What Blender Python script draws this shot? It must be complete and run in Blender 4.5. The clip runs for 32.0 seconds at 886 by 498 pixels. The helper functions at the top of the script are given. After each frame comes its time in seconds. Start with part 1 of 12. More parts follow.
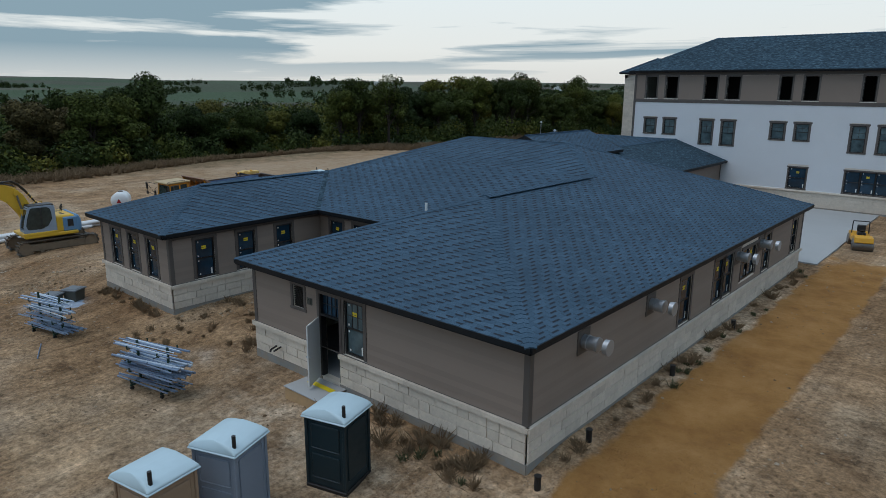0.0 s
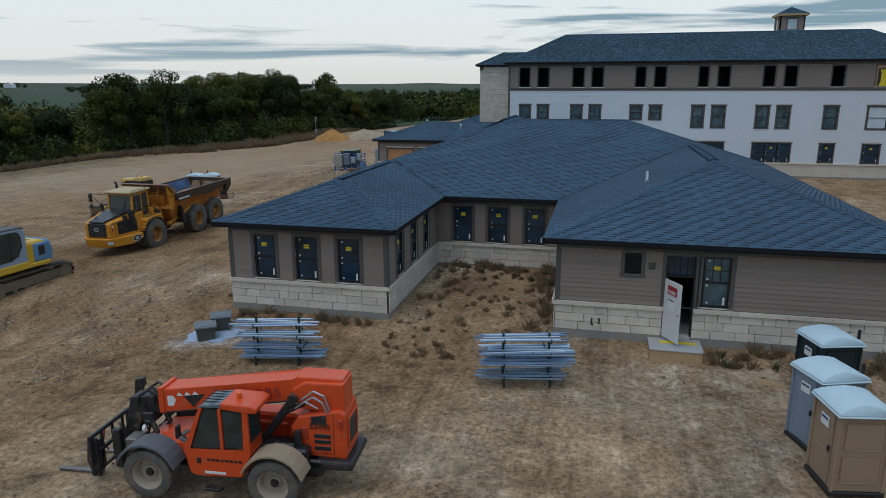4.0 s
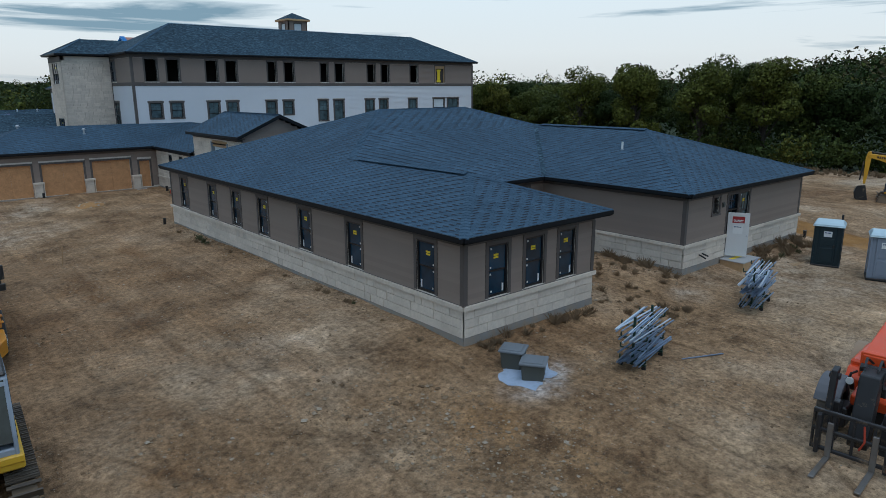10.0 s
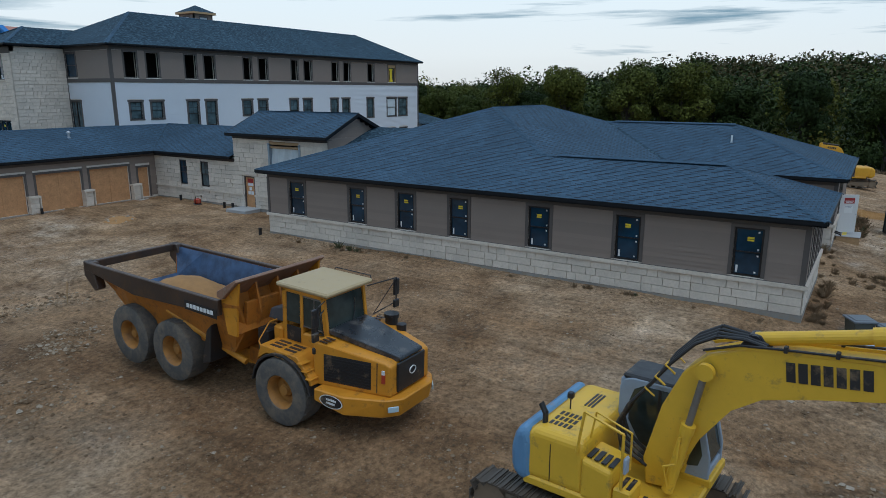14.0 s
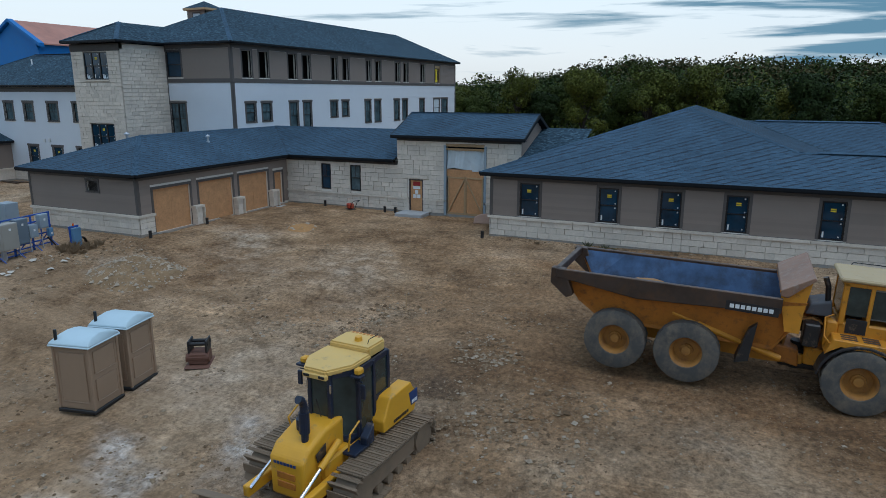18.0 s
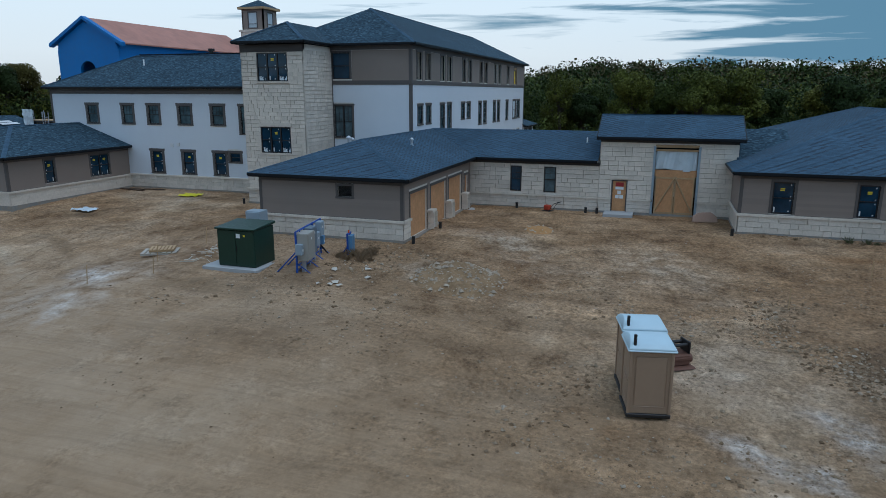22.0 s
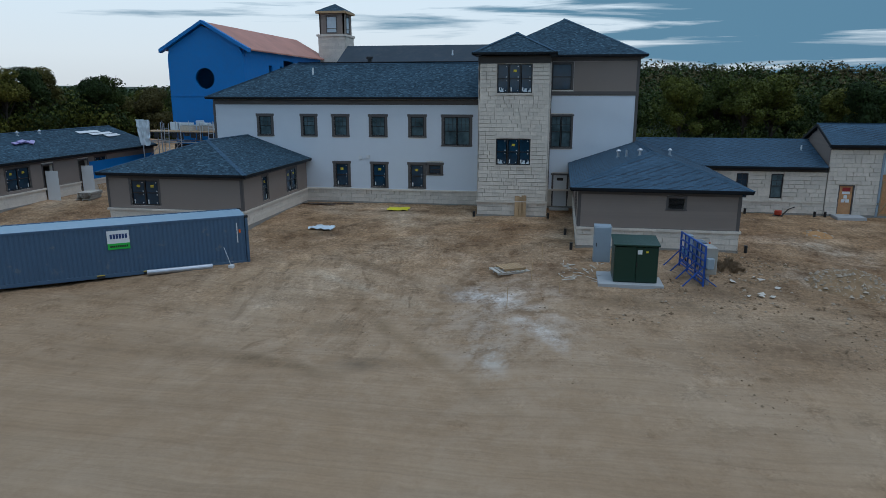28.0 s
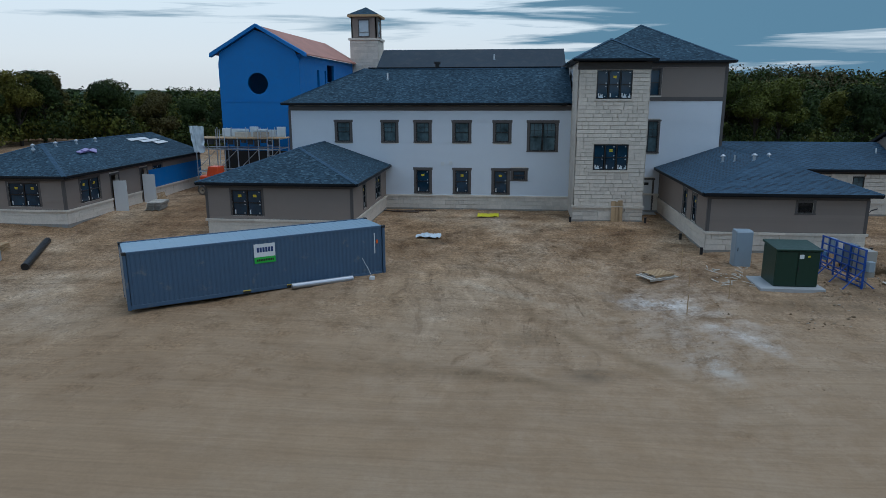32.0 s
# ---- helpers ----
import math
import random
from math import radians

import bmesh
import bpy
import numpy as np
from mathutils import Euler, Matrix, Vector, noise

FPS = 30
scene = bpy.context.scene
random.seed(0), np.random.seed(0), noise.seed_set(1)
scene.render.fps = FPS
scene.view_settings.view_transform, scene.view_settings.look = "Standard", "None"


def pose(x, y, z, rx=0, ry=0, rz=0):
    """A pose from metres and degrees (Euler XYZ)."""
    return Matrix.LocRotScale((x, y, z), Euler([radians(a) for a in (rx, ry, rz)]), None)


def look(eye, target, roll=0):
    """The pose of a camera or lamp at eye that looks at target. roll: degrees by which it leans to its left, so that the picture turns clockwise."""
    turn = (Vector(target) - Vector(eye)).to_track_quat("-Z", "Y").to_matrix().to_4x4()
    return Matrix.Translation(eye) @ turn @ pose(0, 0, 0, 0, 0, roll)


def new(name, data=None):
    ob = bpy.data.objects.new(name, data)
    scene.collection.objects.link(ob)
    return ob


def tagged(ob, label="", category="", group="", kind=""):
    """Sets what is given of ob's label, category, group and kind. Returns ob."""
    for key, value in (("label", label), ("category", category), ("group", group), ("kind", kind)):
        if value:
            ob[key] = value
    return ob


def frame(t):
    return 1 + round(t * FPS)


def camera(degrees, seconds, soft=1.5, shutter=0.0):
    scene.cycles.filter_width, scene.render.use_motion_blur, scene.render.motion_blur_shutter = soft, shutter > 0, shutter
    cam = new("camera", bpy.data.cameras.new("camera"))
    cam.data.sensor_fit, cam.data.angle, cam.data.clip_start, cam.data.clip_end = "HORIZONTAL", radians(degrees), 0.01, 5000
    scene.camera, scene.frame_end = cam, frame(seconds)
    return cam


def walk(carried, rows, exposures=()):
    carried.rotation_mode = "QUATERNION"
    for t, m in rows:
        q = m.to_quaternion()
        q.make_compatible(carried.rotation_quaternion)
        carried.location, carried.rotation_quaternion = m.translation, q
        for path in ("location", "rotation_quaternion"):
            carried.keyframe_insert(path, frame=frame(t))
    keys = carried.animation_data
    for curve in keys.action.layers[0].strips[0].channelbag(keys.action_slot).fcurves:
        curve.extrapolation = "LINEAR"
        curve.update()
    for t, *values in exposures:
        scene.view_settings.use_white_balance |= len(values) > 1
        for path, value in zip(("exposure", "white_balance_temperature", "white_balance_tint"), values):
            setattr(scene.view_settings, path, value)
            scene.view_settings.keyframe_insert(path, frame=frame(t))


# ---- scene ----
cam = camera(67.1, 32.0, 0.8)
METRES, EYE, TILT, LEAN, TURN = 132.3, 8.6, 0.0, 0.0, 41.0
PATH = [
    (0, (0.919, 0.043, 8.857), (-0.351, 1.513, 8.383), 0.4),
    (0.5, (-0.879, -1.437, 8.72), (-2.086, 0.086, 8.247), 0.3),
    (1, (-3.31, -3.203, 8.546), (-4.436, -1.618, 8.074), 0.2),
    (1.5, (-5.812, -4.835, 8.414), (-6.857, -3.197, 7.943), 0.1),
    (2, (-8.052, -6.17, 8.324), (-9.02, -4.484, 7.853), 0.0),
    (2.5, (-10.316, -7.382, 8.223), (-11.194, -5.648, 7.752), -0.0),
    (3, (-12.764, -8.491, 8.124), (-13.509, -6.695, 7.653), -0.1),
    (3.5, (-15.152, -9.351, 8.027), (-15.752, -7.502, 7.556), -0.1),
    (5.5, (-25.391, -10.6, 7.668), (-25.293, -8.659, 7.198), -0.3),
    (6, (-27.97, -10.318, 7.592), (-27.681, -8.395, 7.123), -0.3),
    (6.5, (-30.208, -9.824, 7.556), (-29.753, -7.934, 7.087), -0.3),
    (7, (-32.628, -9.066, 7.496), (-31.995, -7.227, 7.028), -0.4),
    (7.5, (-34.725, -8.198, 7.45), (-33.951, -6.414, 6.981), -0.4),
    (8, (-37.011, -7.054, 7.404), (-36.096, -5.339, 6.935), -0.3),
    (8.5, (-38.945, -5.916, 7.347), (-37.918, -4.265, 6.878), -0.3),
    (9, (-41.059, -4.511, 7.29), (-39.924, -2.932, 6.823), -0.3),
    (9.5, (-42.843, -3.185, 7.273), (-41.644, -1.654, 6.806), -0.3),
    (10, (-44.775, -1.651, 7.231), (-43.509, -0.174, 6.765), -0.2),
    (10.5, (-46.187, -0.433, 7.215), (-44.873, 1.001, 6.749), -0.2),
    (11, (-48.02, 1.368, 7.16), (-46.639, 2.738, 6.695), -0.1),
    (11.5, (-49.436, 2.851, 7.133), (-48.009, 4.173, 6.667), -0.1),
    (12, (-50.787, 4.359, 7.092), (-49.315, 5.631, 6.627), -0.1),
    (12.5, (-52.253, 6.121, 7.077), (-50.732, 7.334, 6.613), -0.1),
    (13, (-53.505, 7.738, 7.05), (-51.943, 8.897, 6.586), -0.1),
    (13.5, (-54.835, 9.606, 7.023), (-53.233, 10.711, 6.56), -0.0),
    (15.5, (-59.303, 16.655, 7.033), (-57.602, 17.6, 6.57), 0.1),
    (16, (-60.5, 18.862, 7.032), (-58.78, 19.771, 6.569), 0.1),
    (16.5, (-61.457, 20.632, 7.044), (-59.724, 21.518, 6.582), 0.1),
    (17, (-62.393, 22.422, 7.042), (-60.648, 23.284, 6.581), 0.1),
    (17.5, (-63.423, 24.484, 7.04), (-61.661, 25.311, 6.579), 0.1),
    (18, (-64.271, 26.32, 7.051), (-62.496, 27.117, 6.59), 0.1),
    (18.5, (-65.205, 28.399, 7.035), (-63.418, 29.168, 6.574), 0.1),
    (19, (-66.136, 30.518, 7.045), (-64.337, 31.261, 6.584), 0.1),
    (19.5, (-66.923, 32.395, 7.055), (-65.115, 33.116, 6.594), 0.1),
    (20, (-67.696, 34.321, 7.051), (-65.877, 35.015, 6.59), 0.1),
    (20.5, (-68.45, 36.229, 7.046), (-66.622, 36.899, 6.586), 0.1),
    (21, (-69.345, 38.647, 7.067), (-67.507, 39.288, 6.607), 0.1),
    (21.5, (-70.018, 40.592, 7.075), (-68.173, 41.212, 6.615), 0.1),
    (22, (-70.715, 42.57, 7.095), (-68.862, 43.169, 6.637), 0.1),
    (22.5, (-71.458, 44.788, 7.142), (-69.599, 45.366, 6.683), 0.1),
    (23, (-72.092, 46.786, 7.214), (-70.225, 47.339, 6.756), 0.0),
    (23.5, (-72.779, 49.072, 7.299), (-70.902, 49.591, 6.841), 0.0),
    (24, (-73.412, 51.403, 7.383), (-71.527, 51.889, 6.925), -0.0),
    (24.5, (-73.937, 53.495, 7.467), (-72.044, 53.95, 7.009), -0.0),
    (25, (-74.38, 55.359, 7.55), (-72.481, 55.787, 7.091), -0.0),
    (25.5, (-74.914, 58.019, 7.632), (-73.007, 58.411, 7.174), -0.0),
    (27.5, (-75.816, 63.159, 7.772), (-73.899, 63.499, 7.315), -0.0),
    (28, (-75.994, 64.277, 7.8), (-74.075, 64.606, 7.343), -0.0),
    (28.5, (-76.167, 65.52, 7.839), (-74.246, 65.834, 7.383), -0.0),
    (29, (-76.305, 66.649, 7.866), (-74.381, 66.948, 7.41), -0.1),
    (29.5, (-76.456, 67.903, 7.918), (-74.529, 68.185, 7.463), -0.1),
    (30, (-76.564, 68.894, 7.931), (-74.634, 69.16, 7.476), -0.1),
    (30.5, (-76.693, 70.281, 7.969), (-74.76, 70.528, 7.515), -0.1),
    (31, (-76.776, 71.423, 8.007), (-74.842, 71.655, 7.554), -0.1),
    (31.5, (-76.852, 72.548, 8.045), (-74.916, 72.764, 7.593), -0.1),
    (32, (-76.939, 73.834, 8.083), (-75.001, 74.034, 7.631), -0.1),
]
EXPOSURES = [(0, -0.1, 6540, 10), (3, -0.14, 6490, 10.5), (8, -0.15, 6130, 8.5), (12, -0.08, 6090, 9), (18, 0.0, 6000, 9), (23, -0.15, 5750, 7.5), (28, -0.19, 5830, 8.5), (32, -0.2, 5860, 9)]
walk(cam, [(t, look(eye, target, roll)) for t, eye, target, roll in PATH], EXPOSURES)

# ---- world and light ----
world = bpy.data.worlds.new("dusk_sky")
scene.world = world
world.use_nodes = True
wn, wl = world.node_tree.nodes, world.node_tree.links
wn.clear()
w_out = wn.new("ShaderNodeOutputWorld")
w_bg = wn.new("ShaderNodeBackground")
w_sky = wn.new("ShaderNodeTexSky")
w_sky.sky_type, w_sky.sun_disc = "NISHITA", False
w_sky.sun_elevation, w_sky.sun_rotation = radians(70), radians(202)
w_sky.altitude, w_sky.air_density, w_sky.dust_density = 250, 1.0, 2.5
w_co = wn.new("ShaderNodeTexCoord")
w_map = wn.new("ShaderNodeMapping")
w_map.inputs["Scale"].default_value = (1.0, 1.0, 15.0)
w_map.inputs["Location"].default_value = (0.4, 0.15, 0.1)
w_noise = wn.new("ShaderNodeTexNoise")
w_noise.inputs["Scale"].default_value, w_noise.inputs["Detail"].default_value = 2.1, 8
w_noise.inputs["Roughness"].default_value, w_noise.inputs["Distortion"].default_value = 0.55, 0.35
# clouds gather in the west and in the south-east and leave the north clear
w_dot = wn.new("ShaderNodeVectorMath")
w_dot.operation = "DOT_PRODUCT"
w_dot.inputs[1].default_value = (0.0, 1.0, 0.0)
wl.new(w_co.outputs["Generated"], w_dot.inputs[0])
w_bias = wn.new("ShaderNodeMapRange")
w_bias.inputs["From Min"].default_value, w_bias.inputs["From Max"].default_value = -0.26, 0.10
w_bias.inputs["To Min"].default_value, w_bias.inputs["To Max"].default_value = 0.21, 0.01
wl.new(w_dot.outputs["Value"], w_bias.inputs["Value"])
w_sep = wn.new("ShaderNodeSeparateXYZ")
w_west = wn.new("ShaderNodeMapRange")
w_west.inputs["From Min"].default_value, w_west.inputs["From Max"].default_value = -0.90, -0.70
w_west.inputs["To Min"].default_value, w_west.inputs["To Max"].default_value = 0.13, -0.04
wl.new(w_sep.outputs["X"], w_west.inputs["Value"])
w_both = wn.new("ShaderNodeMath")
w_both.operation = "ADD"
w_east = wn.new("ShaderNodeMapRange")
w_east.inputs["From Min"].default_value, w_east.inputs["From Max"].default_value = -0.1, 0.6
w_east.inputs["To Min"].default_value, w_east.inputs["To Max"].default_value = 0.1, 1.0
wl.new(w_sep.outputs["X"], w_east.inputs["Value"])
w_part = wn.new("ShaderNodeMath")
w_part.operation = "MULTIPLY"
wl.new(w_bias.outputs["Result"], w_part.inputs[0])
wl.new(w_east.outputs["Result"], w_part.inputs[1])
wl.new(w_part.outputs["Value"], w_both.inputs[0])
wl.new(w_west.outputs["Result"], w_both.inputs[1])
# the cloud thins overhead
w_top = wn.new("ShaderNodeMapRange")
w_top.inputs["From Min"].default_value, w_top.inputs["From Max"].default_value = 0.14, 0.35
w_top.inputs["To Min"].default_value, w_top.inputs["To Max"].default_value = 1.0, 0.25
wl.new(w_sep.outputs["Z"], w_top.inputs["Value"])
w_thin = wn.new("ShaderNodeMath")
w_thin.operation = "MULTIPLY"
w_add = wn.new("ShaderNodeMath")
w_add.operation = "ADD"
w_ramp = wn.new("ShaderNodeValToRGB")
w_ramp.color_ramp.elements[0].position, w_ramp.color_ramp.elements[0].color = 0.5, (0, 0, 0, 1)
w_ramp.color_ramp.elements[1].position, w_ramp.color_ramp.elements[1].color = 0.59, (1, 1, 1, 1)
w_high = wn.new("ShaderNodeValToRGB")
hi = w_high.color_ramp
hi.elements[0].position, hi.elements[0].color = 0.0, (5.5, 5.55, 5.35, 1)
hi.elements[1].position, hi.elements[1].color = 0.7, (3.6, 4.8, 6.05, 1)
for at, col in ((0.05, (6.0, 6.25, 6.15, 1)), (0.12, (5.9, 6.5, 6.65, 1)), (0.3, (4.1, 5.1, 6.2, 1))):
    hi.elements.new(at).color = col
# the side away from the sunset is greyer and darker
w_turn = wn.new("ShaderNodeMapRange")
w_turn.inputs["From Min"].default_value, w_turn.inputs["From Max"].default_value = -0.4, 0.2
w_turn.inputs["To Min"].default_value, w_turn.inputs["To Max"].default_value = 0.0, 1.0
wl.new(w_dot.outputs["Value"], w_turn.inputs["Value"])
w_dusk = wn.new("ShaderNodeValToRGB")
w_dusk.color_ramp.elements[0].color = (0.90, 0.93, 0.96, 1)
w_dusk.color_ramp.elements[1].color = (1, 1, 1, 1)
wl.new(w_turn.outputs["Result"], w_dusk.inputs["Fac"])
w_shade = wn.new("ShaderNodeMixRGB")
w_shade.blend_type = "MULTIPLY"
w_shade.inputs["Fac"].default_value = 1.0
w_mixsky = wn.new("ShaderNodeMixRGB")
w_mixsky.inputs["Fac"].default_value = 0.95
w_cloud = wn.new("ShaderNodeMixRGB")
w_cloud.inputs["Color2"].default_value = (1.05, 2.0, 2.65, 1)
w_fac = wn.new("ShaderNodeMath")
w_fac.operation = "MULTIPLY"
w_low = wn.new("ShaderNodeMapRange")
w_low.inputs["From Min"].default_value, w_low.inputs["From Max"].default_value = 0.0, 0.05
w_low.inputs["To Min"].default_value, w_low.inputs["To Max"].default_value = 0.12, 0.82
wl.new(w_co.outputs["Generated"], w_map.inputs["Vector"])
wl.new(w_map.outputs["Vector"], w_noise.inputs["Vector"])
wl.new(w_noise.outputs["Fac"], w_add.inputs[0])
wl.new(w_both.outputs["Value"], w_add.inputs[1])
wl.new(w_add.outputs["Value"], w_ramp.inputs["Fac"])
wl.new(w_co.outputs["Generated"], w_sep.inputs["Vector"])
wl.new(w_sep.outputs["Z"], w_high.inputs["Fac"])
wl.new(w_sep.outputs["Z"], w_low.inputs["Value"])
wl.new(w_sky.outputs["Color"], w_mixsky.inputs["Color1"])
wl.new(w_high.outputs["Color"], w_mixsky.inputs["Color2"])
wl.new(w_ramp.outputs["Color"], w_fac.inputs[0])
# the eastern cloud reaches down to the woods
w_deep = wn.new("ShaderNodeMath")
w_deep.operation, w_deep.use_clamp = "MULTIPLY_ADD", True
w_deep.inputs[1].default_value = 5.6
wl.new(w_part.outputs["Value"], w_deep.inputs[0])
wl.new(w_low.outputs["Result"], w_deep.inputs[2])
wl.new(w_deep.outputs["Value"], w_fac.inputs[1])
wl.new(w_fac.outputs["Value"], w_thin.inputs[0])
wl.new(w_top.outputs["Result"], w_thin.inputs[1])
wl.new(w_thin.outputs["Value"], w_cloud.inputs["Fac"])
wl.new(w_mixsky.outputs["Color"], w_cloud.inputs["Color1"])
wl.new(w_cloud.outputs["Color"], w_shade.inputs["Color1"])
wl.new(w_dusk.outputs["Color"], w_shade.inputs["Color2"])
wl.new(w_shade.outputs["Color"], w_bg.inputs["Color"])
w_bg.inputs["Strength"].default_value = 0.143
wl.new(w_bg.outputs["Background"], w_out.inputs["Surface"])

sun = new("sun", bpy.data.lights.new("sun", "SUN"))
sun.data.energy, sun.data.angle, sun.data.color = 0.9, radians(40), (1.0, 0.965, 0.94)
sun.matrix_world = look((0, 0, 60), (7, 17, 8))


# ---- materials ----
def node_mat(name):
    m = bpy.data.materials.new(name)
    m.use_nodes = True
    nt = m.node_tree
    return m, nt.nodes, nt.links, nt.nodes["Principled BSDF"]


def ramp_of(nodes, links, src, stops):
    r = nodes.new("ShaderNodeValToRGB")
    e = r.color_ramp.elements
    e[0].position, e[0].color = stops[0][0], (*stops[0][1], 1)
    e[1].position, e[1].color = stops[-1][0], (*stops[-1][1], 1)
    for p, c in stops[1:-1]:
        k = e.new(p)
        k.color = (*c, 1)
    links.new(src, r.inputs["Fac"])
    return r.outputs["Color"]


def noise_of(nodes, links, vec, scale, detail=4, rough=0.6):
    n = nodes.new("ShaderNodeTexNoise")
    n.inputs["Scale"].default_value, n.inputs["Detail"].default_value, n.inputs["Roughness"].default_value = scale, detail, rough
    links.new(vec, n.inputs["Vector"])
    return n.outputs["Fac"]


def mix_of(nodes, links, fac, a, b, how="MIX"):
    m = nodes.new("ShaderNodeMixRGB")
    m.blend_type = how
    for k, v in (("Fac", fac), ("Color1", a), ("Color2", b)):
        if isinstance(v, (int, float)):
            m.inputs[k].default_value = v if k == "Fac" else (v, v, v, 1)
        elif isinstance(v, tuple):
            m.inputs[k].default_value = (*v, 1)
        else:
            links.new(v, m.inputs[k])
    return m.outputs["Color"]


def bump_of(nodes, links, bsdf, height, strength, dist=0.02):
    b = nodes.new("ShaderNodeBump")
    b.inputs["Strength"].default_value, b.inputs["Distance"].default_value = strength, dist
    links.new(height, b.inputs["Height"])
    links.new(b.outputs["Normal"], bsdf.inputs["Normal"])


def worn(name, col, rough=0.6, metal=0.0, vary=0.15, grain=12.0, blot=0.7, dirt=None, dirt_amount=0.0, piece=0.0, bump=0.15, spec=0.5, edges=0.5):
    """A surface with fine grain, broad blotches, patches of dirt and, for pieces, a shift from piece to piece."""
    m, n, l, b = node_mat(name)
    geo = n.new("ShaderNodeNewGeometry")
    pos = geo.outputs["Position"]
    fine = noise_of(n, l, pos, grain, 5)
    broad = noise_of(n, l, pos, blot, 3)
    lo, hi_ = tuple(c * (1 - vary) for c in col), tuple(min(1, c * (1 + vary)) for c in col)
    c = ramp_of(n, l, fine, [(0.3, lo), (0.7, hi_)])
    c2 = ramp_of(n, l, broad, [(0.3, tuple(x * (1 - vary * 0.8) for x in col)), (0.7, tuple(min(1, x * (1 + vary * 0.8)) for x in col))])
    out = mix_of(n, l, 0.5, c, c2)
    if piece:
        info = n.new("ShaderNodeObjectInfo")
        v = ramp_of(n, l, info.outputs["Random"], [(0.0, (1 - piece,) * 3), (1.0, (1 + piece * 0.6,) * 3)])
        out = mix_of(n, l, 1.0, out, v, "MULTIPLY")
    if dirt:
        d = noise_of(n, l, pos, blot * 3.1, 8, 0.7)
        fac = ramp_of(n, l, d, [(0.62 - dirt_amount * 0.35, (0, 0, 0)), (0.72, (edges + 0.3,) * 3)])
        out = mix_of(n, l, fac, out, dirt)
    l.new(out, b.inputs["Base Color"])
    rr = ramp_of(n, l, fine, [(0.2, (max(0.03, rough - 0.12),) * 3), (0.8, (min(1, rough + 0.12),) * 3)])
    l.new(rr, b.inputs["Roughness"])
    b.inputs["Metallic"].default_value = metal
    b.inputs["Specular IOR Level"].default_value = spec
    if bump:
        bump_of(n, l, b, fine, bump)
    return m


DUST = (0.27, 0.19, 0.115)
M = {
    "taupe": worn("taupe_siding_paint", (0.240, 0.190, 0.158), 0.65, vary=0.06, grain=30, piece=0.07),
    "taupe_trim": worn("dark_taupe_trim_paint", (0.092, 0.080, 0.074), 0.6, vary=0.08, grain=25),
    "white": worn("white_siding_paint", (0.62, 0.65, 0.69), 0.55, vary=0.04, grain=20, piece=0.04),
    "stone": worn("cream_limestone", (0.64, 0.57, 0.485), 0.9, vary=0.16, grain=9, blot=1.5, piece=0.11, bump=0.7, dirt=(0.50, 0.42, 0.34), dirt_amount=0.06),
    "mortar": worn("pale_mortar", (0.66, 0.61, 0.54), 0.95, vary=0.12),
    "concrete": worn("grey_foundation_concrete", (0.25, 0.25, 0.24), 0.9, vary=0.15, grain=6, dirt=(0.34, 0.25, 0.16), dirt_amount=0.6),
    "slab": worn("pale_new_concrete", (0.36, 0.37, 0.375), 0.75, vary=0.08, grain=3, blot=0.3),
    "fascia": worn("black_metal_fascia", (0.009, 0.011, 0.014), 0.5, metal=0.0, vary=0.1, bump=0.03, spec=0.2),
    "soffit": worn("dark_brown_soffit", (0.036, 0.030, 0.026), 0.6, vary=0.08),
    "frame": worn("black_window_frame", (0.012, 0.012, 0.013), 0.35, vary=0.1, bump=0.0),
    "osb": worn("strand_board", (0.49, 0.258, 0.118), 0.8, vary=0.32, grain=14, blot=3, bump=0.3),
    "lumber": worn("raw_lumber", (0.42, 0.28, 0.15), 0.8, vary=0.2, grain=8, piece=0.15),
    "galv": worn("galvanised_steel", (0.45, 0.48, 0.52), 0.48, metal=0.8, vary=0.1, grain=8),
    "black": worn("black_plastic", (0.012, 0.012, 0.013), 0.5, vary=0.2),
    "door_white": worn("white_primed_door", (0.62, 0.63, 0.63), 0.5, vary=0.04, bump=0.03),
    # near-black colour puts the dimness of unlit rooms into the surface
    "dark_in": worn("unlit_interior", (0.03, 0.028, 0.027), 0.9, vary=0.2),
    "film": worn("cloudy_plastic_film", (0.55, 0.62, 0.66), 0.35, vary=0.12, grain=3),
    "yellow_tag": worn("yellow_sticker", (0.75, 0.58, 0.02), 0.5, vary=0.05, bump=0),
    "white_tag": worn("white_sticker", (0.7, 0.72, 0.72), 0.5, vary=0.05, bump=0),
    "red_tag": worn("red_notice", (0.32, 0.02, 0.02), 0.5, vary=0.05, bump=0),
    "blue_wrap": worn("blue_weather_membrane", (0.003, 0.155, 0.45), 0.6, vary=0.1, grain=2, blot=0.4, bump=0.2),
    "ply_red": worn("reddish_sheathing", (0.42, 0.20, 0.15), 0.8, vary=0.25, grain=1.2, blot=0.35),
}


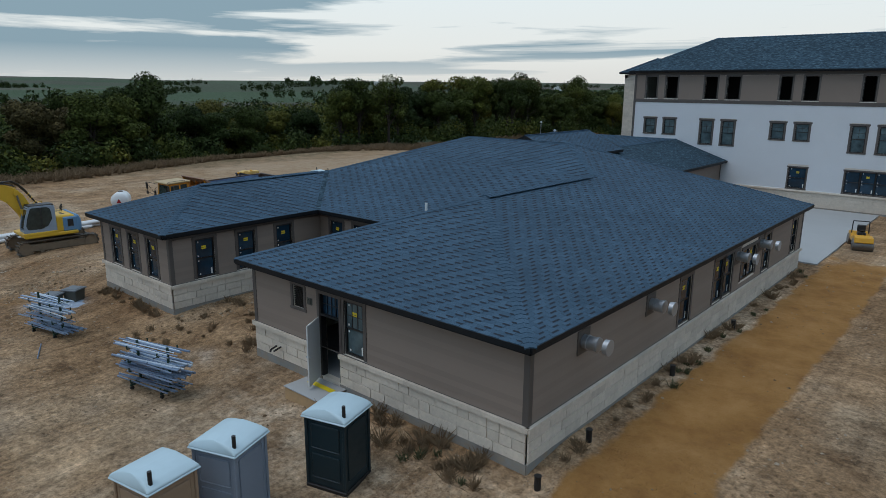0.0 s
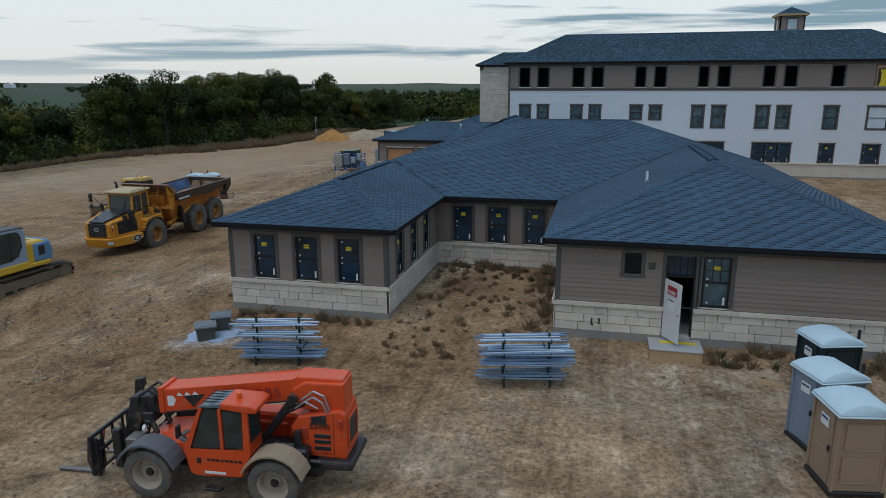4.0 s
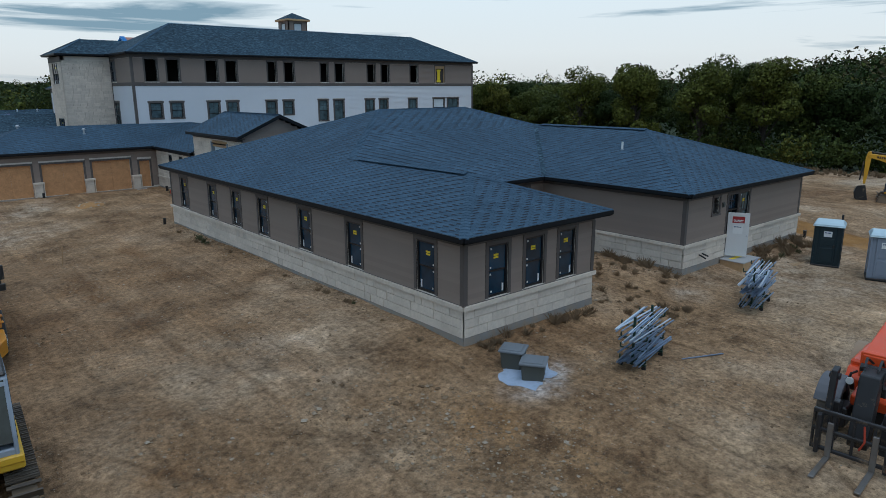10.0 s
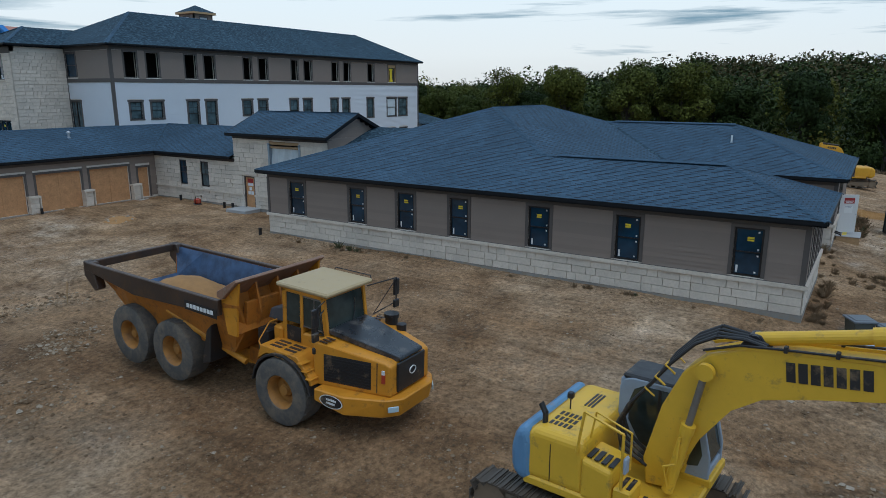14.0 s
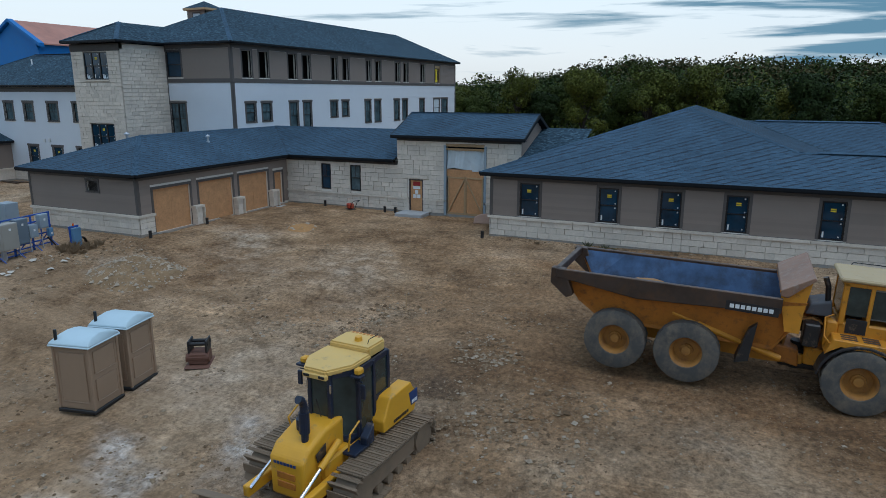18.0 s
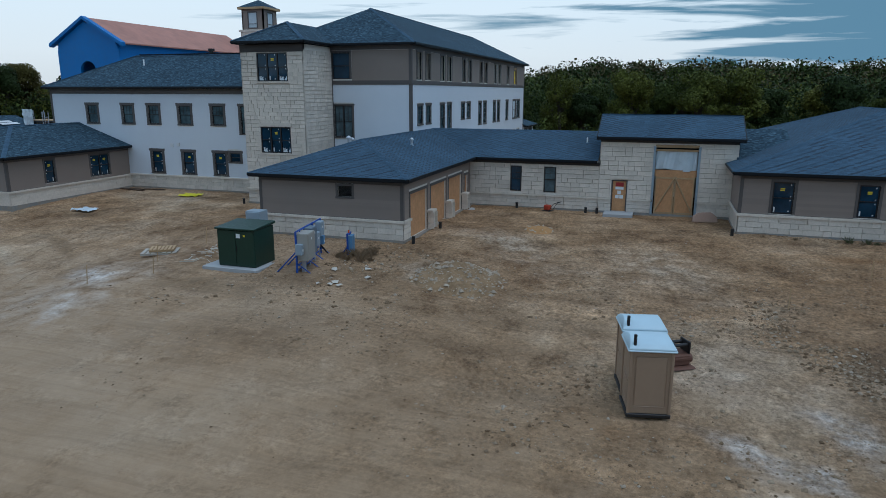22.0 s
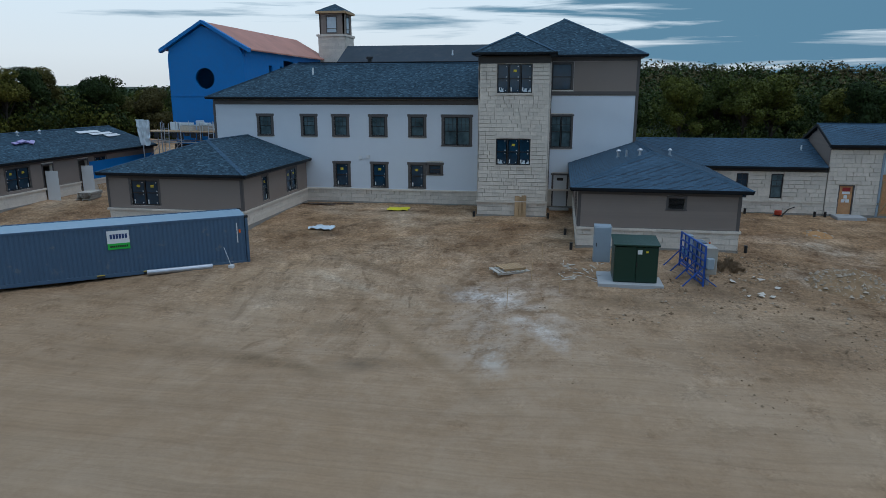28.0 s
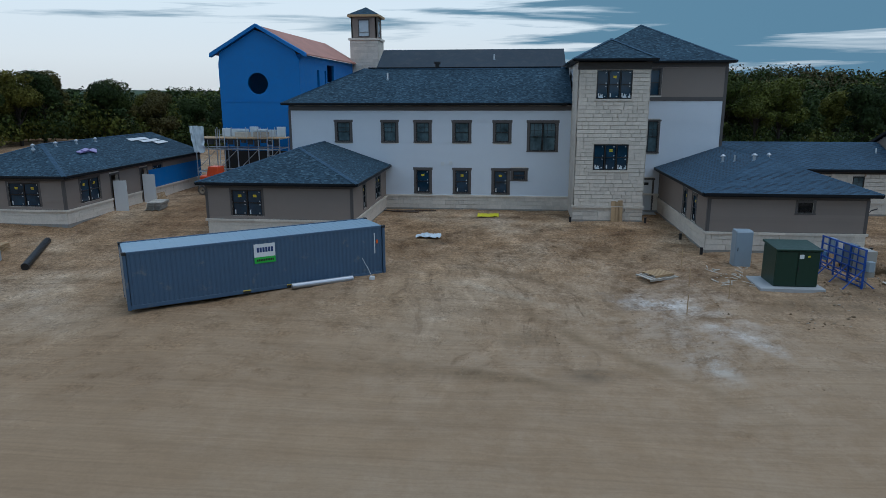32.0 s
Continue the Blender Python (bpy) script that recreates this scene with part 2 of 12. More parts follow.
def shingle_mat(single=False):
    m, n, l, b = node_mat("slate_blue_shingle" if single else "slate_blue_shingles")
    geo = n.new("ShaderNodeNewGeometry")
    pick = n.new("ShaderNodeObjectInfo").outputs["Random"] if single else geo.outputs["Random Per Island"]
    pos = geo.outputs["Position"]
    isl = ramp_of(n, l, pick, [(0.0, (0.042, 0.080, 0.122)), (0.5, (0.049, 0.092, 0.139)), (1.0, (0.056, 0.103, 0.154))])
    grit = ramp_of(n, l, noise_of(n, l, pos, 60, 3), [(0.3, (0.72,) * 3), (0.7, (1.25,) * 3)])
    wide = ramp_of(n, l, noise_of(n, l, pos, 0.35, 4), [(0.3, (0.86,) * 3), (0.7, (1.14,) * 3)])
    c = mix_of(n, l, 1.0, isl, grit, "MULTIPLY")
    l.new(mix_of(n, l, 1.0, c, wide, "MULTIPLY"), b.inputs["Base Color"])
    b.inputs["Roughness"].default_value = 0.9
    b.inputs["Specular IOR Level"].default_value = 0.2
    bump_of(n, l, b, noise_of(n, l, pos, 90, 2), 0.4, 0.01)
    return m


M["shingle"], M["shingle_one"] = shingle_mat(), shingle_mat(True)
# dark colour for the shadow line painted under shingle tabs
M["granule_band"] = worn("painted_tab_shadow", (0.010, 0.018, 0.031), 0.9, vary=0.2, grain=30)
M["underlay"] = worn("dark_shingle_bed", (0.014, 0.022, 0.032), 0.9, vary=0.25, grain=25)


def glass_mat():
    m, n, l, b = node_mat("window_glass")
    b.inputs["Base Color"].default_value = (0.010, 0.022, 0.034, 1)
    b.inputs["Roughness"].default_value = 0.06
    b.inputs["Specular IOR Level"].default_value = 0.5
    geo = n.new("ShaderNodeNewGeometry")
    c = ramp_of(n, l, noise_of(n, l, geo.outputs["Position"], 0.9, 3), [(0.3, (0.007, 0.020, 0.034)), (0.7, (0.016, 0.055, 0.098))])
    l.new(c, b.inputs["Base Color"])
    return m


M["glass"] = glass_mat()
# pale tone: translucent pane by the door, painted sky reflection on the tall building
M["hazy"] = worn("pale_pane_film_and_painted_sheen", (0.075, 0.115, 0.130), 0.10, vary=0.8, grain=1.5, blot=1.2, bump=0, spec=0.5)


# ---- building helpers ----
def box(bm, x0, x1, y0, y1, z0, z1):
    v = [bm.verts.new((x, y, z)) for z in (z0, z1) for x, y in ((x0, y0), (x1, y0), (x1, y1), (x0, y1))]
    for f in ((3, 2, 1, 0), (4, 5, 6, 7), (0, 1, 5, 4), (1, 2, 6, 5), (2, 3, 7, 6), (3, 0, 4, 7)):
        bm.faces.new([v[i] for i in f])
    return v


def soft_box(bm, x0, x1, y0, y1, z0, z1, r=0.02, seg=1):
    start = set(bm.edges)
    box(bm, x0, x1, y0, y1, z0, z1)
    bmesh.ops.bevel(bm, geom=[e for e in bm.edges if e not in start], offset=r, segments=seg, affect="EDGES", profile=0.5)


def tube(bm, a, b, r, seg=10, r2=None):
    a, b = Vector(a), Vector(b)
    m = Matrix.Translation((a + b) / 2) @ (b - a).to_track_quat("Z", "Y").to_matrix().to_4x4()
    bmesh.ops.create_cone(bm, cap_ends=True, segments=seg, radius1=r, radius2=r if r2 is None else r2, depth=(b - a).length, matrix=m)


def hose(bm, pts, r, seg=6):
    for a, b in zip(pts, pts[1:]):
        tube(bm, a, b, r, seg)


def prism(bm, outline, y0, y1):
    """An outline in x and z, drawn out from y0 to y1."""
    a = [bm.verts.new((x, y0, z)) for x, z in outline]
    b = [bm.verts.new((x, y1, z)) for x, z in outline]
    n = len(outline)
    bm.faces.new(a)
    bm.faces.new(b[::-1])
    for i in range(n):
        bm.faces.new((a[i], b[i], b[(i + 1) % n], a[(i + 1) % n]))


def soft_prism(bm, outline, y0, y1, r=0.03, seg=2):
    start = set(bm.edges)
    prism(bm, outline, y0, y1)
    bmesh.ops.bevel(bm, geom=[e for e in bm.edges if e not in start], offset=r, segments=seg, affect="EDGES", profile=0.5)


def mesh_of(name, bm, material=None, smooth=False):
    bmesh.ops.recalc_face_normals(bm, faces=bm.faces)
    me = bpy.data.meshes.new(name)
    bm.to_mesh(me)
    bm.free()
    if material:
        me.materials.append(material)
    if smooth:
        me.polygons.foreach_set("use_smooth", [True] * len(me.polygons))
        me.set_sharp_from_angle(angle=radians(38))
    return me


def part(name, bm, material, parent=None, label="", m=None, smooth=False):
    ob = new(name, mesh_of(name, bm, material, smooth) if isinstance(bm, bmesh.types.BMesh) else bm)
    if m is not None:
        ob.matrix_basis = m
    ob.parent = parent
    return tagged(ob, label)


def thing(name, m, label, category, group="", kind=""):
    ob = new(name)
    ob.empty_display_size = 0.2
    ob.matrix_basis = m
    return tagged(ob, label, category, group, kind)


def spans(a0, a1, cuts):
    """The stretches of a0..a1 that no cut covers."""
    out, at = [], a0
    for c0, c1 in sorted(cuts):
        if c0 > at:
            out.append((at, min(c0, a1)))
        at = max(at, c1)
    if at < a1:
        out.append((at, a1))
    return [(s, e) for s, e in out if e - s > 0.03]


class Side:
    """A wall face: axis 'x' or 'y' is held at c; it looks along out; a runs along the wall."""

    def __init__(self, axis, c, out):
        self.axis, self.c, self.out = axis, c, out

    def box(self, bm, a0, a1, z0, z1, d0, d1):
        p, q = sorted((self.c + self.out * d0, self.c + self.out * d1))
        if self.axis == "x":
            box(bm, p, q, a0, a1, z0, z1)
        else:
            box(bm, a0, a1, p, q, z0, z1)

    def spot(self, a, z, d=0.0):
        """A frame on the wall: local x along it, local -y outwards, z up, at its own middle."""
        p = self.c + self.out * d
        if self.axis == "y":
            return pose(a, p, z, 0, 0, 0 if self.out < 0 else 180)
        return pose(p, a, z, 0, 0, -90 if self.out < 0 else 90)


def core(side, name, parent, a0, a1, z0, z1, holes, material, t=0.25):
    bm = bmesh.new()
    cuts = sorted({a0, a1, *[h[0] for h in holes], *[h[1] for h in holes]})
    for s, e in zip(cuts, cuts[1:]):
        inside = [(h[2], h[3]) for h in holes if h[0] < (s + e) / 2 < h[1]]
        for b, u in spans(z0, z1, inside):
            side.box(bm, s, e, b, u, -t, 0)
    return part(name, bm, material, parent)


PLANK = None


def plank_mesh(material):
    bm = bmesh.new()
    v = [bm.verts.new((x, y, z)) for x in (-0.5, 0.5) for y, z in ((0, 0), (-0.020, 0.0), (-0.004, 1), (0, 1))]
    for f in ((0, 1, 2, 3), (4, 5, 6, 7), (0, 1, 5, 4), (1, 2, 6, 5), (2, 3, 7, 6)):
        bm.faces.new([v[i] for i in f])
    return mesh_of("plank", bm, material)


PLANKS = {k: plank_mesh(M[k]) for k in ("taupe", "white")}


def siding(side, wall, a0, a1, z0, z1, holes, kind="taupe", step=0.165, single=True):
    """Lap boards, course by course; far walls take theirs as one joined part."""
    z, bm = z0, bmesh.new()
    while z < z1 - 0.02:
        u = min(z + step, z1)
        cuts = [(h[0], h[1]) for h in holes if h[2] < u - 0.01 and h[3] > z + 0.01]
        for s, e in spans(a0, a1, cuts):
            if single:
                p = part("plank", PLANKS[kind], None, wall)
                p.matrix_basis = side.spot((s + e) / 2, z) @ Matrix.Diagonal((e - s, 1, u - z, 1))
            else:
                m = side.spot((s + e) / 2, z)
                v = [bm.verts.new(m @ Vector(((e - s) * x, y, (u - z) * h))) for x in (-0.5, 0.5) for y, h in ((0, 0), (-0.024, 0.0), (-0.004, 1))]
                for f in ((0, 1, 2), (5, 4, 3), (0, 3, 4, 1), (1, 4, 5, 2)):
                    bm.faces.new([v[i] for i in f])
        z = u
    if not single:
        tagged(part("siding", bm, M[kind], wall), kind="stuff")
    else:
        bm.free()


BLOCKS = {}


def block_mesh(w, h, deep=0.032):
    key = (round(w, 2), round(h, 2))
    if key not in BLOCKS:
        bm = bmesh.new()
        box(bm, -w / 2, w / 2, -deep, 0, -h / 2, h / 2)
        front = [v for v in bm.verts if v.co.y < -deep / 2]
        for v in front:
            v.co.x *= 1 - 0.014 / w
            v.co.z *= 1 - 0.014 / h
        rnd = random.Random(int(w * 977 + h * 131))
        f = next(f for f in bm.faces if all(v.co.y < -deep / 2 for v in f.verts))
        bmesh.ops.inset_region(bm, faces=[f], thickness=0.03, depth=0.0)
        for v in f.verts:
            v.co.y -= rnd.uniform(0.003, 0.014)
        BLOCKS[key] = mesh_of("stone", bm, M["stone"])
    return BLOCKS[key]


def stones(side, wall, a0, a1, z0, z1, holes=(), seed=1, course=0.285, single=True, lengths=(0.4, 0.6, 0.8, 1.0)):
    rnd = random.Random(seed)
    n = max(1, round((z1 - z0) / course))
    h = (z1 - z0) / n
    joined = bmesh.new()
    for k in range(n):
        z = z0 + h * (k + 0.5)
        cuts = [(q[0], q[1]) for q in holes if q[2] < z + h / 2 - 0.02 and q[3] > z - h / 2 + 0.02]
        for s, e in spans(a0, a1, cuts):
            at = s
            while at < e - 0.05:
                w = rnd.choice(lengths)
                if at + w > e - 0.3:
                    w = math.floor((e - at) * 20) / 20
                w = max(0.05, min(w, e - at))
                if single:
                    p = part("stone", block_mesh(w - 0.009, h - 0.009), None, wall)
                    p.matrix_basis = side.spot(at + w / 2, z, rnd.uniform(0.008, 0.022))
                else:
                    o = rnd.uniform(0.0, 0.03)
                    side.box(joined, at + 0.005, at + w - 0.005, z - h / 2 + 0.005, z + h / 2 - 0.005, 0, 0.03 + o * 0.6)
                at += w
    if single:
        joined.free()
    else:
        tagged(part("stonework", joined, M["stone"], wall), kind="stuff")


def casing(side, parent, a0, a1, z0, z1, w=0.14, out=0.035, head=0.0, foot=False, material="taupe_trim"):
    bm = bmesh.new()
    side.box(bm, a0 - w, a0, z0, z1, 0.0, out)
    side.box(bm, a1, a1 + w, z0, z1, 0.0, out)
    side.box(bm, a0 - w - head, a1 + w + head, z1, z1 + w, 0.0, out + 0.012)
    if foot:
        side.box(bm, a0 - w - 0.02, a1 + w + 0.02, z0 - 0.09, z0, 0.0, out + 0.02)
    return part("casing", bm, M[material], parent)


def ring_frame(bm, side, a0, a1, z0, z1, f, d0, d1):
    """A four-sided frame in one closed piece."""
    m, w, h = side.spot((a0 + a1) / 2, z0), (a1 - a0) / 2, z1 - z0
    rings = [[bm.verts.new(m @ Vector((x, -d, z))) for x, z in ((-w + i, i), (w - i, i), (w - i, h - i), (-w + i, h - i))] for d, i in ((d0, 0), (d1, 0), (d1, f), (d0, f))]
    for r, q in zip(rings, rings[1:] + rings[:1]):
        for k in range(4):
            bm.faces.new((r[k], r[(k + 1) % 4], q[(k + 1) % 4], q[k]))


def window(side, parent, a0, a1, z0, z1, bays=1, grid=None, tags=True, deep=0.06, glass="glass", rail=0.5, seed=0):
    """A sash window set into its hole: frame, panes, meeting rail, bars and the makers' stickers."""
    rnd = random.Random(seed * 7 + int(a0 * 13) + int(z0 * 31))
    bm, f = bmesh.new(), 0.07
    ring_frame(bm, side, a0, a1, z0, z1, f, -deep - 0.05, -deep + 0.045)
    win = part("window", bm, M["frame"], parent)
    w = (a1 - a0) / bays
    for k in range(1, bays):
        bm = bmesh.new()
        side.box(bm, a0 + k * w - 0.045, a0 + k * w + 0.045, z0 + f, z1 - f, -deep - 0.05, -deep + 0.045)
        part("mullion", bm, M["frame"], win)
    zm = z0 + (z1 - z0) * rail
    for k in range(bays):
        s, e = a0 + k * w + f, a0 + (k + 1) * w - f
        for b, u, d in ((z0 + f, zm - 0.02, -0.02), (zm + 0.02, z1 - f, 0.005)):
            pm = bmesh.new()
            side.box(pm, s, e, b, u, -deep - 0.012 + d, -deep + d)
            part("pane", pm, M[glass], win)
        rm = bmesh.new()
        side.box(rm, s, e, zm - 0.025, zm + 0.025, -deep - 0.04, -deep + 0.03)
        part("meeting_rail", rm, M["frame"], win)
        if grid:
            for i in range(1, grid[0]):
                gm = bmesh.new()
                a = s + (e - s) * i / grid[0]
                side.box(gm, a - 0.012, a + 0.012, zm + 0.025, z1 - f, -deep, -deep + 0.018)
                part("glazing_bar", gm, M["frame"], win)
            for i in range(1, grid[1]):
                z = zm + (z1 - f - zm) * i / grid[1]
                gm = bmesh.new()
                side.box(gm, s, e, z - 0.012, z + 0.012, -deep, -deep + 0.016)
                part("glazing_bar", gm, M["frame"], win)
        if tags:
            c, top = (s + e) / 2 + rnd.uniform(-0.05, 0.05), z1 - (z1 - z0) * 0.22
            tm = bmesh.new()
            side.box(tm, c - 0.11, c + 0.11, top - 0.02, top + 0.05, -deep + 0.002, -deep + 0.010)
            side.box(tm, c - 0.11, c + 0.11, top - 0.10, top - 0.04, -deep + 0.002, -deep + 0.010)
            if bays < 3 or k == 1:
                part("yellow_sticker", tm, M["yellow_tag"], win, "bright yellow caution sticker")
            else:
                tm.free()
            for a, z in ((s + 0.06, zm + 0.10), (s + 0.06, zm - 0.12), (s + 0.10, z0 + 0.16), (s + 0.08, z1 - 0.15)):
                tm = bmesh.new()
                side.box(tm, a, a + 0.06, z - 0.03, z + 0.03, -deep + 0.002, -deep + 0.009)
                part("sticker", tm, M["white_tag"], win)
            tm = bmesh.new()
            side.box(tm, e - 0.12, e - 0.05, z0 + 0.10, z0 + 0.36, -deep - 0.016, -deep - 0.006)
            part("sticker", tm, M["white_tag"], win)
    return win


# ---- roofs ----
def roof_plane(parent, name, pts, eave, slope_dir, ze, slope, shingles=True, thick=0.05, cover="shingle_far"):
    """A slope whose outline is given in plan; height rises by slope along slope_dir from the eave line."""
    sx, sy = slope_dir
    up = lambda x, y: ze + slope * max(0.0, (x - eave[0]) * sx + (y - eave[1]) * sy)
    bm = bmesh.new()
    top = [bm.verts.new((x, y, up(x, y))) for x, y in pts]
    low = [bm.verts.new((x, y, up(x, y) - thick)) for x, y in pts]
    bm.faces.new(top)
    bm.faces.new(low[::-1])
    for i in range(len(pts)):
        j = (i + 1) % len(pts)
        bm.faces.new((top[i], low[i], low[j], top[j]))
    deck = part("roof", bm, M["underlay"] if shingles else M[cover], parent)
    if shingles:
        lay_shingles(deck, pts, eave, slope_dir, ze, slope)
    return deck


def scan(pts, eave, d, v):
    """Where the line at distance v from the eave crosses the outline: its first and last place along the eave."""
    t = (-d[1], d[0])
    hits = []
    uv = [((x - eave[0]) * t[0] + (y - eave[1]) * t[1], (x - eave[0]) * d[0] + (y - eave[1]) * d[1]) for x, y in pts]
    for (u0, v0), (u1, v1) in zip(uv, uv[1:] + uv[:1]):
        if (v0 - v) * (v1 - v) < 0:
            hits.append(u0 + (u1 - u0) * (v - v0) / (v1 - v0))
    return (min(hits), max(hits)) if len(hits) > 1 else None


SHINGLE_ROW, SHINGLE_W = 0.142, 0.31


def lay_shingles(deck, pts, eave, d, ze, slope):
    rnd = random.Random(int(abs(eave[0] * 31 + eave[1] * 17)))
    t = (-d[1], d[0])
    L = math.hypot(1, slope)
    vmax = max((x - eave[0]) * d[0] + (y - eave[1]) * d[1] for x, y in pts)
    verts, faces, dark, v, k, lone = [], [], [], -0.02, 0, 0
    run = SHINGLE_ROW / L
    while v < vmax - 0.03:
        got = scan(pts, eave, d, max(v + run * 0.5, 0.02))
        if got:
            u, end = got[0] - ((k % 2) * 0.5 + rnd.uniform(-0.07, 0.07) + 0.5) * SHINGLE_W * 2, got[1]
            tab = 0
            while u < end:
                w = SHINGLE_W * (0.9 + 0.1 * ((tab + k) % 3))
                tab += 1
                a, b = max(u + 0.004, got[0]), min(u + w - 0.004, end)
                u += w
                if b - a < 0.03:
                    continue
                h = 0.015 if tab % 2 else 0.007
                v1 = v + run * 1.25
                cx, cy = eave[0] + t[0] * (a + b) / 2 + d[0] * v, eave[1] + t[1] * (a + b) / 2 + d[1] * v
                if d[1] > 0.5 and -11.9 < cx < -6.4 and cy < 14.3 and lone < 300:
                    lone += 1
                    one = bpy.data.meshes.new("shingle")
                    one.from_pydata([(eave[0] + t[0] * uu + d[0] * vv, eave[1] + t[1] * uu + d[1] * vv, ze + slope * vv + hh + 0.003) for uu, vv, hh in ((a, v, h), (b, v, h), (b, v1, 0.003), (a, v1, 0.003), (a, v, 0.0), (b, v, 0.0))], [], [(0, 1, 2, 3), (4, 5, 1, 0)])
                    one.materials.append(M["shingle_one"])
                    part("shingle", one, None, deck)
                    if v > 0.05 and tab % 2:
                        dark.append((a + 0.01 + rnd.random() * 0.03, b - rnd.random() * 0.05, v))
                    continue
                base = len(verts)
                for uu, vv, hh in ((a, v, h), (b, v, h), (b, v1, 0.003), (a, v1, 0.003), (a, v, 0.0), (b, v, 0.0)):
                    verts.append((eave[0] + t[0] * uu + d[0] * vv, eave[1] + t[1] * uu + d[1] * vv, ze + slope * vv + hh + 0.003))
                faces += [(base, base + 1, base + 2, base + 3), (base + 4, base + 5, base + 1, base)]
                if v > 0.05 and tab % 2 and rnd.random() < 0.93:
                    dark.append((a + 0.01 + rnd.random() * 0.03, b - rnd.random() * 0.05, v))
        v += run
        k += 1
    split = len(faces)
    # dark strips paint the shadow below each raised tab's lower edge
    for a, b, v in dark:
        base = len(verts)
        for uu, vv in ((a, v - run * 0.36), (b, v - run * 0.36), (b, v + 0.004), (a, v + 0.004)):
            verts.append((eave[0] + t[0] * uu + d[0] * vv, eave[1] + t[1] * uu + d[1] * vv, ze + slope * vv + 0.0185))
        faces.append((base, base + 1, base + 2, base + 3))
    me = bpy.data.meshes.new("shingles")
    me.from_pydata(verts, [], faces)
    me.materials.append(M["shingle"])
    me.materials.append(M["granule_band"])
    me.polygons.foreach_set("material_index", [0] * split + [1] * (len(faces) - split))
    tagged(part("shingles", me, None, deck), kind="stuff")


def ridge_caps(parent, a, b, w=0.15, step=0.2, lift=0.02, vent=False, slope=0.342, kind="hip"):
    """Cap pieces folded over a hip or ridge from a to b."""
    a, b = Vector(a), Vector(b)
    n = max(1, int((b - a).length / step))
    way = (b - a).normalized()
    side = way.cross(Vector((0, 0, 1))).normalized()
    drop = w * slope * (0.72 if kind == "hip" else 1.0)
    verts, faces = [], []
    for i in range(n):
        p, q = a + (b - a) * (i / n), a + (b - a) * ((i + 1.2) / n)
        o = len(verts)
        for c, hh in ((p, lift + 0.016), (q, lift)):
            for s in (-1, 0, 1):
                verts.append(c + side * (s * w) + Vector((0, 0, hh - abs(s) * drop)))
        for s in (-1, 0, 1):
            verts.append(p + side * (s * w) + Vector((0, 0, lift - 0.02 - abs(s) * drop)))
        faces += [(o, o + 1, o + 4, o + 3), (o + 1, o + 2, o + 5, o + 4), (o + 6, o + 7, o + 1, o), (o + 7, o + 8, o + 2, o + 1)]
    me = bpy.data.meshes.new("ridge_cap")
    me.from_pydata([tuple(v) for v in verts], [], faces)
    me.materials.append(M["shingle"])
    return tagged(part("ridge_cap", me, None, parent), kind="stuff")


def eave_trim(parent, a, b, ze, inward, overhang=0.43, depth=0.2, gutter=True):
    """Fascia with gutter lip along an eave from a to b, and the soffit behind it. inward: unit step towards the wall."""
    (x0, y0), (x1, y1) = a, b
    ix, iy = inward
    bm = bmesh.new()
    lo = lambda p, q: (min(p, q), max(p, q))
    for d0, d1, z0, z1 in ((-0.05, 0.03, ze - depth * 0.72, ze - 0.005), (0.0, 0.05, ze - depth, ze - 0.03)):
        xs = lo(x0 + ix * d0, x1 + ix * d1) if ix else (min(x0, x1), max(x0, x1))
        ys = lo(y0 + iy * d0, y1 + iy * d1) if iy else (min(y0, y1), max(y0, y1))
        box(bm, *xs, *ys, z0, z1)
    part("fascia", bm, M["fascia"], parent)
    bm = bmesh.new()
    xs = lo(x0 + ix * 0.05, x1 + ix * (overhang + 0.05)) if ix else (min(x0, x1), max(x0, x1))
    ys = lo(y0 + iy * 0.05, y1 + iy * (overhang + 0.05)) if iy else (min(y0, y1), max(y0, y1))
    box(bm, *xs, *ys, ze - depth + 0.02, ze - depth + 0.05)
    part("soffit", bm, M["soffit"], parent)


def far_shingle_mat():
    m, n, l, b = node_mat("slate_blue_shingles_far")
    geo = n.new("ShaderNodeNewGeometry")
    pos = geo.outputs["Position"]
    mp = n.new("ShaderNodeMapping")
    mp.inputs["Scale"].default_value = (4.4, 4.4, 15)
    l.new(pos, mp.inputs["Vector"])
    spots = n.new("ShaderNodeTexVoronoi")
    spots.inputs["Scale"].default_value = 1.4
    l.new(mp.outputs["Vector"], spots.inputs["Vector"])
    sep = n.new("ShaderNodeSeparateColor")
    l.new(spots.outputs["Color"], sep.inputs["Color"])
    c = ramp_of(n, l, sep.outputs[0], [(0.0, (0.013, 0.029, 0.044)), (0.55, (0.026, 0.054, 0.080)), (0.85, (0.036, 0.072, 0.102)), (1.0, (0.075, 0.125, 0.162))])
    wide = ramp_of(n, l, noise_of(n, l, pos, 0.3, 4), [(0.3, (0.85,) * 3), (0.7, (1.15,) * 3)])
    l.new(mix_of(n, l, 1.0, c, wide, "MULTIPLY"), b.inputs["Base Color"])
    b.inputs["Roughness"].default_value = 0.9
    b.inputs["Specular IOR Level"].default_value = 0.2
    bump_of(n, l, b, spots.outputs["Distance"], 0.5, 0.02)
    return m


M["shingle_far"] = far_shingle_mat()


# ---- ground ----
def sm(e0, e1, x):
    u = min(1.0, max(0.0, (x - e0) / (e1 - e0)))
    return u * u * (3 - 2 * u)


def wall_line(y):
    """Where the western walls stand, smoothed along y."""
    return -31.5 - 8.0 * sm(46, 55, y) * (1 - sm(63, 70, y))


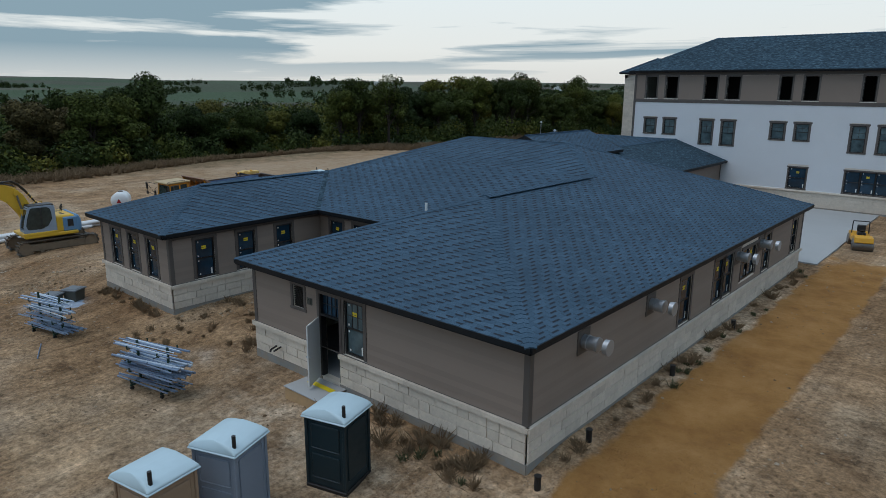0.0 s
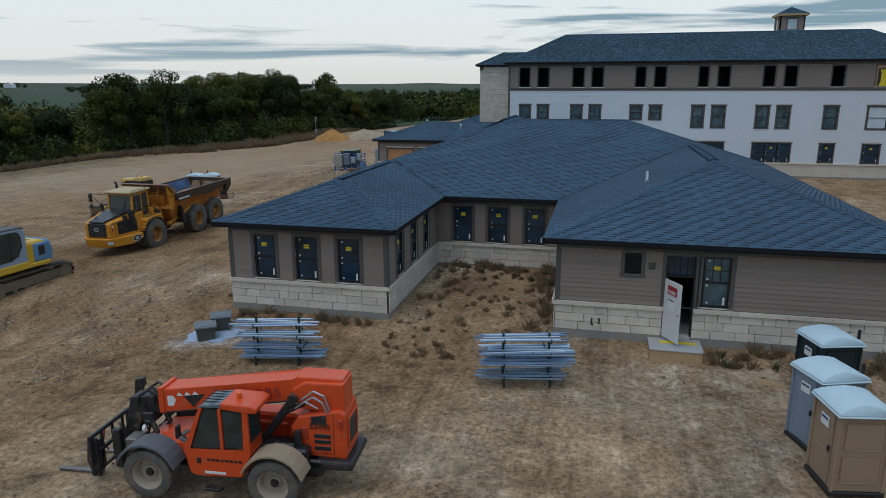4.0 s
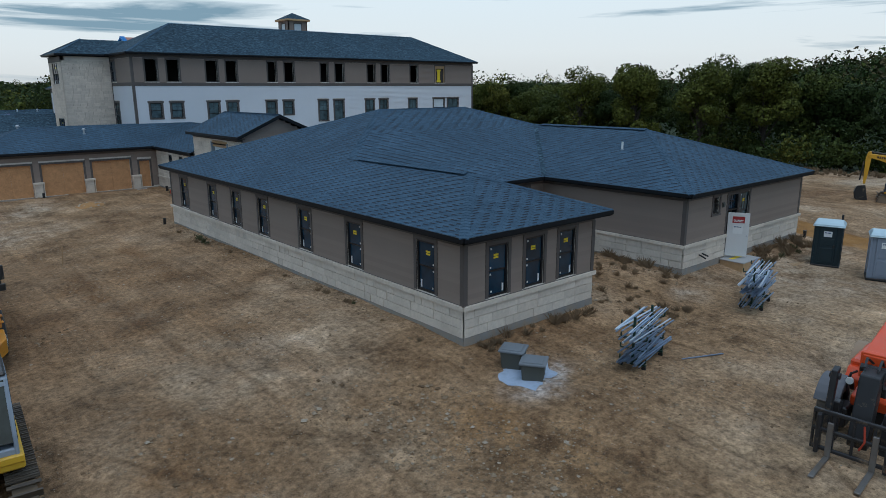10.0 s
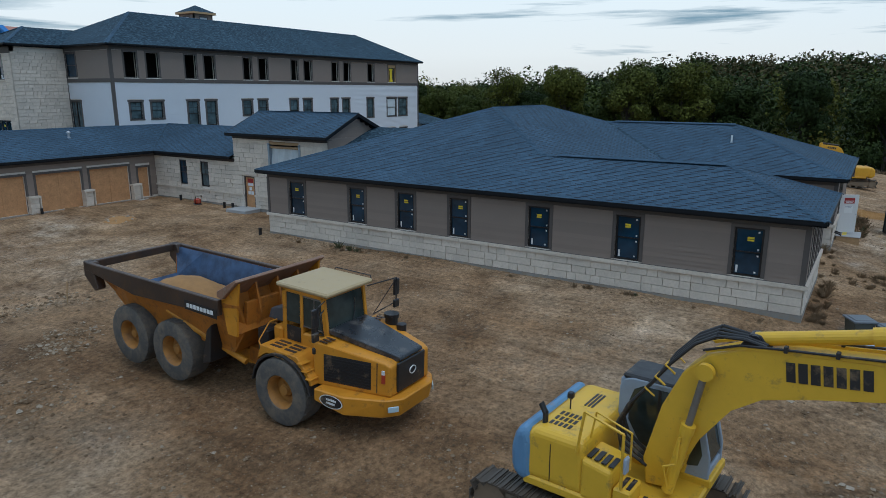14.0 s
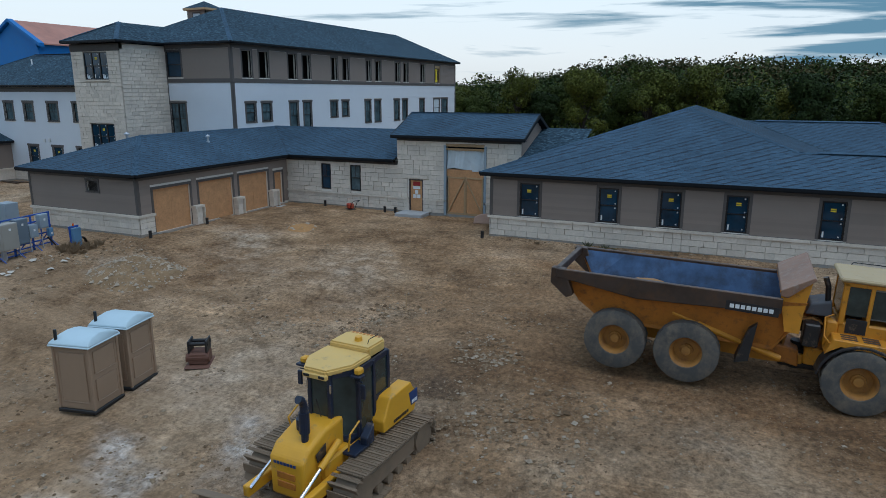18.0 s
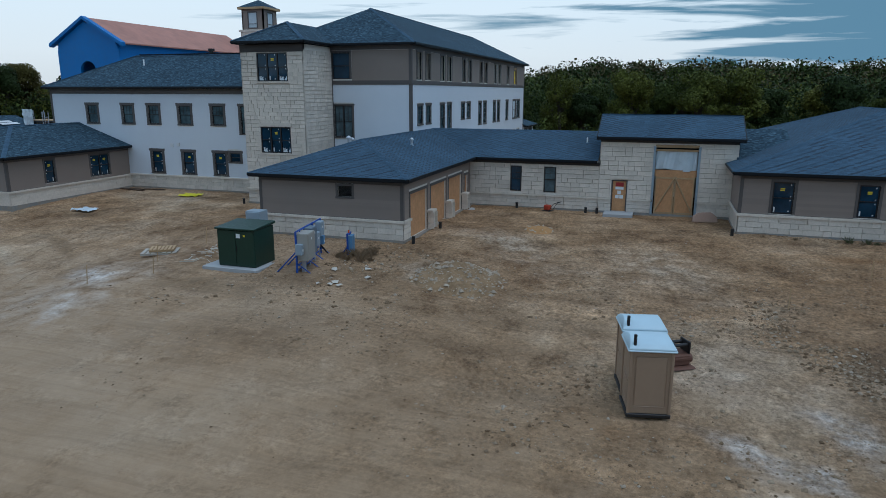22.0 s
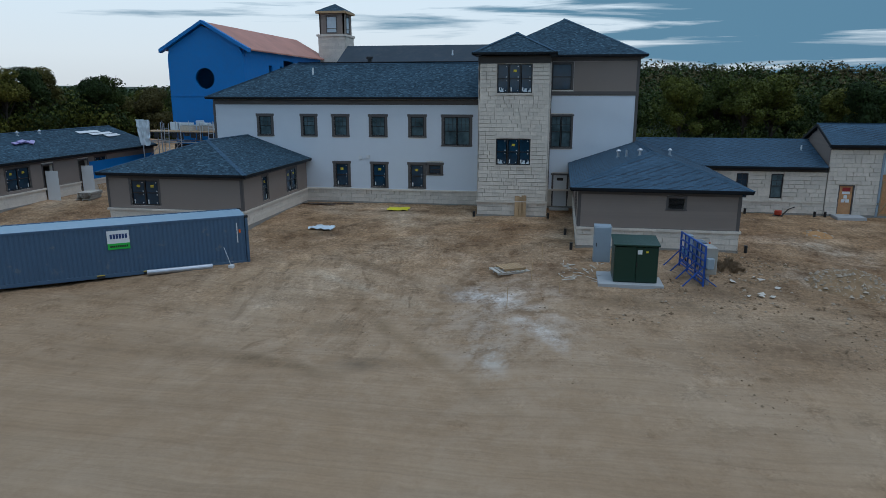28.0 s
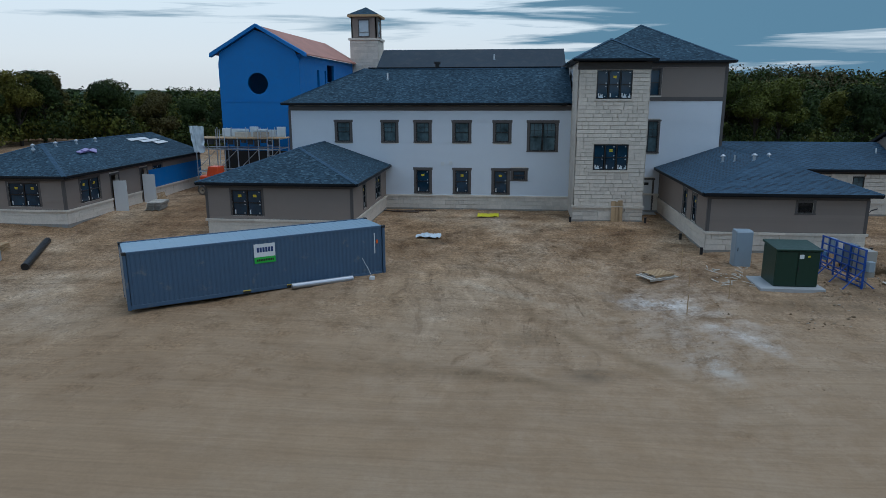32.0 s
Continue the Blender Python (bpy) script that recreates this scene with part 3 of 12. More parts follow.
def grade(x, y):
    """Broad lie of the land: a pad round the buildings that falls away south and west, with lower woods beyond."""
    z = -0.45 - min(1.25, (0.05 + 0.008 * sm(28, 40, y)) * max(0.0, wall_line(y) - x))
    z -= 0.5 * sm(15, 9.5, y) + 0.2 * sm(9, 1, y)
    z -= 0.25 * sm(-4, 8, x) * sm(58, 40, y)
    z -= 0.35 * sm(2, 11, x) * sm(40, 25, y) * (1 - sm(20, 28, x))
    west = sm(-84, -112, x)
    z -= 5.0 * west * (1 - 0.4 * sm(60, 130, y))
    z -= 4.0 * sm(-30, -80, y)
    z -= 1.6 * sm(20, 45, x)
    z -= 3.0 * sm(125, 170, y)
    # a graded dirt rise in the north; ground raised to the container, placed by view
    z += 3.8 * sm(98, 150, y) * sm(-80, -42, x) * (1 - sm(168, 205, y)) * (1 - sm(10, 30, x))
    z += 0.15 * sm(13, 7.5, math.hypot(x + 46, y - 86))
    return z


def far_hills(x, y):
    r = math.hypot(x + 20, y - 40)
    ridge = 10.5 * math.exp(-((x - 195) / 55) ** 2) * sm(120, 70, y) * sm(-170, -90, y) if 60 < x < 400 else 0.0
    if r < 170:
        return ridge
    n = noise.noise((x * 0.0016, y * 0.0016, 3.0)) * 0.6 + noise.noise((x * 0.0045, y * 0.0045, 9.0)) * 0.25
    return ridge + sm(170, 900, r) * (9 + 26 * n) + sm(900, 2600, r) * 18


def ground_z(x, y):
    z = grade(x, y) + far_hills(x, y)
    r = max(abs(x + 30) - 70, abs(y - 40) - 90, 0)
    k = max(0.0, 1 - r / 60)
    if k:
        z += k * (0.10 * noise.noise((x * 0.16, y * 0.16, 0)) + 0.05 * noise.noise((x * 0.5, y * 0.5, 4)) + 0.03 * noise.noise((x * 1.5, y * 1.5, 7)))
        # wheel ruts along the haul road and across the yard
        u = (x + 44) * 0.88 + (y - 15) * 0.47 + 1.2 * noise.noise((x * 0.05, y * 0.05, 2))
        z -= k * 0.035 * (math.sin(u * 2.9) > 0.55) * sm(-33, -36, x)
    return z


def axis_steps(lo, hi_, fine0, fine1, step):
    a = list(np.arange(fine0, fine1 + 0.01, step))
    s, p = step, fine0
    while p > lo:
        s *= 1.22
        p -= s
        a.insert(0, p)
    s, p = step, fine1
    while p < hi_:
        s *= 1.22
        p += s
        a.append(p)
    return a


def stain_ground(me, at):
    """Lays the patches of differing dirt over one another: their colour and strength, kept with the ground."""
    col, cover = np.zeros((len(at), 3)), np.zeros(len(at))
    near = (np.abs(at[:, 0] + 30) < 110) & (np.abs(at[:, 1] - 60) < 130)
    for k, (x, y, rx, ry, turn, tint, amt) in enumerate(PATCHES):
        c, q = math.cos(radians(turn)), math.sin(radians(turn))
        dx, dy = at[:, 0] - x, at[:, 1] - y
        far = np.hypot((dx * c + dy * q) / (rx * 0.72), (dy * c - dx * q) / (ry * 0.72))
        for i in np.nonzero((far < 1.6) & near)[0]:
            p = at[i]
            v = far[i] + 0.55 + 0.42 * noise.noise((p[0] * 0.8, p[1] * 0.8, k * 3.1)) + 0.3 * noise.noise((p[0] * 0.25, p[1] * 0.25, k * 1.7)) + 0.25 * noise.noise((p[0] * 1.9, p[1] * 1.9, k))
            f = min(1.0, max(0.0, (1.5 - v) / 0.9)) * amt
            if f > 0:
                old = cover[i] * (1 - f)
                cover[i] = f + old
                col[i] = (np.array(tint) * f + col[i] * old) / cover[i]
    rgba = np.concatenate([col, cover[:, None]], 1).astype(np.float32)
    me.color_attributes.new("stain", "FLOAT_COLOR", "POINT").data.foreach_set("color", rgba.ravel())


def build_ground():
    xs, ys = axis_steps(-3500, 3500, -78, 8, 0.3), axis_steps(-3500, 3500, -16, 92, 0.3)
    verts = [(x, y, ground_z(x, y)) for y in ys for x in xs]
    w = len(xs)
    faces = [(j * w + i, j * w + i + 1, (j + 1) * w + i + 1, (j + 1) * w + i) for j in range(len(ys) - 1) for i in range(w - 1)]
    me = bpy.data.meshes.new("ground")
    me.from_pydata(verts, [], faces)
    me.polygons.foreach_set("use_smooth", [True] * len(me.polygons))
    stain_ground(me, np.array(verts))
    me.materials.append(ground_mat())
    return tagged(new("ground", me), "rutted tan dirt and gravel of a building site", "ground", kind="structure")


def blob(n, l, pos, x, y, rx, ry, edge, seed, turn=0.0):
    """A soft ragged patch round a place, 0 to 1."""
    mp = n.new("ShaderNodeMapping")
    mp.vector_type = "TEXTURE"
    mp.inputs["Location"].default_value = (x, y, 0)
    mp.inputs["Rotation"].default_value = (0, 0, radians(turn))
    mp.inputs["Scale"].default_value = (rx, ry, 1000)
    l.new(pos, mp.inputs["Vector"])
    ln = n.new("ShaderNodeVectorMath")
    ln.operation = "LENGTH"
    l.new(mp.outputs["Vector"], ln.inputs[0])
    nz = n.new("ShaderNodeMath")
    nz.operation = "MULTIPLY_ADD"
    l.new(noise_of(n, l, pos, 0.8 + seed * 0.07, 6, 0.65), nz.inputs[0])
    nz.inputs[1].default_value = 1.1
    l.new(ln.outputs["Value"], nz.inputs[2])
    return ramp_of(n, l, half_of(n, l, nz.outputs[0]), [((1.35 - edge) / 2, (1, 1, 1)), (0.75, (0, 0, 0))])


def half_of(n, l, src):
    h = n.new("ShaderNodeMath")
    h.operation = "MULTIPLY"
    h.inputs[1].default_value = 0.5
    l.new(src, h.inputs[0])
    return h.outputs[0]


def streaks(n, l, pos, turn, across, along, stops, bend=0.6):
    """Long marks that wheels and tracks leave, running at a turn from y."""
    mp = n.new("ShaderNodeMapping")
    mp.inputs["Rotation"].default_value = (0, 0, radians(turn))
    mp.inputs["Scale"].default_value = (across, along, 1)
    l.new(pos, mp.inputs["Vector"])
    nz = n.new("ShaderNodeTexNoise")
    nz.inputs["Scale"].default_value, nz.inputs["Detail"].default_value, nz.inputs["Roughness"].default_value, nz.inputs["Distortion"].default_value = 1.0, 4, 0.6, bend
    l.new(mp.outputs["Vector"], nz.inputs["Vector"])
    return ramp_of(n, l, nz.outputs["Fac"], stops)


def arcs(n, l, pos, cx, cy, across, along, stops, sway=0.9, ladder=0.0):
    """Curved marks of vehicles that turned about a place."""
    mp = n.new("ShaderNodeMapping")
    mp.inputs["Location"].default_value = (-cx, -cy, 0)
    l.new(pos, mp.inputs["Vector"])
    sp = n.new("ShaderNodeSeparateXYZ")
    l.new(mp.outputs["Vector"], sp.inputs["Vector"])

    def calc(op, a, b=None):
        k = n.new("ShaderNodeMath")
        k.operation = op
        for i, v in enumerate((a, b)):
            if v is None:
                continue
            if isinstance(v, (int, float)):
                k.inputs[i].default_value = v
            else:
                l.new(v, k.inputs[i])
        return k.outputs[0]
    r = calc("SQRT", calc("ADD", calc("MULTIPLY", sp.outputs["X"], sp.outputs["X"]), calc("MULTIPLY", sp.outputs["Y"], sp.outputs["Y"])))
    r = calc("ADD", r, calc("MULTIPLY", noise_of(n, l, pos, 0.11, 2, 0.5), sway * 6))
    turn = calc("ARCTAN2", sp.outputs["Y"], sp.outputs["X"])
    cb = n.new("ShaderNodeCombineXYZ")
    l.new(calc("MULTIPLY", r, across), cb.inputs["X"])
    l.new(calc("MULTIPLY", turn, along), cb.inputs["Y"])
    nz = n.new("ShaderNodeTexNoise")
    nz.inputs["Scale"].default_value, nz.inputs["Detail"].default_value, nz.inputs["Roughness"].default_value = 1.0, 3, 0.62
    l.new(cb.outputs["Vector"], nz.inputs["Vector"])
    out = ramp_of(n, l, nz.outputs["Fac"], stops)
    if ladder:
        step = calc("SINE", calc("MULTIPLY", turn, ladder))
        worn_in = ramp_of(n, l, nz.outputs["Fac"], [(0.36, (1.0,) * 3), (0.43, (0.0,) * 3)])
        out = mix_of(n, l, worn_in, out, mix_of(n, l, 1.0, out, ramp_of(n, l, half_of(n, l, calc("ADD", step, 1.0)), [(0.25, (0.78,) * 3), (0.75, (1.12,) * 3)]), "MULTIPLY"))
    return out


def ground_mat():
    m, n, l, b = node_mat("site_dirt")
    geo = n.new("ShaderNodeNewGeometry")
    pos = geo.outputs["Position"]
    broad = noise_of(n, l, pos, 0.085, 7, 0.66)
    c = ramp_of(n, l, broad, [(0.32, (0.165, 0.096, 0.050)), (0.44, (0.250, 0.162, 0.092)), (0.52, (0.305, 0.210, 0.130)), (0.59, (0.355, 0.268, 0.184)), (0.68, (0.43, 0.350, 0.270))])
    # the road on the west is packed smooth and even in tone
    way = blob(n, l, pos, -69.0, 74.0, 34.0, 50.0, 0.35, 3, 0)
    c = mix_of(n, l, mix_of(n, l, 1.0, way, 0.72, "MULTIPLY"), c, (0.292, 0.213, 0.140))
    # pale powder spills, the grey gravel track, darker and redder dirt
    stain = n.new("ShaderNodeAttribute")
    stain.attribute_name = "stain"
    ragged = ramp_of(n, l, noise_of(n, l, pos, 1.1, 9, 0.76), [(0.40, (0.20,) * 3), (0.56, (1.0,) * 3)])
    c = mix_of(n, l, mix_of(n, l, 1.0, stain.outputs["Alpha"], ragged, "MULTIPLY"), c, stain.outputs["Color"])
    c = mix_of(n, l, 1.0, c, (1.06, 1.0, 0.93), "MULTIPLY")
    # marks that vehicles left, one set along the road on the west, one across the yard
    smooth_way = mix_of(n, l, way, (1.0, 1.0, 1.0), (0.26, 0.26, 0.26))
    lanes = noise_of(n, l, pos, 0.07, 3, 0.5)
    one = streaks(n, l, pos, -6, 1.5, 0.055, [(0.30, (0.66, 0.63, 0.60)), (0.44, (0.95,) * 3), (0.58, (1.04,) * 3), (0.72, (1.30,) * 3)], 0.35)
    two = streaks(n, l, pos, 38, 1.8, 0.07, [(0.30, (0.62, 0.59, 0.56)), (0.44, (0.96,) * 3), (0.6, (1.05,) * 3), (0.74, (1.32,) * 3)], 0.5)
    pick = ramp_of(n, l, lanes, [(0.44, (0, 0, 0)), (0.56, (1, 1, 1))])
    c = mix_of(n, l, mix_of(n, l, 1.0, smooth_way, 0.9, "MULTIPLY"), c, mix_of(n, l, pick, one, two), "MULTIPLY")
    lots = [(0.34, (0.60, 0.56, 0.52)), (0.42, (0.94,) * 3), (0.56, (1.04,) * 3), (0.68, (1.34, 1.36, 1.38))]
    for cx, cy, across, along, ladder, px, py, rx, ry in ((-48.0, 126.0, 1.5, 12.0, 420.0, -46.0, 74.0, 13.0, 14.0), (-66.0, 60.0, 1.7, 4.0, 150.0, -44.0, 44.0, 12.0, 14.0), (-20.0, 30.0, 1.4, 4.0, 170.0, -44.0, 12.0, 15.0, 20.0), (-42.0, 30.0, 1.5, 4.0, 220.0, -26.0, 1.0, 20.0, 12.0)):
        bend = arcs(n, l, pos, cx, cy, across, along, lots, ladder=ladder)
        c = mix_of(n, l, mix_of(n, l, 1.0, blob(n, l, pos, px, py, rx, ry, 0.9, 2), 0.9, "MULTIPLY"), c, mix_of(n, l, 1.0, c, bend, "MULTIPLY"))
    thin = streaks(n, l, pos, -10, 7.0, 0.16, [(0.34, (0.80,) * 3), (0.5, (1.0,) * 3), (0.68, (1.18,) * 3)], 0.3)
    c = mix_of(n, l, 0.4, c, thin, "MULTIPLY")
    rough = mix_of(n, l, way, (1.0, 1.0, 1.0), (0.10, 0.10, 0.10))
    mid = ramp_of(n, l, noise_of(n, l, pos, 0.55, 9, 0.74), [(0.35, (0.40, 0.37, 0.34)), (0.46, (0.88, 0.87, 0.86)), (0.54, (1.07, 1.08, 1.09)), (0.66, (1.56, 1.60, 1.66))])
    c = mix_of(n, l, mix_of(n, l, 1.0, rough, 0.85, "MULTIPLY"), c, mid, "MULTIPLY")
    # small stones and clods scattered through, fewer on the packed road
    patch = mix_of(n, l, 1.0, rough, ramp_of(n, l, noise_of(n, l, pos, 0.24, 6, 0.75), [(0.44, (0.04,) * 3), (0.60, (1.0,) * 3)]), "MULTIPLY")
    g = None
    for size, keep in ((5.0, 0.86), (11.0, 0.78), (21.0, 0.72)):
        vo = n.new("ShaderNodeTexVoronoi")
        vo.inputs["Scale"].default_value = size
        l.new(pos, vo.inputs["Vector"])
        sep = n.new("ShaderNodeSeparateColor")
        l.new(vo.outputs["Color"], sep.inputs["Color"])
        grav = ramp_of(n, l, sep.outputs[0], [(keep, (0, 0, 0)), (keep + 0.04, (1, 1, 1))])
        near = ramp_of(n, l, vo.outputs["Distance"], [(0.20, (1, 1, 1)), (0.36, (0, 0, 0))])
        one_size = mix_of(n, l, 1.0, mix_of(n, l, 1.0, grav, near, "MULTIPLY"), patch, "MULTIPLY")
        tone = ramp_of(n, l, sep.outputs[1], [(0.0, (0.14, 0.092, 0.054)), (0.45, (0.28, 0.20, 0.125)), (1.0, (0.40, 0.33, 0.25))])
        c = mix_of(n, l, one_size, c, tone)
        g = one_size if g is None else mix_of(n, l, 1.0, g, one_size, "ADD")
    # strong fine contrast paints in dark cracks and the shadows of clods
    fine = noise_of(n, l, pos, 6, 9, 0.8)
    c = mix_of(n, l, mix_of(n, l, 1.0, rough, 0.85, "MULTIPLY"), c, ramp_of(n, l, fine, [(0.36, (0.36,) * 3), (0.64, (1.64,) * 3)]), "MULTIPLY")
    # the graded lane of fresh dark orange fill beside the east wall
    mp3 = n.new("ShaderNodeMapping")
    mp3.vector_type = "TEXTURE"
    mp3.inputs["Location"].default_value = (-4.85, 25.5, 0)
    mp3.inputs["Scale"].default_value = (1.52, 16.3, 100000)
    l.new(pos, mp3.inputs["Vector"])
    ab = n.new("ShaderNodeVectorMath")
    ab.operation = "ABSOLUTE"
    l.new(mp3.outputs["Vector"], ab.inputs[0])
    sx = n.new("ShaderNodeSeparateXYZ")
    l.new(ab.outputs["Vector"], sx.inputs["Vector"])
    mx = n.new("ShaderNodeMath")
    mx.operation = "MAXIMUM"
    l.new(sx.outputs["X"], mx.inputs[0])
    l.new(sx.outputs["Y"], mx.inputs[1])
    wob = n.new("ShaderNodeMath")
    wob.operation = "MULTIPLY_ADD"
    l.new(noise_of(n, l, pos, 0.5, 7, 0.65), wob.inputs[0])
    wob.inputs[1].default_value = 0.7
    l.new(mx.outputs[0], wob.inputs[2])
    lane = ramp_of(n, l, half_of(n, l, wob.outputs[0]), [(0.64, (0.93,) * 3), (0.70, (0.0,) * 3)])
    fill = ramp_of(n, l, noise_of(n, l, pos, 0.7, 7, 0.7), [(0.3, (0.215, 0.100, 0.028)), (0.5, (0.315, 0.158, 0.047)), (0.7, (0.40, 0.215, 0.075))])
    c = mix_of(n, l, lane, c, fill)
    # grass and fields beyond the site
    sepp = n.new("ShaderNodeSeparateXYZ")
    l.new(pos, sepp.inputs["Vector"])
    off = n.new("ShaderNodeVectorMath")
    off.operation = "DISTANCE"
    mp2 = n.new("ShaderNodeMapping")
    mp2.vector_type = "TEXTURE"
    mp2.inputs["Location"].default_value = (-26, 84, 0)
    mp2.inputs["Scale"].default_value = (64, 128, 100000)
    l.new(pos, mp2.inputs["Vector"])
    l.new(mp2.outputs["Vector"], off.inputs[0])
    away = n.new("ShaderNodeMath")
    away.operation = "MULTIPLY_ADD"
    l.new(noise_of(n, l, pos, 0.06, 5), away.inputs[0])
    away.inputs[1].default_value = 0.3
    l.new(off.outputs["Value"], away.inputs[2])
    out = ramp_of(n, l, half_of(n, l, away.outputs[0]), [(0.58, (0, 0, 0)), (0.62, (1, 1, 1))])
    fields = n.new("ShaderNodeTexVoronoi")
    fields.inputs["Scale"].default_value = 0.0042
    l.new(pos, fields.inputs["Vector"])
    fs = n.new("ShaderNodeSeparateColor")
    l.new(fields.outputs["Color"], fs.inputs["Color"])
    grass = ramp_of(n, l, fs.outputs[0], [(0.0, (0.040, 0.066, 0.036)), (0.4, (0.050, 0.082, 0.042)), (0.6, (0.066, 0.066, 0.048)), (0.8, (0.044, 0.070, 0.038)), (1.0, (0.098, 0.084, 0.066))])
    weeds = ramp_of(n, l, noise_of(n, l, pos, 0.5, 6), [(0.3, (0.6,) * 3), (0.7, (1.3,) * 3)])
    c = mix_of(n, l, out, c, mix_of(n, l, 1.0, grass, weeds, "MULTIPLY"))
    l.new(c, b.inputs["Base Color"])
    b.inputs["Roughness"].default_value = 0.95
    b.inputs["Specular IOR Level"].default_value = 0.2
    hgt = mix_of(n, l, 0.6, fine, noise_of(n, l, pos, 1.6, 8, 0.75))
    hgt = mix_of(n, l, 0.35, hgt, g, "ADD")
    hgt = mix_of(n, l, 1.0, hgt, mix_of(n, l, 0.75, (1.0, 1.0, 1.0), rough), "MULTIPLY")
    bump_of(n, l, b, hgt, 1.0, 0.16)
    return m


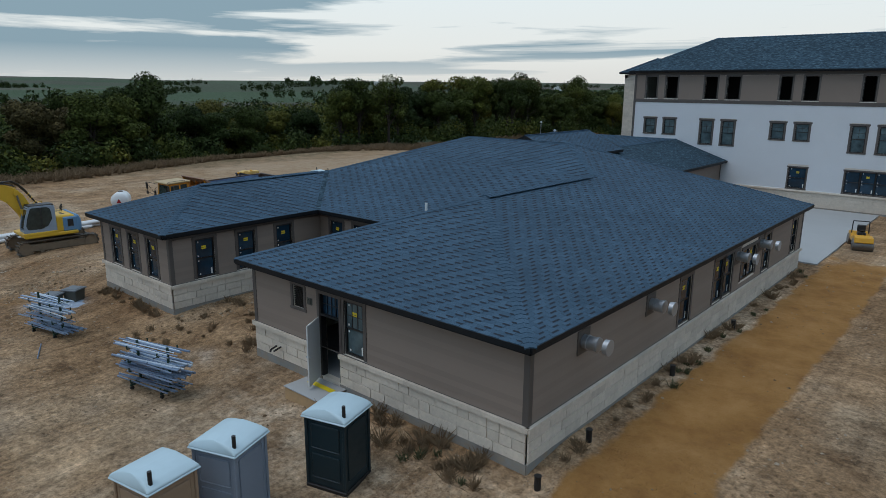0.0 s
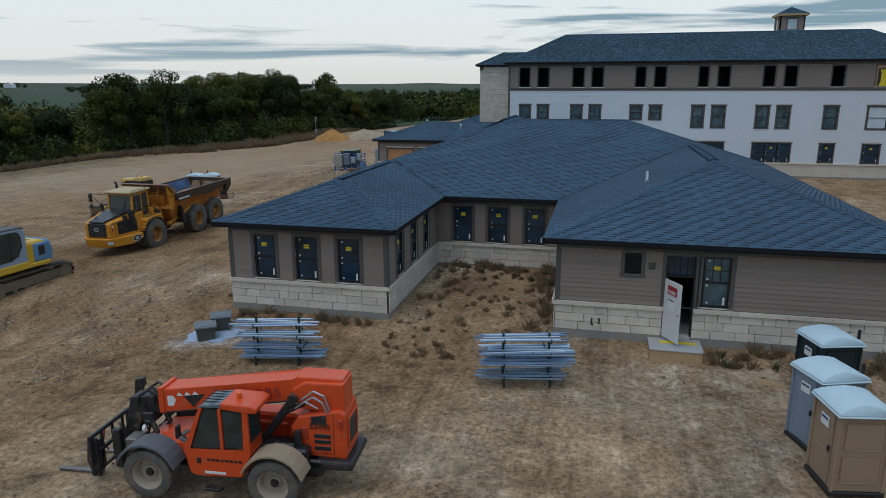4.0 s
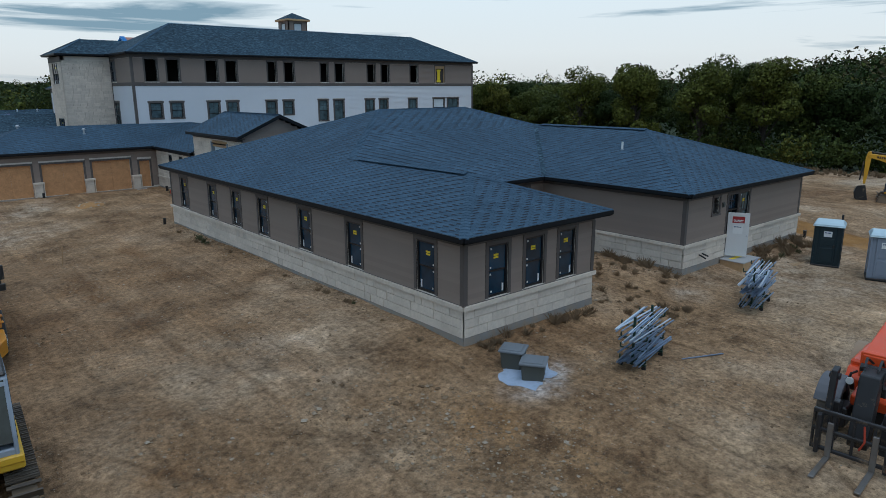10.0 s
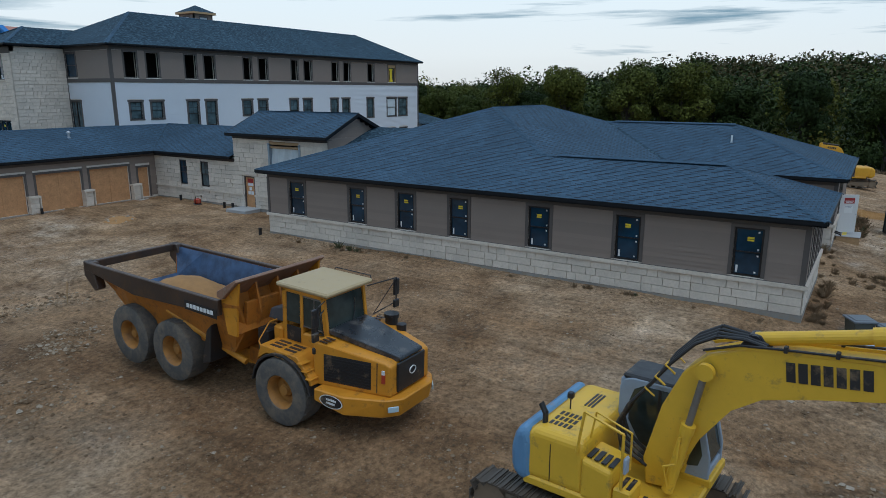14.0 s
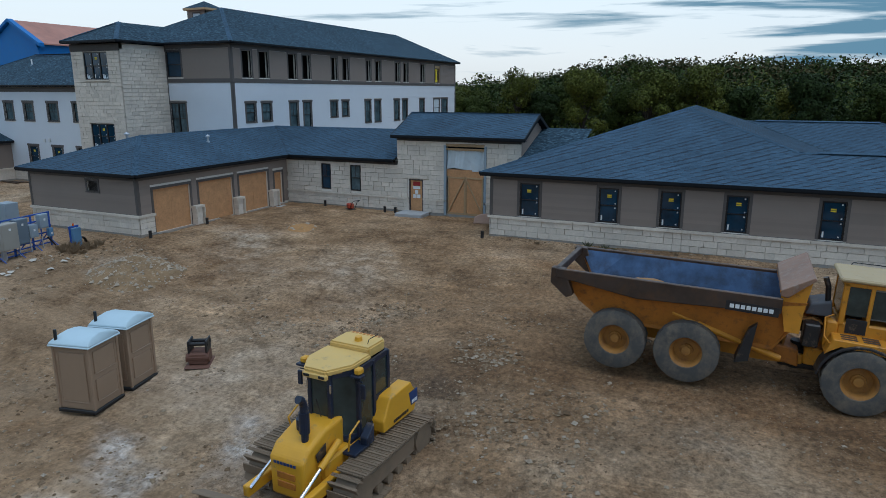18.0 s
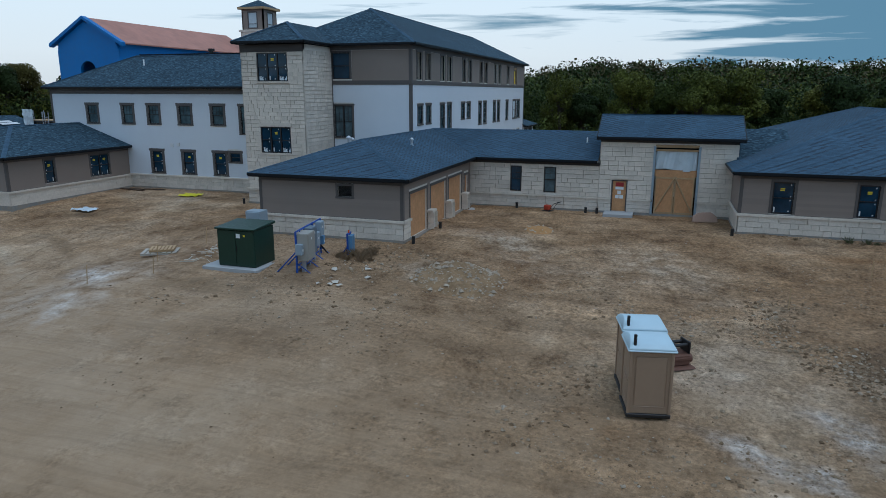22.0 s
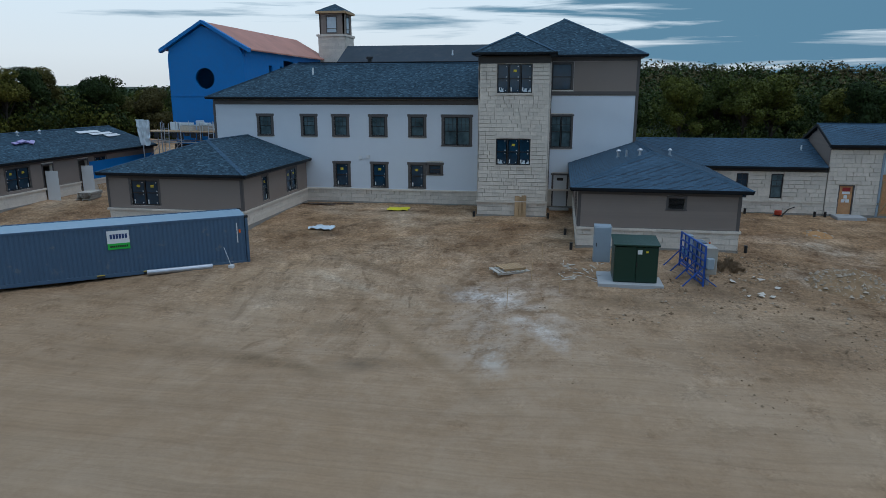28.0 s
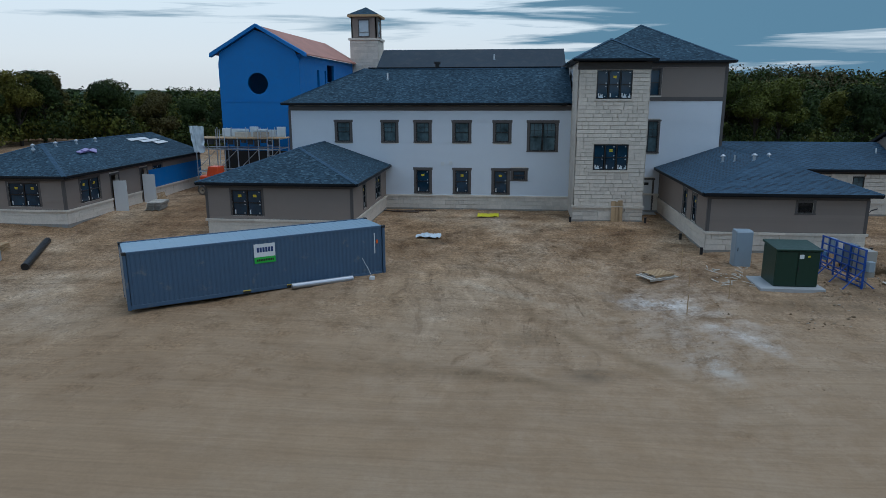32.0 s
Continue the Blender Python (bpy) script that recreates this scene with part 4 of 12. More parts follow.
# x, y, half length, half width, turn, colour, strength
PATCHES = [
    (-54.2, 39.6, 3.0, 1.6, 50, (0.62, 0.63, 0.64), 0.95),
    (-52.2, 37.4, 2.6, 1.5, 20, (0.52, 0.51, 0.50), 0.8),
    (-56.5, 39.0, 2.2, 1.4, 60, (0.56, 0.56, 0.56), 0.8),
    (-53.0, 36.0, 2.8, 1.8, 60, (0.47, 0.46, 0.45), 0.55),
    (-49.5, 66.3, 7.8, 4.6, 15, (0.50, 0.47, 0.44), 0.75),
    (-51.0, 66.0, 6.0, 3.0, 70, (0.48, 0.46, 0.44), 0.7),
    (-40.5, 46.5, 6.3, 3.1, 60, (0.36, 0.32, 0.27), 0.3),
    (-30.9, 10.4, 2.8, 1.8, 40, (0.52, 0.54, 0.58), 0.85),
    (-20.8, 11.6, 2.0, 1.3, 0, (0.47, 0.45, 0.42), 0.6),
    (-13.0, 5.5, 5.0, 19.6, 28, (0.33, 0.29, 0.24), 0.7),
    (-36.5, 20.0, 2.2, 19.6, 4, (0.23, 0.135, 0.068), 0.6),
    (-40.5, 14.0, 1.7, 22.4, -14, (0.20, 0.120, 0.062), 0.6),
    (-44.0, 24.0, 20.0, 34.0, 0, (0.190, 0.112, 0.058), 0.8),
    (-24.0, 0.0, 34.0, 22.0, 0, (0.335, 0.232, 0.138), 0.6),
    (-4.4, 38.0, 2.0, 4.2, 30, (0.15, 0.075, 0.028), 0.8),
    (-38.6, 26.0, 1.2, 19.0, 4, (0.135, 0.072, 0.032), 0.85),
    (-42.8, 24.0, 1.5, 21.0, -8, (0.14, 0.076, 0.034), 0.8),
    (-47.6, 20.0, 1.4, 20.0, -14, (0.15, 0.082, 0.038), 0.8),
    (-35.4, 31.0, 1.0, 13.0, 0, (0.15, 0.078, 0.034), 0.75),
    (-36.0, 4.0, 4.2, 2.2, 30, (0.29, 0.175, 0.085), 0.7),
    (-33.5, 6.4, 3.4, 1.7, 60, (0.30, 0.18, 0.085), 0.7),
    (-48.5, 34.0, 6.5, 4.6, 30, (0.085, 0.058, 0.038), 0.95),
    (-46.0, 45.0, 12.6, 4.2, 70, (0.185, 0.135, 0.09), 0.4),
    (-52.0, 58.0, 4.2, 14.0, 30, (0.17, 0.125, 0.085), 0.45),
    (-72.0, 58.0, 16.0, 47.6, 0, (0.33, 0.262, 0.190), 0.9),
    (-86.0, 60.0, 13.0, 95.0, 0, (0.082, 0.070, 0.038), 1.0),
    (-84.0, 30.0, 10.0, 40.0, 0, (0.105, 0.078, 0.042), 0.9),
    (-52.0, 66.0, 26.0, 34.0, 0, (0.335, 0.255, 0.18), 0.8),
    (-11.5, 10.6, 9.0, 3.0, 0, (0.44, 0.37, 0.29), 0.85),
    (-6.7, 27.0, 1.6, 22.0, 0, (0.42, 0.35, 0.27), 0.8),
    (-30.7, 10.3, 1.8, 1.4, 30, (0.46, 0.48, 0.50), 0.7),
    (-47.4, 67.2, 4.2, 1.6, 55, (0.56, 0.55, 0.54), 0.85),
    (-51.6, 64.6, 3.2, 1.1, 30, (0.58, 0.57, 0.56), 0.85),
    (-53.6, 66.4, 3.6, 1.2, 20, (0.50, 0.48, 0.45), 0.8),
    (-48.0, 51.0, 19.0, 9.0, 28, (0.215, 0.142, 0.082), 0.6),
    (-22.0, 16.6, 3.6, 5.2, 0, (0.175, 0.112, 0.062), 0.85),
    (-27.0, 5.5, 6.0, 2.5, 10, (0.235, 0.150, 0.082), 0.6),
    (-34.0, 9.5, 4.0, 2.0, 50, (0.27, 0.150, 0.062), 0.8),
    (-40.0, 42.0, 7.0, 4.0, 20, (0.40, 0.335, 0.265), 0.7),
    (-37.0, 50.0, 6.0, 3.0, 60, (0.40, 0.345, 0.28), 0.7),
    (-43.0, 52.5, 3.0, 1.6, 20, (0.42, 0.37, 0.31), 0.75),
    (-55.0, 74.0, 5.0, 1.0, 75, (0.15, 0.105, 0.062), 0.8),
    (-46.0, 74.0, 11.0, 0.9, 60, (0.40, 0.33, 0.25), 0.7),
    (-43.5, 73.0, 11.0, 0.7, 55, (0.17, 0.115, 0.068), 0.8),
    (-52.0, 70.0, 9.0, 0.8, 40, (0.17, 0.12, 0.07), 0.8),
    (-37.0, 78.0, 1.2, 2.4, 20, (0.085, 0.062, 0.042), 0.9),
    (-46.0, 57.0, 9.0, 2.2, 110, (0.125, 0.085, 0.052), 0.8),
    (-48.0, 60.0, 7.0, 1.4, 80, (0.14, 0.098, 0.06), 0.8),
    (-52.0, 56.0, 7.5, 3.6, 105, (0.150, 0.098, 0.058), 0.75),
    (-50.0, 50.0, 6.0, 3.0, 100, (0.165, 0.108, 0.064), 0.7),
    (-52.5, 45.5, 4.5, 2.0, 95, (0.17, 0.125, 0.085), 0.7),
    (-54.5, 71.0, 2.4, 1.4, 90, (0.15, 0.112, 0.076), 0.85),
    (-51.2, 73.4, 2.2, 1.2, 90, (0.16, 0.12, 0.08), 0.8),
    (-54.5, 79.5, 6.5, 1.5, 95, (0.165, 0.112, 0.066), 0.8),
    (-44.5, 78.0, 3.0, 9.0, 70, (0.30, 0.20, 0.115), 0.7),
    (-41.5, 9.0, 12.0, 3.0, 62, (0.235, 0.135, 0.066), 0.8),
    (-38.0, 5.0, 9.0, 1.0, 68, (0.36, 0.255, 0.16), 0.8),
    (-41.0, 3.0, 8.0, 0.8, 60, (0.15, 0.088, 0.045), 0.8),
    (-20.0, 3.5, 10.0, 2.2, 150, (0.345, 0.27, 0.195), 0.85),
    (-50.0, 142.0, 10.0, 22.0, 20, (0.25, 0.165, 0.055), 0.7),
    (-64.0, 122.0, 7.0, 30.0, 12, (0.15, 0.12, 0.095), 0.7),
]
build_ground()

bm = bmesh.new()
box(bm, -14.0, -6.6, 39.6, 58.6, -1.2, -0.34)
tagged(part("pavement_slab", bm, M["slab"]), "smooth pale grey new concrete slab", "pavement", kind="structure")

# ---- single-storey building: two wings in front, one body behind ----
EZ, SL = 2.97, 0.342
CAP = 0.68
hall = thing("single_storey_building", pose(0, 0, 0), "taupe-sided single-storey building on a cream stone base, unfinished", "building")
NW, SW_, WZ0, WZ1 = 38.3, 12.87, 0.74, 2.46


def clad(side, parent, a0, a1, holes, seed, z_top=2.8, base_holes=(), corner=(True, True), single=True, foot=-2.0, cap=CAP, kind="taupe", rows=None, seal=0.12):
    """Core, stone base with cap, siding and corner boards of one wall; holes are the window and door openings."""
    wall = core(side, "wall", parent, a0, a1, foot, z_top + 0.1, [*holes, *base_holes], M["mortar"])
    bm = bmesh.new()
    for s, e in spans(a0, a1, [(q[0], q[1]) for q in base_holes]):
        side.box(bm, s - 0.02, e + 0.02, foot, -0.36, 0, 0.05)
    part("foundation", bm, M["concrete"], wall)
    stones(side, wall, a0, a1, -0.36, cap - 0.13, base_holes, seed, single=single)
    for s, e in spans(a0, a1, [(q[0], q[1]) for q in base_holes]):
        at = s - (0.09 if s == a0 else 0)
        end = e + (0.09 if e == a1 else 0)
        n = max(1, round((end - at) / 1.5))
        for k in range(n):
            bm = bmesh.new()
            side.box(bm, at + (end - at) * k / n + 0.004, at + (end - at) * (k + 1) / n - 0.004, cap - 0.13, cap, -0.02, 0.125)
            part("stone_cap", bm, M["stone"], wall)
    trim = [(q[0] - seal, q[1] + seal, q[2], 9) for q in [*holes, *base_holes]]
    siding(side, wall, a0, a1, cap + 0.02, z_top - 0.22, trim, kind, single=single)
    bits = [(a0, a1, z_top - 0.22, z_top, 0.03), (a0, a1, cap, cap + 0.02, 0.03)]
    bits += [(a0 - 0.03, a0 + 0.14, cap, z_top - 0.22, 0.034)] if corner[0] else []
    bits += [(a1 - 0.14, a1 + 0.03, cap, z_top - 0.22, 0.034)] if corner[1] else []
    for s0, s1, b0, b1, o in bits:
        bm = bmesh.new()
        side.box(bm, s0, s1, b0, b1, 0, o)
        part("trim_board", bm, M["taupe_trim"], wall)
    return wall


def plain_windows(side, wall, wins, z0=WZ0, z1=WZ1, **more):
    for k, (a0, a1) in enumerate(wins):
        casing(side, wall, a0, a1, z0, z1, 0.13)
        window(side, wall, a0, a1, z0, z1, seed=k, **more)


# wing with three windows in its end
s = Side("x", -31.5, -1)
wins = [(14.22, 15.17), (18.43, 19.38), (22.1, 23.05), (25.92, 26.87), (28.8, 29.75), (31.7, 32.65), (35.65, 36.7)]
w = clad(s, hall, SW_, NW, [(a, b, WZ0, WZ1) for a, b in wins], 11)
plain_windows(s, w, wins)
s = Side("y", SW_, -1)
wins = [(-30.46, -29.57), (-28.75, -27.83), (-27.03, -26.15)]
w = clad(s, hall, -31.5, -25.07, [(a, b, WZ0, WZ1) for a, b in wins], 12)
plain_windows(s, w, wins)
s = Side("x", -25.07, 1)
wins = [(14.0, 14.9), (16.05, 16.95), (18.1, 19.0)]
w = clad(s, hall, SW_, 20.75, [(a, b, WZ0, WZ1) for a, b in wins], 13, corner=(True, False))
plain_windows(s, w, wins)
s = Side("y", 20.75, -1)
wins = [(-24.28, -23.36), (-22.6, -21.68), (-20.85, -19.93)]
w = clad(s, hall, -25.07, -18.87, [(a, b, WZ0, WZ1) for a, b in wins], 14, corner=(False, False))
plain_windows(s, w, wins)
# wing with the open door
s = Side("x", -18.87, -1)
w = clad(s, hall, 12.78, 20.75, [], 15, corner=(True, False))
s = Side("y", 12.78, -1)
door_hole, lite, louvre = (-15.25, -14.3, -0.34, 2.47), (-14.08, -13.2, WZ0, 2.5), (-16.6, -16.05, 1.75, 2.5)
w = clad(s, hall, -18.87, -7.29, [lite, louvre], 16, base_holes=[door_hole])
door_wall = w
casing(s, w, *lite, 0.13)
window(s, w, *lite, grid=(3, 2), glass="hazy")
casing(s, w, *louvre, 0.12, foot=True)
s = Side("x", -7.29, 1)
e_wins = [(22.05, 23.05), (25.35, 26.35), (26.45, 27.45), (31.6, 32.6), (36.3, 37.2)]
big = (28.6, 30.5, 0.95, 2.3)
w = clad(s, hall, 12.78, 38.3, [*[(a, b, WZ0, WZ1) for a, b in e_wins], big], 17)
plain_windows(s, w, e_wins)
casing(s, w, *big, 0.12)
window(s, w, *big, bays=2)
w
s = Side("y", NW, 1)
clad(s, hall, -31.5, -7.29, [], 18, single=False)
bm = bmesh.new()
box(bm, -31.2, -7.5, 21.0, 38.0, -0.35, -0.30)
box(bm, -31.2, -25.3, 13.1, 21.0, -0.35, -0.30)
box(bm, -18.6, -7.5, 13.0, 21.0, -0.35, -0.30)
part("floor_slab", bm, M["slab"], hall)
# near-black wall stands in for the dark room behind the open door
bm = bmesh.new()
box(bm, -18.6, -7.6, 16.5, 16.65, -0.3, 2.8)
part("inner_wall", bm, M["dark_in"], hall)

xW, xE, yN, yS = -31.92, -7.0, 38.75, 20.3
Rw, Re, rz = (-22.7, 29.53), (-16.22, 29.53), EZ + SL * 9.22
Aap, Ajn = (-13.15, 18.5), (-13.15, 26.45)
Bap, Bjn = (-28.28, 16.05), (-28.28, 23.94)
roof_plane(hall, "roof", [(xE, 12.35), (xE, yN), Re, Ajn, Aap], (xE, 12.35), (-1, 0), EZ, SL)
roof_plane(hall, "roof", [(-19.3, 12.35), (xE, 12.35), Aap], (-19.3, 12.35), (0, 1), EZ, SL)
roof_plane(hall, "roof", [(-19.3, yS), (-19.3, 12.35), Aap, Ajn], (-19.3, 12.35), (1, 0), EZ, SL)
roof_plane(hall, "roof", [(-24.64, yS), (-19.3, yS), Ajn, Re, Rw, Bjn], (-24.64, yS), (0, 1), EZ, SL)
roof_plane(hall, "roof", [(xW, yN), (xW, 12.41), Bap, Bjn, Rw], (xW, 12.41), (1, 0), EZ, SL)
roof_plane(hall, "roof", [(xW, 12.41), (-24.64, 12.41), Bap], (xW, 12.41), (0, 1), EZ, SL)
roof_plane(hall, "roof", [(-24.64, 12.41), (-24.64, yS), Bjn, Bap], (-24.64, 12.41), (-1, 0), EZ, SL)
roof_plane(hall, "roof", [(xE, yN), (xW, yN), Rw, Re], (xE, yN), (0, -1), EZ, SL)
H3 = lambda p, dz=0.0: (p[0], p[1], dz)
za, zb = EZ + SL * 6.15, EZ + SL * 3.64
for a, b, kind in (((xE, 12.35, EZ), (*Aap, za), "hip"), ((-19.3, 12.35, EZ), (*Aap, za), "hip"), ((*Aap, za), (*Ajn, za), "ridge"), ((*Ajn, za), (*Re, rz), "hip"),
                   ((*Re, rz), (*Rw, rz), "ridge"), ((*Bjn, zb), (*Rw, rz), "hip"), ((*Bap, zb), (*Bjn, zb), "ridge"), ((xW, 12.41, EZ), (*Bap, zb), "hip"),
                   ((-24.64, 12.41, EZ), (*Bap, zb), "hip"), ((xW, yN, EZ), (*Rw, rz), "hip"), ((xE, yN, EZ), (*Re, rz), "hip")):
    ridge_caps(hall, a, b, kind=kind)
for x, y0, y1, z in ((-13.15, 18.6, 25.8, za), (-28.28, 16.2, 23.2, zb)):
    ridge_caps(hall, (x, y0, z + 0.045), (x, y1, z + 0.045), w=0.2, kind="ridge", lift=0.03)
for a, b in (((-24.64, yS), Bjn), ((-19.3, yS), Ajn)):
    bm = bmesh.new()
    za_, zb_ = EZ, EZ + SL * (b[1] - a[1])
    d = Vector((b[0] - a[0], b[1] - a[1], zb_ - za_))
    n = Vector((-d.y, d.x, 0)).normalized() * 0.12
    p, q = Vector((*a, za_ + 0.02)), Vector((*b, zb_ + 0.02))
    bm.faces.new([bm.verts.new(v) for v in (p - n + Vector((0, 0, .03)), p + n + Vector((0, 0, .03)), q + n + Vector((0, 0, .03)), q - n + Vector((0, 0, .03)))])
    part("valley_flashing", bm, M["shingle_far"], hall)
for a, b, i in (((xE, 12.35), (xE, yN), (-1, 0)), ((-19.3, 12.35), (xE, 12.35), (0, 1)), ((-19.3, yS), (-19.3, 12.35), (1, 0)), ((-24.64, yS), (-19.3, yS), (0, 1)),
                ((xW, yN), (xW, 12.41), (1, 0)), ((xW, 12.41), (-24.64, 12.41), (0, 1)), ((-24.64, 12.41), (-24.64, yS), (-1, 0)), ((xE, yN), (xW, yN), (0, -1))):
    eave_trim(hall, a, b, EZ, i)

# ---- garage wing, stone corridor and tall portico ----
yard = thing("garage_wing", pose(0, 0, 0), "garage and stone corridor wing with boarded openings", "building")
GZ = 2.87
s = Side("x", -39.5, -1)
vent = (57.62, 58.42, 1.78, 2.35)
w = clad(s, yard, 54.8, 63.1, [vent], 21, z_top=2.7)
casing(s, w, *vent, 0.12, foot=True)
bays = [(-38.5, -35.88, -0.42, 1.92), (-35.2, -32.4, -0.42, 1.92), (-31.8, -29.05, -0.42, 1.92), (-28.35, -27.55, -0.36, 1.72)]
s = Side("y", 54.8, -1)
w = core(s, "wall", yard, -39.5, -26.9, -2, 2.8, bays, M["mortar"])
siding(s, w, -39.5, -26.9, -0.3, 2.5, [(a - 0.14, b + 0.14, c, d + 0.14) for a, b, c, d in bays])
bm = bmesh.new()
s.box(bm, -39.5, -26.9, 2.48, 2.7, 0, 0.03)
s.box(bm, -39.53, -39.36, CAP, 2.48, 0, 0.034)
part("trim_board", bm, M["taupe_trim"], w)
bm = bmesh.new()
s.box(bm, -39.55, -38.5, -2, -0.36, 0, 0.06)
s.box(bm, -38.5, -26.9, -2, -0.42, -0.02, 0.2)
part("foundation", bm, M["concrete"], w)
for k, (a, b, c, d) in enumerate(bays):
    casing(s, w, a, b, c, d, 0.14)
    bm = bmesh.new()
    s.box(bm, a, b if k == 3 else (a + b) / 2 - 0.004, c, d, -0.12, -0.1)
    if k < 3:
        s.box(bm, (a + b) / 2 + 0.004, b, c, d, -0.125, -0.103)
    if k == 2:
        s.box(bm, a + 1.4, b - 0.1, c + 0.05, c + 1.15, -0.1, -0.085)
    part("boarding", bm, M["osb"], w, "weathered strand-board sheet closing the opening")
stones(s, w, -39.5, -38.55, -0.36, CAP - 0.13, (), 22)
bm = bmesh.new()
s.box(bm, -39.6, -38.5, CAP - 0.13, CAP, -0.02, 0.13)
part("stone_cap", bm, M["stone"], w)
for x in (-35.54, -32.1, -28.7):
    pier = core(s, "pier", w, x - 0.27, x + 0.27, -0.9, CAP - 0.14, [], M["mortar"])
    pier.matrix_basis = pose(0, -0.24, 0)
    f = Side("y", 54.8 - 0.24, -1)
    stones(f, w, x - 0.27, x + 0.27, -0.42, CAP - 0.16, (), int(x * 10), lengths=(0.54,))
    for g, o in ((x - 0.27, -1), (x + 0.27, 1)):
        stones(Side("x", g, o), w, 54.36, 54.8, -0.42, CAP - 0.16, (), 3, lengths=(0.44,))
    bm = bmesh.new()
    box(bm, x - 0.36, x + 0.36, 54.42, 54.82, CAP - 0.16, CAP - 0.03)
    part("pier_cap", bm, M["stone"], w)
s = Side("x", -26.9, -1)
c_wins = [(51.25, 52.0, 0.66, 2.34), (48.97, 49.75, 0.66, 2.34)]
w = core(s, "wall", yard, 46.2, 54.8, -2, 2.8, c_wins, M["mortar"])
stones(s, w, 46.2, 54.8, 0.50, 2.5, c_wins, 23)
stones(s, w, 46.2, 54.8, -0.36, 0.38, (), 24)
bm = bmesh.new()
s.box(bm, 46.2, 54.8, 0.38, 0.50, -0.02, 0.12)
part("stone_band", bm, M["stone"], w)
bm = bmesh.new()
s.box(bm, 46.2, 54.8, 2.5, 2.72, 0, 0.07)
part("frieze_board", bm, M["soffit"], w)
bm = bmesh.new()
s.box(bm, 46.2, 54.8, -2, -0.36, 0, 0.04)
part("foundation", bm, M["concrete"], w)
for k, q in enumerate(c_wins):
    window(s, w, *q, grid=(2, 2), seed=k, deep=0.02, tags=False, glass="hazy" if k else "glass")
s = Side("x", -27.0, -1)
barn, pdoor = (40.35, 42.85, -0.42, 3.85), (44.42, 45.4, -0.34, 1.66)
w = core(s, "wall", yard, 38.1, 46.2, -2, 4.3, [barn, pdoor], M["mortar"])
portico = w
stones(s, w, 38.1, 46.2, 0.50, 4.05, [barn, (44.35, 45.5, 0, 1.72)], 25)
stones(s, w, 38.1, 46.2, -0.36, 0.38, [barn, pdoor], 26)
bm = bmesh.new()
for a, b in spans(38.1, 46.2, [(40.35, 42.85), (44.4, 45.42)]):
    s.box(bm, a, b, 0.38, 0.50, -0.02, 0.11)
part("stone_band", bm, M["stone"], w)
bm = bmesh.new()
s.box(bm, 38.1, 46.2, 4.05, 4.3, 0, 0.08)
part("frieze_board", bm, M["soffit"], w)
bm = bmesh.new()
s.box(bm, 44.1, 45.7, 1.74, 1.95, 0.0, 0.10)
part("stone_lintel", bm, M["stone"], w)
bm = bmesh.new()
s.box(bm, 38.1, 46.2, -2, -0.36, 0, 0.04)
part("foundation", bm, M["concrete"], w)
for y, o in ((38.1, -1), (46.2, 1)):
    g = Side("y", y, o)
    bm = bmesh.new()
    g.box(bm, -27.0, -22.0, -1, 4.3, -0.25, 0)
    gw = part("gable_wall", bm, M["mortar"], yard)
    siding(g, gw, -27.0, -22.0, 2.9, 4.3, [], single=False)
    bm = bmesh.new()
    ridge = 5.55
    pts = [(-27.0, 4.3), (-22.05, 4.3), (-24.52, ridge - 0.15)]
    prism(bm, pts, *sorted((y, y - o * 0.2)))
    part("gable", bm, M["taupe"], yard)
    for k in range(5):
        z = 4.32 + k * 0.2
        hw = (ridge - 0.2 - z) * 2.06
        if hw > 0.2:
            bm = bmesh.new()
            g.box(bm, -24.52 - hw, -24.52 + hw, z, z + 0.185, 0.002, 0.022)
            part("plank", bm, M["taupe"], yard)
xg0, yg0, yg1, xr, yr = -39.94, 54.34, 63.53, -22.7, 58.93
gzr = GZ + SL * 4.6
roof_plane(yard, "roof", [(xg0, yg1), (xg0, yg0), (-35.34, yr)], (xg0, yg0), (1, 0), GZ, SL)
roof_plane(yard, "roof", [(xg0, yg0), (-27.3, yg0), (xr, yr), (-35.34, yr)], (xg0, yg0), (0, 1), GZ, SL)
roof_plane(yard, "roof", [(-27.3, yg0), (-27.3, 46.3), (xr, 46.3), (xr, yr)], (-27.3, 46.3), (1, 0), GZ, SL)
roof_plane(yard, "roof", [(-27.0, yg1), (xg0, yg1), (-35.34, yr), (-27.0, yr)], (xg0, yg1), (0, -1), GZ, SL)
roof_plane(yard, "roof", [(-18.1, 38.6), (-18.1, 58.9), (xr, 58.9), (xr, 38.6)], (-18.1, 38.6), (-1, 0), GZ, SL, shingles=False)
roof_plane(yard, "roof", [(-27.3, 38.2), (xr, 38.2), (xr, 35.0), (-27.3, 35.0)], (-27.3, 35.0), (1, 0), GZ + 0.35, SL, shingles=False)
for a, b, kind in (((xg0, yg0, GZ), (-35.34, yr, gzr), "hip"), ((xg0, yg1, GZ), (-35.34, yr, gzr), "hip"), ((-35.34, yr, gzr), (-27.0, yr, gzr), "ridge"), ((xr, 46.4, gzr), (xr, 58.9, gzr), "ridge")):
    ridge_caps(yard, a, b, kind=kind)
for a, b, i in (((xg0, yg1), (xg0, yg0), (1, 0)), ((xg0, yg0), (-27.3, yg0), (0, 1)), ((-27.3, yg0), (-27.3, 46.35), (1, 0)), ((-27.0, yg1), (xg0, yg1), (0, -1)), ((-18.1, 38.8), (-18.1, 58.9), (-1, 0))):
    eave_trim(yard, a, b, GZ, i)
s = Side("y", 63.1, 1)
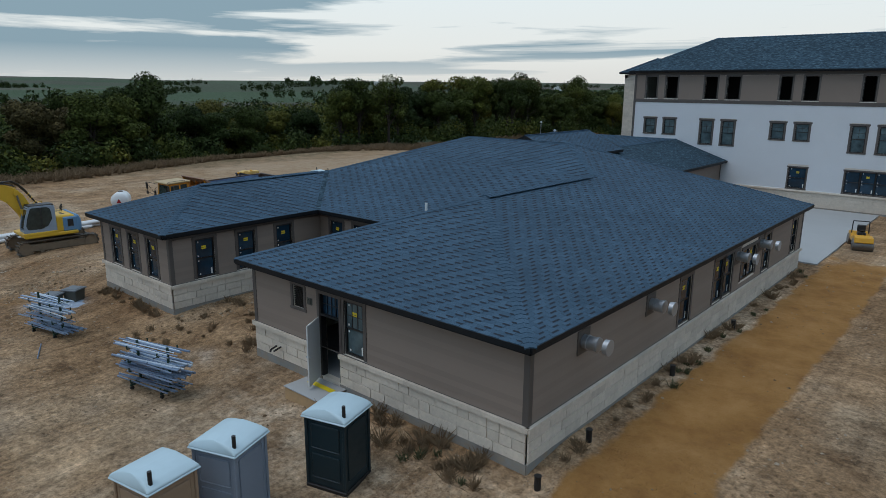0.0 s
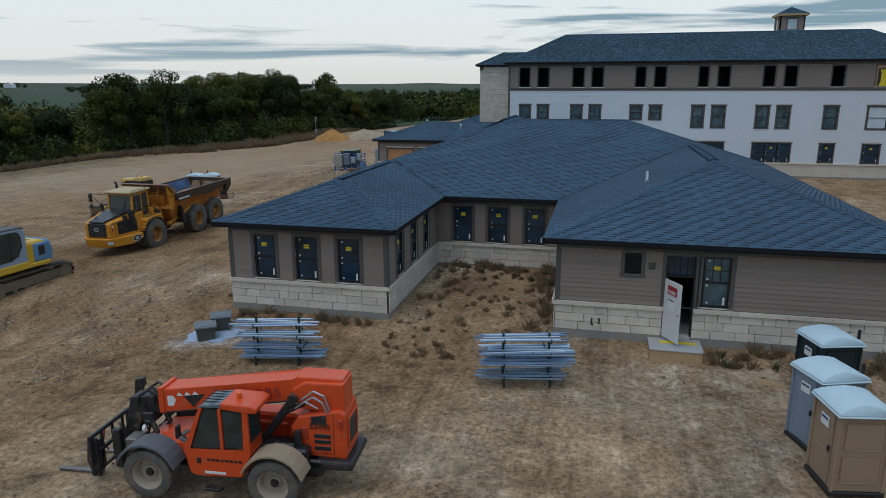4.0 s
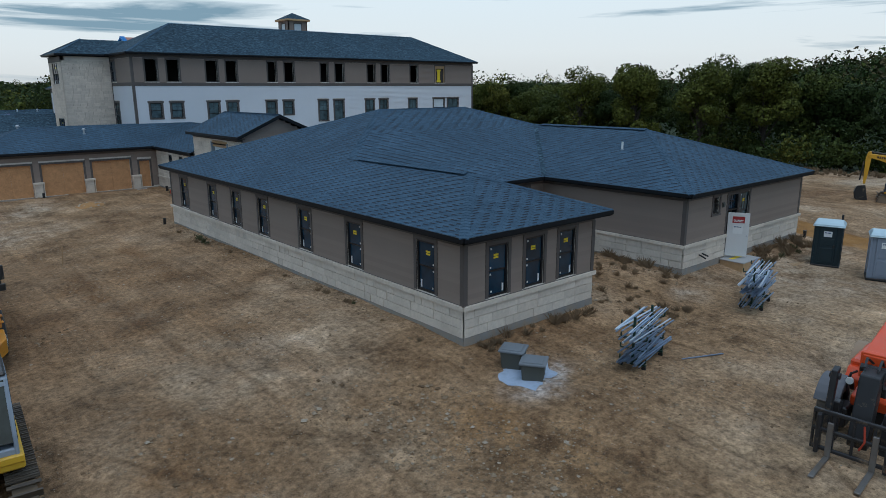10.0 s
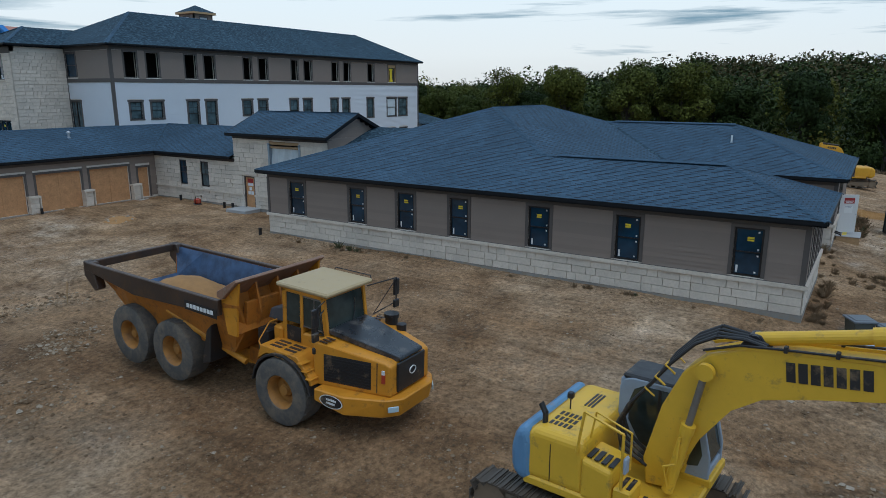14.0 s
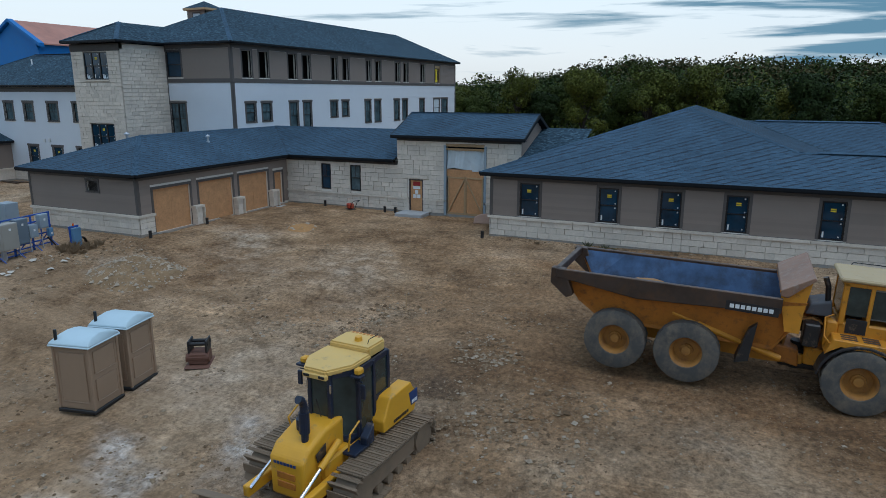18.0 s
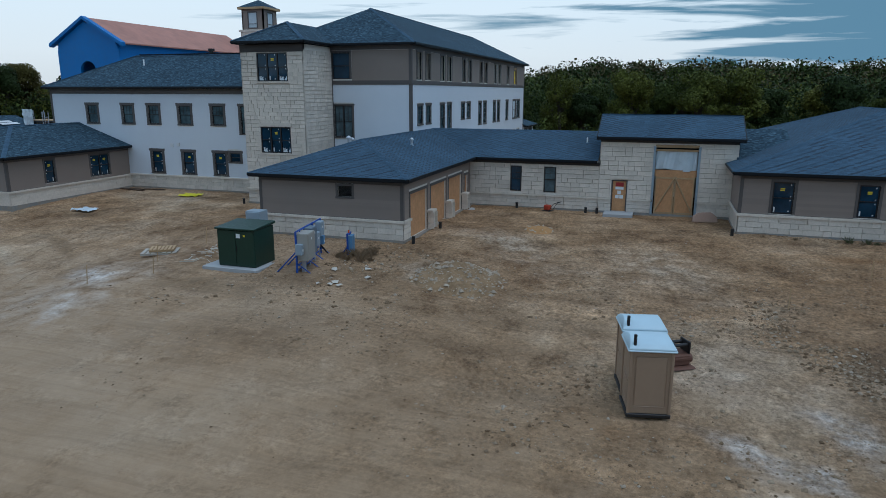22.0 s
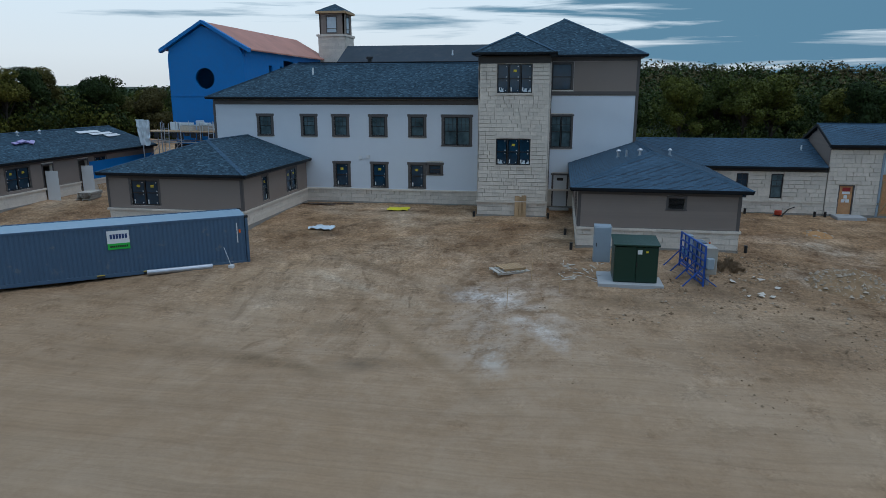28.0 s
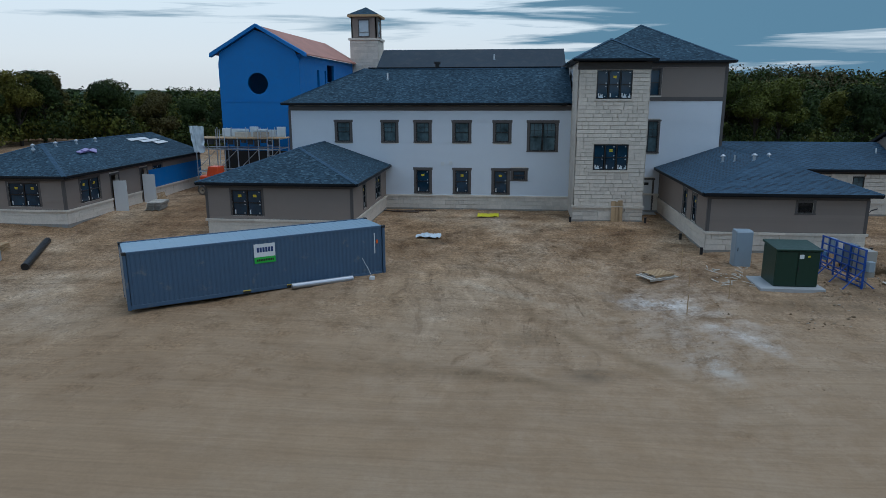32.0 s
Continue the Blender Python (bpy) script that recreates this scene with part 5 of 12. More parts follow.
w = clad(s, yard, -39.5, -26.9, [(-37.2, -36.3, WZ0, 2.3), (-35.0, -34.1, WZ0, 2.3)], 27, z_top=2.7, single=False)
plain_windows(s, w, [(-37.2, -36.3), (-35.0, -34.1)], WZ0, 2.3)
s = Side("x", -18.6, 1)
clad(s, yard, 38.5, 58.9, [], 28, z_top=2.7, single=False)
PZ, PSL = 4.40, 0.435
roof_plane(yard, "roof", [(-27.43, 46.4), (-27.43, 37.8), (-24.52, 37.8), (-24.52, 46.4)], (-27.43, 37.8), (1, 0), PZ, PSL)
roof_plane(yard, "roof", [(-21.61, 37.8), (-21.61, 46.4), (-24.52, 46.4), (-24.52, 37.8)], (-21.61, 37.8), (-1, 0), PZ, PSL)
ridge_caps(yard, (-24.52, 37.8, PZ + PSL * 2.91), (-24.52, 46.4, PZ + PSL * 2.91), kind="ridge", slope=PSL)
eave_trim(yard, (-27.43, 37.8), (-27.43, 46.4), PZ, (1, 0))
eave_trim(yard, (-21.61, 37.8), (-21.61, 46.4), PZ, (-1, 0))
for y in (37.79, 46.41):
    for sx in (-1, 1):
        bm = bmesh.new()
        top = PZ + PSL * 2.91
        e = -24.52 + sx * 2.95
        pts = [(-24.52, top + 0.02), (e, PZ), (e, PZ - 0.2), (-24.52, top - 0.2)]
        prism(bm, pts, y - 0.03, y + 0.03)
        part("rake_board", bm, M["fascia"], yard)

# ---- three-storey building with stone tower and two-storey wing ----
tall = thing("three_storey_building", pose(0, 0, 0), "white and taupe three-storey building with dark hipped roofs and stone tower", "building")
MZ, MS = 10.33, 0.515
s = Side("y", 59.0, -1)
top3 = [(-25.86, -24.86), (-24.04, -22.98), (-20.62, -19.55), (-18.77, -17.72), (-14.65, -13.75), (-12.89, -11.87), (-8.9, -8.05), (-7.2, -6.15), (-3.25, -2.25), (-1.45, -0.4), (2.5, 3.55), (6.1, 7.5)]
mid2 = [(-25.78, -24.7, 4.85), (-24.0, -22.9, 4.85), (-20.7, -19.6, 4.15), (-18.9, -17.8, 4.15), (-15.0, -13.9, 4.85), (-13.2, -12.1, 4.85), (-9.3, -8.2, 4.15), (-7.5, -6.3, 4.15),
        (-3.6, -2.45, 4.15), (-1.8, -0.65, 4.15), (2.2, 3.4, 4.15), (5.85, 7.45, 4.15), (8.0, 9.6, 4.15)]
low1 = [(-13.25, -11.95, 1.05, 2.72), (-9.25, -6.2, 1.05, 2.75), (-3.6, -0.3, 0.95, 2.75), (2.2, 3.4, 1.05, 2.75), (5.8, 7.2, 1.05, 2.75), (8.2, 9.6, 1.05, 2.75)]
mid2 = [(a + 0.07, b - 0.07, z) if b - a < 1.3 else (a, b, z) for a, b, z in mid2]
holes = [(a, b, 7.92, 9.78) for a, b in top3] + [(a, b, z, 6.15) for a, b, z in mid2] + low1
south = core(s, "wall", tall, -26.95, 11.95, -2, 10.2, holes, M["mortar"], 0.3)
seals = [(a - 0.1, b + 0.1, c - 0.08, d + 0.14) for a, b, c, d in holes]
siding(s, south, -26.95, 11.95, 0.95, 7.58, seals, "white", 0.135, single=False)
siding(s, south, -26.95, 11.95, 7.86, 9.9, [(a - 0.12, b + 0.12, c, 11) for a, b, c, d in holes if c > 7], "taupe", 0.135, single=False)
stones(s, south, -26.95, 11.95, -0.3, 0.82, (), 31, single=False)


def tall_trim(side, wall, a0, a1, band=True):
    bits = [(a0, a1, 9.9, 10.2, 0.05), (a0 - 0.04, a0 + 0.16, 0.95, 9.9, 0.045), (a1 - 0.16, a1 + 0.04, 0.95, 9.9, 0.045)]
    for s0, s1, b0, b1, o in bits + ([(a0, a1, 7.58, 7.86, 0.05)] if band else []):
        bm = bmesh.new()
        side.box(bm, s0, s1, b0, b1, 0, o)
        part("trim_board", bm, M["taupe_trim"], wall)
    bm = bmesh.new()
    side.box(bm, a0 - 0.05, a1 + 0.05, 0.82, 0.95, -0.02, 0.13)
    part("stone_cap", bm, M["stone"], wall)
    bm = bmesh.new()
    side.box(bm, a0, a1, -2, -0.3, 0, 0.05)
    part("foundation", bm, M["concrete"], wall)


tall_trim(s, south, -26.95, 11.95)
for k, (a, b) in enumerate(top3):
    casing(s, south, a, b, 7.92, 9.78, 0.12)
    if k < 11:
        bm = bmesh.new()
        s.box(bm, a, a + 0.05, 7.92, 9.78, -0.12, -0.04)
        s.box(bm, b - 0.05, b, 7.92, 9.78, -0.12, -0.04)
        s.box(bm, a, b, 7.92, 7.97, -0.12, -0.04)
        part("window_frame", bm, M["frame"], south)
    else:
        # dark panel stands in for the unlit space behind the empty opening
        bm = bmesh.new()
        s.box(bm, a, b, 7.92, 9.78, -0.14, -0.1)
        part("bare_opening", bm, M["soffit"], south)
        bm = bmesh.new()
        prism(bm, [(-0.4, 0.0), (-0.4, 0.2), (-0.3, 0.26), (-0.3, 1.2), (-0.4, 1.28), (-0.4, 1.42), (0.2, 1.42), (0.2, 1.28), (0.1, 1.2), (0.1, 0.26), (0.2, 0.2), (0.2, 0.0)], -0.02, 0.02)
        bmesh.ops.transform(bm, matrix=s.spot((a + b) / 2, 7.98, -0.07), verts=bm.verts)
        part("boarding", bm, M["yellow_tag"], south, "yellow sheathing panel in an empty opening")
        bm = bmesh.new()
        for p0, p1, z0, z1 in ((a, a + 0.1, 7.92, 9.78), (b - 0.1, b, 7.92, 9.78), (a + 0.1, b - 0.1, 9.5, 9.78)):
            s.box(bm, p0, p1, z0, z1, -0.1, 0.0)
        part("stud_frame", bm, M["lumber"], south)
for k, (a, b, z) in enumerate(mid2):
    casing(s, south, a, b, z, 6.15, 0.15, head=0.06, foot=True)
    if k == 11:
        window(s, south, a, b, z, 6.15, tags=False, glass="film", seed=k)
    else:
        window(s, south, a, b, z, 6.15, grid=(2, 2), tags=False, glass="hazy", seed=k)
for k, (a, b, c, d) in enumerate(low1):
    casing(s, south, a, b, c, d, 0.1, head=0.06, foot=True)
    window(s, south, a, b, c, d, bays=3 if b - a > 2 else 1, tags=True, seed=k)
# west end of the main block
s = Side("x", -26.95, -1)
q3, q2, qd = (63.55, 64.9, 7.95, 9.75), (63.45, 64.85, 3.95, 6.15), (63.6, 64.55, -0.3, 1.95)
west = core(s, "wall", tall, 59.0, 65.05, -2, 10.2, [q3, q2, qd], M["mortar"], 0.3)
siding(s, west, 59.0, 65.05, 0.95, 7.58, [(q2[0] - 0.1, q2[1] + 0.1, q2[2] - 0.1, q2[3] + 0.15), (63.5, 64.65, 0, 2.05)], "white", 0.135, single=False)
siding(s, west, 59.0, 65.05, 7.86, 9.9, [(63.4, 65.05, 7.9, 11)], "taupe", 0.135, single=False)
stones(s, west, 59.0, 65.05, -0.3, 0.82, [(63.5, 64.65, -1, 3)], 33, single=False)
tall_trim(s, west, 59.0, 65.05)
casing(s, west, *q3, 0.13)
window(s, west, *q3, bays=1, tags=False)
casing(s, west, *q2, 0.13, head=0.06, foot=True)
window(s, west, *q2, bays=2, grid=(2, 2), tags=False, glass="hazy")
casing(s, west, *qd, 0.13, head=0.05)
bm = bmesh.new()
s.box(bm, 63.6, 64.55, -0.3, 1.95, -0.12, -0.07)
d = part("door", bm, M["door_white"], west, "pale grey steel door with a notice")
bm = bmesh.new()
s.box(bm, 63.85, 64.3, 1.55, 1.75, -0.07, -0.06)
part("notice", bm, M["frame"], d)
s = Side("x", 11.95, 1)
e = core(s, "wall", tall, 59.0, 69.4, -2, 10.2, [], M["mortar"], 0.3)
siding(s, e, 59.0, 69.4, 0.95, 7.58, [], "white", 0.135, single=False)
siding(s, e, 59.0, 69.4, 7.86, 9.9, [], "taupe", 0.135, single=False)
tall_trim(s, e, 59.0, 69.4)
s = Side("y", 69.4, 1)
n_ = core(s, "wall", tall, -26.95, 11.95, -2, 10.2, [], M["mortar"], 0.3)
siding(s, n_, -26.95, 11.95, 0.95, 9.9, [], "white", 0.135, single=False)
# near-black floors and wall stand in for the dark inside the open storeys
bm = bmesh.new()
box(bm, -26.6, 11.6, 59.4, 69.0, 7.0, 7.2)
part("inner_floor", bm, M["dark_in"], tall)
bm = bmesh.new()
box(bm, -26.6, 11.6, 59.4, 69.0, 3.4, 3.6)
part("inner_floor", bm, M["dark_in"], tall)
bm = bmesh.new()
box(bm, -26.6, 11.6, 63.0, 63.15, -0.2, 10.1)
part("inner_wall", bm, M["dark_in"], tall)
# roof of the main block
m0, m1, my0, my1 = -27.39, 12.4, 58.54, 69.8
myr, mr0, mr1 = 64.17, -21.76, 6.77
mzr = MZ + MS * 5.63
far_planes = [
    ([(m0, my0), (m1, my0), (mr1, myr), (mr0, myr)], (m0, my0), (0, 1), MZ, MS),
    ([(m1, my1), (m0, my1), (mr0, myr), (mr1, myr)], (m1, my1), (0, -1), MZ, MS),
    ([(m0, my1), (m0, my0), (mr0, myr)], (m0, my0), (1, 0), MZ, MS),
    ([(m1, my0), (m1, my1), (mr1, myr)], (m1, my0), (-1, 0), MZ, MS),
]
# stone tower
t0, ty0, ty1 = -31.37, 64.6, 70.0
tyr, thz = 67.3, MZ + MS * 2.7
far_planes += [
    ([(t0, ty1), (t0, ty0), (t0 + 2.7, tyr)], (t0, ty0), (1, 0), MZ - 0.02, MS),
    ([(t0, ty0), (-22.0, ty0), (-22.0, tyr), (t0 + 2.7, tyr)], (t0, ty0), (0, 1), MZ - 0.02, MS),
    ([(-22.0, ty1), (t0, ty1), (t0 + 2.7, tyr), (-22.0, tyr)], (t0, ty1), (0, -1), MZ - 0.02, MS),
]
# two-storey wing
LZ, l0, ly1, lr = 7.46, -27.43, 91.09, -22.2
far_planes += [
    ([(l0, ly1), (l0, 69.6), (lr, 69.6), (lr, ly1 - 5.23)], (l0, 69.6), (1, 0), LZ, 0.5),
    ([(l0 + 10.46, ly1), (l0, ly1), (lr, ly1 - 5.23)], (l0, ly1), (0, -1), LZ, 0.5),
    ([(l0 + 10.46, 69.6), (l0 + 10.46, ly1), (lr, ly1 - 5.23), (lr, 69.6)], (l0 + 10.46, 69.6), (-1, 0), LZ, 0.5),
]
# rear block behind it
RZ, r0, ry1, rr = 9.6, -6.0, 88.6, 1.0
far_planes += [
    ([(r0, ry1), (r0, 68.4), (rr, 68.4), (rr, ry1)], (r0, 68.4), (1, 0), RZ, 0.48),
    ([(rr + 7, 68.4), (rr + 7, ry1), (rr, ry1), (rr, 68.4)], (rr + 7, 68.4), (-1, 0), RZ, 0.48),
]
M["felt"] = worn("dark_roofing_felt", (0.019, 0.032, 0.046), 0.8, vary=0.25, grain=2, blot=0.3, dirt=(0.045, 0.052, 0.058), dirt_amount=0.3)
for k, pl in enumerate(far_planes):
    roof_plane(tall, "roof", *pl, shingles=False, cover="felt" if k > 9 else "shingle_far")
ridge_caps(tall, (lr, 69.8, LZ + 0.5 * 5.23), (lr, ly1 - 5.23, LZ + 0.5 * 5.23), w=0.2, step=0.3, kind="ridge", slope=0.5)
ridge_caps(tall, (l0, ly1, LZ), (lr, ly1 - 5.23, LZ + 0.5 * 5.23), w=0.16, step=0.3, slope=0.5)
bm = bmesh.new()
box(bm, lr - 0.12, lr + 0.12, 70.2, ly1 - 5.6, LZ + 0.5 * 5.23 + 0.03, LZ + 0.5 * 5.23 + 0.09)
part("ridge_vent", bm, M["fascia"], tall)
bm = bmesh.new()
tube(bm, (-19.6, 80.2, 9.2), (-19.6, 80.2, 10.6), 0.18, 12)
tube(bm, (-19.6, 80.2, 10.5), (-19.6, 80.2, 10.7), 0.28, 12)
part("roof_vent", bm, M["black"], tall)
for a, b, i, z in (((m0, my0), (m1, my0), (0, 1), MZ), ((m0, my0), (m0, ty0), (1, 0), MZ), ((m1, my0), (m1, my1), (-1, 0), MZ), ((m0, my1), (m1, my1), (0, -1), MZ), ((t0, ty0), (t0, ty1), (1, 0), MZ - 0.02),
                   ((t0, ty0), (m0, ty0), (0, 1), MZ - 0.02), ((t0, ty1), (m0, ty1), (0, -1), MZ - 0.02), ((l0, 70.0), (l0, ly1), (1, 0), LZ), ((l0, ly1), (l0 + 10.46, ly1), (0, -1), LZ)):
    eave_trim(tall, a, b, z, i, depth=0.17)
for a, b in (((m0, my0, MZ), (mr0, myr, mzr)), ((m1, my0, MZ), (mr1, myr, mzr)), ((t0, ty0, MZ), (t0 + 2.7, tyr, thz)), ((t0, ty1, MZ), (t0 + 2.7, tyr, thz)), ((l0, ly1, LZ), (lr, ly1 - 5.23, LZ + 2.615))):
    ridge_caps(tall, a, b, slope=0.5, step=0.3)
ridge_caps(tall, (mr0, myr, mzr), (mr1, myr, mzr), slope=0.5, kind="ridge", step=0.3)
ridge_caps(tall, (lr, 70, LZ + 2.615), (lr, ly1 - 5.23, LZ + 2.615), slope=0.5, kind="ridge", step=0.3)
s = Side("x", -30.9, -1)
tw = [(66.12, 68.4, 3.05, 4.78), (66.12, 68.4, 7.75, 9.58)]
tower = core(s, "wall", tall, 65.0, 69.6, -2, 10.1, tw, M["mortar"], 0.3)
stones(s, tower, 65.0, 69.6, 0.62, 9.62, tw, 35, 0.26, lengths=(0.3, 0.42, 0.56, 0.7))
stones(s, tower, 64.93, 69.67, -0.36, 0.48, (), 36)
bm = bmesh.new()
s.box(bm, 64.88, 69.72, 0.48, 0.62, -0.02, 0.16)
for a, b, z, u in tw:
    s.box(bm, a - 0.1, b + 0.1, z - 0.12, z, -0.05, 0.11)
s.box(bm, 66.0, 68.5, 4.82, 5.05, 0.0, 0.085)
part("stone_band", bm, M["stone"], tower)
bm = bmesh.new()
s.box(bm, 64.95, 69.65, 9.62, 10.1, 0, 0.05)
part("frieze_board", bm, M["soffit"], tower)
bm = bmesh.new()
s.box(bm, 64.9, 69.7, -2, -0.36, 0, 0.06)
part("foundation", bm, M["concrete"], tower)
for k, q in enumerate(tw):
    window(s, tower, *q, bays=3, deep=0.03, tags=True, seed=k)
    bm = bmesh.new()
    for a in (q[0] + 0.12, q[0] + 0.45, q[1] - 0.3):
        prism(bm, [(-0.12, 0.0), (0.16, 0.0), (0.10, 0.12), (0.13, 0.26), (0.05, 0.20), (-0.02, 0.30), (-0.04, 0.16), (-0.11, 0.1)], -0.01, 0.01)
        bmesh.ops.transform(bm, matrix=s.spot(a, q[2] + 0.06, -0.022), verts=bm.verts[-16:])
    part("loose_film", bm, M["film"], tower, "scraps of clear plastic film behind the glass")
s = Side("y", 65.0, -1)
ts = core(s, "wall", tall, -30.9, -26.95, -2, 10.1, [], M["mortar"], 0.3)
stones(s, ts, -30.9, -26.95, -0.36, 9.75, (), 37, 0.26, lengths=(0.3, 0.42, 0.56, 0.7))
s = Side("y", 69.6, 1)
tn = core(s, "wall", tall, -30.9, -26.95, -2, 10.1, [], M["mortar"], 0.3)
stones(s, tn, -30.9, -26.95, -0.36, 9.75, (), 38, 0.285, single=False)
s = Side("x", -27.0, -1)
up2 = [(86.0, 86.98), (82.5, 83.45), (80.0, 80.98), (77.05, 78.1), (74.1, 75.1)]
dn1 = [(80.0, 81.0), (77.05, 78.05), (74.15, 75.15)]
lh = [(a, b, 4.62, 6.03) for a, b in up2] + [(70.7, 72.6, 4.0, 6.03)] + [(a, b, 0.82, 2.52) for a, b in dn1] + [(72.85, 73.75, 1.85, 2.53)]
wing = core(s, "wall", tall, 69.6, 90.65, -2, 7.3, lh, M["mortar"], 0.3)
siding(s, wing, 69.6, 90.65, 0.66, 6.9, [(a - 0.17, b + 0.17, c - 0.08, d + 0.17) for a, b, c, d in lh], "white", 0.135, single=False)
stones(s, wing, 69.6, 90.65, -0.36, 0.54, (), 39)
bm = bmesh.new()
s.box(bm, 69.6, 90.65, 0.54, 0.66, -0.02, 0.12)
part("stone_cap", bm, M["stone"], wing)
bm = bmesh.new()
s.box(bm, 69.6, 90.65, 6.9, 7.25, 0, 0.05)
s.box(bm, 90.5, 90.69, 0.66, 6.9, 0, 0.045)
part("trim_board", bm, M["taupe_trim"], wing)
bm = bmesh.new()
s.box(bm, 69.6, 90.65, -2, -0.36, 0, 0.05)
part("foundation", bm, M["concrete"], wing)
for k, q in enumerate(lh):
    casing(s, wing, *q, 0.19, head=0.05, foot=True)
    window(s, wing, *q, bays=2 if k == 5 else 1, grid=(3, 2) if k < 6 else None, tags=6 <= k < 9, seed=k, glass="glass" if k > 5 else "hazy")
for y, z in ((79.0, 3.0), (78.4, 3.06)):
    bm = bmesh.new()
    s.box(bm, y - 0.13, y + 0.13, z - 0.13, z + 0.13, 0, 0.09)
    part("wall_light", bm, M["door_white"], wing)
bm = bmesh.new()
box(bm, -27.0, -17.4, 90.4, 90.65, -2, 7.3)
box(bm, -17.6, -17.4, 69.6, 90.4, -2, 7.3)
part("wall", bm, M["white"], tall)
bm = bmesh.new()
prism(bm, [(-5.6, -2.0), (-5.6, 9.6), (1.0, 12.75), (7.6, 9.6), (7.6, -2.0)], 69.6, 88.3)
part("wall", bm, M["white"], tall)
# small east wing
bm = bmesh.new()
box(bm, 11.95, 18.3, 58.9, 66.5, -2.5, 2.9)
ew = part("wall", bm, M["white"], tall)
s = Side("y", 58.9, -1)
siding(s, ew, 12.0, 18.3, 0.9, 2.9, [(a - 0.1, a + 2.0, 0.95, 2.75) for a in (12.4, 15.3)], "white", 0.135, single=False)
stones(s, ew, 12.0, 18.3, -0.9, 0.8, (), 40, single=False)
bm = bmesh.new()
s.box(bm, 12.0, 18.3, 0.8, 0.92, 0, 0.12)
part("stone_cap", bm, M["stone"], ew)
for a in (12.4, 15.3):
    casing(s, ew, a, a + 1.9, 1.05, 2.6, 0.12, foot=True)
    # near-black sheet over the white wall stands in for a dark room
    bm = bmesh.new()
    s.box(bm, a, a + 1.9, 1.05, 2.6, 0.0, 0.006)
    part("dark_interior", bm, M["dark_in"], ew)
    window(s, ew, a, a + 1.9, 1.05, 2.6, bays=2, deep=-0.05, seed=int(a))
roof_plane(tall, "roof", [(11.9, 58.4), (18.8, 58.4), (15.0, 62.0), (11.9, 62.0)], (11.9, 58.4), (0, 1), 3.05, 0.4, shingles=False)
roof_plane(tall, "roof", [(18.8, 58.4), (18.8, 67.0), (15.0, 62.0)], (18.8, 58.4), (-1, 0), 3.05, 0.38, shingles=False)
eave_trim(tall, (11.9, 58.4), (18.8, 58.4), 3.05, (0, 1))

# ---- bell tower ----
cup = thing("bell_tower", pose(6.0, 91.6, 0) @ Matrix.Diagonal((0.8, 0.8, 1, 1)), "square stone tower with a timber lantern and small hipped roof", "tower")
bm = bmesh.new()
box(bm, -2.1, 2.1, -2.1, 2.1, 0, 14.4)
shaft = part("shaft", bm, M["mortar"], cup)
for ax, c, o in (("x", -2.1, -1), ("y", -2.1, -1)):
    stones(Side(ax, c, o), shaft, -2.1, 2.1, 8.5, 14.3, (), 41, 0.36)
bm = bmesh.new()
box(bm, -2.3, 2.3, -2.3, 2.3, 14.3, 14.55)
part("stone_cap", bm, M["stone"], cup)
for ax in ("x", "y"):
    for o in (-1, 1):
        sd = Side(ax, o * 1.9, o)
        for a0, a1, z0, z1 in ((-1.9, -0.75, 14.55, 17.0), (0.75, 1.9, 14.55, 17.0), (-0.75, 0.75, 14.55, 14.75), (-0.75, 0.75, 16.6, 17.0)):
            bm = bmesh.new()
            sd.box(bm, a0, a1, z0, z1, -0.2, 0)
            part("lantern_panel", bm, M["taupe"], cup)
        bm = bmesh.new()
        for a0, a1, z0, z1 in ((-0.85, -0.72, 14.7, 16.7), (0.72, 0.85, 14.7, 16.7), (-0.72, 0.72, 16.55, 16.7), (-0.72, 0.72, 14.7, 14.8), (-0.72, 0.72, 15.2, 15.26)):
            sd.box(bm, a0, a1, z0, z1, 0, 0.05)
        part("opening_frame", bm, M["taupe_trim"], cup)
        bm = bmesh.new()
        sd.box(bm, -0.74, 0.74, 14.78, 16.58, -0.06, -0.045)
        part("plastic_film", bm, M["film"], cup, "cloudy plastic film over the lantern opening")
bm = bmesh.new()
box(bm, -2.35, 2.35, -2.35, 2.35, 16.95, 17.2)
part("eave_board", bm, M["lumber"], cup)
bm = bmesh.new()
v = [bm.verts.new(p) for p in ((-2.35, -2.35, 17.2), (2.35, -2.35, 17.2), (2.35, 2.35, 17.2), (-2.35, 2.35, 17.2), (0, 0, 18.2))]
bm.faces.new(v[:4])
for i in range(4):
    bm.faces.new((v[i], v[(i + 1) % 4], v[4]))
part("roof", bm, M["shingle_far"], cup)

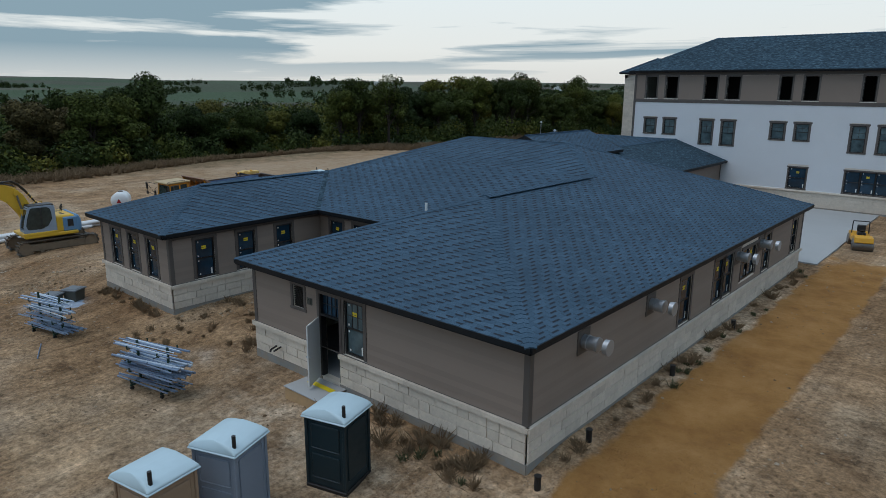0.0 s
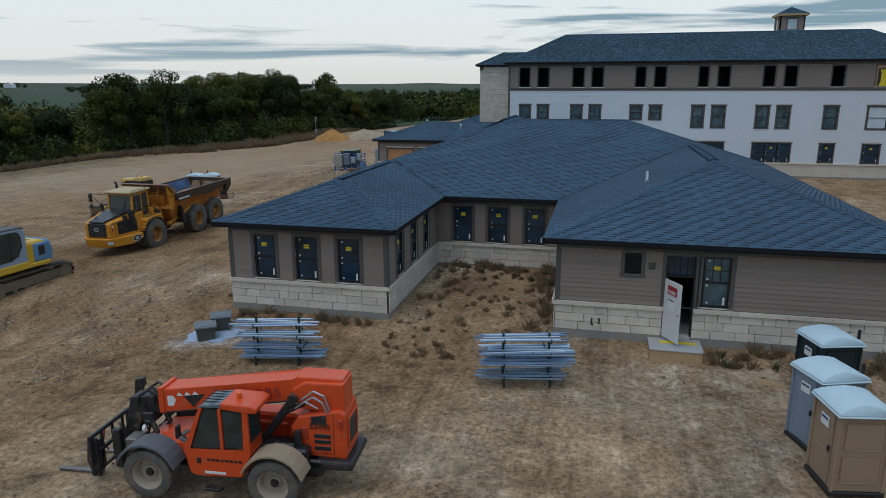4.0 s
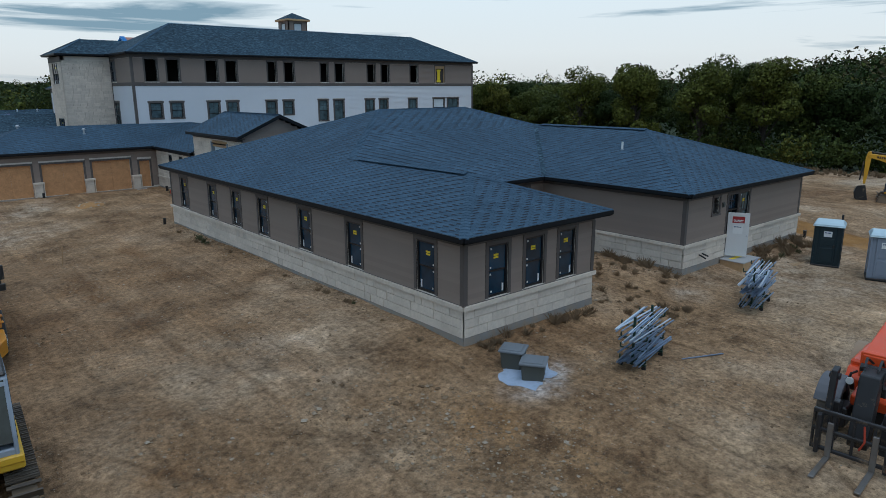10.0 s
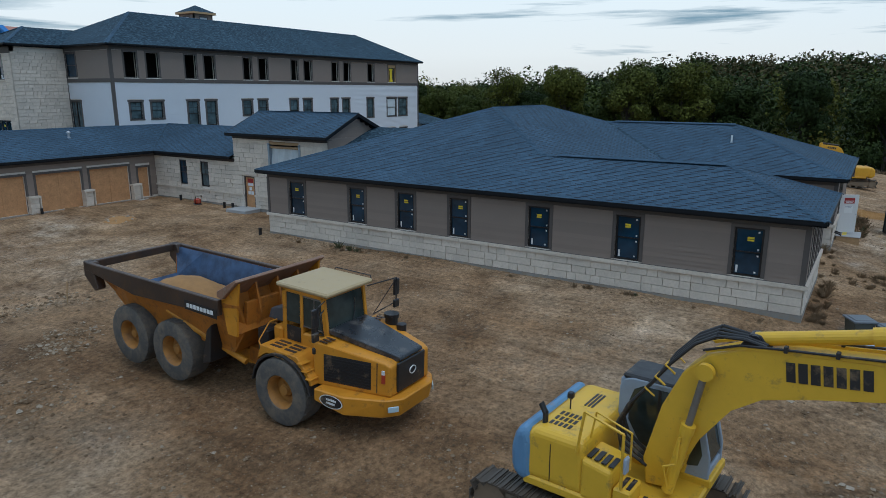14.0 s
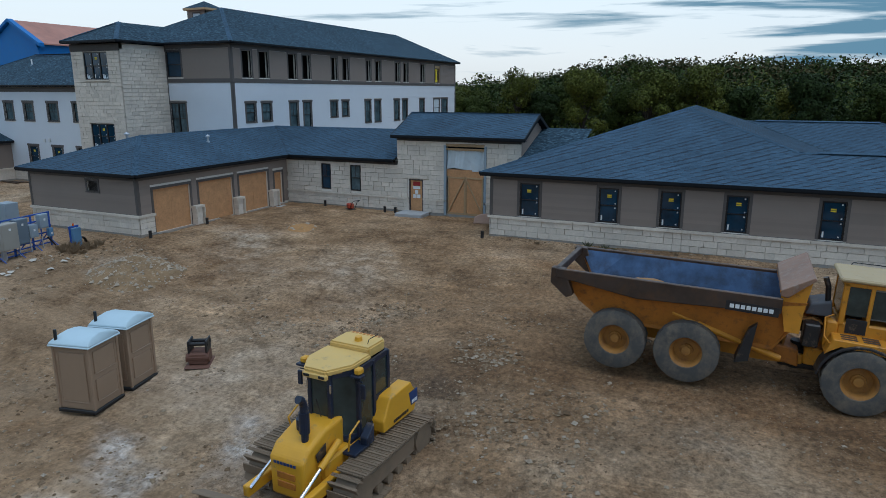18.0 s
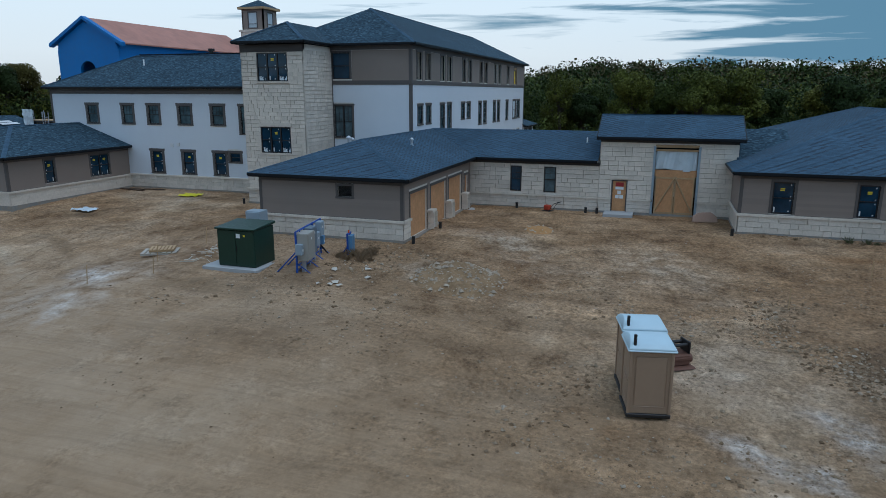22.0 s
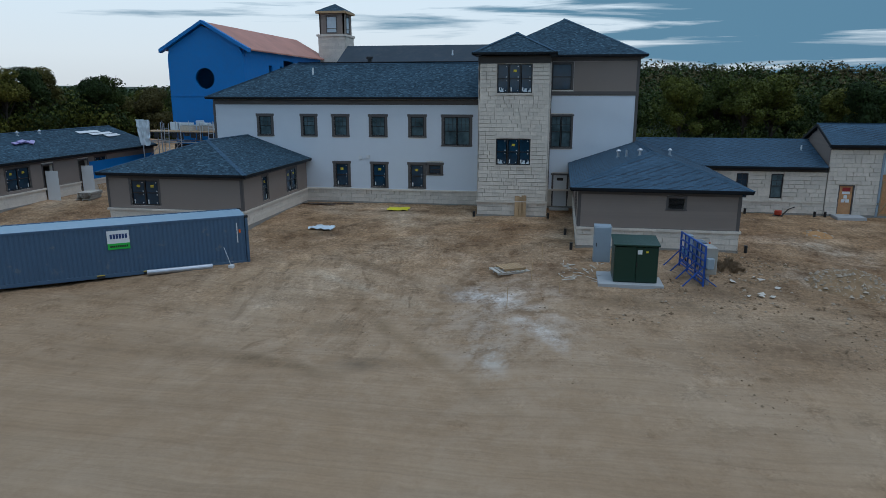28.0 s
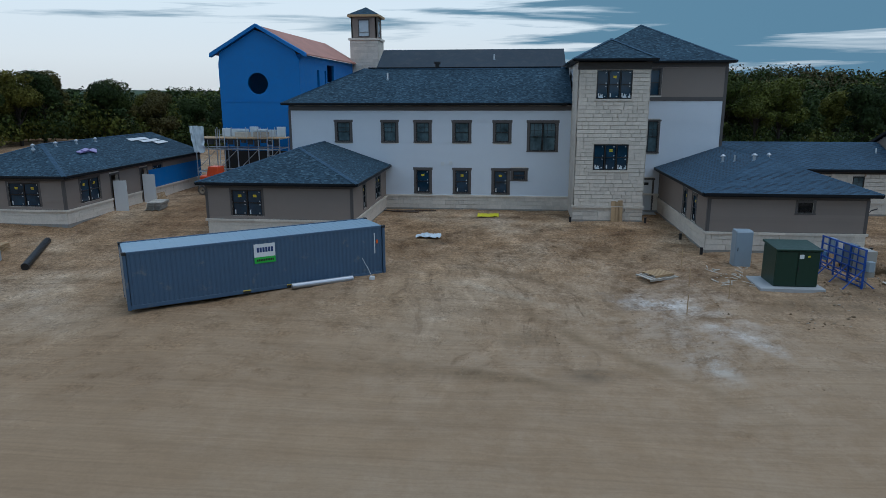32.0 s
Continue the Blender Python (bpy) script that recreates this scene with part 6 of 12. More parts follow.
# ---- blue membrane-wrapped hall ----
blue = thing("wrapped_hall", pose(0, 0, 0), "unfinished gabled hall wrapped in bright blue weather membrane", "building")
bm = bmesh.new()
seg = 28
cy, cz, cr = 96.95, 9.05, 0.95
ring = [bm.verts.new((-16.5, cy + cr * math.cos(2 * math.pi * k / seg), cz + cr * math.sin(2 * math.pi * k / seg))) for k in range(seg)]
out = []
for k in range(seg):
    a = 2 * math.pi * k / seg
    dy, dz = math.cos(a), math.sin(a)
    lim = []
    lim.append((100.55 - cy) / dy if dy > 1e-6 else 1e9)
    lim.append((93.0 - cy) / dy if dy < -1e-6 else 1e9)
    lim.append((3.0 - cz) / dz if dz < -1e-6 else 1e9)
    for sgn in (1, -1):
        den = dz + sgn * dy * 0.568
        lim.append((13.8 - cz - sgn * (cy - 96.78) * 0.568) / den if den > 1e-6 else 1e9)
    t = min(lim)
    out.append(bm.verts.new((-16.5, cy + t * dy, cz + t * dz)))
for k in range(seg):
    bm.faces.new((ring[k], ring[(k + 1) % seg], out[(k + 1) % seg], out[k]))
got = bmesh.ops.extrude_face_region(bm, geom=list(bm.faces))
bmesh.ops.translate(bm, verts=[g for g in got["geom"] if isinstance(g, bmesh.types.BMVert)], vec=(0.3, 0, 0))
part("gable_wall", bm, M["blue_wrap"], blue)
s = Side("y", 93.0, -1)
core(s, "side_wall", blue, -16.2, 4.0, 3, 11.6, [(-11.0, -10.2, 8.6, 10.4), (-8.3, -7.7, 9.0, 10.4), (-7.3, -4.6, 9.3, 11.0)], M["blue_wrap"])
bm = bmesh.new()
box(bm, -16.2, 6.0, 100.3, 100.55, 3, 11.6)
box(bm, 5.8, 6.0, 93.0, 100.3, 3, 11.6)
part("back_wall", bm, M["blue_wrap"], blue)
bm = bmesh.new()
prism(bm, [(92.6, 11.55), (96.78, 13.95), (100.95, 11.55), (100.95, 11.68), (96.78, 14.1), (92.6, 11.68)], 0, 1)
bmesh.ops.transform(bm, matrix=Matrix(((0, 1, 0, 0), (1, 0, 0, 0), (0, 0, 1, 0), (0, 0, 0, 1))), verts=bm.verts)
for v in bm.verts:
    v.co.x = -16.3 if v.co.x < 0.5 else 6.2
part("roof", bm, M["ply_red"], blue)
bm = bmesh.new()
prism(bm, [(92.35, 11.35), (96.78, 13.9), (101.2, 11.35), (101.2, 11.7), (96.78, 14.2), (92.35, 11.7)], 0, 1)
bmesh.ops.transform(bm, matrix=Matrix(((0, 1, 0, 0), (1, 0, 0, 0), (0, 0, 1, 0), (0, 0, 0, 1))), verts=bm.verts)
for v in bm.verts:
    v.co.x = -16.85 if v.co.x < 0.5 else -16.25
part("gable_rim", bm, M["blue_wrap"], blue)
bm = bmesh.new()
s = Side("x", -16.5, -1)
s.box(bm, 93.0, 100.55, 7.42, 7.5, 0, 0.04)
part("band", bm, M["blue_wrap"], blue)


# ---- low wings north of the yard ----
def low_wing(name, x0, y0, x1, y1, label, front, sidew, seed):
    b = thing(name, pose(0, 0, 0), label, "building")
    hw = (y1 - y0) / 2
    yr_, zz = (y0 + y1) / 2, 2.9
    planes = [([(x0, y1), (x0, y0), (x0 + hw, yr_)], (x0, y0), (1, 0)), ([(x0, y0), (x1, y0), (x1, yr_), (x0 + hw, yr_)], (x0, y0), (0, 1)), ([(x1, y1), (x0, y1), (x0 + hw, yr_), (x1, yr_)], (x0, y1), (0, -1))]
    for pts, ev, d in planes:
        roof_plane(b, "roof", pts, ev, d, zz, SL, shingles=False)
    for a, c in (((x0, y0, zz), (x0 + hw, yr_, zz + SL * hw)), ((x0, y1, zz), (x0 + hw, yr_, zz + SL * hw)), ((x0 + hw, yr_, zz + SL * hw), (x1, yr_, zz + SL * hw))):
        ridge_caps(b, a, c, step=0.3)
    eave_trim(b, (x0, y0), (x0, y1), zz, (1, 0))
    eave_trim(b, (x0, y0), (x1, y0), zz, (0, 1))
    eave_trim(b, (x0, y1), (x1, y1), zz, (0, -1))
    o = 0.43
    for sd, a0, a1, wins, doors in ((Side("x", x0 + o, -1), y0 + o, y1 - o, front, []), (Side("y", y0 + o, -1), x0 + o, x1, *sidew)):
        hs = [(a, c, 0.8, 2.4) for a, c in wins]
        w = clad(sd, b, a0, a1, hs, seed, z_top=2.74, base_holes=[(a, c, -0.4, 2.3) for a, c in doors], single=False, corner=(True, sd.axis == "x"), cap=0.6)
        for k, q in enumerate(hs):
            casing(sd, w, *q, 0.12)
            window(sd, w, *q, bays=2 if q[1] - q[0] > 1.3 else 1, seed=k)
        for a, c in doors:
            casing(sd, w, a, c, -0.4, 2.3, 0.12)
    bm = bmesh.new()
    box(bm, x0 + o, x1, y1 - o - 0.2, y1 - o, -2, 2.74)
    box(bm, x0 + o + 0.4, x1, yr_, yr_ + 0.1, -2, 2.74)
    part("wall", bm, M["taupe"], b)
    return b


low_wing("low_wing", -38.24, 82.93, -27.0, 92.98, "taupe single-storey wing with hipped shingle roof", [(89.0, 90.9)], ([(-34.9, -34.1), (-30.9, -29.1)], []), 51)
low_wing("low_wing", -36.3, 102.8, -16.0, 112.8, "half-clad single-storey wing with open doors and part blue membrane", [(105.0, 107.2)], ([(-34.2, -32.0), (-24.6, -23.2)], [(-30.6, -29.6), (-26.6, -25.6)]), 52)

# ---- machine materials ----
M.update({
    "orange": worn("faded_orange_paint", (0.66, 0.072, 0.014), 0.36, vary=0.08, grain=4, blot=1.2, dirt=(0.34, 0.20, 0.11), dirt_amount=0.12, bump=0.03),
    "hood_dark": worn("glossy_black_hood_paint", (0.02, 0.024, 0.03), 0.3, vary=0.2, grain=3, dirt=(0.16, 0.14, 0.12), dirt_amount=0.3, bump=0.02),
    "yellow": worn("worn_yellow_paint", (0.64, 0.325, 0.020), 0.45, vary=0.08, grain=4, blot=1.1, dirt=(0.30, 0.21, 0.10), dirt_amount=0.12, bump=0.03),
    "lemon": worn("worn_lemon_yellow_paint", (0.66, 0.395, 0.030), 0.42, vary=0.08, grain=4, blot=1.1, dirt=(0.22, 0.15, 0.06), dirt_amount=0.14, bump=0.03),
    "navy": worn("dark_navy_machine_paint", (0.012, 0.020, 0.042), 0.4, vary=0.2, grain=5, dirt=DUST, dirt_amount=0.1),
    # body yellow made paler: the roof's sky reflection is put into the colour
    "pale_yellow": worn("dusty_yellow_with_sky_sheen", (0.62, 0.41, 0.125), 0.55, vary=0.08, grain=5, dirt=DUST, dirt_amount=0.12),
    "amber": worn("rust_stained_amber_paint", (0.57, 0.235, 0.016), 0.5, vary=0.14, grain=4, blot=1.3, dirt=(0.16, 0.075, 0.03), dirt_amount=0.16, bump=0.08),
    "bed_steel": worn("dark_worn_bed_steel", (0.074, 0.052, 0.042), 0.45, metal=0.45, vary=0.3, grain=3, dirt=(0.13, 0.07, 0.035), dirt_amount=0.45),
    # blue base colour paints the sky's sheen on the bed steel
    "bed_shine": worn("steel_with_painted_blue_sheen", (0.055, 0.10, 0.19), 0.42, metal=0.4, vary=0.6, grain=2, blot=0.5, dirt=(0.03, 0.03, 0.035), dirt_amount=0.45),
    "lip_steel": worn("scuffed_rusty_plate", (0.26, 0.15, 0.10), 0.55, metal=0.2, vary=0.3, grain=5, blot=1.6, dirt=(0.30, 0.25, 0.21), dirt_amount=0.3),
    "bed_amber": worn("rust_streaked_orange_paint", (0.43, 0.150, 0.018), 0.55, vary=0.2, grain=4, blot=1.5, dirt=(0.12, 0.055, 0.025), dirt_amount=0.32, bump=0.08),
    "rubber": worn("dusty_tyre_rubber", (0.085, 0.080, 0.074), 0.9, vary=0.25, grain=7, dirt=(0.22, 0.17, 0.12), dirt_amount=0.5, bump=0.3),
    "rim_dust": worn("dust_coated_rim", (0.33, 0.27, 0.20), 0.8, vary=0.15, grain=6),
    "rim_amber": worn("rusty_amber_rim", (0.36, 0.16, 0.03), 0.65, vary=0.25, grain=6, dirt=(0.12, 0.06, 0.03), dirt_amount=0.4),
    "steel": worn("bare_track_steel", (0.20, 0.19, 0.18), 0.45, metal=0.6, vary=0.25, grain=6, dirt=DUST, dirt_amount=0.35),
    "track_dark": worn("dark_brown_track_steel", (0.085, 0.070, 0.056), 0.6, metal=0.3, vary=0.3, grain=5, dirt=(0.20, 0.14, 0.085), dirt_amount=0.25),
    "track_mud": worn("muddy_track_steel", (0.20, 0.148, 0.10), 0.8, metal=0.1, vary=0.25, grain=5, dirt=(0.24, 0.17, 0.11), dirt_amount=0.5),
    "mach_black": worn("black_machine_paint", (0.018, 0.018, 0.02), 0.45, vary=0.3, grain=5, dirt=DUST, dirt_amount=0.15),
    "grey_blue": worn("blue_grey_panel_paint", (0.11, 0.24, 0.40), 0.45, vary=0.1, grain=4, dirt=DUST, dirt_amount=0.1),
    "cab_grey": worn("pale_grey_cab_paint", (0.27, 0.33, 0.41), 0.45, vary=0.08, grain=5, dirt=DUST, dirt_amount=0.1),
    "cream": worn("sun_bleached_cream_paint", (0.42, 0.315, 0.17), 0.55, vary=0.08, grain=5, dirt=DUST, dirt_amount=0.1),
    "chrome": worn("polished_piston_rod", (0.62, 0.64, 0.68), 0.12, metal=1.0, vary=0.04, bump=0),
    "cab_glass": worn("tinted_cab_glass", (0.030, 0.042, 0.040), 0.06, vary=0.65, grain=2.5, blot=1.6, bump=0, spec=0.5),
    "roof_glass": worn("dusty_roof_glass", (0.12, 0.16, 0.19), 0.25, vary=0.2, grain=3, bump=0),
    "fender_grey": worn("dusty_grey_fender", (0.10, 0.105, 0.12), 0.6, vary=0.12, grain=6, dirt=DUST, dirt_amount=0.2),
    "fender_tan": worn("mud_coated_fender", (0.33, 0.25, 0.17), 0.85, vary=0.12, grain=6),
    "amber_lamp": worn("amber_beacon", (0.75, 0.12, 0.01), 0.25, vary=0.05, bump=0),
    "bundle_wrap": worn("purple_and_white_wrap", (0.30, 0.24, 0.46), 0.4, vary=0.45, grain=4, blot=2.2, bump=0.05),
    "orange_sand": worn("orange_sand", (0.40, 0.20, 0.055), 0.95, vary=0.2, grain=5, bump=0.6),
    "pale_sand": worn("pale_tan_sand", (0.36, 0.28, 0.19), 0.95, vary=0.2, grain=5, bump=0.6),
    "soil": worn("loose_orange_soil", (0.33, 0.175, 0.065), 0.95, vary=0.25, grain=5, bump=0.8),
    "porta_roof": worn("translucent_white_roof", (0.44, 0.57, 0.63), 0.5, vary=0.05, grain=4, bump=0.03),
    "porta_dark": worn("dark_teal_plastic", (0.006, 0.022, 0.030), 0.45, vary=0.12, grain=4, bump=0.03),
    "porta_grey": worn("blue_grey_plastic", (0.20, 0.24, 0.30), 0.5, vary=0.08, grain=4, bump=0.03),
    "porta_tan": worn("tan_plastic", (0.30, 0.205, 0.135), 0.55, vary=0.08, grain=4, bump=0.03),
    "box_blue": worn("blue_grey_container_paint", (0.050, 0.098, 0.165), 0.5, vary=0.10, grain=3, blot=0.5, dirt=(0.17, 0.18, 0.18), dirt_amount=0.08),
    "box_roof": worn("pale_container_roof", (0.22, 0.32, 0.40), 0.5, vary=0.10, grain=2, blot=0.6),
    "green_box": worn("dark_green_enamel", (0.006, 0.034, 0.021), 0.4, vary=0.1, bump=0.02),
    "rack_blue": worn("bright_blue_rack_paint", (0.015, 0.075, 0.34), 0.45, vary=0.12, grain=6),
    "cabinet": worn("grey_electrical_cabinet", (0.26, 0.32, 0.37), 0.45, vary=0.06, grain=3, bump=0.02),
    "sign_green": worn("green_sign_band", (0.03, 0.42, 0.05), 0.5, vary=0.05, bump=0),
    "pipe_white": worn("white_plastic_pipe", (0.66, 0.68, 0.70), 0.4, vary=0.05),
    "barrel": worn("blue_plastic_barrel", (0.012, 0.045, 0.16), 0.45, vary=0.1),
    "yellow_sheet": worn("yellow_plastic_sheet", (0.62, 0.56, 0.02), 0.5, vary=0.1),
    "red_paint": worn("red_machine_paint", (0.40, 0.045, 0.02), 0.45, vary=0.15, dirt=DUST, dirt_amount=0.2),
    "rust": worn("rusty_brown_steel", (0.13, 0.06, 0.04), 0.75, vary=0.3, grain=6),
    "conduit": worn("galvanised_tube", (0.22, 0.30, 0.42), 0.35, metal=0.7, vary=0.2, grain=3, piece=0.25),
    "brick_pink": worn("pinkish_stone_slab", (0.40, 0.27, 0.21), 0.9, vary=0.15),
    "lead_grey": worn("weathered_grey_tub", (0.075, 0.078, 0.066), 0.7, vary=0.15, grain=4),
})


def lathe(bm, prof, seg=28, axis="y"):
    """Turns a profile of (radius, along) round the y axis."""
    rings = []
    for k in range(seg):
        a = 2 * math.pi * k / seg
        c, s_ = math.cos(a), math.sin(a)
        rings.append([bm.verts.new((r * c, y, r * s_)) for r, y in prof])
    for k in range(seg):
        p, q = rings[k], rings[(k + 1) % seg]
        for i in range(len(prof) - 1):
            bm.faces.new((p[i], p[i + 1], q[i + 1], q[i]))


TYRES = {}


def wheel(parent, x, y, r, w, out, rim, lugs=22, rim_r=0.58, chevron=True):
    """A wheel at x, y on the ground line; out is +1 or -1 for the side its face looks to."""
    key = (r, w, lugs)
    if key not in TYRES:
        bm = bmesh.new()
        ri = r * rim_r
        lathe(bm, [(ri, -w * 0.42), (ri + 0.03, -w * 0.5), (r * 0.84, -w * 0.52), (r * 0.94, -w * 0.46), (r * 0.955, 0), (r * 0.94, w * 0.46), (r * 0.84, w * 0.52), (ri + 0.03, w * 0.5), (ri, w * 0.42)], 36)
        lug = bmesh.new()
        box(lug, -w * 0.062, w * 0.062, -w * 0.22, w * 0.22, -r * 0.03, r * 0.002)
        bm2 = bmesh.new()
        lathe(bm2, [(0.0, -w * 0.18), (ri * 0.42, -w * 0.18), (ri * 0.46, -w * 0.08), (ri * 0.8, -w * 0.06), (ri * 0.86, -w * 0.3), (ri * 0.95, -w * 0.42), (ri + 0.012, -w * 0.47), (ri + 0.012, -w * 0.38), (ri, w * 0.3), (0, w * 0.3)], 30)
        for k in range(10):
            a = 2 * math.pi * k / 10
            tube(bm2, (ri * 0.33 * math.cos(a), -w * 0.21, ri * 0.33 * math.sin(a)), (ri * 0.33 * math.cos(a), -w * 0.17, ri * 0.33 * math.sin(a)), 0.018, 6)
        TYRES[key] = mesh_of("tyre", bm, M["rubber"], True), mesh_of("rim", bm2, None, True), mesh_of("tyre_lug", lug, M["rubber"])
    tyre = part("wheel", TYRES[key][0], None, parent)
    tyre.matrix_basis = pose(x, y, r, 0, 0, 0 if out < 0 else 180)
    for k in range(lugs):
        for sd in (-1, 1):
            a = 2 * math.pi * (k + (0.5 if sd > 0 else 0)) / lugs
            part("tyre_lug", TYRES[key][2], None, tyre, m=Matrix.Rotation(-a, 4, "Y") @ Matrix.Translation((r * 0.952, sd * w * 0.22, 0)) @ Matrix.Rotation(sd * 0.6, 4, "X") @ Matrix.Rotation(math.pi / 2, 4, "Y"))
    rm = TYRES[key][1].copy()
    rm.materials.append(M[rim])
    part("rim", rm, None, tyre)
    bm = bmesh.new()
    lathe(bm, [(0.0, -w * 0.30), (r * 0.13, -w * 0.28), (r * 0.17, -w * 0.18)], 16)
    part("hub", bm, M["mach_black"] if rim == "rim_dust" else M[rim], tyre)
    return tyre


def P(parent, name, material, build, label="", smooth=False):
    """A part whose mesh is drawn by a small function."""
    bm = bmesh.new()
    build(bm)
    return part(name, bm, M[material], parent, label, smooth=smooth)


def bars(parent, name, material, x0, x1, y, z0, z1, n, gap=0.25, thick=0.006, tilt=None):
    """A row of plain bars that stands in for lettering, on a face that looks along y."""
    w = (x1 - x0) / n
    bm = bmesh.new()
    for k in range(n):
        box(bm, x0 + k * w, x0 + (k + 1 - gap) * w, y - thick, y + thick, z0, z1)
    if tilt is not None:
        bmesh.ops.transform(bm, matrix=tilt, verts=bm.verts)
    return part(name, bm, M[material], parent)


def lettering(parent, name, words, material, m, size, thick=0.004):
    cu = bpy.data.curves.new(name, "FONT")
    cu.body, cu.size, cu.extrude, cu.align_x, cu.align_y = words, size, thick, "CENTER", "CENTER"
    tmp = bpy.data.objects.new(name, cu)
    scene.collection.objects.link(tmp)
    me = bpy.data.meshes.new_from_object(tmp)
    bpy.data.objects.remove(tmp)
    me.materials.clear()
    me.materials.append(M[material])
    return part(name, me, None, parent, m=m)


# ---- telescopic handler ----
def telehandler(m):
    t = thing("telescopic_handler", m, "orange telescopic handler with black fork carriage, parked on dirt", "forklift")
    for x, sd, rim in ((1.66, 1, "rim_dust"), (1.66, -1, "rim_dust"), (-1.3, 1, "rim_dust"), (-1.3, -1, "rim_dust")):
        wheel(t, x, sd * 0.98, 0.61, 0.46, sd, rim, 18).matrix_basis.translation.z += 0.07
    P(t, "chassis", "mach_black", lambda b: (soft_box(b, -2.1, 1.95, -0.48, 0.48, 0.5, 0.95, 0.04), tube(b, (1.53, -0.9, 0.66), (1.53, 0.9, 0.66), 0.12), tube(b, (-1.53, -0.9, 0.66), (-1.53, 0.9, 0.66), 0.12)))
    P(t, "front_deck", "orange", lambda b: (soft_prism(b, [(0.35, 0.95), (2.0, 0.9), (2.05, 1.18), (0.35, 1.38)], -0.55, 0.72, 0.04), soft_box(b, -1.3, 0.4, -1.0, -0.5, 0.75, 1.5, 0.06)))
    for x_, y_, z_ in ((0.72, -0.12, 1.345), (0.95, 0.42, 1.30)):
        P(t, "spare_ring", "rubber", lambda b: (lathe(b, [(0.15, 0.0), (0.17, -0.07), (0.25, -0.09), (0.30, -0.05), (0.30, 0.02), (0.15, 0.02)], 22), bmesh.ops.transform(b, matrix=Matrix.Translation((x_, y_, z_)) @ Matrix.Rotation(math.pi / 2, 4, "X"), verts=b.verts)), "small worn rubber ring lying on the deck", True)
    P(t, "deck_cap", "fender_tan", lambda b: (lathe(b, [(0.0, 0.0), (0.30, 0.0), (0.30, -0.05), (0.22, -0.07), (0.2, -0.03), (0.0, -0.03)], 20), bmesh.ops.transform(b, matrix=Matrix.Translation((1.15, 0.25, 1.26)) @ Matrix.Rotation(math.pi / 2, 4, "X"), verts=b.verts)))
    rear = P(t, "engine_cowl", "orange", lambda b: soft_prism(b, [(-2.72, 0.92), (-2.72, 2.0), (-2.6, 2.12), (-1.62, 1.92), (-1.42, 1.62), (-1.5, 1.2), (-1.75, 0.95)], -0.62, 0.32, 0.05))
    P(t, "side_pod", "orange", lambda b: soft_prism(b, [(-1.0, 0.75), (-1.05, 1.3), (0.5, 1.35), (0.75, 1.1), (0.7, 0.75)], -1.02, -0.42, 0.06))
    P(rear, "rear_grille", "mach_black", lambda b: soft_box(b, -2.745, -2.70, -0.48, 0.12, 1.2, 1.82, 0.02))
    P(rear, "grille_trim", "orange", lambda b: [soft_box(b, -2.755, -2.72, *yy, *zz, 0.008) for yy, zz in (((-0.54, -0.48), (1.14, 1.88)), ((0.12, 0.18), (1.14, 1.88)), ((-0.48, 0.12), (1.82, 1.88)), ((-0.48, 0.12), (1.14, 1.2)))])
    for z in (1.47, 1.33, 1.17):
        P(rear, "louvre", "mach_black", lambda b: soft_box(b, -2.36, -1.98, 0.315, 0.335, z - 0.05, z + 0.05, 0.008))
    P(rear, "louvre", "mach_black", lambda b: soft_prism(b, [(-2.28, 1.76), (-1.92, 1.74), (-1.92, 1.93), (-2.28, 1.99)], 0.315, 0.33, 0.005))
    P(rear, "vent_panel", "red_paint", lambda b: soft_box(b, -1.86, -1.66, 0.315, 0.33, 1.36, 1.66, 0.01))
    P(rear, "panel_seam", "mach_black", lambda b: (box(b, -2.44, -2.43, 0.318, 0.326, 1.05, 2.02), box(b, -2.43, -1.55, 0.318, 0.326, 1.04, 1.05)))
    P(rear, "tail_lamp", "red_paint", lambda b: soft_box(b, -2.66, -2.56, 0.31, 0.37, 1.68, 1.92, 0.02))
    lettering(rear, "fleet_number", "E3490", "mach_black", Matrix.Translation((-2.12, 0.335, 1.70)) @ Matrix.Rotation(math.pi, 4, "Z") @ Matrix.Rotation(math.pi / 2, 4, "X"), 0.19)
    P(t, "rear_bumper", "mach_black", lambda b: (soft_prism(b, [(-2.9, 0.74), (-2.9, 0.94), (-1.85, 0.94), (-1.95, 0.7)], -0.78, 0.5, 0.06), soft_box(b, -2.2, -1.6, 0.2, 0.5, 0.55, 0.95, 0.04)))
    P(t, "axle_guard", "mach_black", lambda b: (soft_box(b, -1.9, -1.0, 0.3, 0.62, 0.75, 1.25, 0.05), tube(b, (-1.62, 0.42, 1.2), (-1.62, 0.42, 1.6), 0.09, 12), hose(b, [(-1.6, 0.42, 1.55), (-1.72, 0.46, 1.3), (-1.8, 0.42, 1.0)], 0.03)))
    # boom lies from the rear post down to the front
    boom = P(t, "boom", "orange", lambda b: soft_prism(b, [(-2.64, 2.34), (-2.64, 2.78), (-1.55, 2.78), (-1.45, 2.68), (1.9, 2.22), (1.9, 1.68), (1.7, 1.68), (-1.4, 2.2)], -0.46, 0.12, 0.03))
    P(boom, "boom_root", "orange", lambda b: soft_prism(b, [(-2.68, 2.0), (-2.68, 2.72), (-1.75, 2.70), (-1.45, 2.5), (-1.6, 2.05)], -0.46, 0.22, 0.04))
    P(boom, "boom_collar", "orange", lambda b: soft_prism(b, [(1.74, 1.64), (1.74, 2.29), (1.88, 2.27), (1.88, 1.64)], -0.49, 0.15, 0.02))
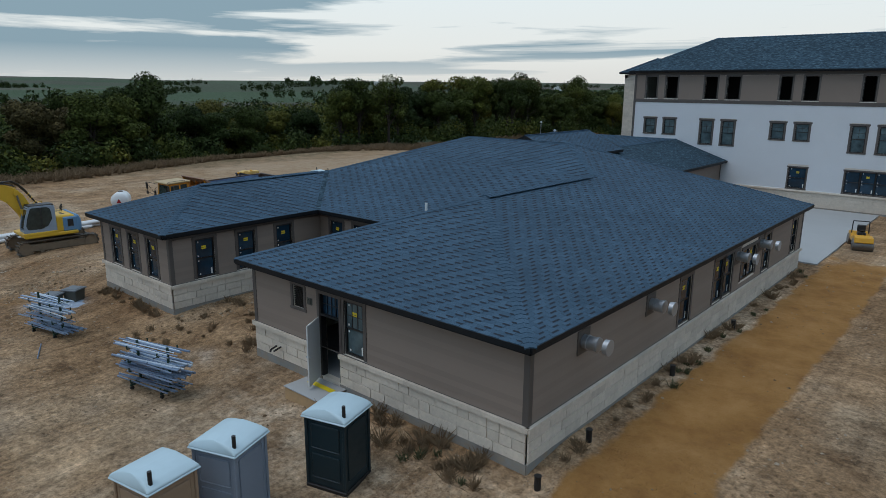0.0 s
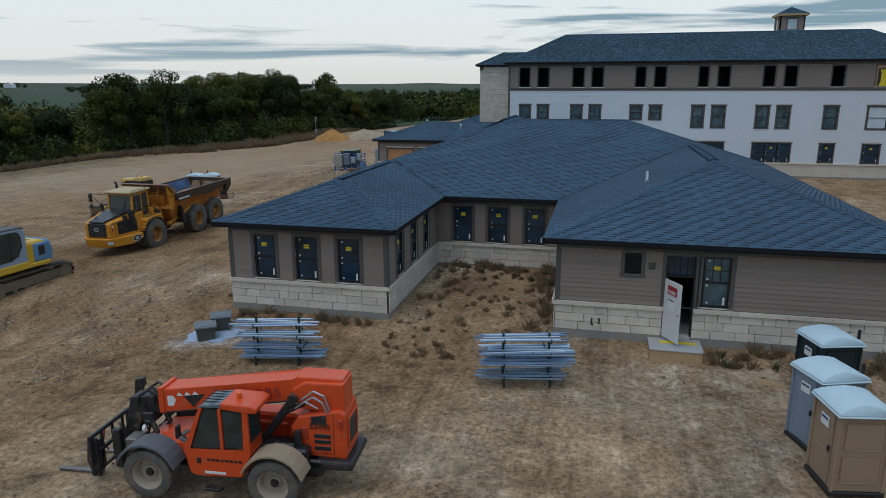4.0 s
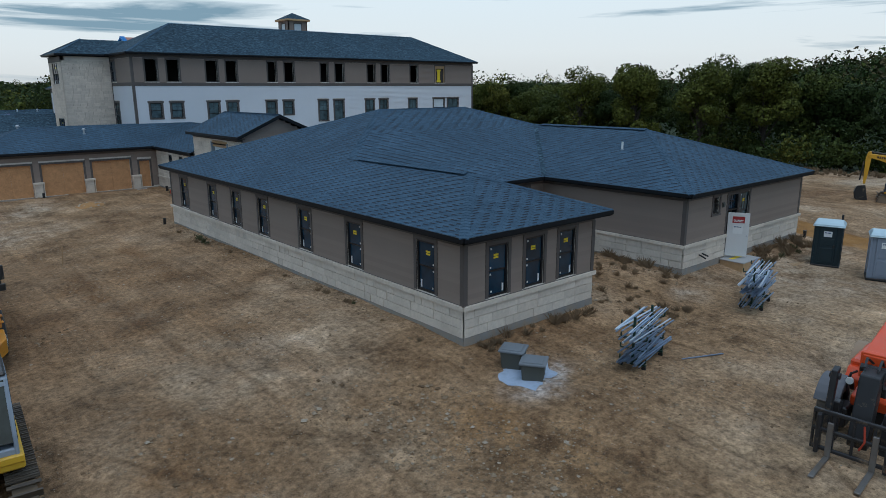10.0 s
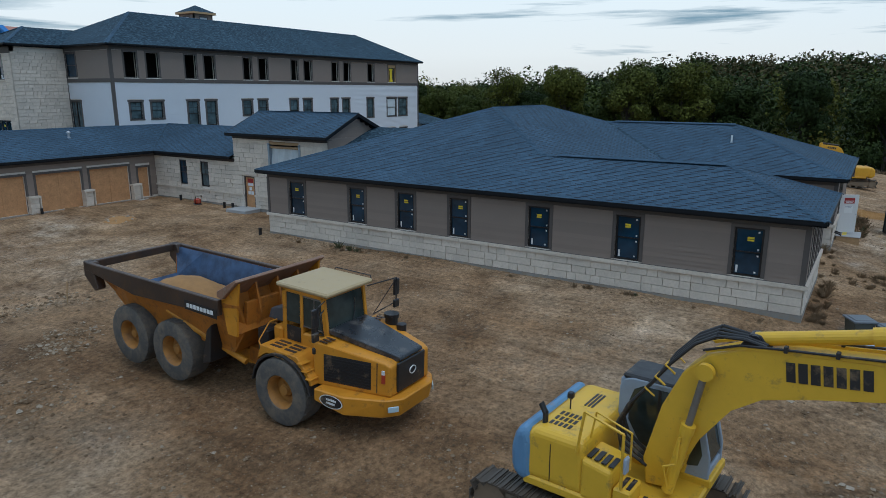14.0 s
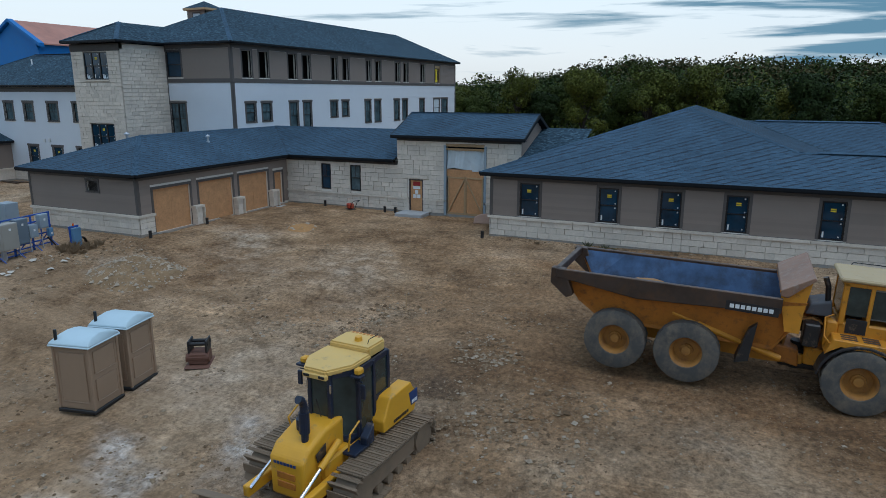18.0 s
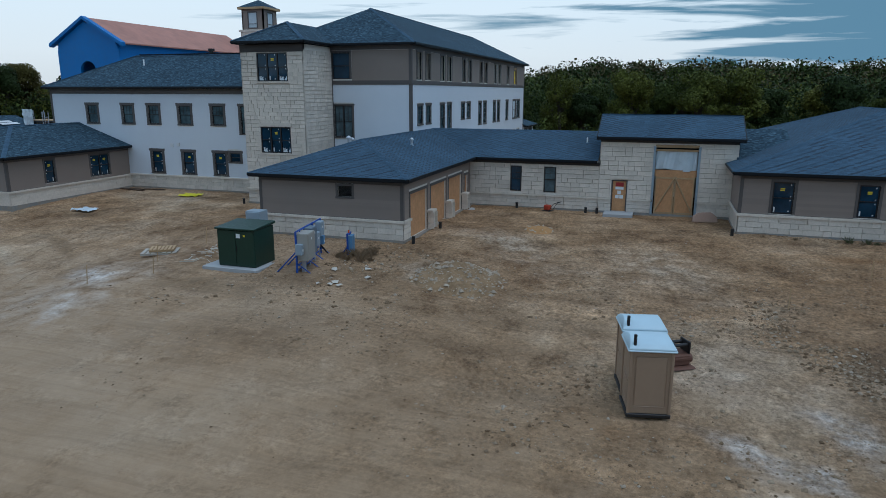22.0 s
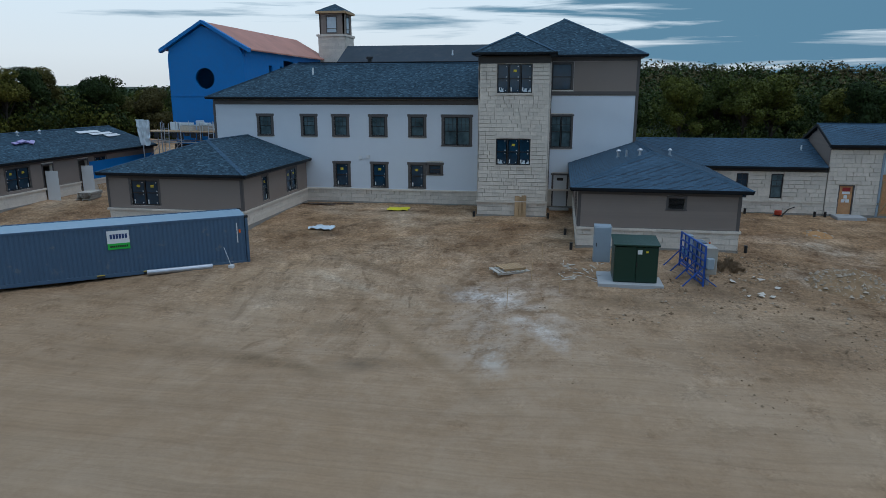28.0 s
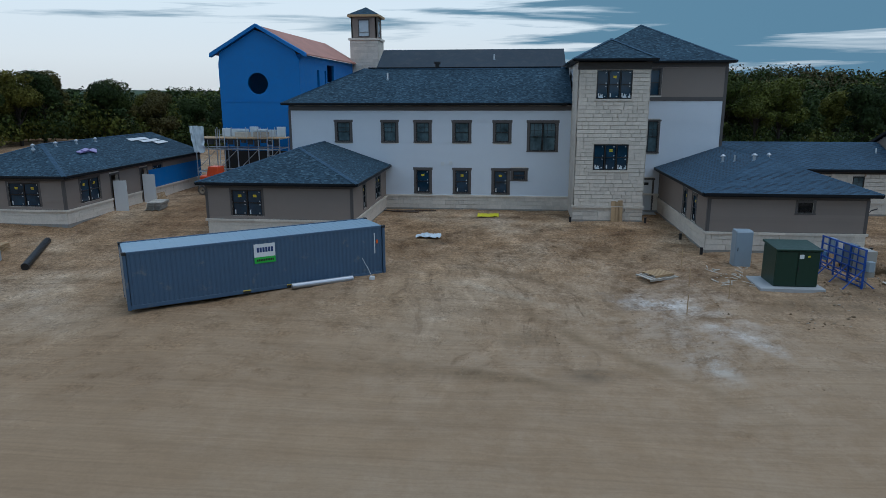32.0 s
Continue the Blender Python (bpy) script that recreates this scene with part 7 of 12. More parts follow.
    P(boom, "wear_strip", "mach_black", lambda b: soft_prism(b, [(-1.3, 2.15), (-1.3, 2.19), (1.7, 1.68), (1.7, 1.64)], 0.04, 0.13, 0.008, 1))
    P(boom, "boom_head", "mach_black", lambda b: (soft_box(b, 1.86, 2.3, -0.32, 0.1, 1.58, 2.0, 0.03), tube(b, (2.05, -0.42, 1.95), (2.05, 0.2, 1.95), 0.1), tube(b, (2.3, -0.36, 1.7), (2.3, 0.14, 1.7), 0.09), soft_box(b, 2.0, 2.3, -0.2, 0.22, 1.4, 1.66, 0.03)))
    for y in (0.12, 0.0, -0.2):
        P(boom, "head_hose", "mach_black", lambda b: hose(b, [(1.9, y, 2.05), (2.1, y * 1.5, 2.22), (2.35, y * 1.4, 2.06), (2.42, y, 1.8)], 0.03))
    P(boom, "logo_patch", "mach_black", lambda b: prism(b, [(1.25, 2.12), (0.7, 2.20), (1.0, 1.84)], 0.122, 0.128))
    for k in range(3):
        P(boom, "logo_tooth", "white_tag", lambda b: prism(b, [(1.42 - k * 0.2, 2.10 + k * 0.027), (1.26 - k * 0.2, 2.12 + k * 0.027), (1.36 - k * 0.2, 2.19 + k * 0.027)], 0.122, 0.132))
    bars(boom, "logo_lettering", "red_paint", -1.15, 0.5, 0.125, -0.13, 0.13, 8, gap=0.35, tilt=Matrix.Translation((0, 0, 2.2)) @ Matrix.Rotation(0.155, 4, "Y"))
    P(boom, "white_decal", "white_tag", lambda b: prism(b, [(1.66, 1.84), (1.66, 2.08), (1.52, 2.1), (1.44, 2.0), (1.52, 1.84)], 0.122, 0.13))
    P(t, "lift_cylinder", "mach_black", lambda b: (tube(b, (-0.7, 0.24, 1.2), (-1.5, 0.24, 2.3), 0.095, 14), tube(b, (-1.5, 0.14, 2.3), (-1.5, 0.34, 2.3), 0.12, 14), tube(b, (-1.75, 0.24, 2.2), (-1.35, 0.26, 2.0), 0.06, 10)))
    P(t, "rear_hose", "galv", lambda b: (hose(b, [(-1.7, 0.28, 2.3), (-2.0, 0.32, 2.55), (-2.25, 0.32, 2.45), (-2.35, 0.3, 2.1)], 0.025), hose(b, [(-1.68, 0.3, 2.2), (-2.0, 0.34, 2.42), (-2.2, 0.34, 2.3), (-2.3, 0.32, 2.05)], 0.025), hose(b, [(-1.55, 0.3, 2.1), (-1.8, 0.34, 2.3), (-2.1, 0.34, 2.15)], 0.022)))
    # cab on the left side
    cab = P(t, "cab", "orange", lambda b: (soft_prism(b, [(-0.52, 0.70), (-0.75, 1.25), (-0.75, 2.28), (-0.7, 2.36), (-0.62, 2.36), (-0.62, 1.35), (0.68, 1.3), (0.28, 2.34), (0.36, 2.36), (0.82, 1.3), (0.70, 0.72), (0.55, 0.66)], 0.94, 1.02, 0.02),
                                           soft_box(b, -0.72, -0.64, 0.3, 0.98, 1.2, 2.3, 0.02), soft_prism(b, [(-0.52, 0.70), (-0.75, 1.25), (0.82, 1.28), (0.70, 0.72)], 0.3, 0.98, 0.03), soft_box(b, -0.14, -0.06, 0.95, 1.025, 1.3, 2.34, 0.015)))
    P(cab, "cab_roof", "orange", lambda b: soft_prism(b, [(-0.98, 2.3), (-0.98, 2.4), (-0.85, 2.46), (-0.15, 2.48), (-0.15, 2.34), (-0.8, 2.28)], 0.28, 1.06, 0.03))
    P(cab, "roof_window", "roof_glass", lambda b: soft_prism(b, [(-0.15, 2.36), (-0.15, 2.46), (0.28, 2.40), (0.4, 2.32)], 0.3, 1.03, 0.02))
    for k in range(5):
        P(cab, "roof_bar", "mach_black", lambda b: box(b, -0.14, 0.3, 0.40 + k * 0.13, 0.415 + k * 0.13, 2.44, 2.46))
    P(cab, "window_seal", "mach_black", lambda b: (prism(b, [(-0.09, 1.31), (0.69, 1.28), (0.31, 2.31), (-0.09, 2.31)], 0.955, 0.972), prism(b, [(-0.66, 1.37), (-0.13, 1.33), (-0.13, 2.31), (-0.66, 2.31)], 0.955, 0.972)))
    P(cab, "side_window", "cab_glass", lambda b: prism(b, [(-0.05, 1.36), (0.62, 1.33), (0.28, 2.27), (-0.05, 2.27)], 0.975, 0.985))
    P(cab, "side_window", "cab_glass", lambda b: prism(b, [(-0.6, 1.42), (-0.15, 1.38), (-0.15, 2.27), (-0.6, 2.27)], 0.975, 0.985))
    P(cab, "windscreen", "cab_glass", lambda b: (prism(b, [(0.76, 1.32), (0.33, 2.33), (0.34, 2.35), (0.78, 1.32)], 0.34, 0.95)))
    P(cab, "rear_window", "cab_glass", lambda b: box(b, -0.735, -0.725, 0.36, 0.92, 1.5, 2.24))
    P(cab, "inner_window", "cab_glass", lambda b: prism(b, [(-0.6, 1.4), (0.66, 1.36), (0.3, 2.27), (-0.6, 2.27)], 0.3, 0.31))
    P(cab, "wiper", "mach_black", lambda b: hose(b, [(0.80, 0.85, 1.36), (0.62, 0.7, 1.8), (0.55, 0.5, 1.95)], 0.012))
    P(cab, "door_handle", "mach_black", lambda b: soft_box(b, 0.42, 0.52, 1.015, 1.04, 0.98, 1.12, 0.01))
    P(cab, "mirror", "mach_black", lambda b: (hose(b, [(0.72, 1.0, 1.55), (0.85, 1.1, 1.75)], 0.015), soft_box(b, 0.82, 0.88, 1.02, 1.2, 1.62, 1.92, 0.02)))
    bars(cab, "door_mark", "mach_black", -0.55, 0.3, 1.025, 1.06, 1.11, 8)
    P(cab, "model_plate", "white_tag", lambda b: box(b, -0.15, 0.35, 1.015, 1.03, 0.74, 0.80))
    P(cab, "step", "mach_black", lambda b: soft_box(b, -0.05, 0.35, 0.95, 1.12, 0.35, 0.42, 0.01))
    P(cab, "beacon", "amber_lamp", lambda b: tube(b, (-0.45, 0.7, 2.46), (-0.45, 0.7, 2.6), 0.06, 12))
    # fenders
    for sd, x, mat in ((1, 1.66, "fender_grey"), (-1, 1.66, "fender_grey"), (1, -1.3, "fender_tan"), (-1, -1.3, "fender_tan")):
        prof = [(0.76, a) for a in range(20, 166, 16)]
        pts = [(x + 0.745 * math.cos(radians(a)), 0.70 + 0.745 * math.sin(radians(a))) for _, a in prof]
        pts += [(x + 0.70 * math.cos(radians(a)), 0.70 + 0.70 * math.sin(radians(a))) for _, a in prof[::-1]]
        P(t, "fender", mat, lambda b: soft_prism(b, pts, sd * 0.98 - 0.28, sd * 0.98 + 0.28, 0.012, 1))
    for sd in (-0.62, 0.62):
        P(t, "head_lamp", "white_tag", lambda b: (tube(b, (2.0, sd, 1.5), (1.93, sd, 1.5), 0.085, 14)))
        P(t, "lamp_guard", "mach_black", lambda b: hose(b, [(1.9, sd, 1.1), (1.95, sd - 0.05, 1.4), (1.93, sd, 1.68), (1.75, sd + 0.08, 1.7)], 0.03))
    # fork carriage
    P(t, "quick_hitch", "mach_black", lambda b: (soft_prism(b, [(2.15, 2.02), (2.62, 1.98), (3.02, 0.5), (2.95, 0.3), (2.7, 0.3), (2.4, 1.5)], -0.3, 0.12, 0.03), soft_box(b, 2.75, 2.95, -0.68, -0.54, 0.3, 1.3, 0.02), soft_box(b, 2.75, 2.95, 0.34, 0.48, 0.3, 1.3, 0.02), tube(b, (2.55, -0.6, 1.2), (2.85, -0.6, 0.5), 0.06, 10)))
    P(t, "tilt_arm", "mach_black", lambda b: (soft_prism(b, [(2.75, 2.1), (3.0, 2.05), (3.2, 0.7), (3.05, 0.6), (2.9, 1.6)], -0.8, -0.66, 0.02), tube(b, (2.88, -0.84, 1.9), (2.88, -0.62, 1.9), 0.08, 12)))
    P(t, "hitch_plate", "white_tag", lambda b: soft_prism(b, [(2.62, 1.78), (2.68, 1.56), (2.69, 1.56), (2.63, 1.78)], -0.2, 0.02, 0.002, 1))
    P(t, "steel_box", "steel", lambda b: soft_box(b, 2.02, 2.32, 0.52, 0.9, 0.95, 1.35, 0.02))
    P(t, "stabiliser_arm", "mach_black", lambda b: (soft_box(b, 1.85, 2.4, 0.5, 0.85, 0.45, 0.95, 0.03), soft_box(b, 1.85, 2.4, -0.85, -0.5, 0.45, 0.95, 0.03)))
    car = P(t, "fork_carriage", "mach_black", lambda b: soft_box(b, 3.06, 3.14, -0.95, 0.75, 0.2, 0.29, 0.015))
    for z in (0.66, 1.12):
        P(car, "cross_bar", "mach_black", lambda b: soft_box(b, 3.06, 3.14, -0.95, 0.75, z, z + 0.09, 0.015))
    for y in (-0.92, -0.5, -0.1, 0.3, 0.72):
        P(car, "upright", "mach_black", lambda b: soft_box(b, 3.07, 3.13, y - 0.03, y + 0.03, 0.2, 1.2, 0.01))
    for y in (-0.8, 0.6):
        P(car, "side_plate", "mach_black", lambda b: soft_box(b, 3.0, 3.2, y - 0.05, y + 0.05, 0.12, 1.1, 0.02))
    for y in (-0.55, 0.35):
        P(car, "fork", "steel", lambda b: (soft_box(b, 3.14, 4.3, y - 0.06, y + 0.06, 0.06, 0.11, 0.01), soft_box(b, 3.13, 3.2, y - 0.06, y + 0.06, 0.08, 0.95, 0.01)))
    P(car, "chain", "rust", lambda b: hose(b, [(3.18, 0.65, 1.15), (3.22, 0.7, 0.6), (3.18, 0.62, 0.2)], 0.03))
    P(car, "chain", "red_paint", lambda b: hose(b, [(3.16, 0.1, 1.1), (3.2, 0.15, 0.75), (3.16, 0.05, 0.5)], 0.022))
    car.matrix_basis = Matrix.Translation((0.26, 0, 0))
    P(t, "deck_hose", "mach_black", lambda b: [hose(b, [(2.0, y, 1.5), (1.85, y + 0.05, 1.25), (2.1, y + 0.02, 1.0), (2.5, y, 0.8)], 0.028) for y in (-0.3, -0.2, 0.25, 0.35)])
    return t


telehandler(pose(-25.55, 2.85, -1.17, 0, 0, 184.3))


# ---- articulated dump truck ----
def dump_truck(m):
    t = thing("dump_truck", m, "amber six-wheel articulated dump truck, bed holding a little soil", "truck")
    R, W = 0.93, 0.66
    for x in (2.15, -2.1, -4.1):
        for sd in (-1, 1):
            wheel(t, x, sd * 1.22, R, W, sd, "rim_amber", 24, 0.46)
    P(t, "rear_frame", "amber", lambda b: (soft_prism(b, [(-4.9, 0.85), (-4.9, 1.2), (0.2, 1.15), (0.9, 1.1), (0.9, 0.8), (-0.2, 0.75)], -0.5, 0.5, 0.04), tube(b, (-2.1, -1, R), (-2.1, 1, R), 0.16), tube(b, (-4.1, -1, R), (-4.1, 1, R), 0.16)))
    P(t, "hitch", "mach_black", lambda b: (soft_box(b, 0.3, 1.3, -0.4, 0.4, 0.65, 1.15, 0.05), tube(b, (0.75, 0, 0.55), (0.75, 0, 1.35), 0.18, 14)))
    P(t, "front_frame", "amber", lambda b: (soft_box(b, 0.9, 4.8, -0.55, 0.55, 0.85, 1.35, 0.04), tube(b, (2.15, -1, R), (2.15, 1, R), 0.17)))
    # bed: a tub with sloped floor, flared sides and a rock lip over the cab
    bed = P(t, "bed", "bed_amber", lambda b: soft_prism(b, [(-5.35, 1.85), (-4.6, 1.35), (0.05, 1.3), (0.55, 2.1), (0.62, 2.85), (0.5, 2.85), (0.42, 2.12), (-0.05, 1.42), (-4.55, 1.46), (-5.3, 1.98)], -1.12, 1.12, 0.012, 1))
    for sd in (-1, 1):
        def side_(b, sd=sd):
            low = [(-5.35, sd * 1.1, 1.88), (-4.6, sd * 1.1, 1.4), (0.05, sd * 1.1, 1.35), (0.5, sd * 1.1, 2.1)]
            up = [(-5.9, sd * 1.52, 2.75), (-4.4, sd * 1.52, 2.78), (0.1, sd * 1.52, 2.82), (0.68, sd * 1.5, 2.86)]
            vo = [b.verts.new(p) for p in low]
            vu = [b.verts.new(p) for p in up]
            vi = [b.verts.new((x, y - sd * 0.06, z)) for x, y, z in low]
            vj = [b.verts.new((x, y - sd * 0.06, z)) for x, y, z in up]
            for i in range(3):
                b.faces.new((vo[i], vo[i + 1], vu[i + 1], vu[i]))
                b.faces.new((vu[i], vu[i + 1], vj[i + 1], vj[i]))
            b.faces.new((vo[0], vu[0], vj[0], vi[0]))
            b.faces.new((vo[3], vi[3], vj[3], vu[3]))
        P(bed, "side_wall", "bed_amber", side_)
        P(bed, "side_liner", "bed_shine", lambda b: [b.faces.new([b.verts.new(p) for p in q]) for q in (
            [(-5.3, sd * 1.03, 1.95), (-4.5, sd * 1.03, 1.5), (-4.4, sd * 1.45, 2.8), (-5.85, sd * 1.45, 2.78)],
            [(-4.5, sd * 1.03, 1.5), (0.0, sd * 1.03, 1.46), (0.1, sd * 1.45, 2.84), (-4.4, sd * 1.45, 2.8)],
            [(0.0, sd * 1.03, 1.46), (0.45, sd * 1.03, 2.15), (0.62, sd * 1.43, 2.86), (0.1, sd * 1.45, 2.84)])])
        P(bed, "top_rail", "bed_steel", lambda b: (soft_prism(b, [(-5.95, 2.60), (-5.95, 2.85), (0.1, 2.92), (0.1, 2.5), (-3.6, 2.3)], *sorted((sd * 1.50, sd * 1.64)), 0.02, 1)))
        P(bed, "tail_lip", "bed_steel", lambda b: soft_prism(b, [(-6.1, 2.4), (-6.1, 2.86), (-5.7, 2.86), (-5.4, 2.1), (-5.6, 2.0)], *sorted((sd * 1.35, sd * 1.62)), 0.02, 1))
        P(t, "tipping_ram", "amber", lambda b: (tube(b, (0.3, sd * 0.95, 1.05), (-1.9, sd * 1.2, 1.75), 0.09, 12), tube(b, (-1.9, sd * 1.2, 1.75), (-2.6, sd * 1.25, 1.95), 0.05, 10)))
        P(t, "mud_flap", "mach_black", lambda b: soft_prism(b, [(-0.85, 0.9), (-0.6, 1.9), (-0.4, 2.1), (-0.5, 1.0)], *sorted((sd * 0.95, sd * 1.5)), 0.015, 1))
    P(bed, "floor_plate", "bed_shine", lambda b: prism(b, [(-5.3, 2.0), (-4.5, 1.50), (-0.1, 1.46), (0.4, 2.1), (0.5, 2.8), (0.47, 2.8), (0.37, 2.1), (-0.13, 1.48), (-4.5, 1.52), (-5.3, 2.03)], -1.1, 1.1))
    P(bed, "rear_rim", "bed_steel", lambda b: soft_box(b, -6.02, -5.86, -1.6, 1.6, 2.62, 2.86, 0.02))
    P(bed, "rock_lip", "lip_steel", lambda b: soft_prism(b, [(0.02, 3.0), (0.02, 3.14), (0.74, 3.58), (0.80, 3.52), (0.5, 3.25), (0.2, 2.95)], -1.6, 1.6, 0.015, 1))
    P(bed, "headboard", "bed_amber", lambda b: soft_prism(b, [(0.42, 2.0), (0.05, 3.1), (0.2, 3.1), (0.62, 2.05)], -1.42, 1.42, 0.015, 1))
    for y in (-0.75, 0.0, 0.75):
        P(bed, "headboard_rib", "bed_amber", lambda b: soft_prism(b, [(0.58, 2.1), (0.2, 3.05), (0.55, 3.35), (0.74, 2.5)], y - 0.03, y + 0.03, 0.006, 1))
    for y in (-1.45, 1.45):
        P(bed, "lip_gusset", "amber", lambda b: prism(b, [(0.25, 2.0), (0.0, 3.1), (0.74, 3.54), (0.62, 2.6), (0.6, 2.0)], y - 0.03, y + 0.03))

    def heap(b):
        n = 14
        rows_ = []
        for i in range(n + 1):
            rows_.append([b.verts.new((-5.0 + 3.3 * i / n, -1.05 + 2.1 * j / n, 1.62 + 0.85 * max(0, math.sin(math.pi * (0.08 + 0.92 * i / n))) * (0.55 + 0.45 * math.sin(math.pi * j / n)) + 0.06 * noise.noise((i * 0.6, j * 0.6, 1)))) for j in range(n + 1)])
        for i in range(n):
            for j in range(n):
                b.faces.new((rows_[i][j], rows_[i + 1][j], rows_[i + 1][j + 1], rows_[i][j + 1]))
    P(bed, "loose_soil", "soil", heap, "loose orange soil left in the bed", True)
    for sd in (-1, 1):
        P(bed, "name_panel", "mach_black", lambda b: prism(b, [(-1.25, 2.42), (-1.25, 2.68), (0.05, 2.66), (0.05, 2.40)], sd * 1.645 - 0.004, sd * 1.645 + 0.004))
        bars(bed, "name_bars", "white_tag", -1.15, -0.05, sd * 1.652, 2.49, 2.60, 8)
    # cab and hood
    x0, x1, yc = 1.52, 3.05, 0.78
    cab = P(t, "cab", "amber", lambda b: (soft_box(b, x0, x1, -yc, yc, 1.25, 2.3, 0.05), soft_box(b, x0, x0 + 0.14, -yc, -yc + 0.12, 2.2, 3.36, 0.02), soft_box(b, x0, x0 + 0.14, yc - 0.12, yc, 2.2, 3.36, 0.02),
                                          soft_prism(b, [(x1 - 0.1, 2.25), (x1 - 0.22, 3.36), (x1 - 0.10, 3.36), (x1 + 0.04, 2.25)], -yc, -yc + 0.09, 0.015), soft_prism(b, [(x1 - 0.1, 2.25), (x1 - 0.22, 3.36), (x1 - 0.10, 3.36), (x1 + 0.04, 2.25)], yc - 0.09, yc, 0.015),
                                          soft_box(b, x0, x1 - 0.12, -yc, yc, 3.28, 3.40, 0.02), soft_box(b, x0 + 0.62, x0 + 0.72, -yc - 0.005, yc + 0.005, 2.2, 3.32, 0.015)))
    P(cab, "cab_roof", "cream", lambda b: soft_box(b, x0 - 0.12, x1 + 0.1, -0.88, 0.88, 3.40, 3.52, 0.04))
    P(cab, "roof_rail", "mach_black", lambda b: hose(b, [(x0 + 0.3, 0.86, 3.5), (x0 + 0.35, 0.88, 3.58), (x1, 0.88, 3.58), (x1 + 0.05, 0.86, 3.5)], 0.015))
    for sd in (-1, 1):
        P(cab, "side_window", "cab_glass", lambda b: box(b, x0 + 0.13, x0 + 0.63, sd * 0.745 - 0.006, sd * 0.745 + 0.006, 2.5, 3.28))
        P(cab, "side_window", "cab_glass", lambda b: prism(b, [(x0 + 0.71, 2.5), (x1 - 0.12, 2.4), (x1 - 0.22, 3.28), (x0 + 0.71, 3.28)], sd * 0.745 - 0.006, sd * 0.745 + 0.006))
        P(cab, "window_frame", "steel", lambda b: [box(b, *q, *sorted((sd * 0.75, sd * 0.765)), *z) for q, z in (((x0 + 0.71, x1 - 0.15), (3.24, 3.28)), ((x0 + 1.08, x0 + 1.11), (2.46, 3.26)), ((x0 + 0.71, x1 - 0.13), (2.46, 2.49)))])
        P(cab, "side_grille", "mach_black", lambda b: soft_box(b, x0 + 0.18, x0 + 0.66, *sorted((sd * 0.785, sd * 0.8)), 2.02, 2.42, 0.005))
        P(cab, "wheel_well", "amber", lambda b: soft_box(b, x0 - 0.28, x0 + 0.02, *sorted((sd * 0.3, sd * 0.85)), 1.55, 2.3, 0.05))
    P(cab, "windscreen", "cab_glass", lambda b: prism(b, [(x1 + 0.0, 2.3), (x1 - 0.15, 3.30), (x1 - 0.16, 3.30), (x1 - 0.015, 2.3)], -0.69, 0.69))
    P(cab, "wiper", "mach_black", lambda b: hose(b, [(x1 + 0.02, 0.1, 2.35), (x1 - 0.03, 0.3, 2.75), (x1 - 0.08, 0.35, 3.1)], 0.014))
    P(cab, "rear_window", "cab_glass", lambda b: box(b, x0 + 0.015, x0 + 0.025, -0.65, 0.65, 2.45, 3.25))
    P(cab, "seat", "mach_black", lambda b: (soft_box(b, x0 + 0.3, x0 + 0.8, -0.25, 0.25, 2.2, 2.45, 0.05), soft_box(b, x0 + 0.25, x0 + 0.4, -0.25, 0.25, 2.45, 3.05, 0.05)))

    def taper(b):
        for v in b.verts:
            u = min(1.0, max(0.0, (v.co.x - 3.05) / 1.95))
            v.co.y *= 1.0 - 0.36 * u
    hood = P(t, "hood", "amber", lambda b: (soft_prism(b, [(3.0, 1.3), (3.0, 2.42), (3.35, 2.36), (4.85, 2.18), (5.0, 2.1), (5.02, 1.35)], -1.22, 1.22, 0.05), taper(b)))
    P(hood, "hood_cover", "hood_dark", lambda b: (soft_prism(b, [(3.02, 2.45), (3.02, 2.56), (3.3, 2.54), (5.02, 2.26), (5.06, 2.18), (4.9, 2.12)], -0.72, 0.72, 0.03, 2), taper(b)), "glossy black hood top with dusty edges")
    for sd in (-1, 1):
        def lay(b, q0, q1, z0, z1, d0, d1):
            y_at = lambda x: sd * 1.22 * (1 - 0.36 * min(1.0, max(0.0, (x - 3.05) / 1.95)))
            v = [b.verts.new((x, y_at(x) + sd * d, z)) for d in (d0, d1) for x, z in ((q0, z0), (q1, z0), (q1, z1), (q0, z1))]
            for f in ((0, 1, 2, 3), (4, 5, 6, 7), (0, 1, 5, 4), (1, 2, 6, 5), (2, 3, 7, 6), (3, 0, 4, 7)):
                b.faces.new([v[i] for i in f])
        P(hood, "side_grille", "mach_black", lambda b: lay(b, 3.3, 4.52, 1.45, 2.14, -0.02, 0.012))
        for k in range(9):
            P(hood, "grille_slat", "mach_black", lambda b: lay(b, 3.33, 4.49, 1.50 + k * 0.07, 1.515 + k * 0.07, 0.012, 0.03))
        P(hood, "corner_seam", "mach_black", lambda b: lay(b, 4.66, 4.68, 1.4, 2.16, 0.0, 0.006))
        P(hood, "lamp", "red_paint", lambda b: lay(b, 4.8, 4.88, 1.68, 1.9, 0.0, 0.03))
        P(hood, "lamp", "white_tag", lambda b: lay(b, 4.8, 4.87, 1.9, 2.0, 0.0, 0.03))
        for k in range(3):
            P(hood, "grip_patch", "bed_steel", lambda b: soft_box(b, 3.1 + 0.0 * k, 3.36, *sorted((sd * (0.8 + k * 0.13), sd * (0.87 + k * 0.13))), 2.40, 2.415, 0.004))
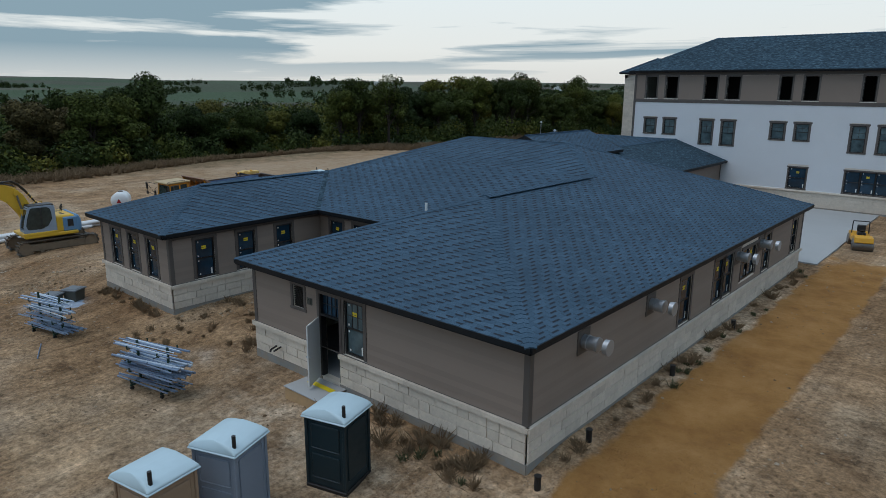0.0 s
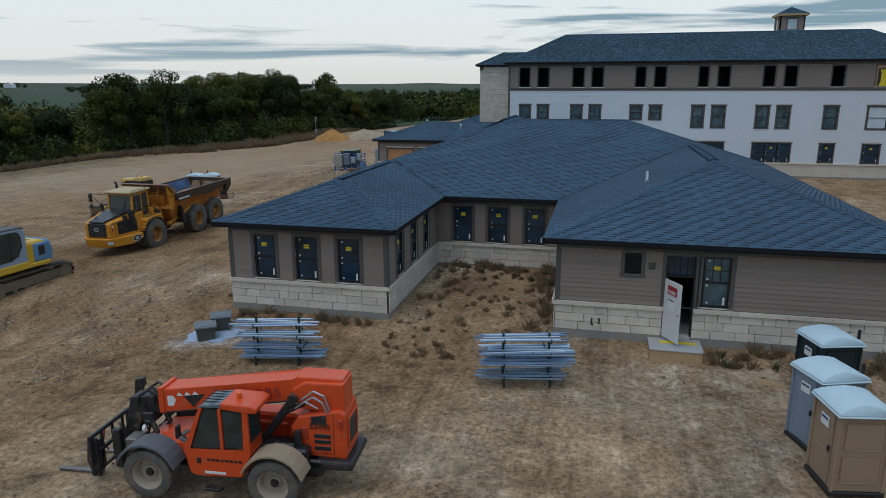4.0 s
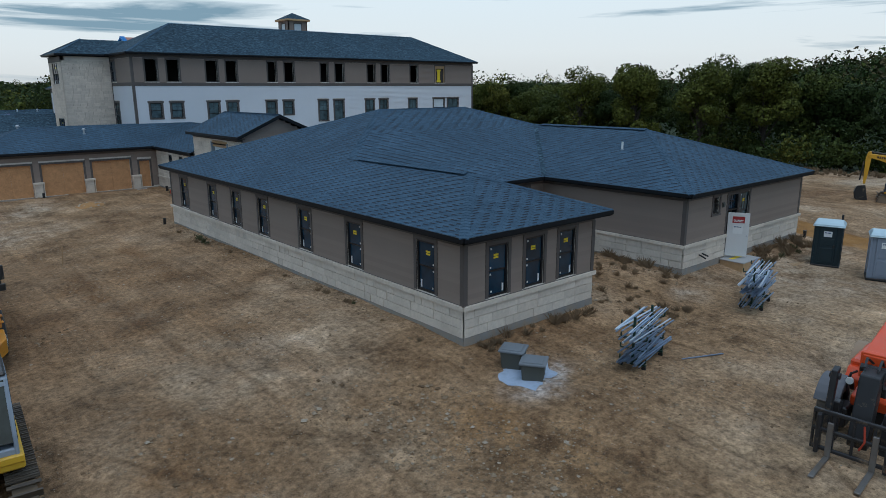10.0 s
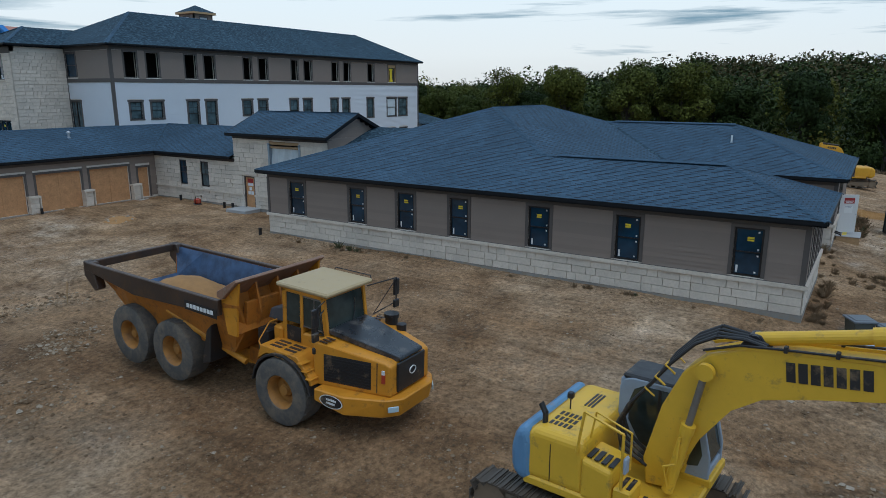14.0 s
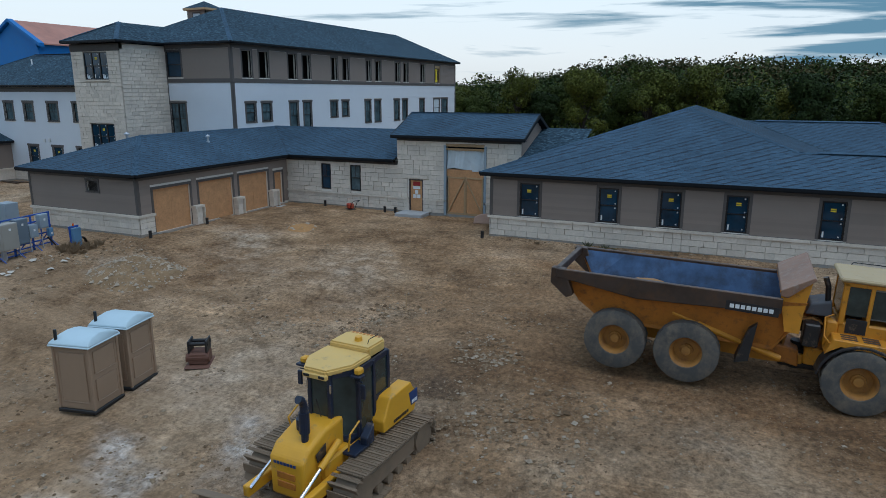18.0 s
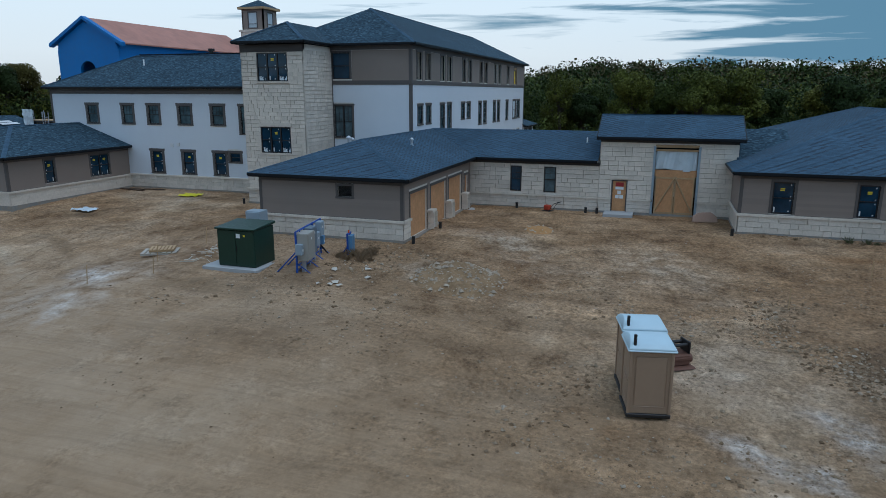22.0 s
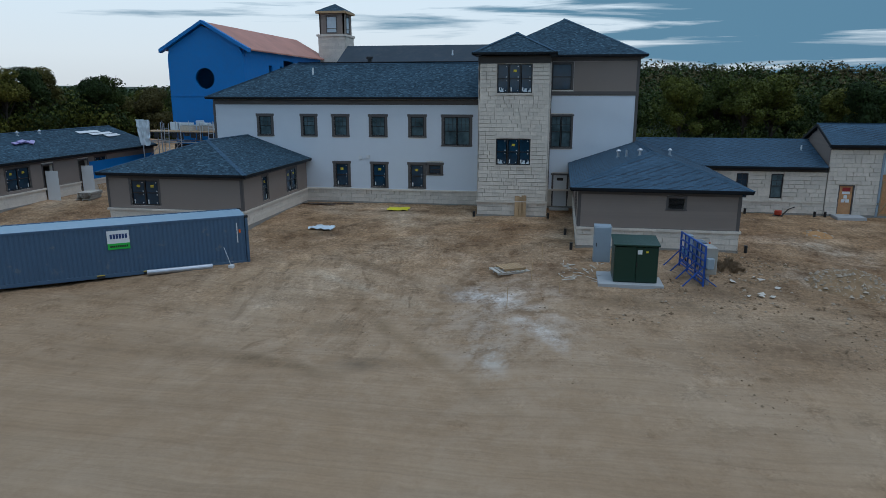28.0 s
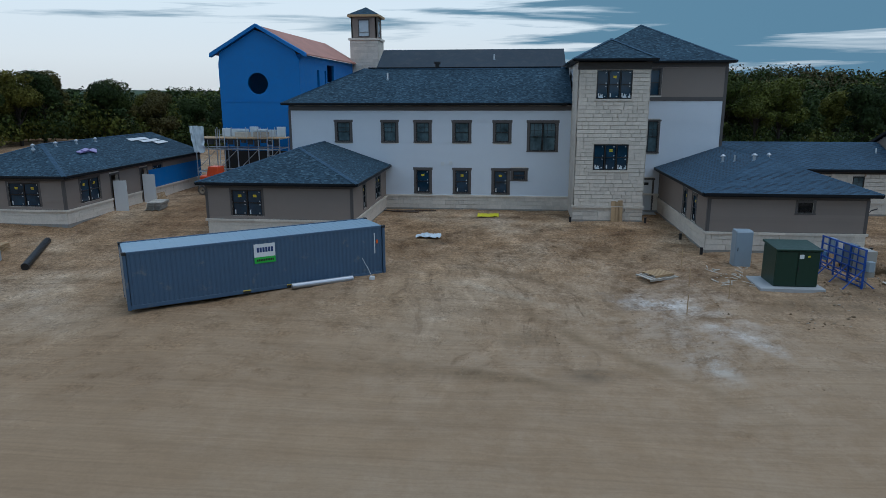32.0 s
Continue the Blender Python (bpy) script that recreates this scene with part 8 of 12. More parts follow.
        P(t, "fender", "mach_black", lambda b: (soft_prism(b, [(2.15 + 1.04 * math.cos(radians(a)), 0.9 + 1.04 * math.sin(radians(a))) for a in range(12, 176, 18)] + [(2.15 + 0.99 * math.cos(radians(a)), 0.9 + 0.99 * math.sin(radians(a))) for a in range(174, 11, -18)], *sorted((sd * 0.95, sd * 1.52)), 0.01, 1)))
        P(t, "deck", "amber", lambda b: soft_prism(b, [(1.25, 1.55), (1.4, 2.0), (2.65, 1.98), (3.1, 1.55), (3.15, 1.35), (3.0, 1.3), (2.7, 1.75), (1.6, 1.85)], *sorted((sd * 0.78, sd * 1.44)), 0.02, 1))
        for i in range(3):
            for j in range(2):
                P(t, "grip_patch", "bed_steel", lambda b: soft_box(b, 1.6 + j * 0.5, 1.98 + j * 0.5, *sorted((sd * (0.9 + i * 0.16), sd * (0.99 + i * 0.16))), 1.99, 2.005, 0.005))
        for k in range(3):
            P(t, "step", "amber", lambda b: soft_box(b, 2.72 + k * 0.13, 2.9 + k * 0.13, *sorted((sd * 1.2, sd * 1.5)), 1.84 - k * 0.17, 1.87 - k * 0.17, 0.008))
    P(hood, "nose_grille", "mach_black", lambda b: soft_box(b, 4.99, 5.06, -0.55, 0.55, 1.4, 2.14, 0.02))
    P(hood, "badge", "white_tag", lambda b: (lathe(b, [(0.11, 0), (0.135, 0.0), (0.135, -0.02), (0.11, -0.02)], 20), bmesh.ops.transform(b, matrix=Matrix.Translation((5.075, 0, 1.82)) @ Matrix.Rotation(math.pi / 2, 4, "Z") @ Matrix.Diagonal((1, 1, 0.75, 1)), verts=b.verts)))

    def bumper_(b):
        plan = [(3.22, -1.46), (4.1, -1.4), (5.02, -0.95), (5.28, -0.6), (5.28, 0.6), (5.02, 0.95), (4.1, 1.4), (3.22, 1.46)]
        start = set(b.edges)
        rows_ = [[b.verts.new((x, y, z)) for x, y in plan] for z in (0.86, 1.34)]
        b.faces.new(rows_[0])
        b.faces.new(rows_[1][::-1])
        for i in range(8):
            b.faces.new((rows_[0][i], rows_[0][(i + 1) % 8], rows_[1][(i + 1) % 8], rows_[1][i]))
        for v in rows_[0]:
            v.co.x -= 0.1 * (v.co.x > 4.5)
            v.co.z += 0.16 * (v.co.x < 3.5)
        bmesh.ops.bevel(b, geom=[e for e in b.edges if e not in start], offset=0.03, segments=1, affect="EDGES")
    bump_ = P(t, "bumper", "amber", bumper_)
    for sd in (-1, 1):
        P(bump_, "oval_decal", "mach_black", lambda b: (tube(b, (0, -0.008, 0), (0, 0.008, 0), 0.22, 24), bmesh.ops.transform(b, matrix=Matrix.Translation((3.75, sd * 1.43, 1.13)) @ Matrix.Rotation(sd * -0.07, 4, "Z") @ Matrix.Diagonal((1.55, 1, 0.75, 1)), verts=b.verts)))
        P(bump_, "decal_ring", "white_tag", lambda b: (lathe(b, [(0.2, -0.011), (0.22, -0.011), (0.22, 0.011), (0.2, 0.011)], 24), bmesh.ops.transform(b, matrix=Matrix.Translation((3.75, sd * 1.43, 1.13)) @ Matrix.Rotation(sd * -0.07, 4, "Z") @ Matrix.Diagonal((1.55, 1, 0.75, 1)), verts=b.verts)))
        bars(bump_, "decal_bars", "white_tag", 3.55, 3.92, sd * 1.442, 1.15, 1.20, 7)
        bars(bump_, "decal_bars", "white_tag", 3.58, 3.88, sd * 1.442, 1.06, 1.11, 7)
        P(bump_, "head_lamp", "porta_roof", lambda b: (soft_box(b, 0.0, 0.26, -0.02, 0.02, -0.07, 0.07, 0.01), bmesh.ops.transform(b, matrix=Matrix.Translation((5.05, sd * 0.92, 1.1)) @ Matrix.Rotation(sd * -0.92, 4, "Z"), verts=b.verts)))
        P(t, "mirror", "mach_black", lambda b: (hose(b, [(3.0, sd * 0.8, 3.3), (3.45, sd * 1.5, 3.45), (3.4, sd * 1.55, 2.75), (3.1, sd * 0.95, 2.5)], 0.018), hose(b, [(3.1, sd * 0.95, 2.5), (3.45, sd * 1.5, 3.45)], 0.012), soft_box(b, 3.36, 3.44, *sorted((sd * 1.45, sd * 1.66)), 2.95, 3.4, 0.02), soft_box(b, 3.36, 3.44, *sorted((sd * 1.45, sd * 1.66)), 2.6, 2.82, 0.02)))
    P(t, "side_mirror", "mach_black", lambda b: (hose(b, [(3.0, -0.82, 3.1), (3.05, -1.15, 2.9), (3.05, -1.2, 2.1)], 0.014), soft_box(b, 2.98, 3.08, -1.28, -1.1, 2.4, 2.8, 0.03), soft_box(b, 2.98, 3.08, -1.26, -1.12, 2.08, 2.25, 0.03)))
    P(t, "air_cleaner", "mach_black", lambda b: (tube(b, (3.6, 1.1, 1.9), (3.6, 1.1, 2.5), 0.17, 16), tube(b, (3.6, 1.1, 2.5), (3.6, 1.1, 2.6), 0.2, 16), tube(b, (4.0, 1.0, 2.0), (4.0, 1.0, 2.42), 0.13, 14)))
    P(t, "side_tank", "mach_black", lambda b: soft_box(b, 0.75, 1.15, -0.95, -0.45, 1.5, 2.15, 0.04))
    P(t, "side_tank", "mach_black", lambda b: soft_box(b, 0.8, 1.18, 0.5, 0.95, 1.45, 2.1, 0.04))
    for y in (-0.5, -0.3, -0.1, 0.15):
        P(t, "hydraulic_hose", "rim_amber", lambda b: hose(b, [(1.45, y, 1.7), (1.25, y, 2.05), (0.95, y, 2.2), (0.65, y, 2.1), (0.4, y, 1.75), (0.35, y, 1.3)], 0.035, 8))
    P(t, "exhaust_pipe", "mach_black", lambda b: hose(b, [(1.28, -0.35, 1.9), (1.28, -0.35, 2.5), (1.22, -0.35, 3.1), (1.12, -0.35, 3.35)], 0.07, 12))
    P(t, "heat_shield", "fender_grey", lambda b: soft_prism(b, [(0.75, 2.3), (0.85, 2.6), (1.35, 2.75), (1.4, 2.3)], -0.55, 0.35, 0.04, 2))
    P(t, "hitch_bracket", "bed_amber", lambda b: soft_prism(b, [(0.0, 0.9), (0.0, 1.35), (0.75, 1.25), (0.8, 0.75)], -0.6, 0.6, 0.04))
    for sd in (-1, 1):
        P(t, "grab_rail", "amber", lambda b: hose(b, [(1.35, sd * 1.35, 1.85), (1.2, sd * 1.3, 2.0), (1.2, sd * 0.92, 2.4), (1.4, sd * 0.85, 2.5)], 0.018))
    return t


dump_truck(pose(-43.85, 25.25, -1.13, 0, 0, -90) @ pose(0, 0, 0, 0, 2.2, 0))


# ---- tracks ----
def track(parent, x0, x1, y, w, r, shoes, mat="steel", z=None):
    """A crawler track: belt of separate shoes round two wheels, with its frame."""
    zc = r + 0.03
    loop = []
    L = x1 - x0 - 2 * r
    per = 2 * L + 2 * math.pi * r
    for k in range(shoes):
        s_ = per * k / shoes
        if s_ < L:
            p, a = (x0 + r + s_, zc - r), math.pi
        elif s_ < L + math.pi * r:
            q = (s_ - L) / r
            p, a = (x1 - r + r * math.sin(q), zc - r * math.cos(q)), math.pi - q
        elif s_ < 2 * L + math.pi * r:
            p, a = (x1 - r - (s_ - L - math.pi * r), zc + r), 0.0
        else:
            q = (s_ - 2 * L - math.pi * r) / r
            p, a = (x0 + r - r * math.sin(q), zc + r * math.cos(q)), -q
        loop.append((p, a))
    bm = bmesh.new()
    sw = per / shoes
    box(bm, -sw * 0.47, sw * 0.47, -w / 2, w / 2, -0.02, 0.012)
    box(bm, sw * 0.18, sw * 0.32, -w / 2, w / 2, 0.012, 0.045)
    box(bm, -sw * 0.30, -sw * 0.2, -w / 2, w / 2, 0.012, 0.03)
    me = mesh_of("track_shoe", bm, M[mat])
    fr = bmesh.new()
    soft_box(fr, x0 + r * 0.9, x1 - r * 0.9, y - w * 0.28, y + w * 0.28, zc - r * 0.55, zc + r * 0.55, 0.05)
    for xx in (x0 + r, x1 - r):
        tube(fr, (xx, y - w * 0.36, zc), (xx, y + w * 0.36, zc), r * 0.9, 20)
    n = 6
    for k in range(n):
        xx = x0 + 1.6 * r + (x1 - x0 - 3.2 * r) * k / (n - 1)
        tube(fr, (xx, y - w * 0.33, zc - r * 0.66), (xx, y + w * 0.33, zc - r * 0.66), r * 0.28, 12)
    frame_ = part("track_frame", fr, M["track_mud"], parent)
    for (px, pz), a in loop:
        sh = part("track_shoe", me, None, frame_)
        sh.matrix_basis = Matrix.Translation((px, y, pz)) @ Matrix.Rotation(-a, 4, "Y")
    return frame_


def excavator(m, detail=True, paint="yellow"):
    t = thing("excavator", m, "yellow crawler excavator with grey cab, arm lowered" if detail else "small yellow crawler excavator with folded arm", "excavator")
    for y in (-1.22, 1.22):
        track(t, -2.55, 1.95, y, 0.6, 0.42, 44 if detail else 26, "track_dark")
    P(t, "undercarriage", "track_mud", lambda b: (soft_box(b, -1.65, 0.3, -1.0, 1.0, 0.45, 0.85, 0.06), tube(b, (-0.6, 0, 0.8), (-0.6, 0, 1.05), 0.65, 24)))
    P(t, "deck", paint, lambda b: soft_box(b, -1.5, 1.45, -1.3, 1.32, 1.02, 1.22, 0.04))
    house = P(t, "engine_cowl", paint, lambda b: (soft_prism(b, [(-1.95, 1.15), (-2.05, 1.5), (-1.9, 2.1), (-1.7, 2.22), (-0.3, 2.22), (-0.25, 1.15)], -1.28, 1.2, 0.16, 4), soft_prism(b, [(-0.35, 1.15), (-0.35, 1.95), (0.45, 1.85), (0.5, 1.15)], -1.3, -0.45, 0.09, 3)))
    P(house, "step_box", paint, lambda b: (soft_box(b, 0.5, 0.95, -1.3, -0.75, 1.15, 1.6, 0.04), soft_box(b, 0.95, 1.35, -1.3, -0.8, 1.15, 1.35, 0.04)))
    P(t, "counterweight", "grey_blue" if detail else paint, lambda b: soft_prism(b, [(-2.1, 1.05), (-2.34, 1.25), (-2.36, 1.75), (-2.2, 2.14), (-1.85, 2.26), (-1.72, 1.9), (-1.72, 1.05)], -1.34, 1.26, 0.2, 4), "blue-grey rounded counterweight" if detail else "")
    if detail:
        for i in range(3):
            for j in range(5):
                P(house, "vent_slot", "mach_black", lambda b: box(b, -1.5 + j * 0.13, -1.42 + j * 0.13, -0.95 + i * 0.22, -0.8 + i * 0.22, 2.215, 2.228))
        for i in range(3):
            P(house, "vent_slot", "mach_black", lambda b: box(b, -1.2 + i * 0.1, -1.14 + i * 0.1, 0.1, 0.75, 2.215, 2.228))
        for i in range(4):
            P(house, "grip_patch", "mach_black", lambda b: box(b, -0.25 + i * 0.19, -0.12 + i * 0.19, -1.2, -0.85, 1.955 - i * 0.02, 1.975 - i * 0.02))
        for i, (x, z) in enumerate(((0.62, 1.605), (0.8, 1.605), (1.08, 1.355))):
            P(house, "grip_patch", "mach_black", lambda b: box(b, x, x + 0.1, -1.22, -0.85, z, z + 0.012))
        P(t, "handrail", paint, lambda b: (hose(b, [(0.42, -1.28, 1.6), (0.42, -1.3, 2.65), (-0.3, -1.3, 2.85), (-0.42, -1.3, 2.0)], 0.028), hose(b, [(0.42, -0.9, 1.8), (0.42, -0.9, 2.5), (-0.25, -0.9, 2.7), (-0.35, -0.9, 2.1)], 0.02)))
        P(t, "mirror", "cab_grey", lambda b: soft_box(b, 0.5, 0.56, -1.48, -1.3, 2.0, 2.32, 0.03))
        P(t, "exhaust_pipe", "mach_black", lambda b: (tube(b, (-1.6, -0.95, 2.2), (-1.6, -0.95, 2.42), 0.07, 12), tube(b, (-1.6, -0.95, 2.40), (-1.74, -0.95, 2.58), 0.065, 12)))
        P(t, "antenna", "mach_black", lambda b: (tube(b, (-1.4, -0.2, 2.2), (-1.4, -0.2, 2.5), 0.02, 8), soft_box(b, -1.48, -1.32, -0.26, -0.14, 2.45, 2.58, 0.02)))
        P(house, "side_panel_seam", "mach_black", lambda b: box(b, -1.2, -1.18, -1.288, -1.28, 1.25, 2.0))
        P(house, "blue_side", "grey_blue", lambda b: soft_box(b, -2.0, -0.85, 1.12, 1.25, 1.22, 2.1, 0.06))
        P(house, "side_louvre", "mach_black", lambda b: soft_box(b, -1.65, -1.2, 1.245, 1.26, 1.5, 1.95, 0.02))
    # cab, on the left
    cab_side = [(-0.34, 1.2), (-0.34, 2.72), (-0.26, 2.88), (-0.1, 2.95), (0.95, 2.95), (1.1, 2.88), (1.3, 2.3), (1.44, 1.75), (1.44, 1.3)]
    cab = P(t, "cab", "cab_grey" if detail else "navy", lambda b: (soft_prism(b, cab_side, 1.17, 1.25, 0.025), soft_prism(b, cab_side, 0.34, 0.42, 0.025), soft_box(b, -0.34, -0.24, 0.38, 1.22, 1.2, 2.9, 0.03), soft_box(b, -0.25, 1.42, 0.36, 1.24, 1.2, 1.5, 0.03),
                                             soft_prism(b, [(1.0, 2.95), (1.1, 2.88), (1.16, 2.74), (1.05, 2.74)], 0.4, 1.2, 0.015)))
    P(cab, "cab_roof", "mach_black", lambda b: soft_box(b, -0.3, 1.08, 0.36, 1.24, 2.9, 3.0, 0.04))
    P(cab, "sill", paint if detail else "navy", lambda b: soft_box(b, -0.35, 1.5, 0.32, 1.32, 1.18, 1.36, 0.03))
    for y in (0.335, 1.255):
        P(cab, "side_window", "cab_glass", lambda b: prism(b, [(-0.12, 2.1), (-0.12, 2.5), (-0.04, 2.74), (0.12, 2.84), (0.88, 2.85), (1.0, 2.8), (1.2, 2.25), (1.3, 1.8), (1.24, 1.58), (1.1, 1.54), (0.5, 1.54), (0.12, 1.7)], y - 0.006, y + 0.006))
        P(cab, "door_post", "mach_black", lambda b: prism(b, [(0.42, 1.56), (0.42, 2.84), (0.48, 2.84), (0.48, 1.56)], y - 0.009, y + 0.009))
    P(cab, "windscreen", "cab_glass", lambda b: prism(b, [(1.40, 1.62), (1.10, 2.86), (1.115, 2.86), (1.415, 1.62)], 0.42, 1.18))
    P(cab, "seat", "mach_black", lambda b: (soft_box(b, 0.1, 0.6, 0.55, 1.0, 1.6, 1.8, 0.05), soft_box(b, 0.05, 0.2, 0.55, 1.0, 1.8, 2.4, 0.05)))
    # boom, stick and bucket
    if detail:
        boom = P(t, "boom", paint, lambda b: soft_prism(b, [(0.5, 1.25), (0.42, 1.75), (0.68, 2.85), (1.0, 3.58), (1.38, 3.98), (1.85, 4.2), (2.3, 4.26), (4.6, 4.5), (4.96, 4.46), (5.0, 4.16), (4.7, 4.05), (3.0, 3.64), (2.25, 3.45), (1.8, 3.12), (1.32, 2.4), (0.92, 1.3)], -0.27, 0.27, 0.03))
        P(boom, "top_flange", paint, lambda b: [soft_prism(b, [(1.35, 4.02), (1.3, 4.06), (1.85, 4.25), (2.3, 4.31), (4.55, 4.55), (4.6, 4.5), (2.3, 4.26), (1.85, 4.2)], y, y + 0.03, 0.005, 1) for y in (-0.285, 0.255)])
        P(boom, "pivot", "mach_black", lambda b: (tube(b, (1.4, -0.38, 3.73), (1.4, 0.38, 3.73), 0.12, 16), tube(b, (2.04, -0.16, 4.34), (2.04, 0.16, 4.34), 0.1, 14), soft_prism(b, [(1.8, 4.18), (1.96, 4.44), (2.12, 4.44), (2.3, 4.25)], -0.13, 0.13, 0.02)))
        for y in (-0.275, 0.275):
            bars(boom, "name_bars", "mach_black", -0.6, 0.6, y, -0.16, 0.16, 7, gap=0.24, tilt=Matrix.Translation((3.16, 0, 4.07)) @ Matrix.Rotation(-0.13, 4, "Y"))
        for y in (-0.42, 0.42):
            P(t, "boom_cylinder", paint, lambda b: (tube(b, (0.95, y, 1.35), (1.2, y, 2.62), 0.105, 16), tube(b, (1.185, y, 2.55), (1.215, y, 2.72), 0.125, 16)))
            P(t, "boom_rod", "steel", lambda b: tube(b, (1.2, y, 2.65), (1.4, y, 3.73), 0.06, 12))
            P(t, "cylinder_pipe", paint, lambda b: hose(b, [(0.98, y * 1.3, 1.5), (0.9, y * 1.45, 1.9), (1.1, y * 1.4, 2.0), (1.12, y * 1.3, 2.5)], 0.02))
            P(t, "rod_eye", paint, lambda b: tube(b, (1.4, y - 0.06, 3.73), (1.4, y + 0.06, 3.73), 0.15, 16))
        P(t, "arm_cylinder", paint, lambda b: (tube(b, (2.04, 0, 4.34), (3.82, 0, 4.78), 0.115, 16), tube(b, (3.62, 0, 4.73), (3.9, 0, 4.80), 0.145, 16)))
        P(t, "arm_rod", "chrome", lambda b: tube(b, (3.86, 0, 4.79), (5.03, 0, 5.08), 0.065, 14))
        stick = P(t, "stick", paint, lambda b: soft_prism(b, [(4.9, 5.05), (4.96, 5.16), (5.08, 5.17), (5.34, 4.9), (5.44, 4.5), (5.44, 4.1), (5.38, 3.85), (5.44, 2.2), (5.38, 1.5), (5.14, 1.45), (5.0, 2.2), (4.88, 3.2), (4.72, 4.08), (4.72, 4.4), (4.82, 4.78)], -0.21, 0.21, 0.03))
        P(stick, "stick_flange", paint, lambda b: [soft_prism(b, [(5.08, 5.17), (5.13, 5.18), (5.39, 4.92), (5.49, 4.5), (5.49, 4.1), (5.44, 4.1), (5.44, 4.5), (5.34, 4.9)], y, y + 0.03, 0.005, 1) for y in (-0.225, 0.195)])
        P(stick, "pivot", "mach_black", lambda b: (tube(b, (5.03, -0.25, 5.08), (5.03, 0.25, 5.08), 0.12, 16), tube(b, (4.87, -0.33, 4.27), (4.87, 0.33, 4.27), 0.14, 18), tube(b, (5.52, -0.24, 3.93), (5.52, 0.24, 3.93), 0.1, 14), tube(b, (5.3, -0.26, 1.6), (5.3, 0.26, 1.6), 0.1, 12)))
        P(t, "bucket_cylinder", paint, lambda b: (tube(b, (5.58, 0, 3.93), (5.72, 0, 2.6), 0.1, 14), tube(b, (5.60, 0, 3.75), (5.615, 0, 3.6), 0.125, 14)))
        P(t, "bucket_rod", "chrome", lambda b: tube(b, (5.72, 0, 2.6), (5.78, 0, 1.9), 0.055, 10))
        P(t, "bucket_link", "mach_black", lambda b: (tube(b, (6.72, -0.15, 1.95), (6.35, -0.15, 1.75), 0.06, 8), tube(b, (6.72, 0.15, 1.95), (6.35, 0.15, 1.75), 0.06, 8), tube(b, (6.72, 0, 1.95), (6.6, 0, 1.4), 0.07, 8)))
    else:
        boom = P(t, "boom", paint, lambda b: soft_prism(b, [(0.5, 1.25), (0.45, 2.6), (0.66, 3.62), (0.95, 4.1), (1.3, 4.34), (2.9, 4.5), (3.08, 4.36), (2.98, 4.14), (1.75, 3.86), (1.3, 3.5), (1.08, 2.9), (0.92, 1.3)], -0.2, 0.2, 0.04))
        for y in (-0.205, 0.205):
            bars(boom, "name_bars", "mach_black", -0.45, 0.45, y, -0.1, 0.1, 5, gap=0.24, tilt=Matrix.Translation((1.95, 0, 4.16)) @ Matrix.Rotation(-0.13, 4, "Y"))
        P(t, "arm_cylinder", "mach_black", lambda b: tube(b, (1.2, 0, 4.42), (2.9, 0, 4.66), 0.08, 12))
        P(t, "boom_cylinder", "mach_black", lambda b: tube(b, (0.95, 0.3, 1.4), (1.25, 0.3, 3.3), 0.08, 12))
        P(t, "stick", paint, lambda b: soft_prism(b, [(2.85, 4.72), (3.1, 4.66), (3.24, 4.1), (3.2, 1.7), (3.02, 1.62), (2.92, 2.4), (2.78, 4.1)], -0.16, 0.16, 0.03))
        P(t, "bucket_cylinder", "mach_black", lambda b: tube(b, (3.32, 0, 3.8), (3.5, 0, 2.0), 0.07, 12))

    def bucket_(b):
        arc = [(6.75, 1.35), (6.95, 0.9), (6.85, 0.35), (6.4, 0.05), (5.75, 0.08)]
        prism(b, arc + [(x + (-0.04 if i < 3 else 0.0), z + 0.05) for i, (x, z) in list(enumerate(arc))[::-1]], -0.55, 0.55)
        for y in (-0.55, 0.52):
            prism(b, [(6.05, 1.5), (6.75, 1.38), (6.95, 0.9), (6.85, 0.35), (6.4, 0.05), (5.75, 0.08)], y, y + 0.03)
        for k in range(5):
            box(b, 5.55, 5.8, -0.52 + k * 0.23, -0.40 + k * 0.23, 0.07, 0.13)
    P(t, "bucket", "mach_black", bucket_)
    if detail:
        for k, y in enumerate((-0.26, -0.16, -0.05, 0.06)):
            P(t, "boom_hose", "mach_black", lambda b: hose(b, [(0.5, y, 1.6), (0.02, y - 0.05, 1.85 + 0.05 * k), (-0.08, y - 0.08, 2.3), (0.1, y - 0.04, 2.72), (0.42, y, 3.15), (0.78, y, 3.68 + 0.03 * k), (1.15, y, 4.12 + 0.03 * k), (1.5, y, 4.34 + 0.03 * k), (1.92, y, 4.38), (2.25, y, 4.32)], 0.032, 8), smooth=True)
        for y in (-0.3, 0.3):
            P(t, "boom_pipe", "mach_black", lambda b: hose(b, [(1.3, y, 4.06), (1.85, y, 4.27), (2.3, y, 4.33), (4.35, y, 4.55)], 0.022))
            P(t, "stick_hose", "mach_black", lambda b: hose(b, [(4.3, y, 4.54), (4.62, y * 1.15, 4.52), (4.9, y * 1.3, 4.3), (5.0, y * 1.3, 3.98), (4.82, y * 1.2, 3.68), (4.78, y * 1.15, 3.4), (4.95, y * 1.1, 3.12), (5.22, y * 0.95, 3.0), (5.3, y * 0.9, 2.7)], 0.042, 8), smooth=True)
            P(t, "stick_hose", "mach_black", lambda b: hose(b, [(4.5, y * 1.05, 4.5), (4.88, y * 1.2, 4.2), (5.02, y * 1.2, 3.7), (5.2, y * 1.1, 3.45), (5.45, y * 0.9, 3.45), (5.54, y * 0.7, 3.6)], 0.026, 8), smooth=True)
